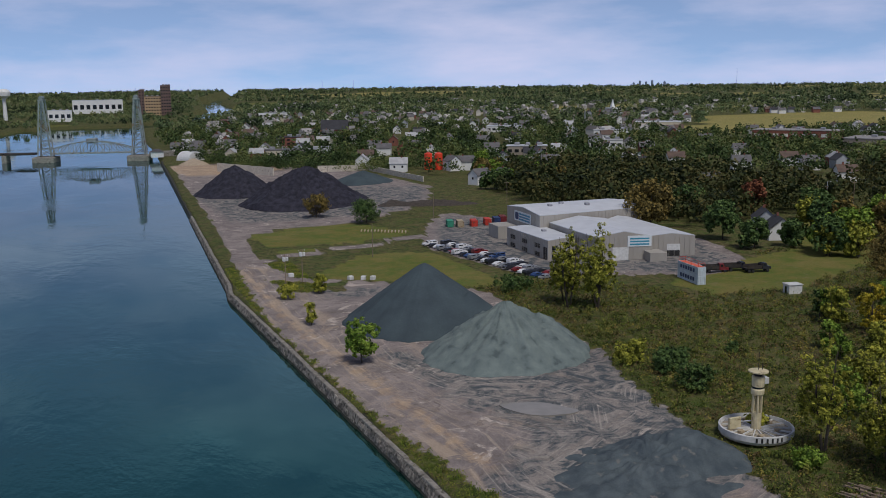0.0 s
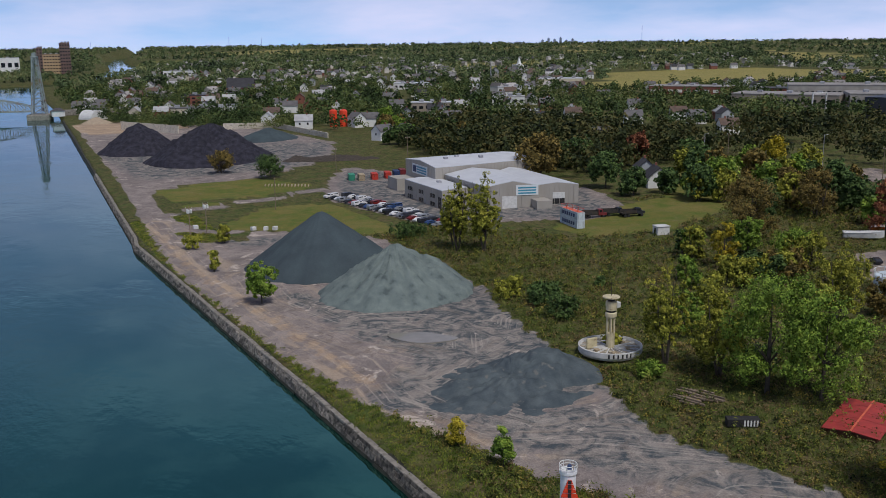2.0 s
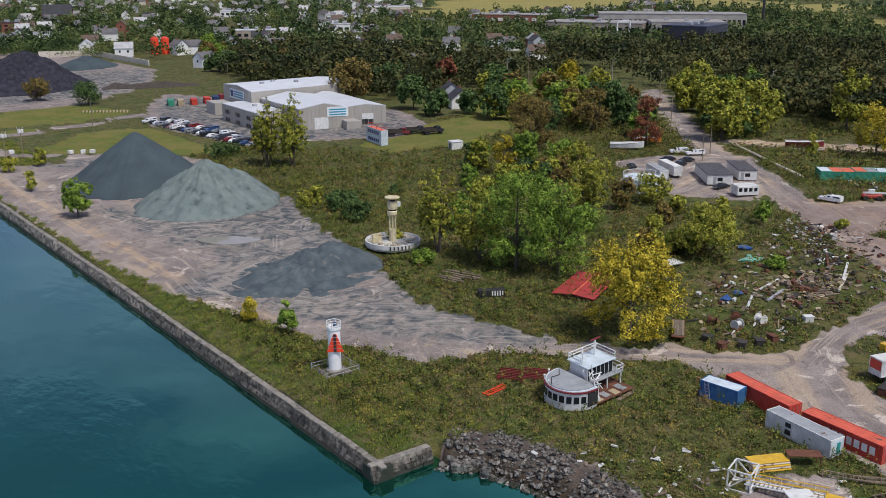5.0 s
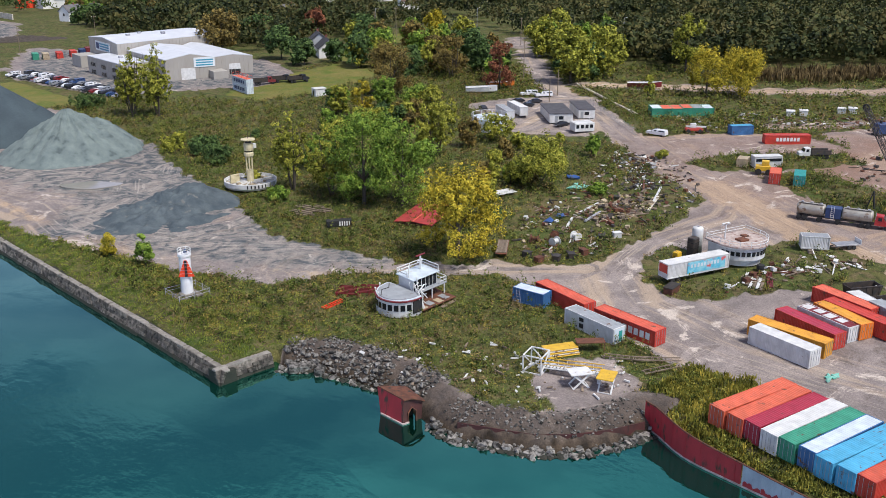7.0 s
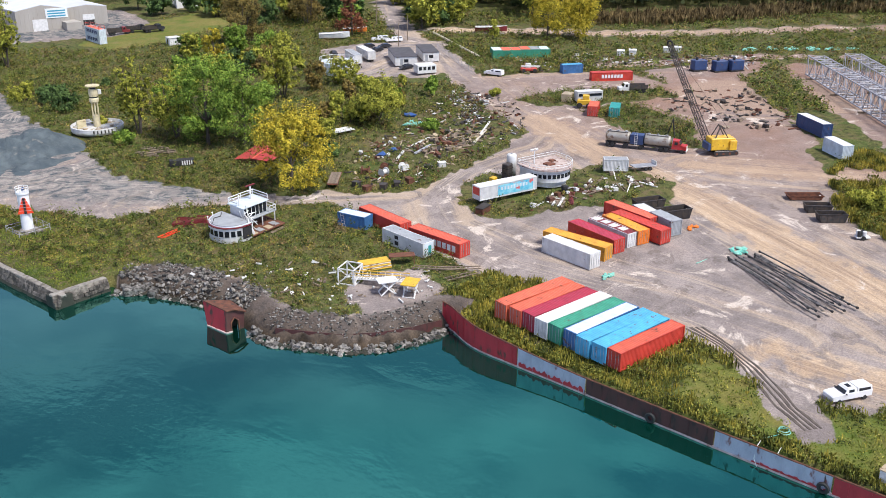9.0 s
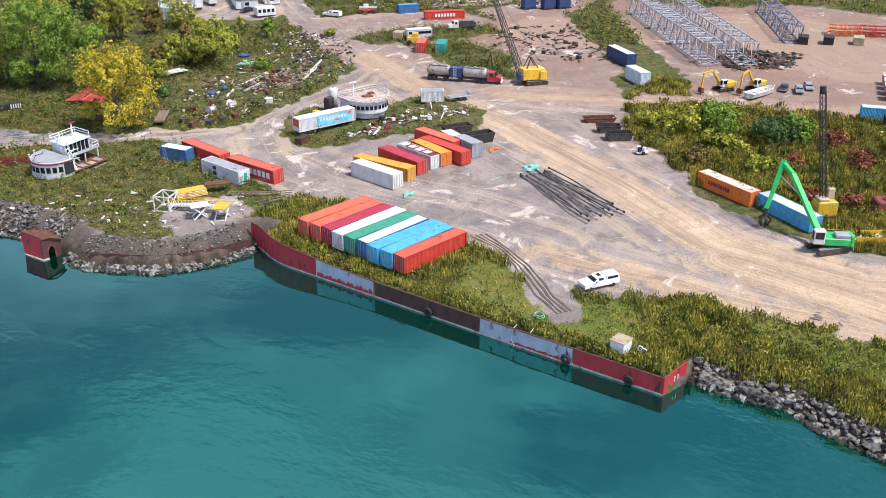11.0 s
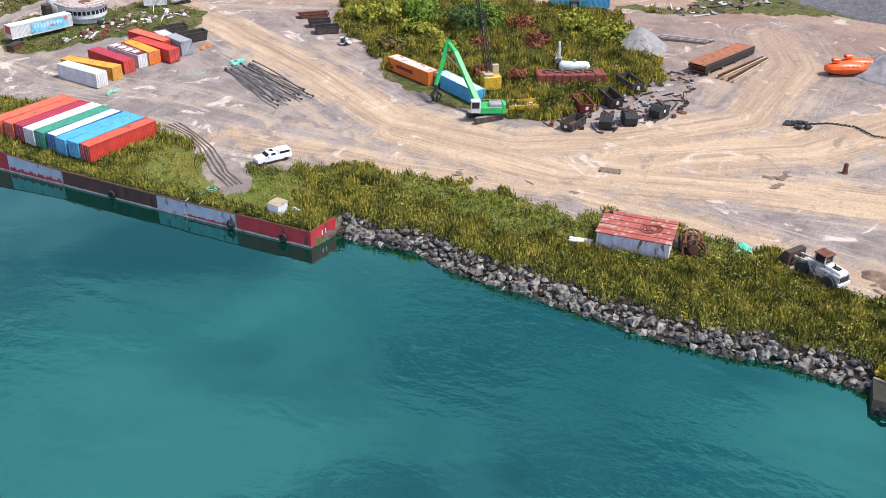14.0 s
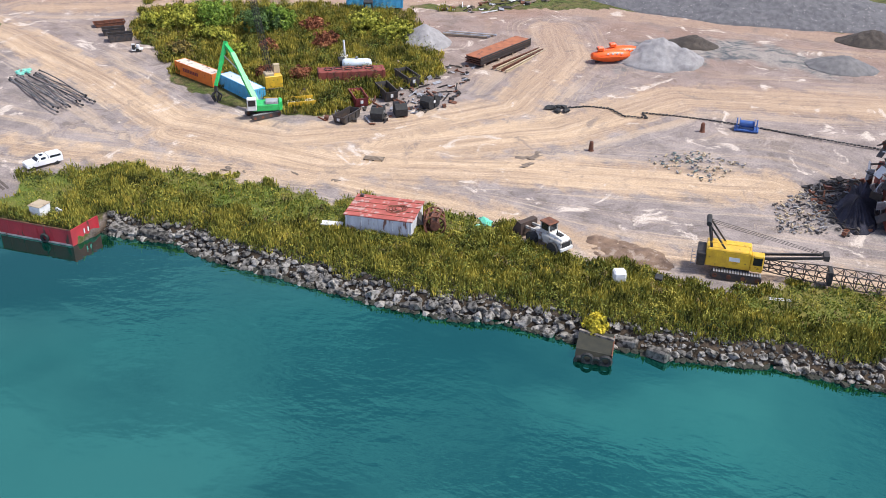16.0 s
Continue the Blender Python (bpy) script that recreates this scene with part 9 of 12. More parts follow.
def net_heap(x, y, rx, ry, h, material, label, seed):
    rr = np.random.default_rng(seed)
    ob = thing("net_heap", label, "net", x, y)
    for k in range(8):
        part("fold", Shape().lump((rr.uniform(-rx, rx), rr.uniform(-ry, ry), h * 0.3), (rx * 0.9, ry * 0.8, h), int(rr.integers(1e5)), 0.4), material, ob)


net_heap(136.4, -25.4, 1.8, 1.2, 0.6, NET, "crumpled teal net on gravel", 1)
net_heap(161.0, 72.6, 2.6, 1.5, 0.8, NET, "crumpled teal net in the weeds", 2)
net_heap(113.8, -13.4, 1.4, 0.7, 0.5, NET, "pale green net beside the containers", 3)
net_heap(141.2, -14.6, 1.3, 0.8, 0.5, P["orange"], "heap of orange rope on gravel", 4)
net_heap(105.0, -129.8, 1.3, 0.7, 0.4, NET, "pale green sheet at the weeds' edge", 5)
net_heap(92.2, -110.0, 0.8, 0.6, 0.4, P["light_roof"], "small yellow bundle in grass", 6)
rp = thing("rope_line", "pale green rope lying across the gravel", "rope", 127.6, -22.3)
part("rope", Shape().line([(0, 0, 0.1), (3, -0.6, 0.1), (6, -2.0, 0.1), (8.6, -3.0, 0.12)], 0.09, 5), NET, rp)
hp = thing("hose_coil", "pale green hose coil on the barge bank", "hose", 89.4, -53.6)
part("coil", Shape().ring((0, 0, 0.15), 0.75, 0.07, 18, 5).ring((0.15, 0.1, 0.3), 0.62, 0.07, 18, 5), NET, hp)
part("tail", Shape().line([(-1, 0.2, 0.12), (-2.5, 1.0, 0.12), (-3.4, 2.6, 0.12)], 0.05, 5), NET, hp)
wbx = thing("white_cabinet", "white steel cabinet with brown lid on the barge bank", "cabinet", 87.6, -66.6, turn=-6)
part("box", Shape().box(-1.1, -1.0, 0, 1.1, 1.0, 1.7, 0.04), WHITE, wbx)
part("lid", Shape().box(-1.2, -1.1, 1.7, 1.2, 1.1, 1.82, 0.03), P["tan"], wbx)
for k in range(2):
    bo = thing("bollard", "small white ringed bollard", "bollard", 88.4, -69.0 - 0.5 * k)
    part("ring", turned(Shape().ring((0, 0, 0.7 - 0.2 * k), 0.32, 0.12, 12, 5, "X"), pose(0, 0, 0)), WHITE, bo)
    part("stem", Shape().rod((0, 0, 0), (0, 0, 0.7), 0.08), WHITE, bo)


def skip(x, y, turn, l, w, h, label, material=None, name="skip"):
    """An open-topped steel skip with sloping ends and ribs."""
    ob = thing(name, label, "skip", x, y, turn=turn)
    m = material or DARK_STEEL
    a, b, t = l / 2, w / 2, 0.09
    part("floor", Shape().box(-a * 0.85, -b + t, 0.1, a * 0.85, b - t, 0.2), RUST, ob)
    for s in (-1, 1):
        part("side_wall", Shape().add([(-a * 0.85, s * b, 0.1), (a * 0.85, s * b, 0.1), (a, s * b, h), (-a, s * b, h), (-a * 0.85, s * (b - t), 0.1), (a * 0.85, s * (b - t), 0.1), (a, s * (b - t), h), (-a, s * (b - t), h)],
                                     [(0, 1, 2, 3), (7, 6, 5, 4), (3, 2, 6, 7), (0, 3, 7, 4), (1, 5, 6, 2)]), m, ob)
        part("end_wall", Shape().add([(s * a * 0.85, -b, 0.1), (s * a * 0.85, b, 0.1), (s * a, b, h), (s * a, -b, h), (s * (a * 0.85 - t), -b, 0.1), (s * (a * 0.85 - t), b, 0.1), (s * (a - t), b, h), (s * (a - t), -b, h)],
                                    [(0, 1, 2, 3), (7, 6, 5, 4), (3, 2, 6, 7), (0, 3, 7, 4), (1, 5, 6, 2)]), m, ob)
        for k in range(5):
            px = -a * 0.8 + a * 0.4 * k
            part("rib", Shape().box(px - 0.06, s * b - 0.06, 0.1, px + 0.06, s * b + 0.06, h), m, ob)
        part("top_rail", Shape().beam((-a, s * b, h), (a, s * b, h), 0.16), m, ob)
    part("stencil", Shape().box(a * 0.86, -0.25, h * 0.45, a * 1.0, 0.25, h * 0.75), WHITE, ob)
    return ob


skip(134.6, -96.2, 168, 5.6, 2.2, 1.5, "long black open skip with white stencil")
skip(143.2, -95.0, -145, 6.0, 2.4, 1.8, "black open skip with rusty red inside", P["maroon"])
skip(147.6, -99.0, -140, 6.4, 2.4, 2.0, "black open skip beside another", DARK_STEEL)
skip(155.6, -100.4, -135, 6.4, 2.6, 2.2, "black open skip with pale pipes on it", DARK_STEEL)
skip(145.6, -2.8, -30, 6.2, 2.4, 1.8, "black open skip in the yard")
skip(143.4, -9.2, -28, 6.8, 2.5, 2.0, "black roll-off skip with ribbed sides")
skip(160.2, -32.4, -50, 5.4, 2.3, 1.6, "black open skip by the track")
skip(163.4, -28.6, -52, 5.0, 2.2, 1.5, "black open skip by the track")
skip(168.6, -24.0, -48, 7.0, 2.3, 0.9, "low rusty flat rack by the track", RUST)
for i, (x, y, a) in enumerate(((136.6, -101.4, 10), (139.6, -104.6, 30), (144.8, -108.6, -20))):
    ob = thing("clam_bucket", "black clamshell bucket on gravel", "bucket", x, y, turn=a)
    for s in (-1, 1):
        part("shell", turned(profile([(0.1, 0), (1.5, 0.3), (1.7, 1.6), (0.9, 2.3), (0.1, 2.3)], -1.1, 1.1), pose(0, 0, 0, 0, 0, 90 + 90 * s)), BLACK, ob)
    part("yoke", Shape().beam((0, -0.8, 2.2), (0, 0.8, 3.0), 0.3).beam((-0.6, 0, 2.2), (0.6, 0, 2.2), 0.3), RUST, ob)
    part("stencil", Shape().box(-0.25, -1.15, 1.1, 0.25, -1.11, 1.6), WHITE, ob)
rb = thing("rusty_tank_box", "rust-red ribbed steel box with hoses on top", "steel box", 153.6, -89.4, turn=-62)
part("body", Shape().box(-6.6, -1.7, 0.3, 6.6, 1.7, 2.3, 0.08), mat("rust_red_paint", (0.25, 0.055, 0.04), (0.17, 0.045, 0.035), 1.2, 0.8, fine=0.2, stain=(0.08, 0.04, 0.03), stain_size=0.8), rb)
for k in range(9):
    part("rib", Shape().box(-6.4 + 1.55 * k, -1.8, 0.3, -6.2 + 1.55 * k, 1.8, 2.4), bpy.data.materials["rust_red_paint"], rb)
for k in range(5):
    part("hose", Shape().ring((-4.5 + 2.0 * k, 0.3 * (k % 2), 2.42), 0.8, 0.09, 14, 5), BLACK, rb)
gt = thing("gas_tank", "pale blue-white horizontal cylindrical tank", "tank", 158.6, -88.6, turn=-66)
part("shell", turned(Shape().lathe([(0.3, -3.0), (0.85, -2.8), (1.05, -2.3), (1.05, 2.3), (0.85, 2.8), (0.3, 3.0)], 18), pose(0, 0, 1.5, 0, 90, 0)), P["ice"], gt, smooth=True)
for s in (-1, 1):
    part("saddle", Shape().box(s * 1.6 - 0.15, -0.8, 0, s * 1.6 + 0.15, 0.8, 0.8), DARK_STEEL, gt)
part("dome", Shape().rod((0, 0, 2.4), (0, 0, 2.9), 0.3, n=10), GREY_STEEL, gt)
bw = thing("boat_wreck", "white fibreglass wreckage in the hedge weeds", "wreckage", 163.6, -84.0, turn=30)
for k in range(5):
    part("piece", Shape().lump((-2 + 1.1 * k, 0.5 * (k % 2), 0.7), (1.8, 1.3, 1.0), 500 + k, 0.35), P["pale"], bw)
part("mast_stub", Shape().beam((0, 0, 0.5), (0.3, 0.2, 4.2), 0.3), P["pale"], bw)
part("black_frame", Shape().box(-5.5, 0.5, 0.4, -2.6, 1.9, 1.7, 0.05), BLACK, bw)
ym = thing("yellow_bed", "pale yellow dump bed lying beside the handler", "dump bed", 138.0, -85.6, turn=-55)
part("plate", Shape().box(-2.6, -1.5, 0.5, 2.6, 1.5, 0.7), P["light_roof"], ym)
for s in (-1, 1):
    part("side", Shape().box(-2.6, s * 1.5 - 0.06, 0.5, 2.6, s * 1.5 + 0.06, 1.3), YELLOW, ym)
for k in range(2):
    part("chock", Shape().box(-1.8 + 3 * k, -1.2, 0, -1.4 + 3 * k, 1.2, 0.5), WOOD, ym)

# rusty plates stacked on bearers
x, y, a, l = axis((168.4, -110.2), (185.6, -116.8))
sp = thing("steel_plate_stack", "stack of rust-orange steel plates on timbers", "steel plates", x, y, turn=a)
ORANGE_RUST = mat("orange_rust", (0.36, 0.13, 0.06), (0.26, 0.09, 0.045), 1.5, 0.85, fine=0.2, stain=(0.14, 0.06, 0.04), stain_size=1.2)
for k in range(4):
    part("plate", Shape().box(-9.2 + 0.15 * (k % 2), -2.0, 0.5 + 0.42 * k, 9.2, 2.0, 0.66 + 0.42 * k), ORANGE_RUST if k == 3 else RUST, sp)
    part("bearer", Shape().box(-8 + 5 * k, -2.1, 0, -7.5 + 5 * k, 2.1, 0.5), WOOD, sp)
    part("edge_beam", Shape().box(-9.2, -2.06, 0.66 + 0.42 * k - 0.06, 9.2, -1.9, 0.9 + 0.42 * k), DARK_STEEL, sp)
for k in range(4):
    ob = thing("steel_beam", "long rusty steel beam beside the plate stack", "beam", 176.2 - 0.3 * k, -117.6 - 0.75 * k, turn=a + 2 * k, group="beams beside the plates")
    part("web", Shape().box(-8.6, -0.05, 0.1, 8.6, 0.05, 0.5), P["tan"] if k % 2 else RUST, ob)
    part("flange", Shape().box(-8.6, -0.18, 0.5, 8.6, 0.18, 0.57).box(-8.6, -0.18, 0.03, 8.6, 0.18, 0.1), P["tan"] if k % 2 else RUST, ob)
for k in range(4):
    ob = thing("steel_beam", "long grey steel beam in the weeds", "beam", 186.4 + 0.8 * k, -103.0 - 0.5 * k, turn=-85, group="beams by the gravel")
    part("bar", Shape().box(-5.4, -0.2, 0.1, 5.4, 0.2, 0.5), GREY_STEEL if k % 2 else WOOD, ob)
heap("gravel_heap", "small grey gravel heap at the hedge's end", 180, -96.0, 6.5, 6.0, 4.2, GRIT, seed=21, rough=0.4)
heap("gravel_heap", "pale grey broken-stone heap behind the lifeboats", 185.4, -146.0, 8.0, 9.5, 4.6, GRIT, seed=22, rough=0.6, lobes=((-1, -5, 7, 3.4),))
heap("soil_heap", "brownish low earth heap behind gravel", 198.0, -152.0, 4.0, 6.0, 2.0, SOIL, seed=23, rough=0.4)
heap("gravel_heap", "low dark grey grit mound", 193, -183, 6.0, 7.5, 2.6, mat("dark_grit", (0.17, 0.165, 0.165), (0.12, 0.115, 0.12), 1.5, 0.95, bump=0.1, fine=0.3), seed=24, rough=0.3)
heap("soil_heap", "black earth mound at the yard's end", 211.5, -190, 5.0, 8.0, 3.2, SOIL, seed=25, rough=0.7)
heap("slag_bank", "long bank of dark grey slag with pale stones", 232, -166, 17, 46, 6.0, mat("slag", (0.16, 0.155, 0.165), (0.10, 0.10, 0.11), 1.2, 0.95, bump=0.25, fine=0.4, stain=(0.36, 0.34, 0.33), stain_size=0.6, stain_at=0.62), seed=26, rough=0.7, crest=0.4)


def covered_lifeboat(x, y, turn):
    ob = thing("lifeboat", "enclosed bright orange lifeboat on gravel", "lifeboat", x, y, turn=turn, group="orange lifeboats")
    n, k = 14, 12
    v, f = [], []
    for i in range(n + 1):
        t = i / n
        s = max(0.05, math.sin(math.pi * (0.06 + 0.88 * t))) ** 0.5
        for j in range(k):
            b = 2 * math.pi * j / k
            cz = math.sin(b)
            v.append((-4.1 + 8.2 * t, 1.55 * s * math.cos(b), 1.45 + s * (1.25 * cz if cz > 0 else 1.4 * cz)))
    for i in range(n):
        for j in range(k):
            f.append((i * k + j, i * k + (j + 1) % k, (i + 1) * k + (j + 1) % k, (i + 1) * k + j))
    f += [tuple(range(k))[::-1], tuple(range(n * k, n * k + k))]
    part("hull", Shape().add(v, f), ORANGE, ob, smooth=True)
    part("conning_hatch", Shape().box(-3.0, -0.55, 2.5, -1.6, 0.55, 3.3, 0.15), ORANGE, ob)
    part("window", Shape().box(-3.05, -0.4, 2.85, -2.98, 0.4, 3.15), GLASS, ob)
    for s in (-1, 1):
        part("fender_rail", Shape().line([(-3.6, s * 1.2, 1.5), (-2, s * 1.54, 1.5), (2, s * 1.54, 1.5), (3.6, s * 1.15, 1.5)], 0.09, 5), ORANGE, ob)
        for q in range(4):
            part("porthole", Shape().box(-1.2 + 1.0 * q, s * 1.4 - 0.05, 2.0, -0.8 + 1.0 * q, s * 1.4 + 0.05, 2.3), P["pale"], ob)
    part("keel", Shape().box(-3.2, -0.12, 0.0, 3.2, 0.12, 0.4), DARK_STEEL, ob)


covered_lifeboat(180.4, -136.6, -62)
covered_lifeboat(184.0, -138.6, -62)

# chain, winch and cones on the sand
cn = thing("anchor_chain", "long heavy black chain snaking over sand", "chain", 152.0, -132.6)
pts = [(0, 0), (2.4, -4), (2.6, -8), (-0.4, -11), (0, -15.2), (2.4, -14), (2.8, -20), (2.8, -26), (2.2, -33), (0.8, -40), (-0.4, -48), (-1.6, -56)]
pts = [Vector((px, py, 0.15)) for px, py in pts]
for p, q in zip(pts[:-1], pts[1:]):
    s, n = Shape(), max(2, int((q - p).length / 0.6))
    for i in range(n):
        s.beam(p.lerp(q, i / n), p.lerp(q, (i + 0.8) / n) + Vector((0, 0, 0.12 * (i % 2))), 0.3, 0.2)
    part("chain_run", s, BLACK, cn)["kind"] = "stuff"
for k in range(6):
    part("chain_heap", Shape().lump((r70.uniform(-2, 1), r70.uniform(-0.5, 3), 0.3), (1.6, 1.6, 0.8), 900 + k, 0.4), BLACK, cn)
wi = thing("winch", "blue steel winch frame on the sand", "winch", 152.4, -165.2, turn=-90)
part("base", Shape().box(-2.1, -1.1, 0.1, 2.1, 1.1, 0.4, 0.04), BLUE, wi)
part("drum", turned(Shape().lathe([(1.0, -1.3), (1.0, -1.2), (0.6, -1.2), (0.6, 1.2), (1.0, 1.2), (1.0, 1.3)], 16), pose(0, 0, 1.2, 0, 90, 0)), BLUE, wi)
for sx in (-1.7, 1.7):
    part("side_frame", Shape().beam((sx, -1, 0.3), (sx, 0, 2.1), 0.2).beam((sx, 1, 0.3), (sx, 0, 2.1), 0.2), BLUE, wi)
for x, y in ((135.2, -140.4), (149.4, -157.8)):
    ob = thing("rusty_bollard", "small rusty steel post on the sand", "post", x, y)
    part("stem", Shape().lathe([(0.55, 0), (0.42, 0.2), (0.34, 1.5), (0.2, 1.7)], 10), RUST, ob)
MUD = mat("dried_mud", (0.21, 0.165, 0.13), (0.13, 0.10, 0.08), 0.7, 0.95, bump=0.06, fine=0.35)
for k, (x, y, d) in enumerate(((110.1, -85.2, 1.7), (109.6, -88.5, 0.9), (111.4, -96.5, 1.1), (110.9, -103.9, 1.0), (129.0, -131.1, 2.6), (126.0, -131.2, 1.8), (131.0, -132.3, 1.6))):
    ob = thing("mud_lump", "low lump of dark churned mud on the sand", "mud", x, y, turn=31.0 * k)
    for j in range(3):
        part("piece", Shape().lump((0.5 * d * (j - 1), float(r70.uniform(-0.2, 0.2)) * d, 0.0), (0.9 * d, 0.5 * d, 0.14 * d), 700 + 9 * k + j, 0.4), MUD, ob)
pl = thing("pallet", "weathered timber pallet lying on the sand", "pallet", 120.4, -106.8, turn=-83)
for k in range(5):
    part("board", Shape().box(-1.7, -0.75 + 0.32 * k, 0.2, 1.7, -0.53 + 0.32 * k, 0.26), WOOD, pl)
for sx in (-1.5, 0, 1.5):
    part("bearer", Shape().box(sx - 0.09, -0.75, 0, sx + 0.09, 0.75, 0.2), DARK_STEEL, pl)
# red-roofed steel shed with the toothed drum beside it
sh = thing("steel_shed", "low white steel shed with flat faded red roof", "shed", 100.0, -116.2, turn=-86)
part("wall", Shape().box(-4.9, -3.3, 0, 4.9, 3.3, 2.6, 0.05), mat("peeling_white", (0.62, 0.63, 0.66), (0.48, 0.48, 0.50), 0.8, 0.7, fine=0.12, stain=(0.20, 0.09, 0.06), stain_size=0.7, stain_at=0.6, streak=3), sh)
part("roof", Shape().box(-5.1, -3.5, 2.6, 5.1, 3.5, 2.8, 0.04), mat("faded_red_roof", (0.40, 0.095, 0.075), (0.29, 0.070, 0.055), 1.2, 0.75, fine=0.25, stain=(0.40, 0.27, 0.24), stain_size=0.9, stain_at=0.54), sh)
for k in range(4):
    part("roof_seam", Shape().box(-5.1, -2.4 + 1.6 * k, 2.8, 5.1, -2.34 + 1.6 * k, 2.86), RUST, sh)
for k in range(4):
    part("cable_coil", Shape().ring((1.6 + 0.3 * k, 0.2 * k - 0.4, 2.9), 1.2 - 0.1 * k, 0.05, 18, 4), RUST, sh)
part("vent", Shape().box(-4.4, 2.4, 2.8, -3.9, 2.9, 3.2, 0.03), DARK_STEEL, sh)
for k in range(5):
    part("wall_rib", Shape().box(-4.8 + 2.3 * k, -3.36, 0.1, -4.7 + 2.3 * k, -3.3, 2.6), WHITE, sh)
dr = thing("toothed_drum", "rusty steel drum rotor with curved ribs", "machine part", 100.6, -123.6, turn=20)
part("core", turned(Shape().lathe([(0.7, -1.6), (0.7, 1.6)], 14), pose(0, 0, 1.6, 0, 90, 0)), RUST, dr)
for k in range(10):
    a = 2 * math.pi * k / 10
    part("rib", Shape().beam((-1.5, 1.5 * math.cos(a), 1.6 + 1.5 * math.sin(a)), (1.5, 1.5 * math.cos(a + 0.5), 1.6 + 1.5 * math.sin(a + 0.5)), 0.28), RUST, dr)
for sx in (-1.5, 0, 1.5):
    part("hoop", Shape().ring((sx, 0, 1.6), 1.5, 0.14, 18, 5, "X"), RUST, dr)
part("scrap_on_top", Shape().lump((1.0, 2.2, 1.2), (1.8, 1.8, 2.2), 44, 0.5), DARK_STEEL, dr)
bd = thing("white_board", "white fibreglass board lying in weeds", "board", 96.6, -109.4, turn=-80)
part("board", Shape().box(-1.6, -0.6, 0.5, 1.6, 0.6, 0.75, 0.05), WHITE, bd)
part("prop", Shape().box(-1.2, -0.4, 0, 1.2, 0.4, 0.5), WOOD, bd)

tp = thing("tarpaulin", "crumpled turquoise tarpaulin at the weed edge", "tarpaulin", 105.2, -130.2, turn=20)
part("sheet", Shape().lump((0, 0, 0.25), (2.2, 1.5, 0.7), 77, 0.35), mat("turquoise_sheet", (0.10, 0.52, 0.34), (0.16, 0.60, 0.44), 0.6, 0.6, fine=0.15), tp)
for k in range(3):
    pk = thing("plank", "dark weathered plank at the sand edge", "plank", 105.4 - 0.35 * k, -133.2, turn=-84 + 3 * k, group="planks at the sand edge")
    part("board", Shape().box(-2.0, -0.13, 0.02, 2.0, 0.13, 0.14), DARK_STEEL if k else WOOD, pk)

heap("earth_bank", "low churned brown earth at the sand's edge", 103.2, -150.4, 7.6, 3.6, 0.5, mat("churned_brown_earth", (0.225, 0.150, 0.105), (0.130, 0.085, 0.060), 1.6, 0.95, bump=0.15, fine=0.35, stain=(0.30, 0.235, 0.19), stain_size=1.3, stain_at=0.58), turn=-104, seed=31, rough=0.5, crest=0.6)

# wheel loader, stripped, in the weeds
lo = thing("wheel_loader", "dirty white wheel loader with rusty bucket in weeds", "loader", 101.8, -139.6, turn=56)
GREYED = mat("dirty_pale_paint", (0.46, 0.45, 0.42), (0.34, 0.32, 0.29), 0.8, 0.7, fine=0.15, stain=(0.16, 0.12, 0.09), stain_size=0.6, stain_at=0.56)
part("rear_frame", Shape().box(-4.0, -1.1, 1.0, -0.3, 1.1, 2.3, 0.12), GREYED, lo)
part("grille", Shape().box(-4.08, -0.8, 1.1, -3.98, 0.8, 2.1, 0.02), BLACK, lo)
part("front_frame", Shape().box(0.0, -0.9, 0.9, 2.2, 0.9, 1.9, 0.1), GREYED, lo)
cb = part("cab", Shape().box(-1.4, -0.85, 2.3, 0.3, 0.85, 2.75, 0.05), GREYED, lo)
part("roof", Shape().box(-1.55, -0.95, 3.8, 0.45, 0.95, 3.98, 0.06), RUST, cb, "rusted brown cab roof")
part("window", Shape().box(-1.28, -0.74, 2.75, 0.18, 0.74, 3.8), GLASS, cb)
for sx in (-1.32, 0.22):
    for s in (-1, 1):
        part("post", Shape().beam((sx, s * 0.77, 2.7), (sx, s * 0.77, 3.82), 0.14), GREYED, cb)
part("hood", profile([(-3.95, 2.25), (-1.5, 2.25), (-1.5, 2.75), (-3.8, 2.55)], -0.75, 0.75), WHITE, lo, "scuffed white engine hood")
part("hood_vent", Shape().box(-3.2, -0.35, 2.6, -2.2, 0.35, 2.78, 0.03), BLACK, lo)
part("counterweight", Shape().box(-4.25, -1.15, 0.85, -3.95, 1.15, 1.35, 0.06), WHITE, lo)
part("exhaust", Shape().rod((-2.6, 0.4, 2.3), (-2.6, 0.4, 3.4), 0.1), BLACK, lo)
for s in (-1, 1):
    part("lift_arm", Shape().beam((0.6, s * 0.7, 2.0), (3.6, s * 0.7, 1.7), 0.3), GREYED, lo)
part("bucket", profile([(3.3, 0.5), (5.2, 0.3), (5.0, 1.0), (4.2, 2.4), (3.4, 2.3)], -1.6, 1.6), mat("dark_bucket_steel", (0.075, 0.045, 0.034), (0.045, 0.032, 0.027), 0.8, 0.8, fine=0.3), lo)
for sx in (-2.8, 1.4):
    for s in (-1, 1):
        wheel_at(lo, sx, s * 1.25, 0.95, 0.7)
ib = thing("tote_tank", "white plastic tote tank with round lids in grass", "tank", 94.6, -151.0, turn=20)
part("tank", Shape().box(-0.85, -0.8, 0.1, 0.85, 0.8, 1.7, 0.2), WHITE, ib)
for k in (0.55, 1.25):
    part("lid", turned(Shape().lathe([(0.3, 0), (0.3, 0.08)], 12), pose(0.3, -0.84, k, 90, 0, 0)), P["grey"], ib)
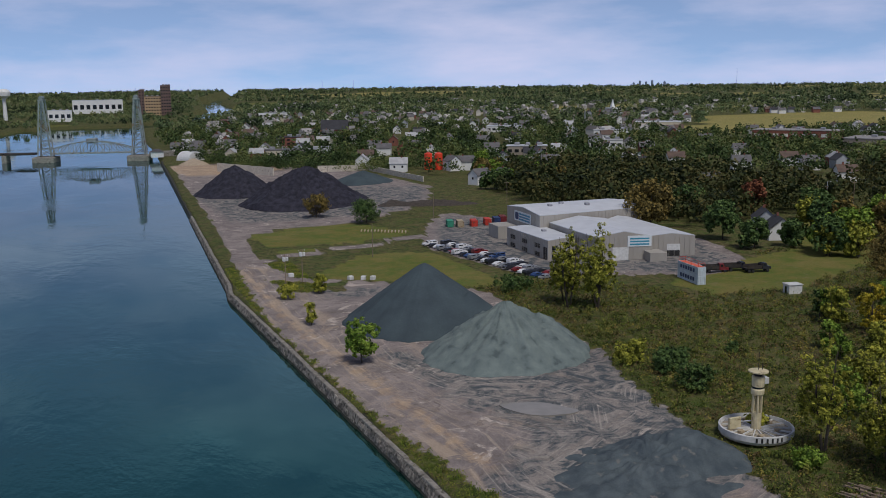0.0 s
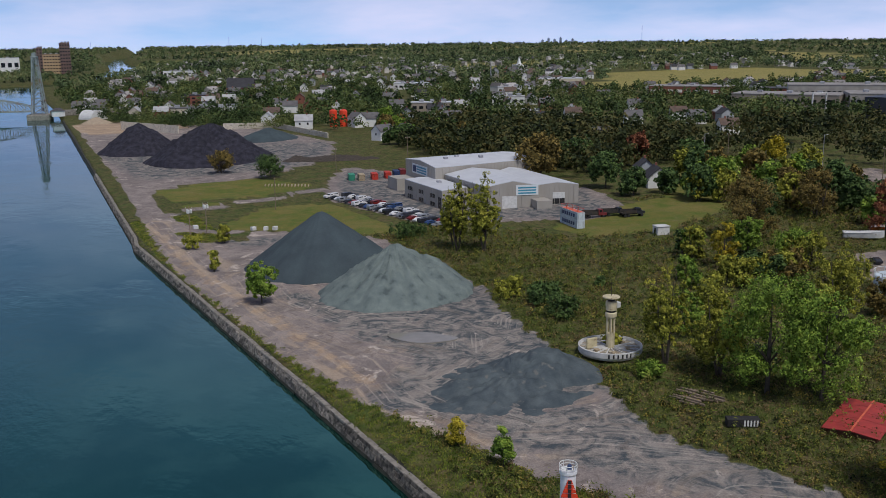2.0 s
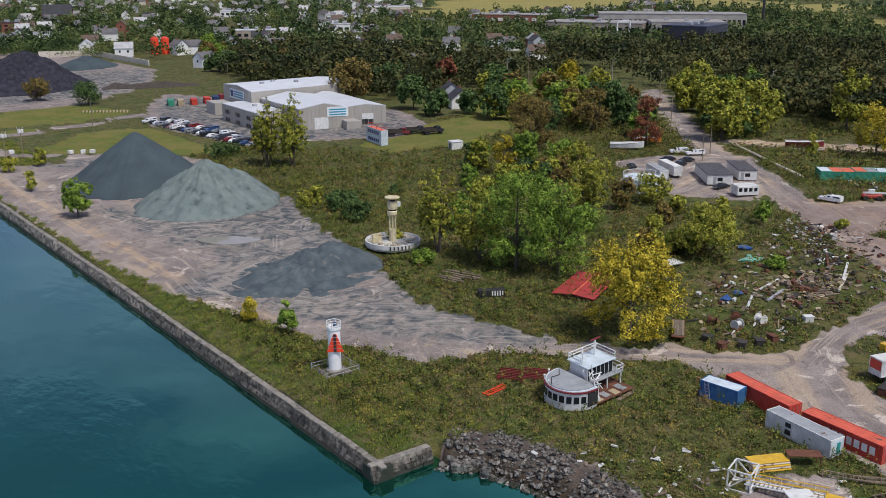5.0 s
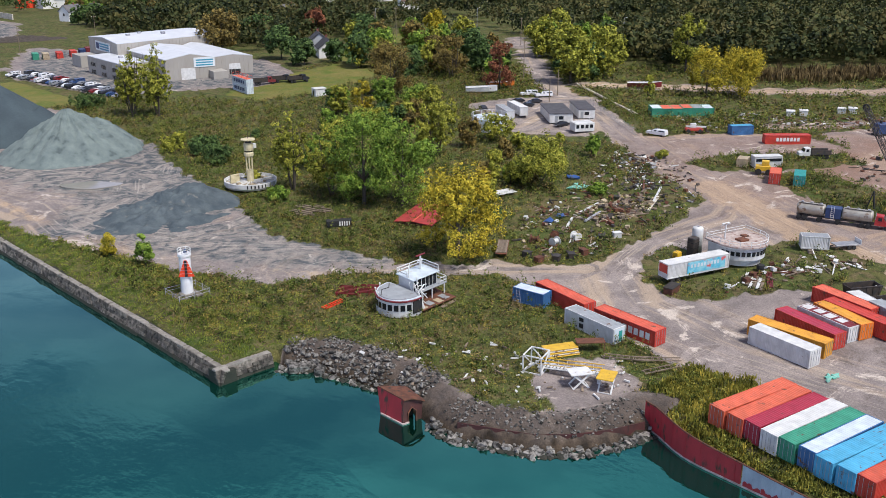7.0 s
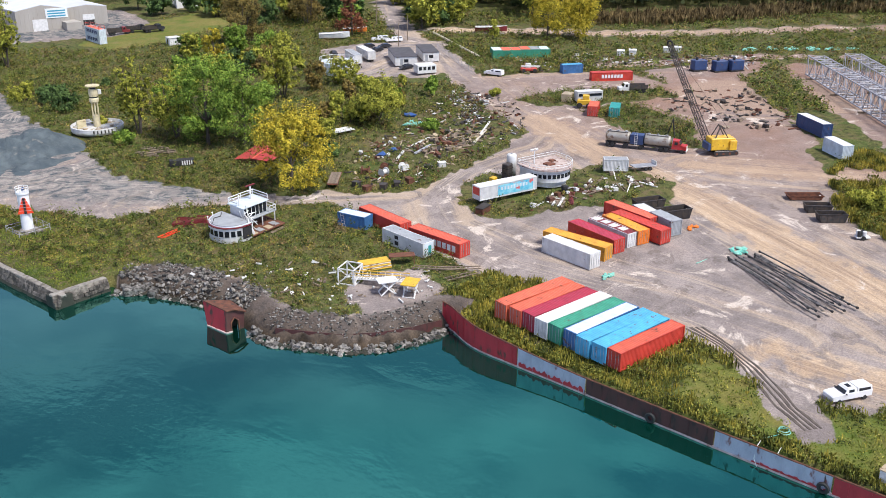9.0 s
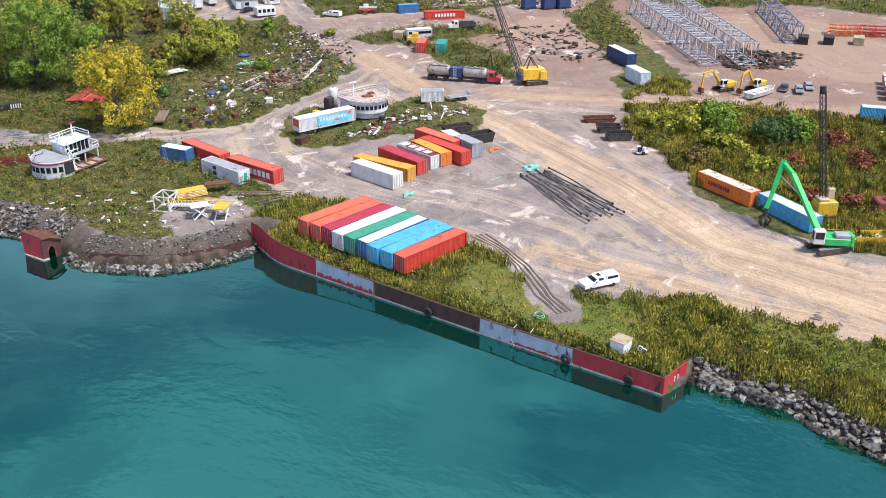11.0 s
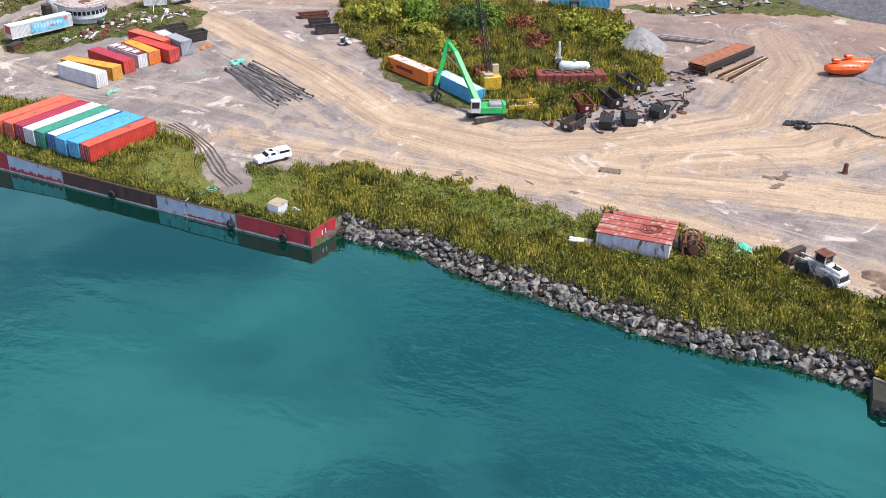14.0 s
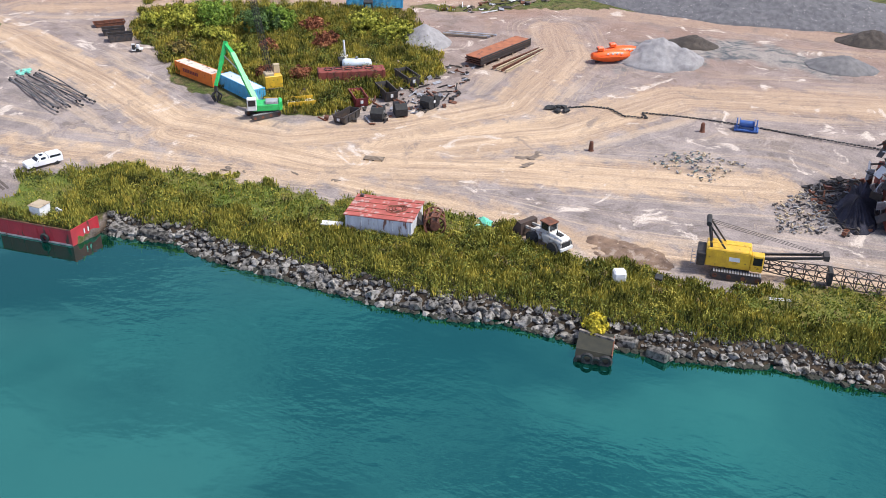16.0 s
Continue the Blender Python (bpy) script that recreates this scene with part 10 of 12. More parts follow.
eb = thing("engine_block", "small dark engine block in weeds", "engine", 96.2, -156.0)
part("block", Shape().box(-0.7, -0.5, 0, 0.7, 0.5, 1.0, 0.08), BLACK, eb)
part("pulley", Shape().ring((0.75, 0, 0.5), 0.35, 0.1, 12, 5, "X"), RUST, eb)
of = thing("steel_outfall", "black steel box outfall with old tyres at the waterline", "outfall", 81.7, -150.2, -0.3, 4)
part("box", Shape().add([(-2.3, -2.1, 0), (2.4, -2.1, 0), (2.4, 2.2, 0), (-2.3, 2.2, 0), (-1.7, -2.1, 1.5), (2.4, -2.1, 1.9), (2.4, 2.2, 1.9), (-1.3, 2.2, 1.6)],
                        [(3, 2, 1, 0), (4, 5, 6, 7), (0, 1, 5, 4), (1, 2, 6, 5), (2, 3, 7, 6), (3, 0, 4, 7)]), ALGAE_AND_SHADE, of)
part("end_plate", Shape().box(-2.0, -2.25, 0.1, 2.3, -2.1, 1.7, 0.03), RUST, of, "rusted brown end plate")
part("kerb", Shape().beam((1.2, -2.2, 1.85), (2.2, 2.2, 1.95), 0.4, 0.3), STONE, of)
for k, (fy, fz, rr) in enumerate(((-1.5, 0.9, 0.62), (-0.4, 0.6, 0.55), (0.7, 0.95, 0.6), (1.6, 0.5, 0.5))):
    part("tyre_fender", Shape().ring((-2.2, fy, fz), rr, 0.24, 14, 5, "X"), BLACK, of)
lad = thing("ladder", "pale aluminium ladder lying in grass", "ladder", 96.4, -171.4, turn=-80)
for s in (-1, 1):
    part("rail", Shape().beam((-1.4, s * 0.22, 0.3), (1.4, s * 0.22, 0.3), 0.07), WHITE, lad)
for k in range(7):
    part("rung", Shape().beam((-1.2 + 0.4 * k, -0.22, 0.3), (-1.2 + 0.4 * k, 0.22, 0.3), 0.05), WHITE, lad)

# the ship being broken up at the end of the yard
bs = thing("broken_ship", "half-scrapped ship section, torn grey and red plating", "ship wreck", 127.6, -185.0, turn=-88)
SHIP_RED = mat("ship_red_oxide", (0.30, 0.06, 0.035), (0.22, 0.05, 0.03), 1.6, 0.8, fine=0.2, stain=(0.07, 0.04, 0.03), stain_size=0.9)
part("lower_hull", Shape().box(0.5, -8.5, 0.0, 40, 8.5, 4.6, 0.2), SHIP_RED, bs)
part("yellow_panel", Shape().box(0.2, -6.0, 4.6, 12, -3.6, 8.6, 0.1), P["light_roof"], bs)
part("upper_hull", Shape().box(3.0, -3.4, 4.6, 40, 8.5, 15.0, 0.2), P["grey"], bs)
part("white_house", Shape().box(5.5, 2.0, 15.0, 24, 8.0, 19.5, 0.3), P["ice"], bs)
for k in range(110):
    z, yy = float(r70.uniform(1, 16)), float(r70.uniform(-7, 8))
    part("torn_plate", Shape().box(-0.9, -0.06, -0.6, 0.9, 0.06, 0.6, 0, pose(float(r70.uniform(-1.6, 0.8)) + 0.14 * z, yy, z, float(r70.uniform(0, 180)), float(r70.uniform(0, 180)), float(r70.uniform(0, 180)))), [GREY_STEEL, DARK_STEEL, DARK_STEEL, P["pale"], RUST][k % 5], bs)
part("deck_frame", Shape().beam((3.2, 5, 15), (3.2, 5, 19), 0.4).beam((3.2, 8, 15), (3.2, 8, 19), 0.4).beam((3.2, 5, 19), (3.2, 8, 19), 0.4).beam((3.2, 5, 17), (3.2, 8, 17), 0.3), BLACK, bs)


def litter(name, label, n, poly, low, high, mats, seed):
    """Loose small scrap, too small to tell apart: bent sheets, boxes, bars and lumps, one mesh a colour."""
    rr = np.random.default_rng(seed)
    xs, ys = [p[0] for p in poly], [p[1] for p in poly]
    shapes = [Shape() for _ in mats]
    made = 0
    while made < n:
        x, y = float(rr.uniform(min(xs), max(xs))), float(rr.uniform(min(ys), max(ys)))
        if not inside(np.array([x]), np.array([y]), poly)[0]:
            continue
        z, s, k = ground_z(x, y), shapes[int(rr.integers(len(mats)))], rr.integers(5)
        d = float(rr.uniform(low, high))
        m = pose(x, y, z + 0.1, float(rr.normal(0, 12)), float(rr.normal(0, 12)), float(rr.uniform(0, 360)))
        if k == 0:
            s.box(-d, -d * 0.5, 0, d, d * 0.5, 0.12, 0, m)
        elif k == 1:
            s.box(-d * 0.5, -d * 0.4, 0, d * 0.5, d * 0.4, d * 0.7, 0, m)
        elif k == 2:
            s.box(-d * 1.8, -0.1, 0.05, d * 1.8, 0.1, 0.28, 0, m)
        elif k == 3:
            s.lump((x, y, z + d * 0.25), (d, d * 0.8, d * 0.7), int(rr.integers(1e6)), 0.35)
        else:
            s.ring((x, y, z + 0.2), d * 0.4, d * 0.13, 10, 4)
        made += 1
    for s, m in zip(shapes, mats):
        tagged(new(name, s.mesh(name, m)), label, "scrap", kind="stuff")


MIX = [P["pale"], RUST, DARK_STEEL, WOOD, GREY_STEEL, DARK_STEEL, RUST, WOOD]
JUNK = [(120, 46), (128, 41), (157, 44), (178, 49), (194, 66), (196, 84), (180, 82), (162, 74), (140, 68), (124, 60)]
litter("scrap_litter", "small mixed scrap strewn over the weeds", 620, JUNK, 0.25, 0.9, [RUST, DARK_STEEL, WOOD, P["pale"], WOOD, DARK_STEEL, RUST, P["tan"], DARK_STEEL], 1)
litter("stacked_parts", "tight rows of pale and rusty machine parts in weeds", 260, [(186, 84), (193, 86), (194, 74), (180, 66), (172, 58), (168, 62), (178, 72)], 0.35, 0.9, [P["pale"], RUST, DARK_STEEL, GREY_STEEL, DARK_STEEL], 12)
litter("timber_scrap", "jumbled timbers and scrap beside the road", 240, [(143, 50), (160, 50), (170, 58), (160, 62), (146, 60)], 0.4, 1.3, [WOOD, RUST, DARK_STEEL, P["tan"], WOOD], 13)
litter("marine_litter", "rows of pale parts and small scrap by the far track", 420, [(224, 84), (252, 64), (276, 36), (300, 40), (262, 88), (240, 100)], 0.4, 1.1, MIX, 2)
litter("yard_litter", "small dark scrap round the skips", 200, [(132, -92), (146, -94), (168, -104), (168, -112), (146, -112), (134, -104)], 0.3, 0.9, [RUST, DARK_STEEL, DARK_STEEL, GREY_STEEL], 3)
litter("wreck_litter", "torn plates and rubble at the ship's foot", 260, [(117, -180), (124, -177), (132, -175), (137, -179), (137, -184), (119, -184)], 0.3, 1.0, [RUST, DARK_STEEL, DARK_STEEL, DARK_STEEL], 4)
heap("scrap_heap", "dark heap of shredded scrap at the torn hull", 124.5, -181.8, 6.5, 3.2, 2.6, COAL, turn=4, seed=41, rough=1.1, crest=0.2, gully=0.9, lobes=((2, -1, 4, 4.6),))
litter("broken_stone", "broken pale and grey stone on the sand", 300, [(134, -149), (141, -157), (137, -166), (128, -160)], 0.07, 0.24, [GRIT, P["tan"], PALE_STONE, P["tan"]], 14)
litter("broken_stone", "broken pale and grey stone beside the ship", 420, [(124, -170), (133, -177), (117, -178), (115, -171)], 0.08, 0.28, [GRIT, P["tan"], DARK_STEEL, GRIT], 15)
litter("crane_litter", "scrap and frames behind the cranes", 170, [(206, 26), (228, 40), (246, 24), (230, 4), (212, -6), (204, 8)], 0.4, 1.3, [DARK_STEEL, RUST, WOOD, DARK_STEEL], 5)
litter("truss_litter", "dark scrap under the trusses", 240, [(222, -34), (232, -46), (250, -44), (246, -30), (232, -26)], 0.5, 1.4, [DARK_STEEL, RUST, DARK_STEEL], 6)
litter("edge_litter", "low scrap along the far yard edge", 260, [(202, -90), (222, -104), (250, -100), (262, -120), (232, -124), (206, -104)], 0.5, 1.3, MIX, 7)
litter("shore_litter", "pale bits of wood and stone in the grass", 150, [(70, 44), (92, 22), (100, 8), (90, 2), (76, 12), (70, 26)], 0.15, 0.5, [P["pale"], WOOD], 8)
litter("island_litter", "planks and pale scrap in the weeds", 110, [(128, 14), (146, 8), (160, 2), (158, 14), (140, 16)], 0.4, 1.2, [P["pale"], RUST, WOOD], 9)
litter("hedge_litter", "small scrap in the hedge weeds", 120, [(140, -78), (150, -80), (170, -92), (160, -100), (140, -90)], 0.4, 1.0, MIX, 10)

# things that stand out in the weeds
for i, (x, y, a, l, m, word) in enumerate(((150, 60.4, 12, 9.0, P["pale"], "pale"), (146, 56.0, 15, 8.0, GREY_STEEL, "grey"), (162, 52.0, 25, 12.0, P["light_roof"], "cream"), (168, 55.4, 28, 13.0, P["pale"], "pale"), (158, 58.8, 20, 7.0, WOOD, "grey wooden"), (172, 62, 35, 8.0, RUST, "rusty"), (139, 56.6, 30, 7.0, P["pale"], "pale"))):
    ob = thing("long_beam", f"long {word} beam lying in the scrap field", "beam", x, y, turn=a, group="beams in the scrap field")
    part("bar", Shape().box(-l / 2, -0.22, 0.15, l / 2, 0.22, 0.55, 0.04), m, ob)
    part("rest", Shape().box(-l * 0.3, -0.5, 0, -l * 0.3 + 0.3, 0.5, 0.16).box(l * 0.3, -0.5, 0, l * 0.3 + 0.3, 0.5, 0.16), WOOD, ob)
pa = thing("door_leaf", "large white sheet leaf lying in weeds", "sheet", 144.0, 81.2, turn=-10)
part("sheet", Shape().box(-3.2, -1.7, 0.7, 3.2, 1.7, 0.85, 0.02), P["pale"], pa)
part("rest", Shape().box(-2.4, -1.4, 0, -2.0, 1.4, 0.7).box(2.0, -1.4, 0, 2.4, 1.4, 0.7), WOOD, pa)
for x, y in ((137.0, 60.6), (141.4, 61.4), (165.6, 78.0)):
    ob = thing("blue_tarp", "bright blue plastic sheet over scrap", "tarpaulin", x, y)
    part("sheet", Shape().lump((0, 0, 0.4), (3.0, 2.0, 1.0), int(x), 0.4), BLUE, ob)
for i, (x, y) in enumerate(((127.5, 50.5), (129.8, 52.6), (132.6, 49.4), (126.0, 54.5))):
    ob = thing("ship_winch", "pale rusted deck winch in weeds", "winch", x, y, turn=40 * i)
    part("drum", turned(Shape().lathe([(0.9, -0.8), (0.9, -0.7), (0.5, -0.7), (0.5, 0.7), (0.9, 0.7), (0.9, 0.8)], 14), pose(0, 0, 0.9, 0, 90, 0)), (P["pale"], RUST)[i % 2], ob)
    part("base", Shape().box(-1.1, -0.8, 0, 1.1, 0.8, 0.3), RUST, ob)
for i, (x, y, m) in enumerate(((118.6, 46.6, RUST), (121.6, 44.8, DARK_STEEL), (124.4, 43.6, DARK_STEEL), (127.8, 43.4, RUST), (119.0, 50.0, DARK_STEEL), (136.4, 45.8, DARK_STEEL), (139.6, 44.6, P["pale"]))):
    ob = thing("scrap_bin", "small rusty steel bin at the road's edge", "bin", x, y, turn=25 * i)
    part("box", Shape().box(-0.8, -0.6, 0, 0.8, 0.6, 1.1, 0.05), m, ob)
    part("rim", Shape().box(-0.88, -0.68, 1.0, 0.88, 0.68, 1.14), m, ob)
lp = thing("timber_pile", "weathered dark timbers stacked in weeds", "timber", 106.4, 102.6, turn=-70)
for k in range(16):
    part("timber", Shape().box(-3.4 + float(r70.uniform(-2, 2)), -3.2 + 0.42 * k, 0.1 + 0.25 * (k % 3), 1.6 + float(r70.uniform(-2, 2)), -2.9 + 0.42 * k, 0.4 + 0.25 * (k % 3), 0.03), WOOD, lp)
cr6 = thing("slatted_crate", "dark crate with white slats in grass", "crate", 105.0, 91.2, turn=-30)
part("box", Shape().box(-2.6, -0.9, 0, 2.6, 0.9, 1.3, 0.04), BLACK, cr6)
for k in range(5):
    part("slat", Shape().box(0.0 + 0.5 * k, -0.96, 0.2, 0.25 + 0.5 * k, -0.9, 1.2), WHITE, cr6)
rt = thing("rusty_trailer", "rusty flat trailer loaded with planks under tree", "trailer", 118.0, 55.6, turn=40)
part("bed", Shape().box(-4.2, -1.1, 0.8, 4.2, 1.1, 1.0, 0.03), RUST, rt)
for k in range(5):
    part("plank", Shape().box(-3.8, -1.0 + 0.42 * k, 1.0, 3.6, -0.64 + 0.42 * k, 1.14), WOOD, rt)
for sx in (-2.4, -1.4):
    for s in (-1, 1):
        wheel_at(rt, sx, s * 0.95, 0.45, 0.3)
pl = thing("plank_stack", "stack of pale planks and red rods in weeds", "planks", 137.0, 12.8, turn=24)
for k in range(6):
    part("plank", Shape().box(-3.2 + 0.4 * k, -2.0 + 0.62 * k, 0.1 + 0.08 * (k % 2), 2.4 + 0.5 * k, -1.5 + 0.62 * k, 0.3, 0.02), P["pale"] if k % 2 else WOOD, pl)
for k in range(5):
    part("rod", Shape().rod((-1, -2.8 - 0.2 * k, 0.2), (6.5, -1.6 - 0.25 * k, 0.3), 0.08, n=5), P["maroon"], pl)
bn = thing("rusty_bin", "dark rusty bin behind the box trailer", "bin", 124.0, 20.6, turn=10)
part("box", Shape().box(-1.6, -0.8, 0, 1.6, 0.8, 1.3, 0.05), RUST, bn)
part("rim", Shape().box(-1.7, -0.9, 1.2, 1.7, 0.9, 1.35), DARK_STEEL, bn)
bc = thing("white_cart", "small white cart with dark drums by the track", "cart", 155.2, -39.8, turn=-50)
part("frame", Shape().box(-1.2, -0.7, 0.4, 1.2, 0.7, 0.6), WHITE, bc)
for k in range(4):
    part("drum", turned(Shape().lathe([(0.36, 0), (0.36, 0.95)], 12), pose(-0.7 + 0.9 * (k % 2), -0.35 + 0.7 * (k // 2), 0.6)), WHITE if k % 3 else BLACK, bc)
for s in (-1, 1):
    wheel_at(bc, 0, s * 0.7, 0.4, 0.2)


# stair towers lying on the grass
def stair_piece(x, y, turn, kind):
    if kind == "cube":
        ob = thing("steel_cage", "white braced steel frame cube on grass", "frame", x, y, turn=turn)
        c = [(sx * 1.6, sy * 1.4, z) for z in (0.1, 2.7) for sx, sy in ((-1, -1), (1, -1), (1, 1), (-1, 1))]
        for i in range(4):
            for a, b in ((i, (i + 1) % 4), (i + 4, (i + 1) % 4 + 4), (i, i + 4), (i, (i + 1) % 4 + 4)):
                part("bar", Shape().beam(c[a], c[b], 0.16), WHITE, ob)
    elif kind == "stair":
        ob = thing("steel_stair", "white and yellow steel stair flight lying on grass", "stair", x, y, turn=turn)
        for s in (-1, 1):
            part("stringer", Shape().beam((-4.8, s * 0.6, 0.7), (4.8, s * 0.6, 1.5), 0.3, 0.1), WHITE, ob)
            part("handrail", Shape().line([(-4.8, s * 0.6, 1.7), (4.8, s * 0.6, 2.5)], 0.07).line([(-4.8, s * 0.6, 1.25), (4.8, s * 0.6, 2.0)], 0.05), YELLOW, ob)
            for k in range(8):
                part("baluster", Shape().rod((-4.6 + 1.3 * k, s * 0.6, 0.75 + 0.108 * k), (-4.6 + 1.3 * k, s * 0.6, 1.72 + 0.108 * k), 0.05, n=4), WHITE, ob)
        for k in range(18):
            part("tread", Shape().box(-4.6 + 0.53 * k, -0.55, 0.72 + 0.044 * k, -4.3 + 0.53 * k, 0.55, 0.78 + 0.044 * k), WHITE, ob)
        part("foot", Shape().box(-4.6, -0.7, 0, -4.3, 0.7, 0.6), WHITE, ob)
        part("foot", Shape().box(4.2, -0.7, 0, 4.5, 0.7, 1.4), WHITE, ob)
    else:
        ob = thing("folding_trestle", "white cross-braced trestle with yellow top", "trestle", x, y, turn=turn)
        for s in (-1, 1):
            part("leg", Shape().beam((-1.2, s * 0.9, 0), (1.2, s * 0.9, 2.2), 0.2), WHITE, ob)
            part("leg", Shape().beam((1.2, s * 0.9, 0), (-1.2, s * 0.9, 2.2), 0.2), WHITE, ob)
        part("top", Shape().box(-1.6, -1.2, 2.2, 1.6, 1.2, 2.35, 0.02), YELLOW if kind == "trestle" else WHITE, ob)
        part("spreader", Shape().beam((-1.2, -0.9, 0.1), (-1.2, 0.9, 0.1), 0.12).beam((1.2, -0.9, 0.1), (1.2, 0.9, 0.1), 0.12), WHITE, ob)


stair_piece(85.6, 17.2, 20, "cube")
stair_piece(87.6, 12.4, -68, "stair")
stair_piece(88.0, 6.2, 25, "trestle")
stair_piece(86.2, 9.6, -30, "small")
yp = thing("yellow_pallet_stack", "stack of yellow steel gratings on grass", "grating", 92.0, 18.0, turn=-25)
for k in range(5):
    part("grating", Shape().box(-2.6, -1.2 + 0.15 * k, 0.1 + 0.22 * k, 2.6, 0.9 + 0.15 * k, 0.24 + 0.22 * k, 0.02), P["light_roof"] if k % 2 else YELLOW, yp)
tb = thing("rusty_table", "rusty steel table frame beside the trailer", "table", 96.4, 16.0, turn=-40)
part("top", Shape().box(-2.2, -0.9, 1.5, 2.2, 0.9, 1.65, 0.03), RUST, tb)
for sx in (-2, 2):
    for s in (-0.8, 0.8):
        part("leg", Shape().beam((sx, s, 0), (sx, s, 1.5), 0.14), RUST, tb)
for i, (x, y, a) in enumerate(((99.0, 8.6, -50), (101.0, 6.4, -45), (97.4, 10.4, -60), (98.6, 4.6, -20))):
    ob = thing("lattice_ladder", "weathered timber lattice lying in grass", "lattice", x, y, turn=a)
    for s in (-1, 1):
        part("rail", Shape().beam((-3, s * 0.5, 0.4), (3, s * 0.5, 0.5), 0.14), WOOD, ob)
    for k in range(7):
        part("rung", Shape().beam((-2.8 + 0.9 * k, -0.5, 0.42), (-2.8 + 0.9 * k, 0.5, 0.42), 0.1), WOOD, ob)

# great lattice trusses laid across the far yard
for i, ((ax, ay), (bx, by)) in enumerate((((278, 17), (223, -28.5)), ((289, 10), (228.5, -36)))):
    x, y, a, l = axis((ax, ay), (bx, by))
    ob = thing("lattice_truss", "huge pale grey lattice truss lying on the ground", "truss", x, y, turn=a, group="trusses")
    for k in range(3):
        girder(ob, (-l / 2 + k * l / 3, 0, 3.3), (-l / 2 + (k + 1) * l / 3, 0, 3.3), 4.8, 4.8, 8, 0.12, GREY_STEEL, h=5.4, chord=0.22)
    for k in range(4):
        part("sleeper", Shape().box(-l / 2 + 5 + k * (l - 10) / 3, -4, 0, -l / 2 + 5.6 + k * (l - 10) / 3, 4, 0.45), WOOD, ob)
x, y, a, l = axis((305, -16), (262, -38))
ob = thing("lattice_truss", "dark blue-grey lattice truss lying on red soil", "truss", x, y, turn=a, group="trusses")
girder(ob, (-l / 2, 0, 2.6), (l / 2, 0, 2.6), 4.6, 4.6, 12, 0.13, mat("blue_grey_steel", (0.20, 0.21, 0.27), (0.15, 0.15, 0.19), 1.2, 0.6, fine=0.1), h=4.6, chord=0.2)
part("sleeper", Shape().box(-l / 2 + 4, -3, 0, -l / 2 + 4.5, 3, 0.35).box(l / 2 - 4, -3, 0, l / 2 - 3.5, 3, 0.35), WOOD, ob)
for k in range(4):
    ob = thing("steel_rack", "stacked orange-red steel frames", "rack", 281.5 + 2.2 * k, -45.0 - 3.6 * k, turn=-75, group="orange racks")
    for j in range(3):
        part("frame", Shape().box(-2.6, -3.0, 0.2 + 0.9 * j, 2.6, -2.8, 0.5 + 0.9 * j).box(-2.6, 2.8, 0.2 + 0.9 * j, 2.6, 3.0, 0.5 + 0.9 * j).box(-2.6, -3, 0.2 + 0.9 * j, -2.4, 3, 0.5 + 0.9 * j).box(2.4, -3, 0.2 + 0.9 * j, 2.6, 3, 0.5 + 0.9 * j).box(-0.1, -3, 0.2 + 0.9 * j, 0.1, 3, 0.5 + 0.9 * j), P["orange"] if k < 2 else P["red"], ob)
for i, (x, y, m) in enumerate(((264.5, -40.0, BLACK), (268.0, -46.0, BLACK), (272.5, -53.0, P["tan"]))):
    ob = thing("steel_crate", "dark steel crate on red soil", "crate", x, y, turn=15)
    part("box", Shape().box(-2.2, -1.3, 0, 2.2, 1.3, 2.0, 0.06), m, ob)
    part("lid", Shape().box(-2.3, -1.4, 2.0, 2.3, 1.4, 2.12), m, ob)
for i, (x, y) in enumerate(((262.0, 46.6), (266.0, 41.6), (269.4, 38.0))):
    ob = thing("compressor", "dark blue boxy compressor set", "machine", x, y, turn=-30)
    part("body", Shape().box(-2.2, -1.3, 0.4, 2.2, 1.3, 3.4, 0.15), P["dark_blue"], ob)
    part("skid", Shape().box(-2.4, -1.4, 0, 2.4, 1.4, 0.4), DARK_STEEL, ob)
    part("duct", Shape().rod((-0.8, 0, 3.4), (-0.8, 0, 4.2), 0.4, n=10), BLACK, ob)
for i, (x, y) in enumerate(((268.4, 78.0), (271.6, 75.4), (284.0, 69.4), (287.0, 67.2))):
    ob = thing("white_tub", "white plastic tub by the far track", "tub", x, y, turn=30)
    part("tub", Shape().box(-1.5, -1.2, 0, 1.5, 1.2, 1.7, 0.15), P["pale"], ob)
    part("rim", Shape().box(-1.6, -1.3, 1.6, 1.6, 1.3, 1.75), WHITE, ob)
for k in range(6):
    net_heap(306.0 + 5 * k, 50.0 - 5.2 * k, 2.4, 1.8, 1.0, NET, "heap of teal fishing net by the far track", 40 + k)
tg = thing("drill_tripod", "black steel tripod beside the tank truck", "tripod", 188.0, 15.4)
for k in range(3):
    part("leg", Shape().beam((1.3 * math.cos(2.1 * k), 1.3 * math.sin(2.1 * k), 0), (0, 0, 5.0), 0.2), BLACK, tg)
pu = thing("mud_puddle", "shallow pale muddy puddle on the stone yard", "puddle", 79.6, 158.0, float(plain_z(79, 158)) + 0.06, -38, kind="structure")
rim = [(7.4 * math.cos(a) * (1 + 0.10 * math.sin(3 * a)), 3.3 * math.sin(a) * (1 + 0.12 * math.cos(4 * a))) for a in np.linspace(0, 2 * math.pi, 40, endpoint=False)]
part("puddle_water", Shape().prism(rim, -0.2, 0.14), mat("muddy_water", (0.27, 0.25, 0.22), (0.23, 0.215, 0.19), 3.0, 0.07, fine=0.02), pu)

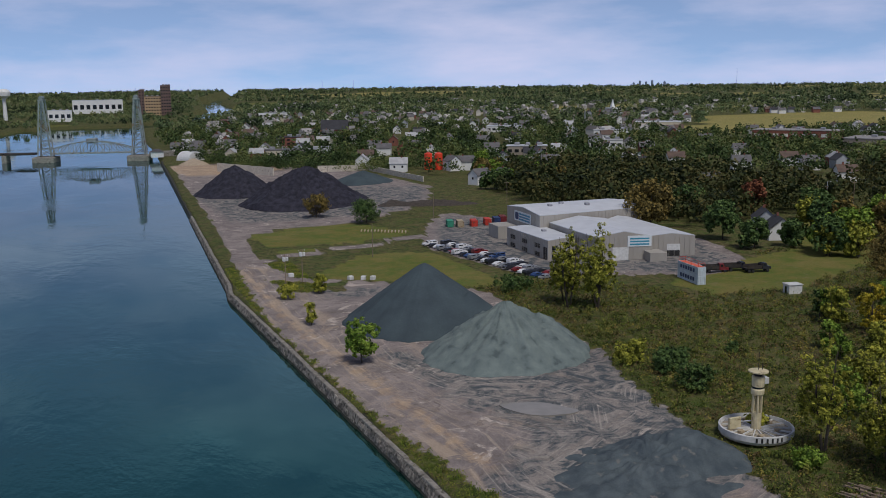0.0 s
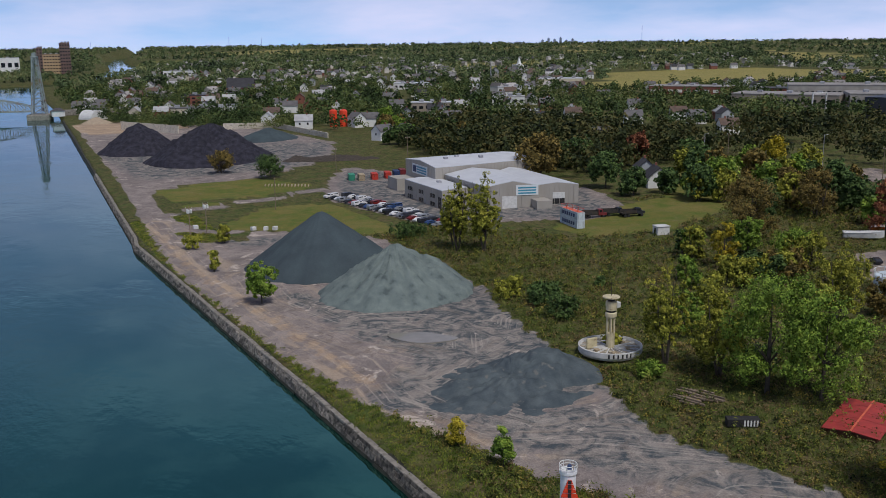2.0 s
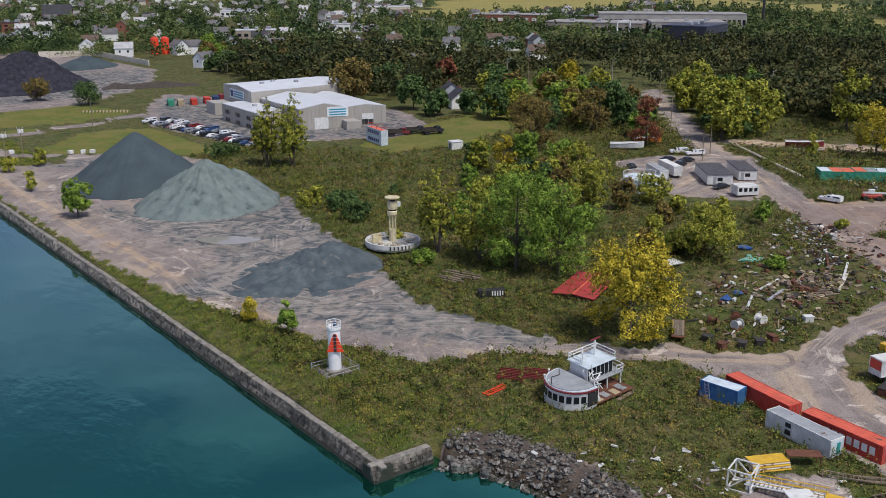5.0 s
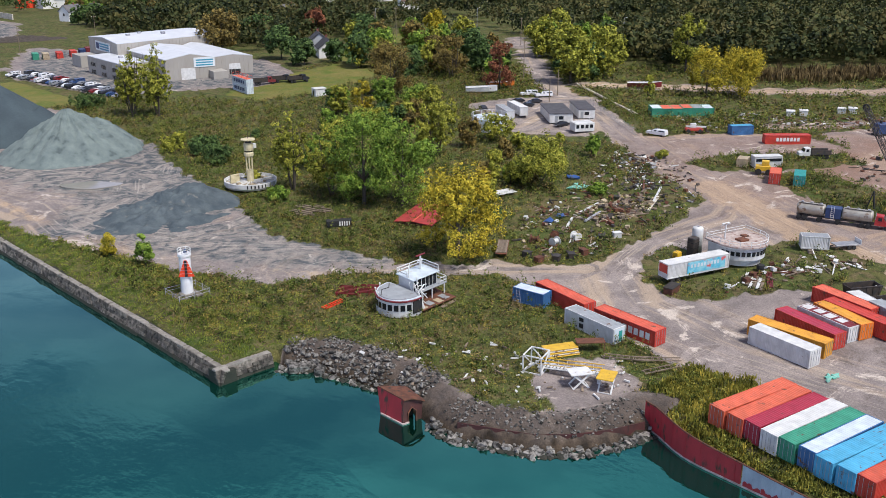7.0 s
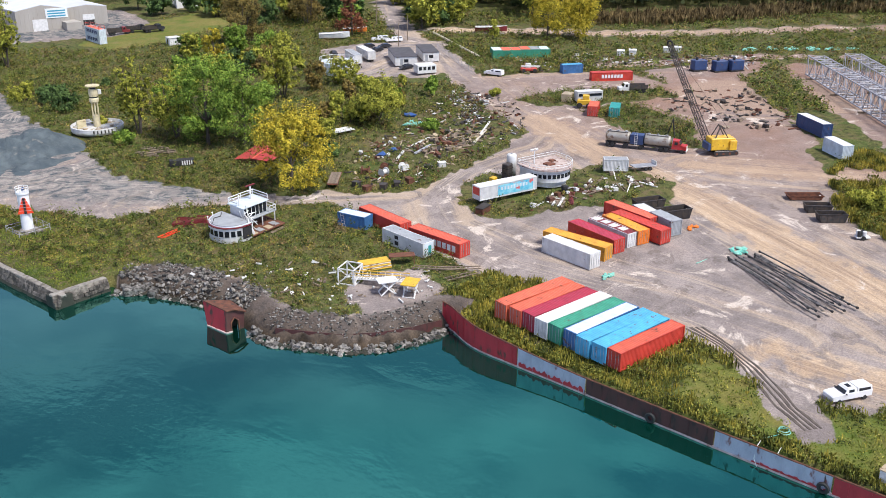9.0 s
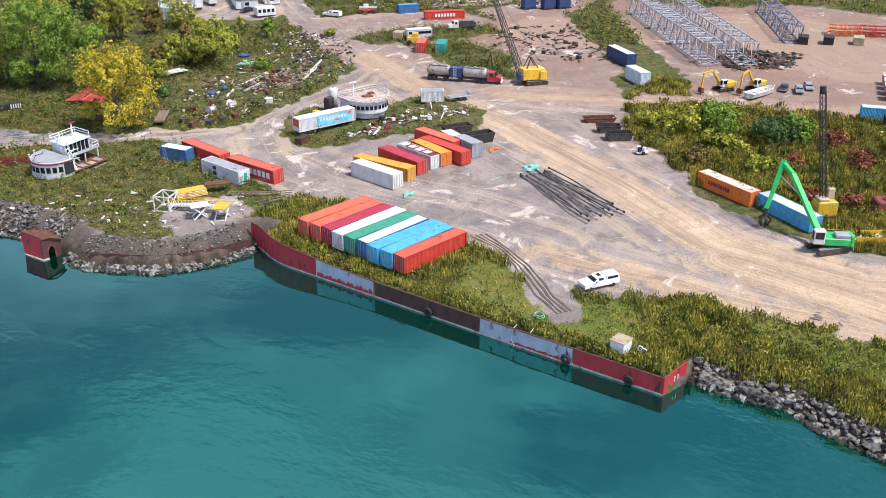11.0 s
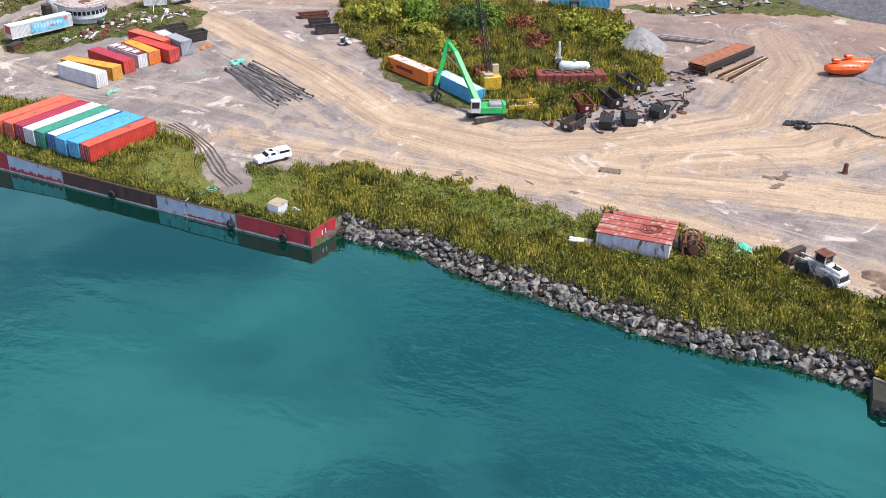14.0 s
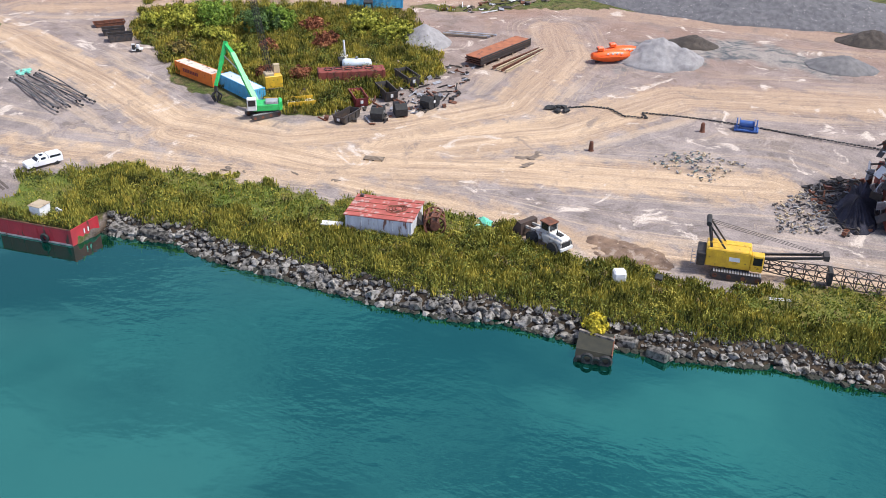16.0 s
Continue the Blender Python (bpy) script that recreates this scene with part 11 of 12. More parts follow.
# deep wheel ruts that swing in from the yard beside the pickup
RUT_A = [(105.6, -31.5), (104.1, -37.2), (100.5, -43.0), (96.5, -47.3), (93.7, -50.4), (91.1, -55.3)]
RUT_B = [(107.8, -33.7), (105.0, -39.8), (101.4, -45.6), (98.0, -49.6), (95.0, -53.2), (93.0, -57.0)]
RUT_SOIL = mat("churned_rut_soil", (0.115, 0.092, 0.078), (0.070, 0.057, 0.050), 0.8, 0.95, bump=0.05, fine=0.3)
for k in range(4):
    low, high = [], []
    for t in np.linspace(0, 1, 26):
        i = min(int(t * 5), 4)
        u = t * 5 - i
        a = [RUT_A[i][j] * (1 - u) + RUT_A[i + 1][j] * u for j in (0, 1)]
        b = [RUT_B[i][j] * (1 - u) + RUT_B[i + 1][j] * u for j in (0, 1)]
        f = k / 3.6 + 0.03 * math.sin(9 * t + k)
        g = f + (0.13 + 0.04 * math.sin(23 * t + 2 * k))
        for row, s in ((low, f), (high, g)):
            px, py = a[0] * (1 - s) + b[0] * s, a[1] * (1 - s) + b[1] * s
            row.append((px, py, ground_z(px, py) + 0.05))
    n = len(low)
    sh = Shape().add(low + high + [(x, y, z - 0.3) for x, y, z in low + high], [(i, i + 1, n + i + 1, n + i) for i in range(n - 1)] + [(2 * n + i, i, n + i, 3 * n + i) for i in (0, n - 1)] + [(2 * n + i, 2 * n + i + 1, i + 1, i) for i in range(n - 1)] + [(n + i, n + i + 1, 3 * n + i + 1, 3 * n + i) for i in range(n - 1)])
    tagged(new("wheel_rut", sh.mesh("wheel_rut", RUT_SOIL)), "dark churned wheel rut in gravel", "rut", kind="structure")

# ---- plants ----
def leaf_mat(name, dark, mid, light, patch=1.5):
    """Foliage: a tone for each leaf clump, and patches across the crown."""
    m = bpy.data.materials.new(name)
    m.use_nodes = True
    n, l = m.node_tree.nodes, m.node_tree.links
    b = n["Principled BSDF"]
    b.inputs["Roughness"].default_value, b.inputs["Specular IOR Level"].default_value = 0.75, 0.2
    geo, nz, cr, mx, info = n.new("ShaderNodeNewGeometry"), n.new("ShaderNodeTexNoise"), n.new("ShaderNodeValToRGB"), n.new("ShaderNodeMath"), n.new("ShaderNodeObjectInfo")
    nz.inputs["Scale"].default_value, nz.inputs["Detail"].default_value = 1 / patch, 2
    l.new(geo.outputs["Position"], nz.inputs["Vector"])
    mx.operation = "MULTIPLY_ADD"
    mx.inputs[1].default_value = 0.20
    l.new(geo.outputs["Random Per Island"], mx.inputs[0])
    sub = n.new("ShaderNodeMath")
    sub.operation = "SUBTRACT"
    sub.inputs[1].default_value = 0.09
    l.new(nz.outputs["Fac"], sub.inputs[0])
    l.new(sub.outputs[0], mx.inputs[2])
    e = cr.color_ramp.elements
    e[0].position, e[1].position = 0.33, 0.70
    e[0].color, e[1].color = (*dark, 1), (*light, 1)
    e.new(0.5).color = (*mid, 1)
    l.new(mx.outputs[0], cr.inputs["Fac"])
    l.new(cr.outputs["Color"], b.inputs["Base Color"])
    tr, ad = n.new("ShaderNodeBsdfTranslucent"), n.new("ShaderNodeMixShader")
    ad.inputs[0].default_value = 0.08
    l.new(cr.outputs["Color"], tr.inputs["Color"])
    l.new(b.outputs["BSDF"], ad.inputs[1])
    l.new(tr.outputs["BSDF"], ad.inputs[2])
    l.new(ad.outputs["Shader"], n["Material Output"].inputs["Surface"])
    return m


LEAVES = {
    "green": leaf_mat("green_leaves", (0.034, 0.064, 0.009), (0.170, 0.280, 0.038), (0.330, 0.430, 0.070)),
    "dark": leaf_mat("dark_leaves", (0.016, 0.034, 0.011), (0.073, 0.130, 0.039), (0.150, 0.224, 0.066)),
    "yellow": leaf_mat("yellowing_leaves", (0.085, 0.088, 0.010), (0.400, 0.335, 0.030), (0.700, 0.545, 0.060)),
    "olive": leaf_mat("olive_leaves", (0.052, 0.062, 0.010), (0.275, 0.295, 0.040), (0.520, 0.490, 0.080)),
    "brown": leaf_mat("brownish_leaves", (0.042, 0.035, 0.012), (0.178, 0.139, 0.042), (0.331, 0.234, 0.063)),
    "russet": leaf_mat("russet_leaves", (0.050, 0.018, 0.010), (0.215, 0.075, 0.040), (0.400, 0.165, 0.080)),
}
WEED = leaf_mat("tall_weeds", (0.050, 0.058, 0.010), (0.235, 0.215, 0.036), (0.500, 0.400, 0.070), 3.4)
GRASS = leaf_mat("rank_grass", (0.036, 0.058, 0.012), (0.125, 0.165, 0.034), (0.235, 0.245, 0.070), 2.6)
TOWN_LEAVES = leaf_mat("mixed_town_leaves", (0.014, 0.026, 0.008), (0.066, 0.108, 0.033), (0.170, 0.190, 0.062), 34.0)
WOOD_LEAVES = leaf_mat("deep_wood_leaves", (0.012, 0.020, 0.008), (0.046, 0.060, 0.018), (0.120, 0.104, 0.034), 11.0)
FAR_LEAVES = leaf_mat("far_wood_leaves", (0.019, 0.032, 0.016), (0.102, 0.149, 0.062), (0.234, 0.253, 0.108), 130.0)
BARK = mat("grey_bark", (0.10, 0.082, 0.064), (0.06, 0.05, 0.042), 0.5, 0.95, bump=0.02, fine=0.3)


def cards(centre, normal, size, r, slim=0.62):
    """Small pointed leaves or clumps as loose rhombs, facing more or less along their normals."""
    n = len(centre)
    nm = normal + r.normal(0, 0.75, (n, 3))
    nm /= np.linalg.norm(nm, axis=1)[:, None] + 1e-9
    a = np.cross(nm, r.normal(0, 1, (n, 3)))
    a /= np.linalg.norm(a, axis=1)[:, None] + 1e-9
    b = np.cross(nm, a)
    s = np.asarray(size)[:, None]
    lift = nm * s * 0.12
    return np.stack([centre - a * s, centre - b * s * slim + lift, centre + a * s, centre + b * s * slim + lift], 1)


def crown_points(r, height, radius, base, per, kind="round"):
    """Places and outward ways of the leaves of one crown: lobes on the limbs' ends, clumps on the lobes, gaps between."""
    out_c, out_n, lobes = [], [], []
    deep = height - base
    if kind == "tall":
        for k in range(int(r.integers(9, 13))):
            a, w = 2.4 * k + r.uniform(-0.4, 0.4), radius * (0.0 if k == 0 else r.uniform(0.3, 0.72))
            top = height * (1.0 if k == 0 else r.uniform(0.55, 0.97))
            lobes.append((np.array([math.cos(a) * w, math.sin(a) * w, (base + top) / 2]), np.array([radius * r.uniform(0.24, 0.40), radius * r.uniform(0.24, 0.40), (top - base) / 2])))
    else:
        for k in range(int(r.integers(13, 17))):
            a, t = 2.4 * k + r.uniform(-0.5, 0.5), r.uniform(0.12, 0.84)
            w = radius * math.sqrt(max(0.05, 1 - (2 * t - 0.85) ** 2)) * r.uniform(0.42, 0.78)
            s = radius * r.uniform(0.28, 0.48)
            lobes.append((np.array([math.cos(a) * w, math.sin(a) * w, base + deep * t]), np.array([s, s, min(s * r.uniform(0.9, 1.3), deep * 0.35)])))
        s = radius * 0.42
        lobes.append((np.array([r.normal(0, 0.1) * radius, r.normal(0, 0.1) * radius, height - s * 0.8]), np.array([s, s, s * 0.85])))
    mid = np.array([0, 0, base + deep * 0.45])
    for c, s in lobes:
        clumps = int(8 + 3.6 * (s[0] * s[2]) ** 0.75)
        for _ in range(clumps):
            d = r.normal(0, 1, 3)
            d /= np.linalg.norm(d)
            d[2] = d[2] * 0.85 + 0.18
            at = c + d * s * r.uniform(0.4, 1.12)
            k = max(0.42, 0.30 * min(s[0], s[2])) * r.uniform(0.55, 1.3)
            q = r.normal(0, 1, (per, 3))
            q /= np.linalg.norm(q, axis=1)[:, None]
            q *= r.uniform(0.3, 1, (per, 1)) ** 0.4
            out_c.append(at + q * np.array([k, k, k]))
            out_n.append(q + 0.5 * (at - c) / s.max() + 0.4 * (at - mid) / max(radius, 0.1) + np.array([0, 0, 0.35]))
    return np.concatenate(out_c), np.concatenate(out_n)


WORDS = {"green": "full green", "dark": "dense dark green", "yellow": "yellowing", "olive": "olive and yellow-green", "brown": "brownish autumn", "russet": "russet red"}


def tree(x, y, height, radius, tone, seed, kind="round", leaf=0.36, amount=1.0, name="tree", stems=1):
    r = np.random.default_rng(seed)
    ob = thing(name, WORDS[tone] + (" bush in the weeds" if name == "bush" else " leafy tree with open ragged crown"), name, x, y)
    base = height * 0.07
    trunk = Shape()
    for k in range(stems):
        a = 2 * math.pi * k / stems + r.uniform(0, 1)
        lean = Vector((math.cos(a), math.sin(a), 0)) * (radius * 0.35 if stems > 1 else radius * 0.06)
        p0, p1 = Vector((0.3 * math.cos(a), 0.3 * math.sin(a), -0.2)), Vector((0, 0, height * 0.42)) + lean
        w = 0.022 * height / math.sqrt(stems)
        trunk.rod(p0, p1, w, w * 0.6, 7)
        trunk.rod(p1, p1 + Vector((0, 0, height * 0.42)) + lean * 0.5, w * 0.6, w * 0.12, 6)
        for _ in range(7 if name == "tree" else 3):
            t, b = r.uniform(0.4, 1.0), r.uniform(0, 6.28)
            q = p0.lerp(p1, t)
            e = q + Vector((math.cos(b) * radius * 0.5, math.sin(b) * radius * 0.5, height * r.uniform(0.12, 0.36)))
            trunk.rod(q, e, w * 0.38, w * 0.08, 5)
    part("trunk", trunk, BARK, ob)
    c, n = crown_points(r, height, radius, base, int(26 * amount), kind)
    part("crown", quads("crown", cards(c, n, r.uniform(0.55, 1.2, len(c)) * leaf, r), LEAVES[tone]), None, ob)
    return ob


YARD_TREES = [(109, 58.5, 17.4, 8.6, "yellow"), (118, 99, 21.7, 8.6, "green"), (123, 92, 18.7, 8.0, "green"), (113, 120, 20.5, 5.0, "olive"), (117, 110, 18.5, 5.2, "olive"),
              (158, 119, 17.5, 6.2, "olive"), (155, 80, 11.0, 6.8, "olive"), (57.5, 201, 10.5, 4.1, "green"), (63.5, 96, 6.5, 1.7, "green"), (61, 106, 4.5, 1.5, "yellow"),
              (55.5, 239, 6.0, 1.6, "olive"), (106, 434, 11.0, 6.4, "brown"), (120, 403, 9.8, 7.2, "dark")]
FIELD_TREES = [(124, 227, 23.0, 5.6, "olive"), (130, 222, 24.0, 6.2, "olive"), (125, 231, 17.0, 4.7, "olive"), (200, 190, 18.5, 8.4, "brown"), (279, 115, 17.2, 8.1, "yellow"), (287, 107, 16.2, 8.7, "yellow"),
               (234, 170, 17.0, 5.6, "russet"), (172, 169, 12.3, 3.6, "yellow"), (170, 178, 9.8, 3.6, "olive"), (185, 174, 10.9, 4.6, "green"), (189, 162, 9.9, 5.5, "green"), (239, 200, 16.8, 6.5, "brown"), (218, 201, 14.2, 4.2, "dark")]
ROAD_TREES = [(314, 293, 15.0, 5.7, "yellow"), (325, 284, 10.9, 5.7, "olive"), (271, 333, 15.0, 6.5, "russet"), (220, 287, 14.2, 6.9, "dark"), (218, 267, 10.3, 5.4, "dark"), (281, 309, 13.3, 7.7, "dark"), (232, 264, 9.3, 4.9, "dark"),
              (208, 316, 20.0, 9.4, "brown"), (244, 342, 13.0, 7.1, "dark"), (309, 217, 16.9, 7.6, "olive"), (264, 163, 21.0, 8.0, "olive"), (283, 163, 19.0, 7.7, "olive"), (315, 148, 22.7, 6.9, "olive")]
BUSHES = [(114, 167, 4.7, 3.2, "dark"), (113, 155, 5.3, 3.8, "dark"), (112, 177, 4.8, 4.1, "olive"), (120, 252, 4.8, 6.2, "dark"), (170, 119, 8.6, 3.9, "brown"), (180, 118, 8.0, 4.8, "olive"), (138, 136, 11.0, 4.6, "olive"),
          (128, 131, 8.8, 3.7, "green"), (135, 172, 2.4, 1.2, "dark"), (174.5, -48, 6.2, 5.4, "green"), (170.5, -42, 5.4, 5.0, "olive"), (174, -60, 5.6, 5.8, "dark"), (171, -36, 3.6, 4.8, "olive"), (179, -70, 3.0, 3.2, "russet"), (164, -66, 2.6, 2.7, "russet"), (150, -80, 2.6, 2.4, "russet"), (179, -90, 4.2, 5.0, "olive"), (182, -82, 4.4, 4.8, "olive"), (166, -54, 3.0, 3.4, "olive"), (156, -50, 2.6, 3.0, "brown")]
MORE_BUSHES = [(85.0, -149.7, 2.2, 1.5, "yellow"), (170, -77, 3.4, 3.5, "russet"), (176, -63, 6.0, 4.0, "green"), (264, 128, 7.7, 2.0, "olive"), (119, 171, 3.7, 4.3, "dark"), (57, 272, 4.0, 3.3, "olive"), (67, 275, 5.8, 2.5, "olive"), (140, 82, 4.1, 2.7, "olive"), (110, 133, 3.0, 2.0, "olive"),
               (106, 116, 3.2, 2.6, "green"), (125, 108, 5.0, 3.5, "dark"), (148, -74, 2.6, 2.4, "russet"), (158, -62, 2.8, 3.0, "olive"), (166, -50, 3.0, 3.2, "olive"), (160, 66, 2.6, 2.2, "green"), (130, 70, 2.8, 2.4, "dark"), (196, 74, 2.0, 1.6, "olive")]
for i, (x, y, h, r, tone) in enumerate(YARD_TREES + FIELD_TREES):
    tree(x, y, h, r, tone, 100 + i, "tall" if tone == "olive" and h > 12 else "round", (0.235 if i < 7 else 0.27) if h > 8 else 0.18, 1.6 if i < 7 else 1.2, "tree", 3 if tone in ("olive", "brown") else 1)
for i, (x, y, h, r, tone) in enumerate(ROAD_TREES):
    tree(x, y, h, r, tone, 200 + i, "round", 0.6, 0.5, "tree", 1)
for i, (x, y, h, r, tone) in enumerate(BUSHES + MORE_BUSHES):
    tree(x, y, h, r, tone, 300 + i, "round", 0.27, 0.7, "bush", 3)


# groves along the field road and round the scrub
GROVES = [([(222, 251), (225, 228), (225, 200), (219, 181), (235, 186), (247, 178), (290, 212), (318, 268), (289, 290), (262, 296)], 30, 9, 15, ("dark", "brown", "olive", "dark", "green")),
          ([(281, 190), (272, 160), (330, 190), (380, 235), (358, 262), (323, 229)], 26, 9, 15, ("olive", "olive", "dark", "green")),
          ([(205, 470), (250, 452), (262, 520), (262, 600), (228, 560), (206, 530)], 24, 8, 13, ("dark", "dark", "green", "brown")),
          ([(146, 92), (172, 112), (196, 100), (184, 84), (166, 76), (152, 80)], 20, 3, 6, ("olive", "olive", "brown", "green")),
          ([(180, 191), (191, 157), (193, 139), (178, 127), (156, 149), (140, 159), (150, 176)], 18, 5, 10, ("olive", "dark", "olive", "brown", "green"))]
for i, (poly, n, low, high, tones) in enumerate(GROVES):
    gr, made = np.random.default_rng(70 + i), 0
    xs, ys = [p[0] for p in poly], [p[1] for p in poly]
    while made < n:
        x, y = float(gr.uniform(min(xs), max(xs))), float(gr.uniform(min(ys), max(ys)))
        if poly_sd(np.array([x]), np.array([y]), poly)[0] < 1 or min(seg_dist(np.array([x]), np.array([y]), p)[0] - w for p, w in LANES) < 4:
            continue
        h = float(gr.uniform(low, high))
        tree(x, y, h, h * float(gr.uniform(0.34, 0.5)), tones[made % len(tones)], 500 + 60 * i + made, "round", 0.62 if i < 3 else 0.36, 0.42, "tree" if h > 7 else "bush", 2)
        made += 1


def scatter_wood(name, label, places, low, high, leaves, leaf, material, seed):
    """Many trees too far off to count, in one mesh of loose leaf clumps."""
    r = np.random.default_rng(seed)
    out = []
    for x, y in places:
        h = r.uniform(low, high) * r.choice([0.75, 1.0, 1.15])
        rad = h * r.uniform(0.30, 0.46)
        z = float(plain_z(x, y))
        k = int(leaves * r.uniform(0.7, 1.2))
        q = r.normal(0, 1, (k, 3))
        q /= np.linalg.norm(q, axis=1)[:, None]
        q[:, 2] = np.abs(q[:, 2]) * 1.25 - 0.35
        bump = 1 + 0.28 * np.sin(q[:, 0] * 4 + x) * np.sin(q[:, 1] * 4 + y) + 0.2 * np.sin(q[:, 2] * 6 + x)
        c = q * bump[:, None] * np.array([rad, rad, h * 0.52]) * r.uniform(0.75, 1, (k, 1)) + np.array([x, y, z + h * 0.46])
        out.append(cards(c, q + np.array([0, 0, 0.3]), r.uniform(0.7, 1.3, k) * leaf * h / 14, r, 0.8))
    ob = new(name, quads(name, np.concatenate(out), material))
    return tagged(ob, label, "woodland", kind="stuff")


WOODS = [[(328, 196), (318, 152), (362, 128), (387, 95), (425, 40), (470, -60), (760, -60), (760, 250), (560, 420), (430, 430), (380, 330), (345, 250)],
         [(215, 335), (250, 350), (330, 420), (340, 520), (262, 540), (214, 470), (200, 395)], [(330, 300), (380, 340), (430, 430), (350, 420), (300, 360)]]


def spots(n, seed, near, far, a0, a1, test):
    """Random places in a sector round the path's start that pass a test."""
    r = np.random.default_rng(seed)
    d = np.sqrt(r.uniform(near**2, far**2, n))
    a = np.radians(r.uniform(a0, a1, n))
    x, y = np.sin(a) * d, np.cos(a) * d
    keep = test(x, y)
    return np.stack([x[keep], y[keep]], 1)


WOOD_EDGE = [(318, 160), (345, 150), (380, 122), (402, 100), (440, 60), (480, -20), (530, -20), (490, 80), (430, 150), (380, 200), (340, 214)]
PARK = [(222, 312), (300, 330), (345, 400), (345, 525), (262, 545), (214, 500), (206, 400)]


def in_woods(x, y):
    ok = np.zeros(x.shape, bool)
    for p in WOODS:
        ok |= poly_sd(x, y, p) > 0
    for hx, hy, hw in CLEARED:
        ok &= np.hypot(x - hx, y - hy) > hw * 0.8
    return ok


def clear_of_houses(x, y):
    ok = np.ones(x.shape, bool)
    for hx, hy, hw in CLEARED:
        ok &= np.hypot(x - hx, y - hy) > hw
    return ok


def land(x, y, margin):
    return np.maximum(poly_sd(x, y, EAST_LAND), poly_sd(x, y, WEST_LAND)) > margin


TOWN = [(75, 1000), (78, 800), (112, 770), (190, 640), (215, 560), (262, 545), (345, 525), (430, 430), (560, 425), (760, 250), (1100, 100), (2600, 600), (4200, 2500), (3000, 4500), (600, 4900), (480, 3050), (410, 2400), (300, 1910), (200, 1660), (115, 1490), (92, 1140)]


def in_town(x, y):
    z = zones(x, y)
    ok = (poly_sd(x, y, TOWN) > 0) & (z[:, 1] < 0.5) & land(x, y, 12)
    for hx, hy, hw in CLEARED:
        ok &= np.hypot(x - hx, y - hy) > hw
    streets = (np.abs(((x * 0.93 - y * 0.37) % 95) - 47) > 6) & (np.abs(((x * 0.37 + y * 0.93) % 140) - 70) > 6)
    return ok & (streets | (np.hypot(x, y) > 1900))


scatter_wood("wood_belt", "dense mixed green and brownish wood beyond the yard road", spots(5200, 11, 230, 900, -5, 100, in_woods), 8.5, 14.5, 95, 0.95, WOOD_LEAVES, 1)
scatter_wood("wood_edge", "close-grown edge of the wood behind the reeds", spots(9000, 16, 300, 560, 30, 95, lambda x, y: poly_sd(x, y, WOOD_EDGE) > 0), 9, 15, 70, 0.85, WOOD_LEAVES, 6)
scatter_wood("park_trees", "dark trees round the houses behind the hall", spots(2600, 17, 330, 640, 20, 50, lambda x, y: clear_of_houses(x, y) & (poly_sd(x, y, PARK) > 0)), 8, 14, 80, 0.9, WOOD_LEAVES, 7)
scatter_wood("yard_end_scrub", "olive scrub between the coal yard and the town", spots(5000, 18, 560, 860, 5, 24, lambda x, y: clear_of_houses(x, y) & (poly_sd(x, y, [(112, 700), (196, 600), (226, 612), (215, 720), (150, 800), (100, 805)]) > 0)), 3, 8, 45, 1.0, TOWN_LEAVES, 8)
scatter_wood("town_trees", "mixed autumn trees between the houses of a small town", spots(9000, 12, 480, 1250, -4, 80, in_town), 7, 13, 60, 1.1, TOWN_LEAVES, 2)
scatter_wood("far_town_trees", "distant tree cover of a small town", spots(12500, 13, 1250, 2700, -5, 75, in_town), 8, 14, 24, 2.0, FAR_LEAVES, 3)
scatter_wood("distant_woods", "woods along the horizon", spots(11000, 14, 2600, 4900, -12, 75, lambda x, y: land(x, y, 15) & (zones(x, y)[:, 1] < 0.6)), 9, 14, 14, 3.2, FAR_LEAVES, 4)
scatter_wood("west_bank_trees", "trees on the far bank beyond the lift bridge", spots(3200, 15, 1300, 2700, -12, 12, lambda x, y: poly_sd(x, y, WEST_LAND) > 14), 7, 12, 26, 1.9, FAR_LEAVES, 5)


def tufts(name, label, n, box, test, low, high, blades, width, material, seed):
    """Tall weeds or rank grass in one mesh of loose blades."""
    r = np.random.default_rng(seed)
    x, y = r.uniform(box[0], box[1], n), r.uniform(box[2], box[3], n)
    k = test(x, y, r)
    x, y = x[k], y[k]
    z = field_z(x, y)
    h = r.uniform(low, high, len(x)) * (1 + 0.45 * wobble(x, y, 11, 7))
    out = []
    for _ in range(blades):
        a, lean = r.uniform(0, 6.283, len(x)), r.uniform(0.05, 0.38, len(x)) * h
        ox, oy = r.normal(0, 0.28, len(x)), r.normal(0, 0.28, len(x))
        w = width * r.uniform(0.6, 1.3, len(x))
        bx, by = x + ox, y + oy
        t = r.uniform(0, 6.283, len(x))
        v = np.stack([np.stack([bx - np.cos(t) * w * .5, by - np.sin(t) * w * .5, z - 0.05], 1), np.stack([bx + np.cos(a) * lean * .4 + np.cos(t) * w, by + np.sin(a) * lean * .4 + np.sin(t) * w, z + h * .6], 1),
                      np.stack([bx + np.cos(a) * lean, by + np.sin(a) * lean, z + h * r.uniform(0.75, 1.1, len(x))], 1), np.stack([bx + np.cos(a) * lean * .4 - np.cos(t) * w, by + np.sin(a) * lean * .4 - np.sin(t) * w, z + h * .6], 1)], 1)
        out.append(v)
    ob = new(name, quads(name, np.concatenate(out), material))
    return tagged(ob, label, name.replace("_", " "), kind="stuff")


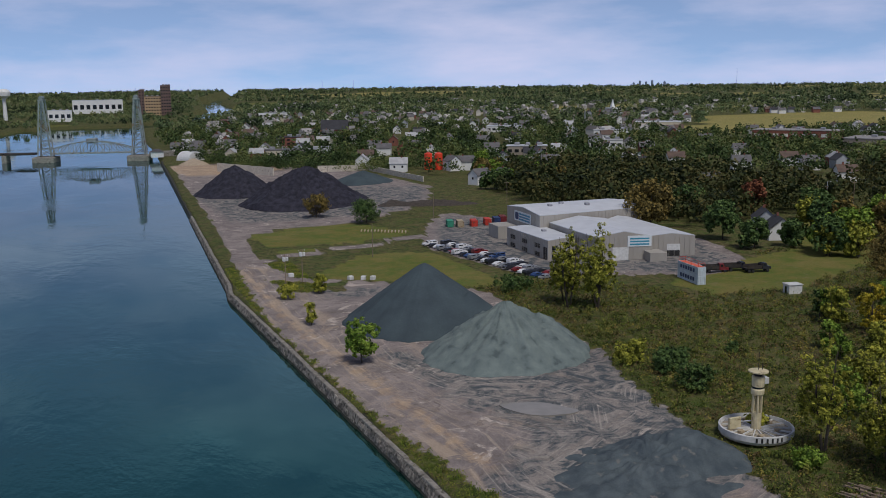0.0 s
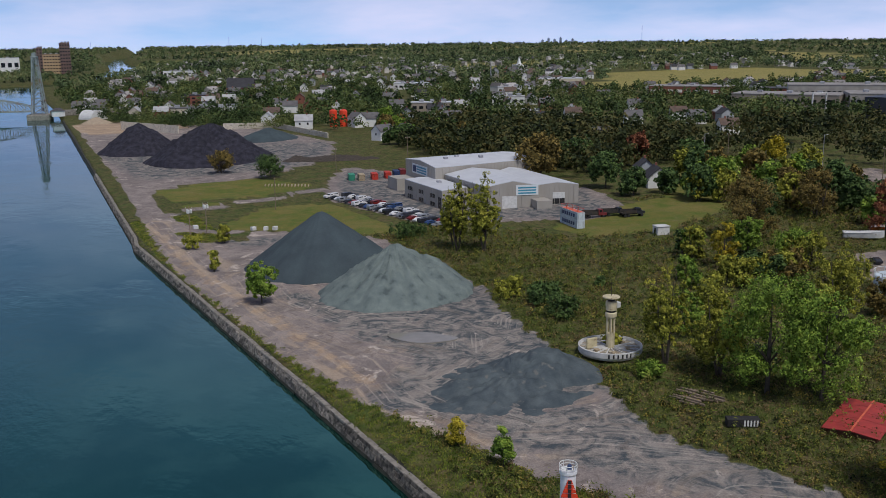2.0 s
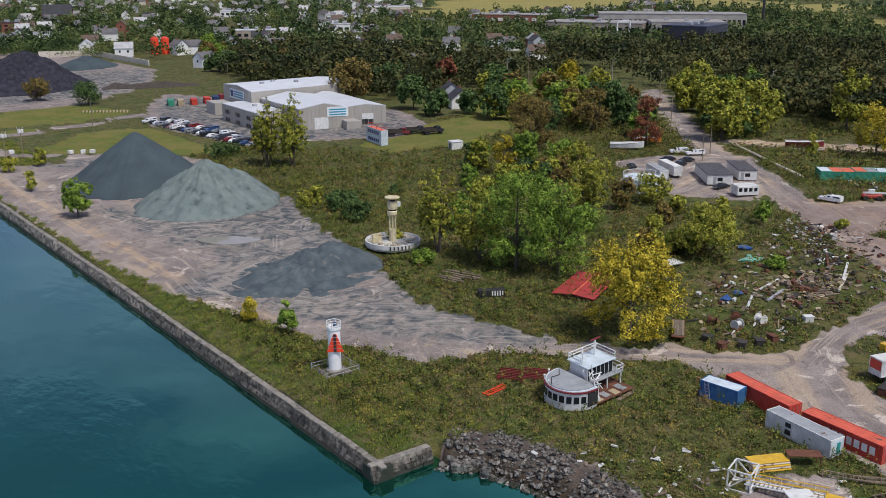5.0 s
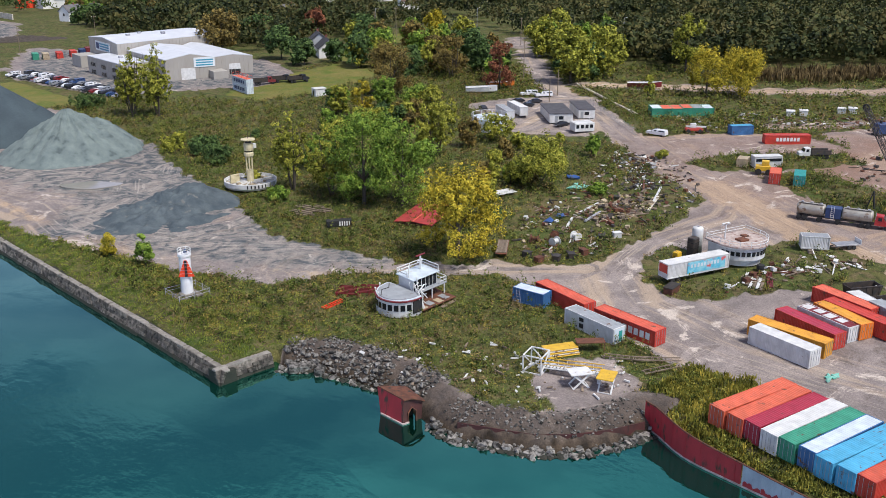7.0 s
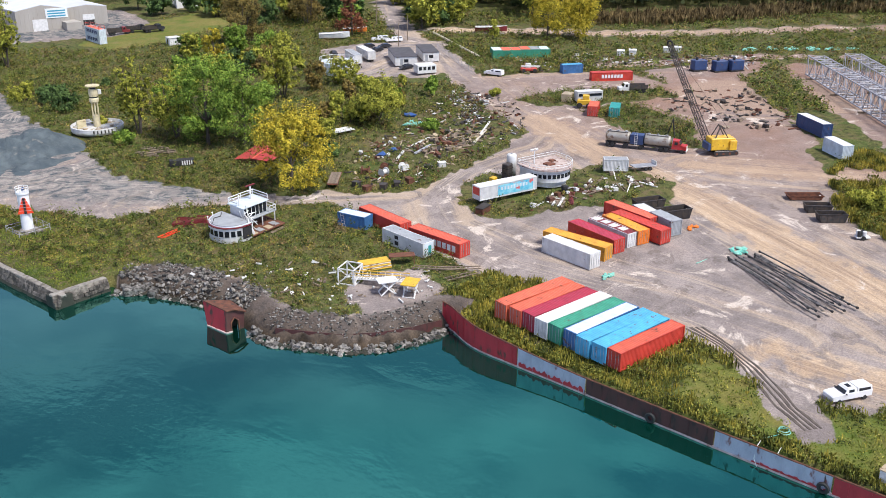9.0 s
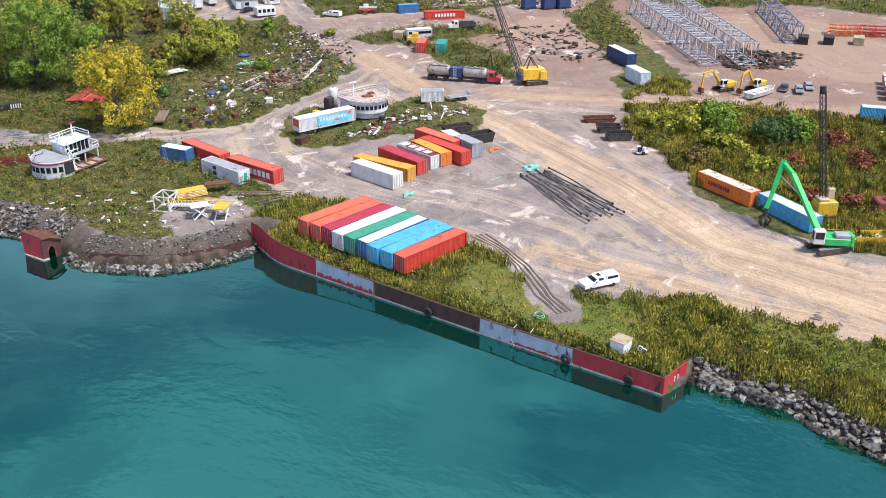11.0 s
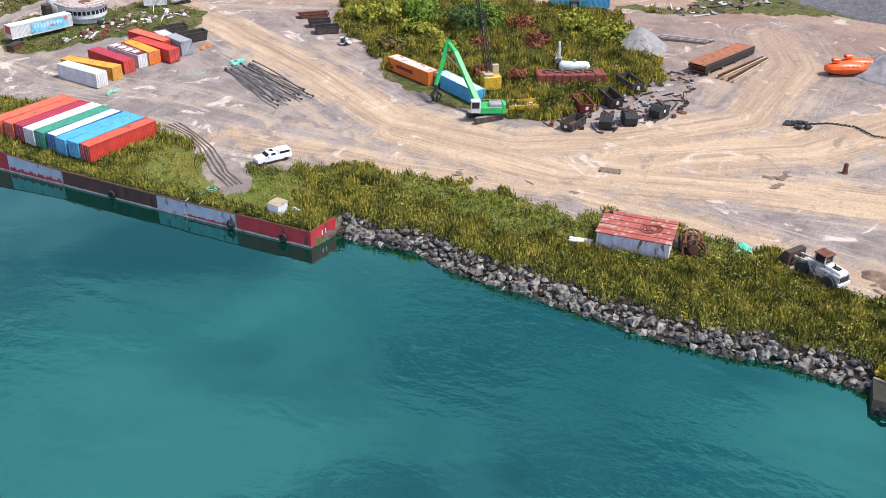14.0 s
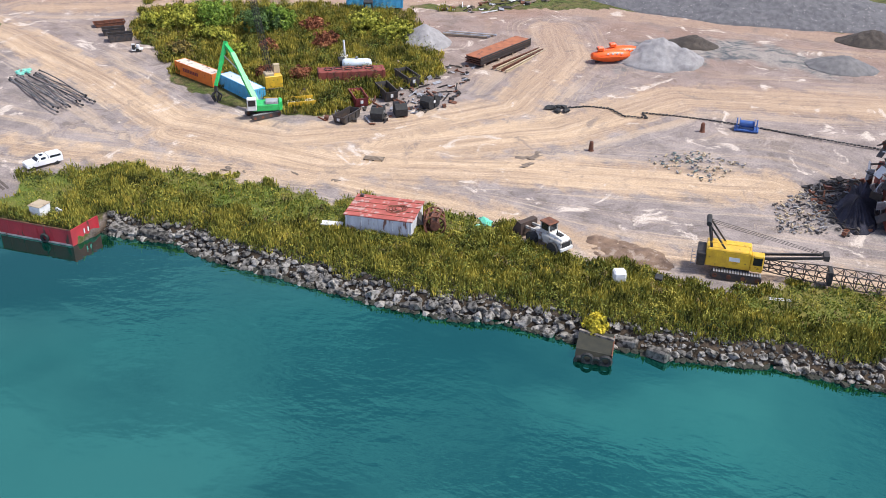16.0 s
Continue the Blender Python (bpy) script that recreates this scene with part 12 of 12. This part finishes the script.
def clumps(name, label, n, box, test, low, high, wide, per, leaf, material, seed, slim=0.5):
    """Low leafy clumps, domes of loose leaves, in one mesh."""
    r = np.random.default_rng(seed)
    x, y = r.uniform(box[0], box[1], n), r.uniform(box[2], box[3], n)
    k = test(x, y, r)
    x, y = x[k], y[k]
    size = r.uniform(0.35, 1.0, len(x)) ** 1.5 + 0.25
    h = (low + (high - low) * size) * (1 + 0.35 * wobble(x, y, 13, seed))
    w = wide * size
    z = field_z(x, y)
    q = r.normal(0, 1, (len(x), per, 3))
    q /= np.linalg.norm(q, axis=2)[:, :, None]
    q[:, :, 2] = np.abs(q[:, :, 2])
    k = r.uniform(0.55, 1.1, (len(x), per))
    c = np.stack([x[:, None] + q[:, :, 0] * w[:, None] * k, y[:, None] + q[:, :, 1] * w[:, None] * k, z[:, None] + (0.12 + q[:, :, 2] * k) * h[:, None]], -1)
    v = cards(c.reshape(-1, 3), (q + np.array([0, 0, 0.5])).reshape(-1, 3), (leaf * r.uniform(0.6, 1.3, (len(x), per))).reshape(-1), r, slim)
    ob = new(name, quads(name, v, material))
    return tagged(ob, label, name.replace("_", " "), kind="stuff")


def open_ground(x, y, margin=4.5):
    z = zones(x, y)
    ok = (z[:, 0] > 0.55) & land(x, y, margin)
    for hx, hy, hw in CLEARED:
        ok &= np.hypot(x - hx, y - hy) > hw
    return ok, z


def patchy(seed, size, least, margin=4.5, lawn=0.45):
    def test(x, y, r):
        ok, z = open_ground(x, y, margin)
        ok &= z[:, 1] < lawn
        ok &= ~((y > 46) & (y < 300) & (x < 57)) & ~((x < 128) & (y > 3) & (y < 62) & (r.uniform(0, 1, len(x)) < 0.5))
        ok &= ~scrap_floor(x, y) | (r.uniform(0, 1, len(x)) < 0.25)
        return ok & (wobble(x, y, size, seed) + 0.5 * wobble(x, y, size * 0.37, seed + 3) + r.uniform(-0.5, 0.5, len(x)) > least)
    return test


SCRAP_FLOORS = [[(126, 68), (150, 72), (180, 66), (187, 60), (172, 44), (150, 46), (128, 52)], [(127, 32), (145, 34), (166, 16), (158, 0), (140, 8), (124, 18)], [(76, 4), (100, 2), (102, 20), (84, 24), (74, 16)]]


def scrap_floor(x, y):
    ok = np.zeros(x.shape, bool)
    for p in SCRAP_FLOORS:
        ok |= poly_sd(x, y, p) > 0
    return ok


def bank(x, y, margin):
    """Behind the barge the growth reaches its side, elsewhere it keeps off the rocks."""
    side = poly_sd(x, y, EAST_LAND)
    thin = (y > -66) & (y < -3.6) & (np.sin(x * 37.7 + y * 91.3) > 0.1 * margin - 0.55) & (side > 2.2)
    return (side > np.where((y > -74) & (y < -3.6), 0.9, margin)) & ~thin


def shore_tall(x, y, r):
    z = zones(x, y)
    return (z[:, 0] > 0.4) & bank(x, y, 1.7) & ((z[:, 1] < 0.5) | (r.uniform(0, 1, len(x)) < 0.05)) & (wobble(x, y, 9, 4) + r.uniform(-1, 1, len(x)) > -0.9)


def shore_low(x, y, r):
    z = zones(x, y)
    return (z[:, 0] > 0.35) & bank(x, y, 2.0) & ((z[:, 1] < 0.5) | (r.uniform(0, 1, len(x)) < 0.4))


def grassy(x, y, r):
    z = zones(x, y)
    return (z[:, 0] > 0.4) & bank(x, y, 1.9) & (wobble(x, y, 6, 2) + r.uniform(-1, 1, len(x)) > -0.6)


GOLD = leaf_mat("goldenrod", (0.036, 0.044, 0.011), (0.210, 0.215, 0.038), (0.440, 0.385, 0.075), 3.2)
TURF = leaf_mat("bright_short_grass", (0.065, 0.105, 0.014), (0.185, 0.240, 0.036), (0.330, 0.330, 0.072), 2.4)
SAGE = leaf_mat("olive_meadow_weeds", (0.025, 0.029, 0.007), (0.180, 0.160, 0.034), (0.370, 0.295, 0.070), 2.4)
SCRUB = leaf_mat("mixed_scrub", (0.014, 0.025, 0.006), (0.092, 0.126, 0.023), (0.245, 0.255, 0.052), 2.2)
DRY = leaf_mat("dry_brown_weeds", (0.040, 0.028, 0.013), (0.165, 0.118, 0.050), (0.320, 0.235, 0.110), 2.0)
tufts("goldenrod_stems", "tall goldenrod stems along the shore bank", 52000, (84, 110, -186, 2), shore_tall, 0.45, 1.1, 3, 0.085, GOLD, 21)
tufts("goldenrod_heads", "yellow flowering goldenrod on the shore bank", 30000, (84, 110, -186, 2), shore_tall, 0.5, 1.2, 3, 0.10, WEED, 27)
clumps("shore_scrub", "leafy goldenrod and scrub on the shore bank", 6500, (84, 110, -186, 2), shore_low, 0.2, 1.0, 0.60, 15, 0.150, GOLD, 31)
clumps("shore_undergrowth", "dark green undergrowth on the shore bank", 7000, (84, 110, -186, 2), shore_low, 0.2, 0.9, 0.60, 13, 0.160, SCRUB, 32)
clumps("hedge_scrub", "green scrub round the parked machines", 4200, (130, 204, -110, -22), patchy(2, 15, 0.1), 0.6, 2.6, 1.5, 22, 0.180, SCRUB, 33)
clumps("hedge_bloom", "flowering yellow goldenrod round the parked machines", 6000, (130, 204, -110, -22), patchy(5, 9, -0.1), 0.5, 1.7, 0.7, 14, 0.17, WEED, 47)
clumps("shore_dead_patches", "dead brown stalks among the shore goldenrod", 5200, (84, 110, -186, -74), lambda x, y, r: shore_low(x, y, r) & (wobble(x, y, 8, 6) + r.uniform(-0.4, 0.4, len(x)) > 0.55), 0.2, 0.9, 0.5, 13, 0.15, DRY, 48)
tufts("hedge_goldenrod", "yellow goldenrod round the parked machines", 46000, (130, 204, -110, -22), patchy(5, 12, -0.6), 0.8, 1.8, 3, 0.12, WEED, 34)
clumps("hedge_dry_weeds", "brown dry weeds round the parked machines", 4000, (130, 204, -110, -22), patchy(7, 10, 0.1), 0.4, 1.4, 0.8, 18, 0.160, DRY, 35)
clumps("meadow_scrub", "scrubby green bushes and weeds of the meadow", 21000, (52, 250, 2, 262), patchy(1, 26, -0.15), 0.3, 1.9, 0.85, 20, 0.220, SCRUB, 36)
clumps("meadow_goldenrod", "yellow-green goldenrod in the meadow", 15000, (52, 250, 2, 262), patchy(4, 19, -0.1), 0.25, 1.2, 0.70, 15, 0.200, SAGE, 37)
clumps("meadow_dry_weeds", "brown dry weeds in the meadow", 19000, (52, 250, 2, 262), patchy(9, 17, -0.1), 0.2, 1.0, 0.65, 15, 0.190, DRY, 38)
tufts("meadow_grass", "thin rank grass of the meadow", 20000, (50, 240, 2, 262), patchy(3, 14, -0.6), 0.3, 0.8, 3, 0.10, GRASS, 23)
tufts("short_grass", "tufted grass between the weeds and the quay", 30000, (46, 128, 3, 210), grassy, 0.12, 0.36, 3, 0.11, GRASS, 24)
tufts("bank_grass", "short tufted grass on the barge bank", 34000, (85, 112, -186, 2), grassy, 0.10, 0.28, 3, 0.11, TURF, 25)
clumps("point_weeds", "low mixed weeds on the grassy point", 9000, (56, 128, 2, 84), lambda x, y, r: open_ground(x, y, 5.5)[0] & (wobble(x, y, 8, 5) + r.uniform(-0.8, 0.8, len(x)) > -0.1), 0.12, 0.55, 0.5, 9, 0.13, SAGE, 44)
clumps("point_greens", "green leafy weeds on the grassy point", 6000, (56, 128, 2, 84), lambda x, y, r: open_ground(x, y, 5.5)[0] & (wobble(x, y, 11, 2) + r.uniform(-0.6, 0.6, len(x)) > 0.2), 0.12, 0.6, 0.5, 9, 0.14, GRASS, 45)
clumps("point_dry_weeds", "brown dry weeds on the grassy point", 5000, (56, 128, 2, 84), lambda x, y, r: open_ground(x, y, 5.5)[0] & (wobble(x, y, 9, 7) + r.uniform(-0.6, 0.6, len(x)) > 0.2), 0.12, 0.6, 0.5, 9, 0.13, DRY, 46)
def quay_bank(x, y, r):
    return (zones(x, y)[:, 0] > 0.35) & land(x, y, 2.9)


tufts("quay_grass", "bright rank grass on the strip behind the quay", 26000, (46, 70, 48, 330), quay_bank, 0.12, 0.42, 3, 0.11, TURF, 28)
clumps("quay_weeds", "olive and yellow weeds on the strip behind the quay", 5500, (46, 70, 48, 330), lambda x, y, r: quay_bank(x, y, r) & (wobble(x, y, 5, 4) + r.uniform(-0.6, 0.6, len(x)) > 0.1), 0.1, 0.6, 0.45, 9, 0.14, SAGE, 49)
REED_BELT = [(318, 116), (330, 99), (352, 88), (380, 74), (410, 62), (440, 20), (455, 30), (430, 66), (402, 84), (372, 96), (345, 112), (326, 132)]
tufts("reed_belt", "belt of tall dry brown reeds before the wood", 16000, (316, 456, 18, 134), lambda x, y, r: poly_sd(x, y, REED_BELT) > 0, 2.6, 4.6, 4, 0.30, DRY, 26)


def beyond(x, y, r):
    ok, z = open_ground(x, y)
    return ok & (z[:, 1] < 0.45) & (poly_sd(x, y, REED_BELT) < -1) & (wobble(x, y, 24, 6) + r.uniform(-0.6, 0.6, len(x)) > -0.4) & (x + 0.9 * y < 470)


clumps("far_scrub", "scrub and weeds beyond the far gravel lane", 12000, (235, 430, -120, 262), beyond, 0.4, 2.6, 1.7, 13, 0.380, SCRUB, 41)
clumps("far_dry_weeds", "brown weeds along the far gravel lane", 8000, (235, 430, -120, 262), beyond, 0.3, 1.6, 1.4, 12, 0.320, DRY, 42)
clumps("far_goldenrod", "yellowish weeds along the far gravel lane", 6000, (235, 430, -120, 262), beyond, 0.3, 1.6, 1.4, 12, 0.320, SAGE, 43)
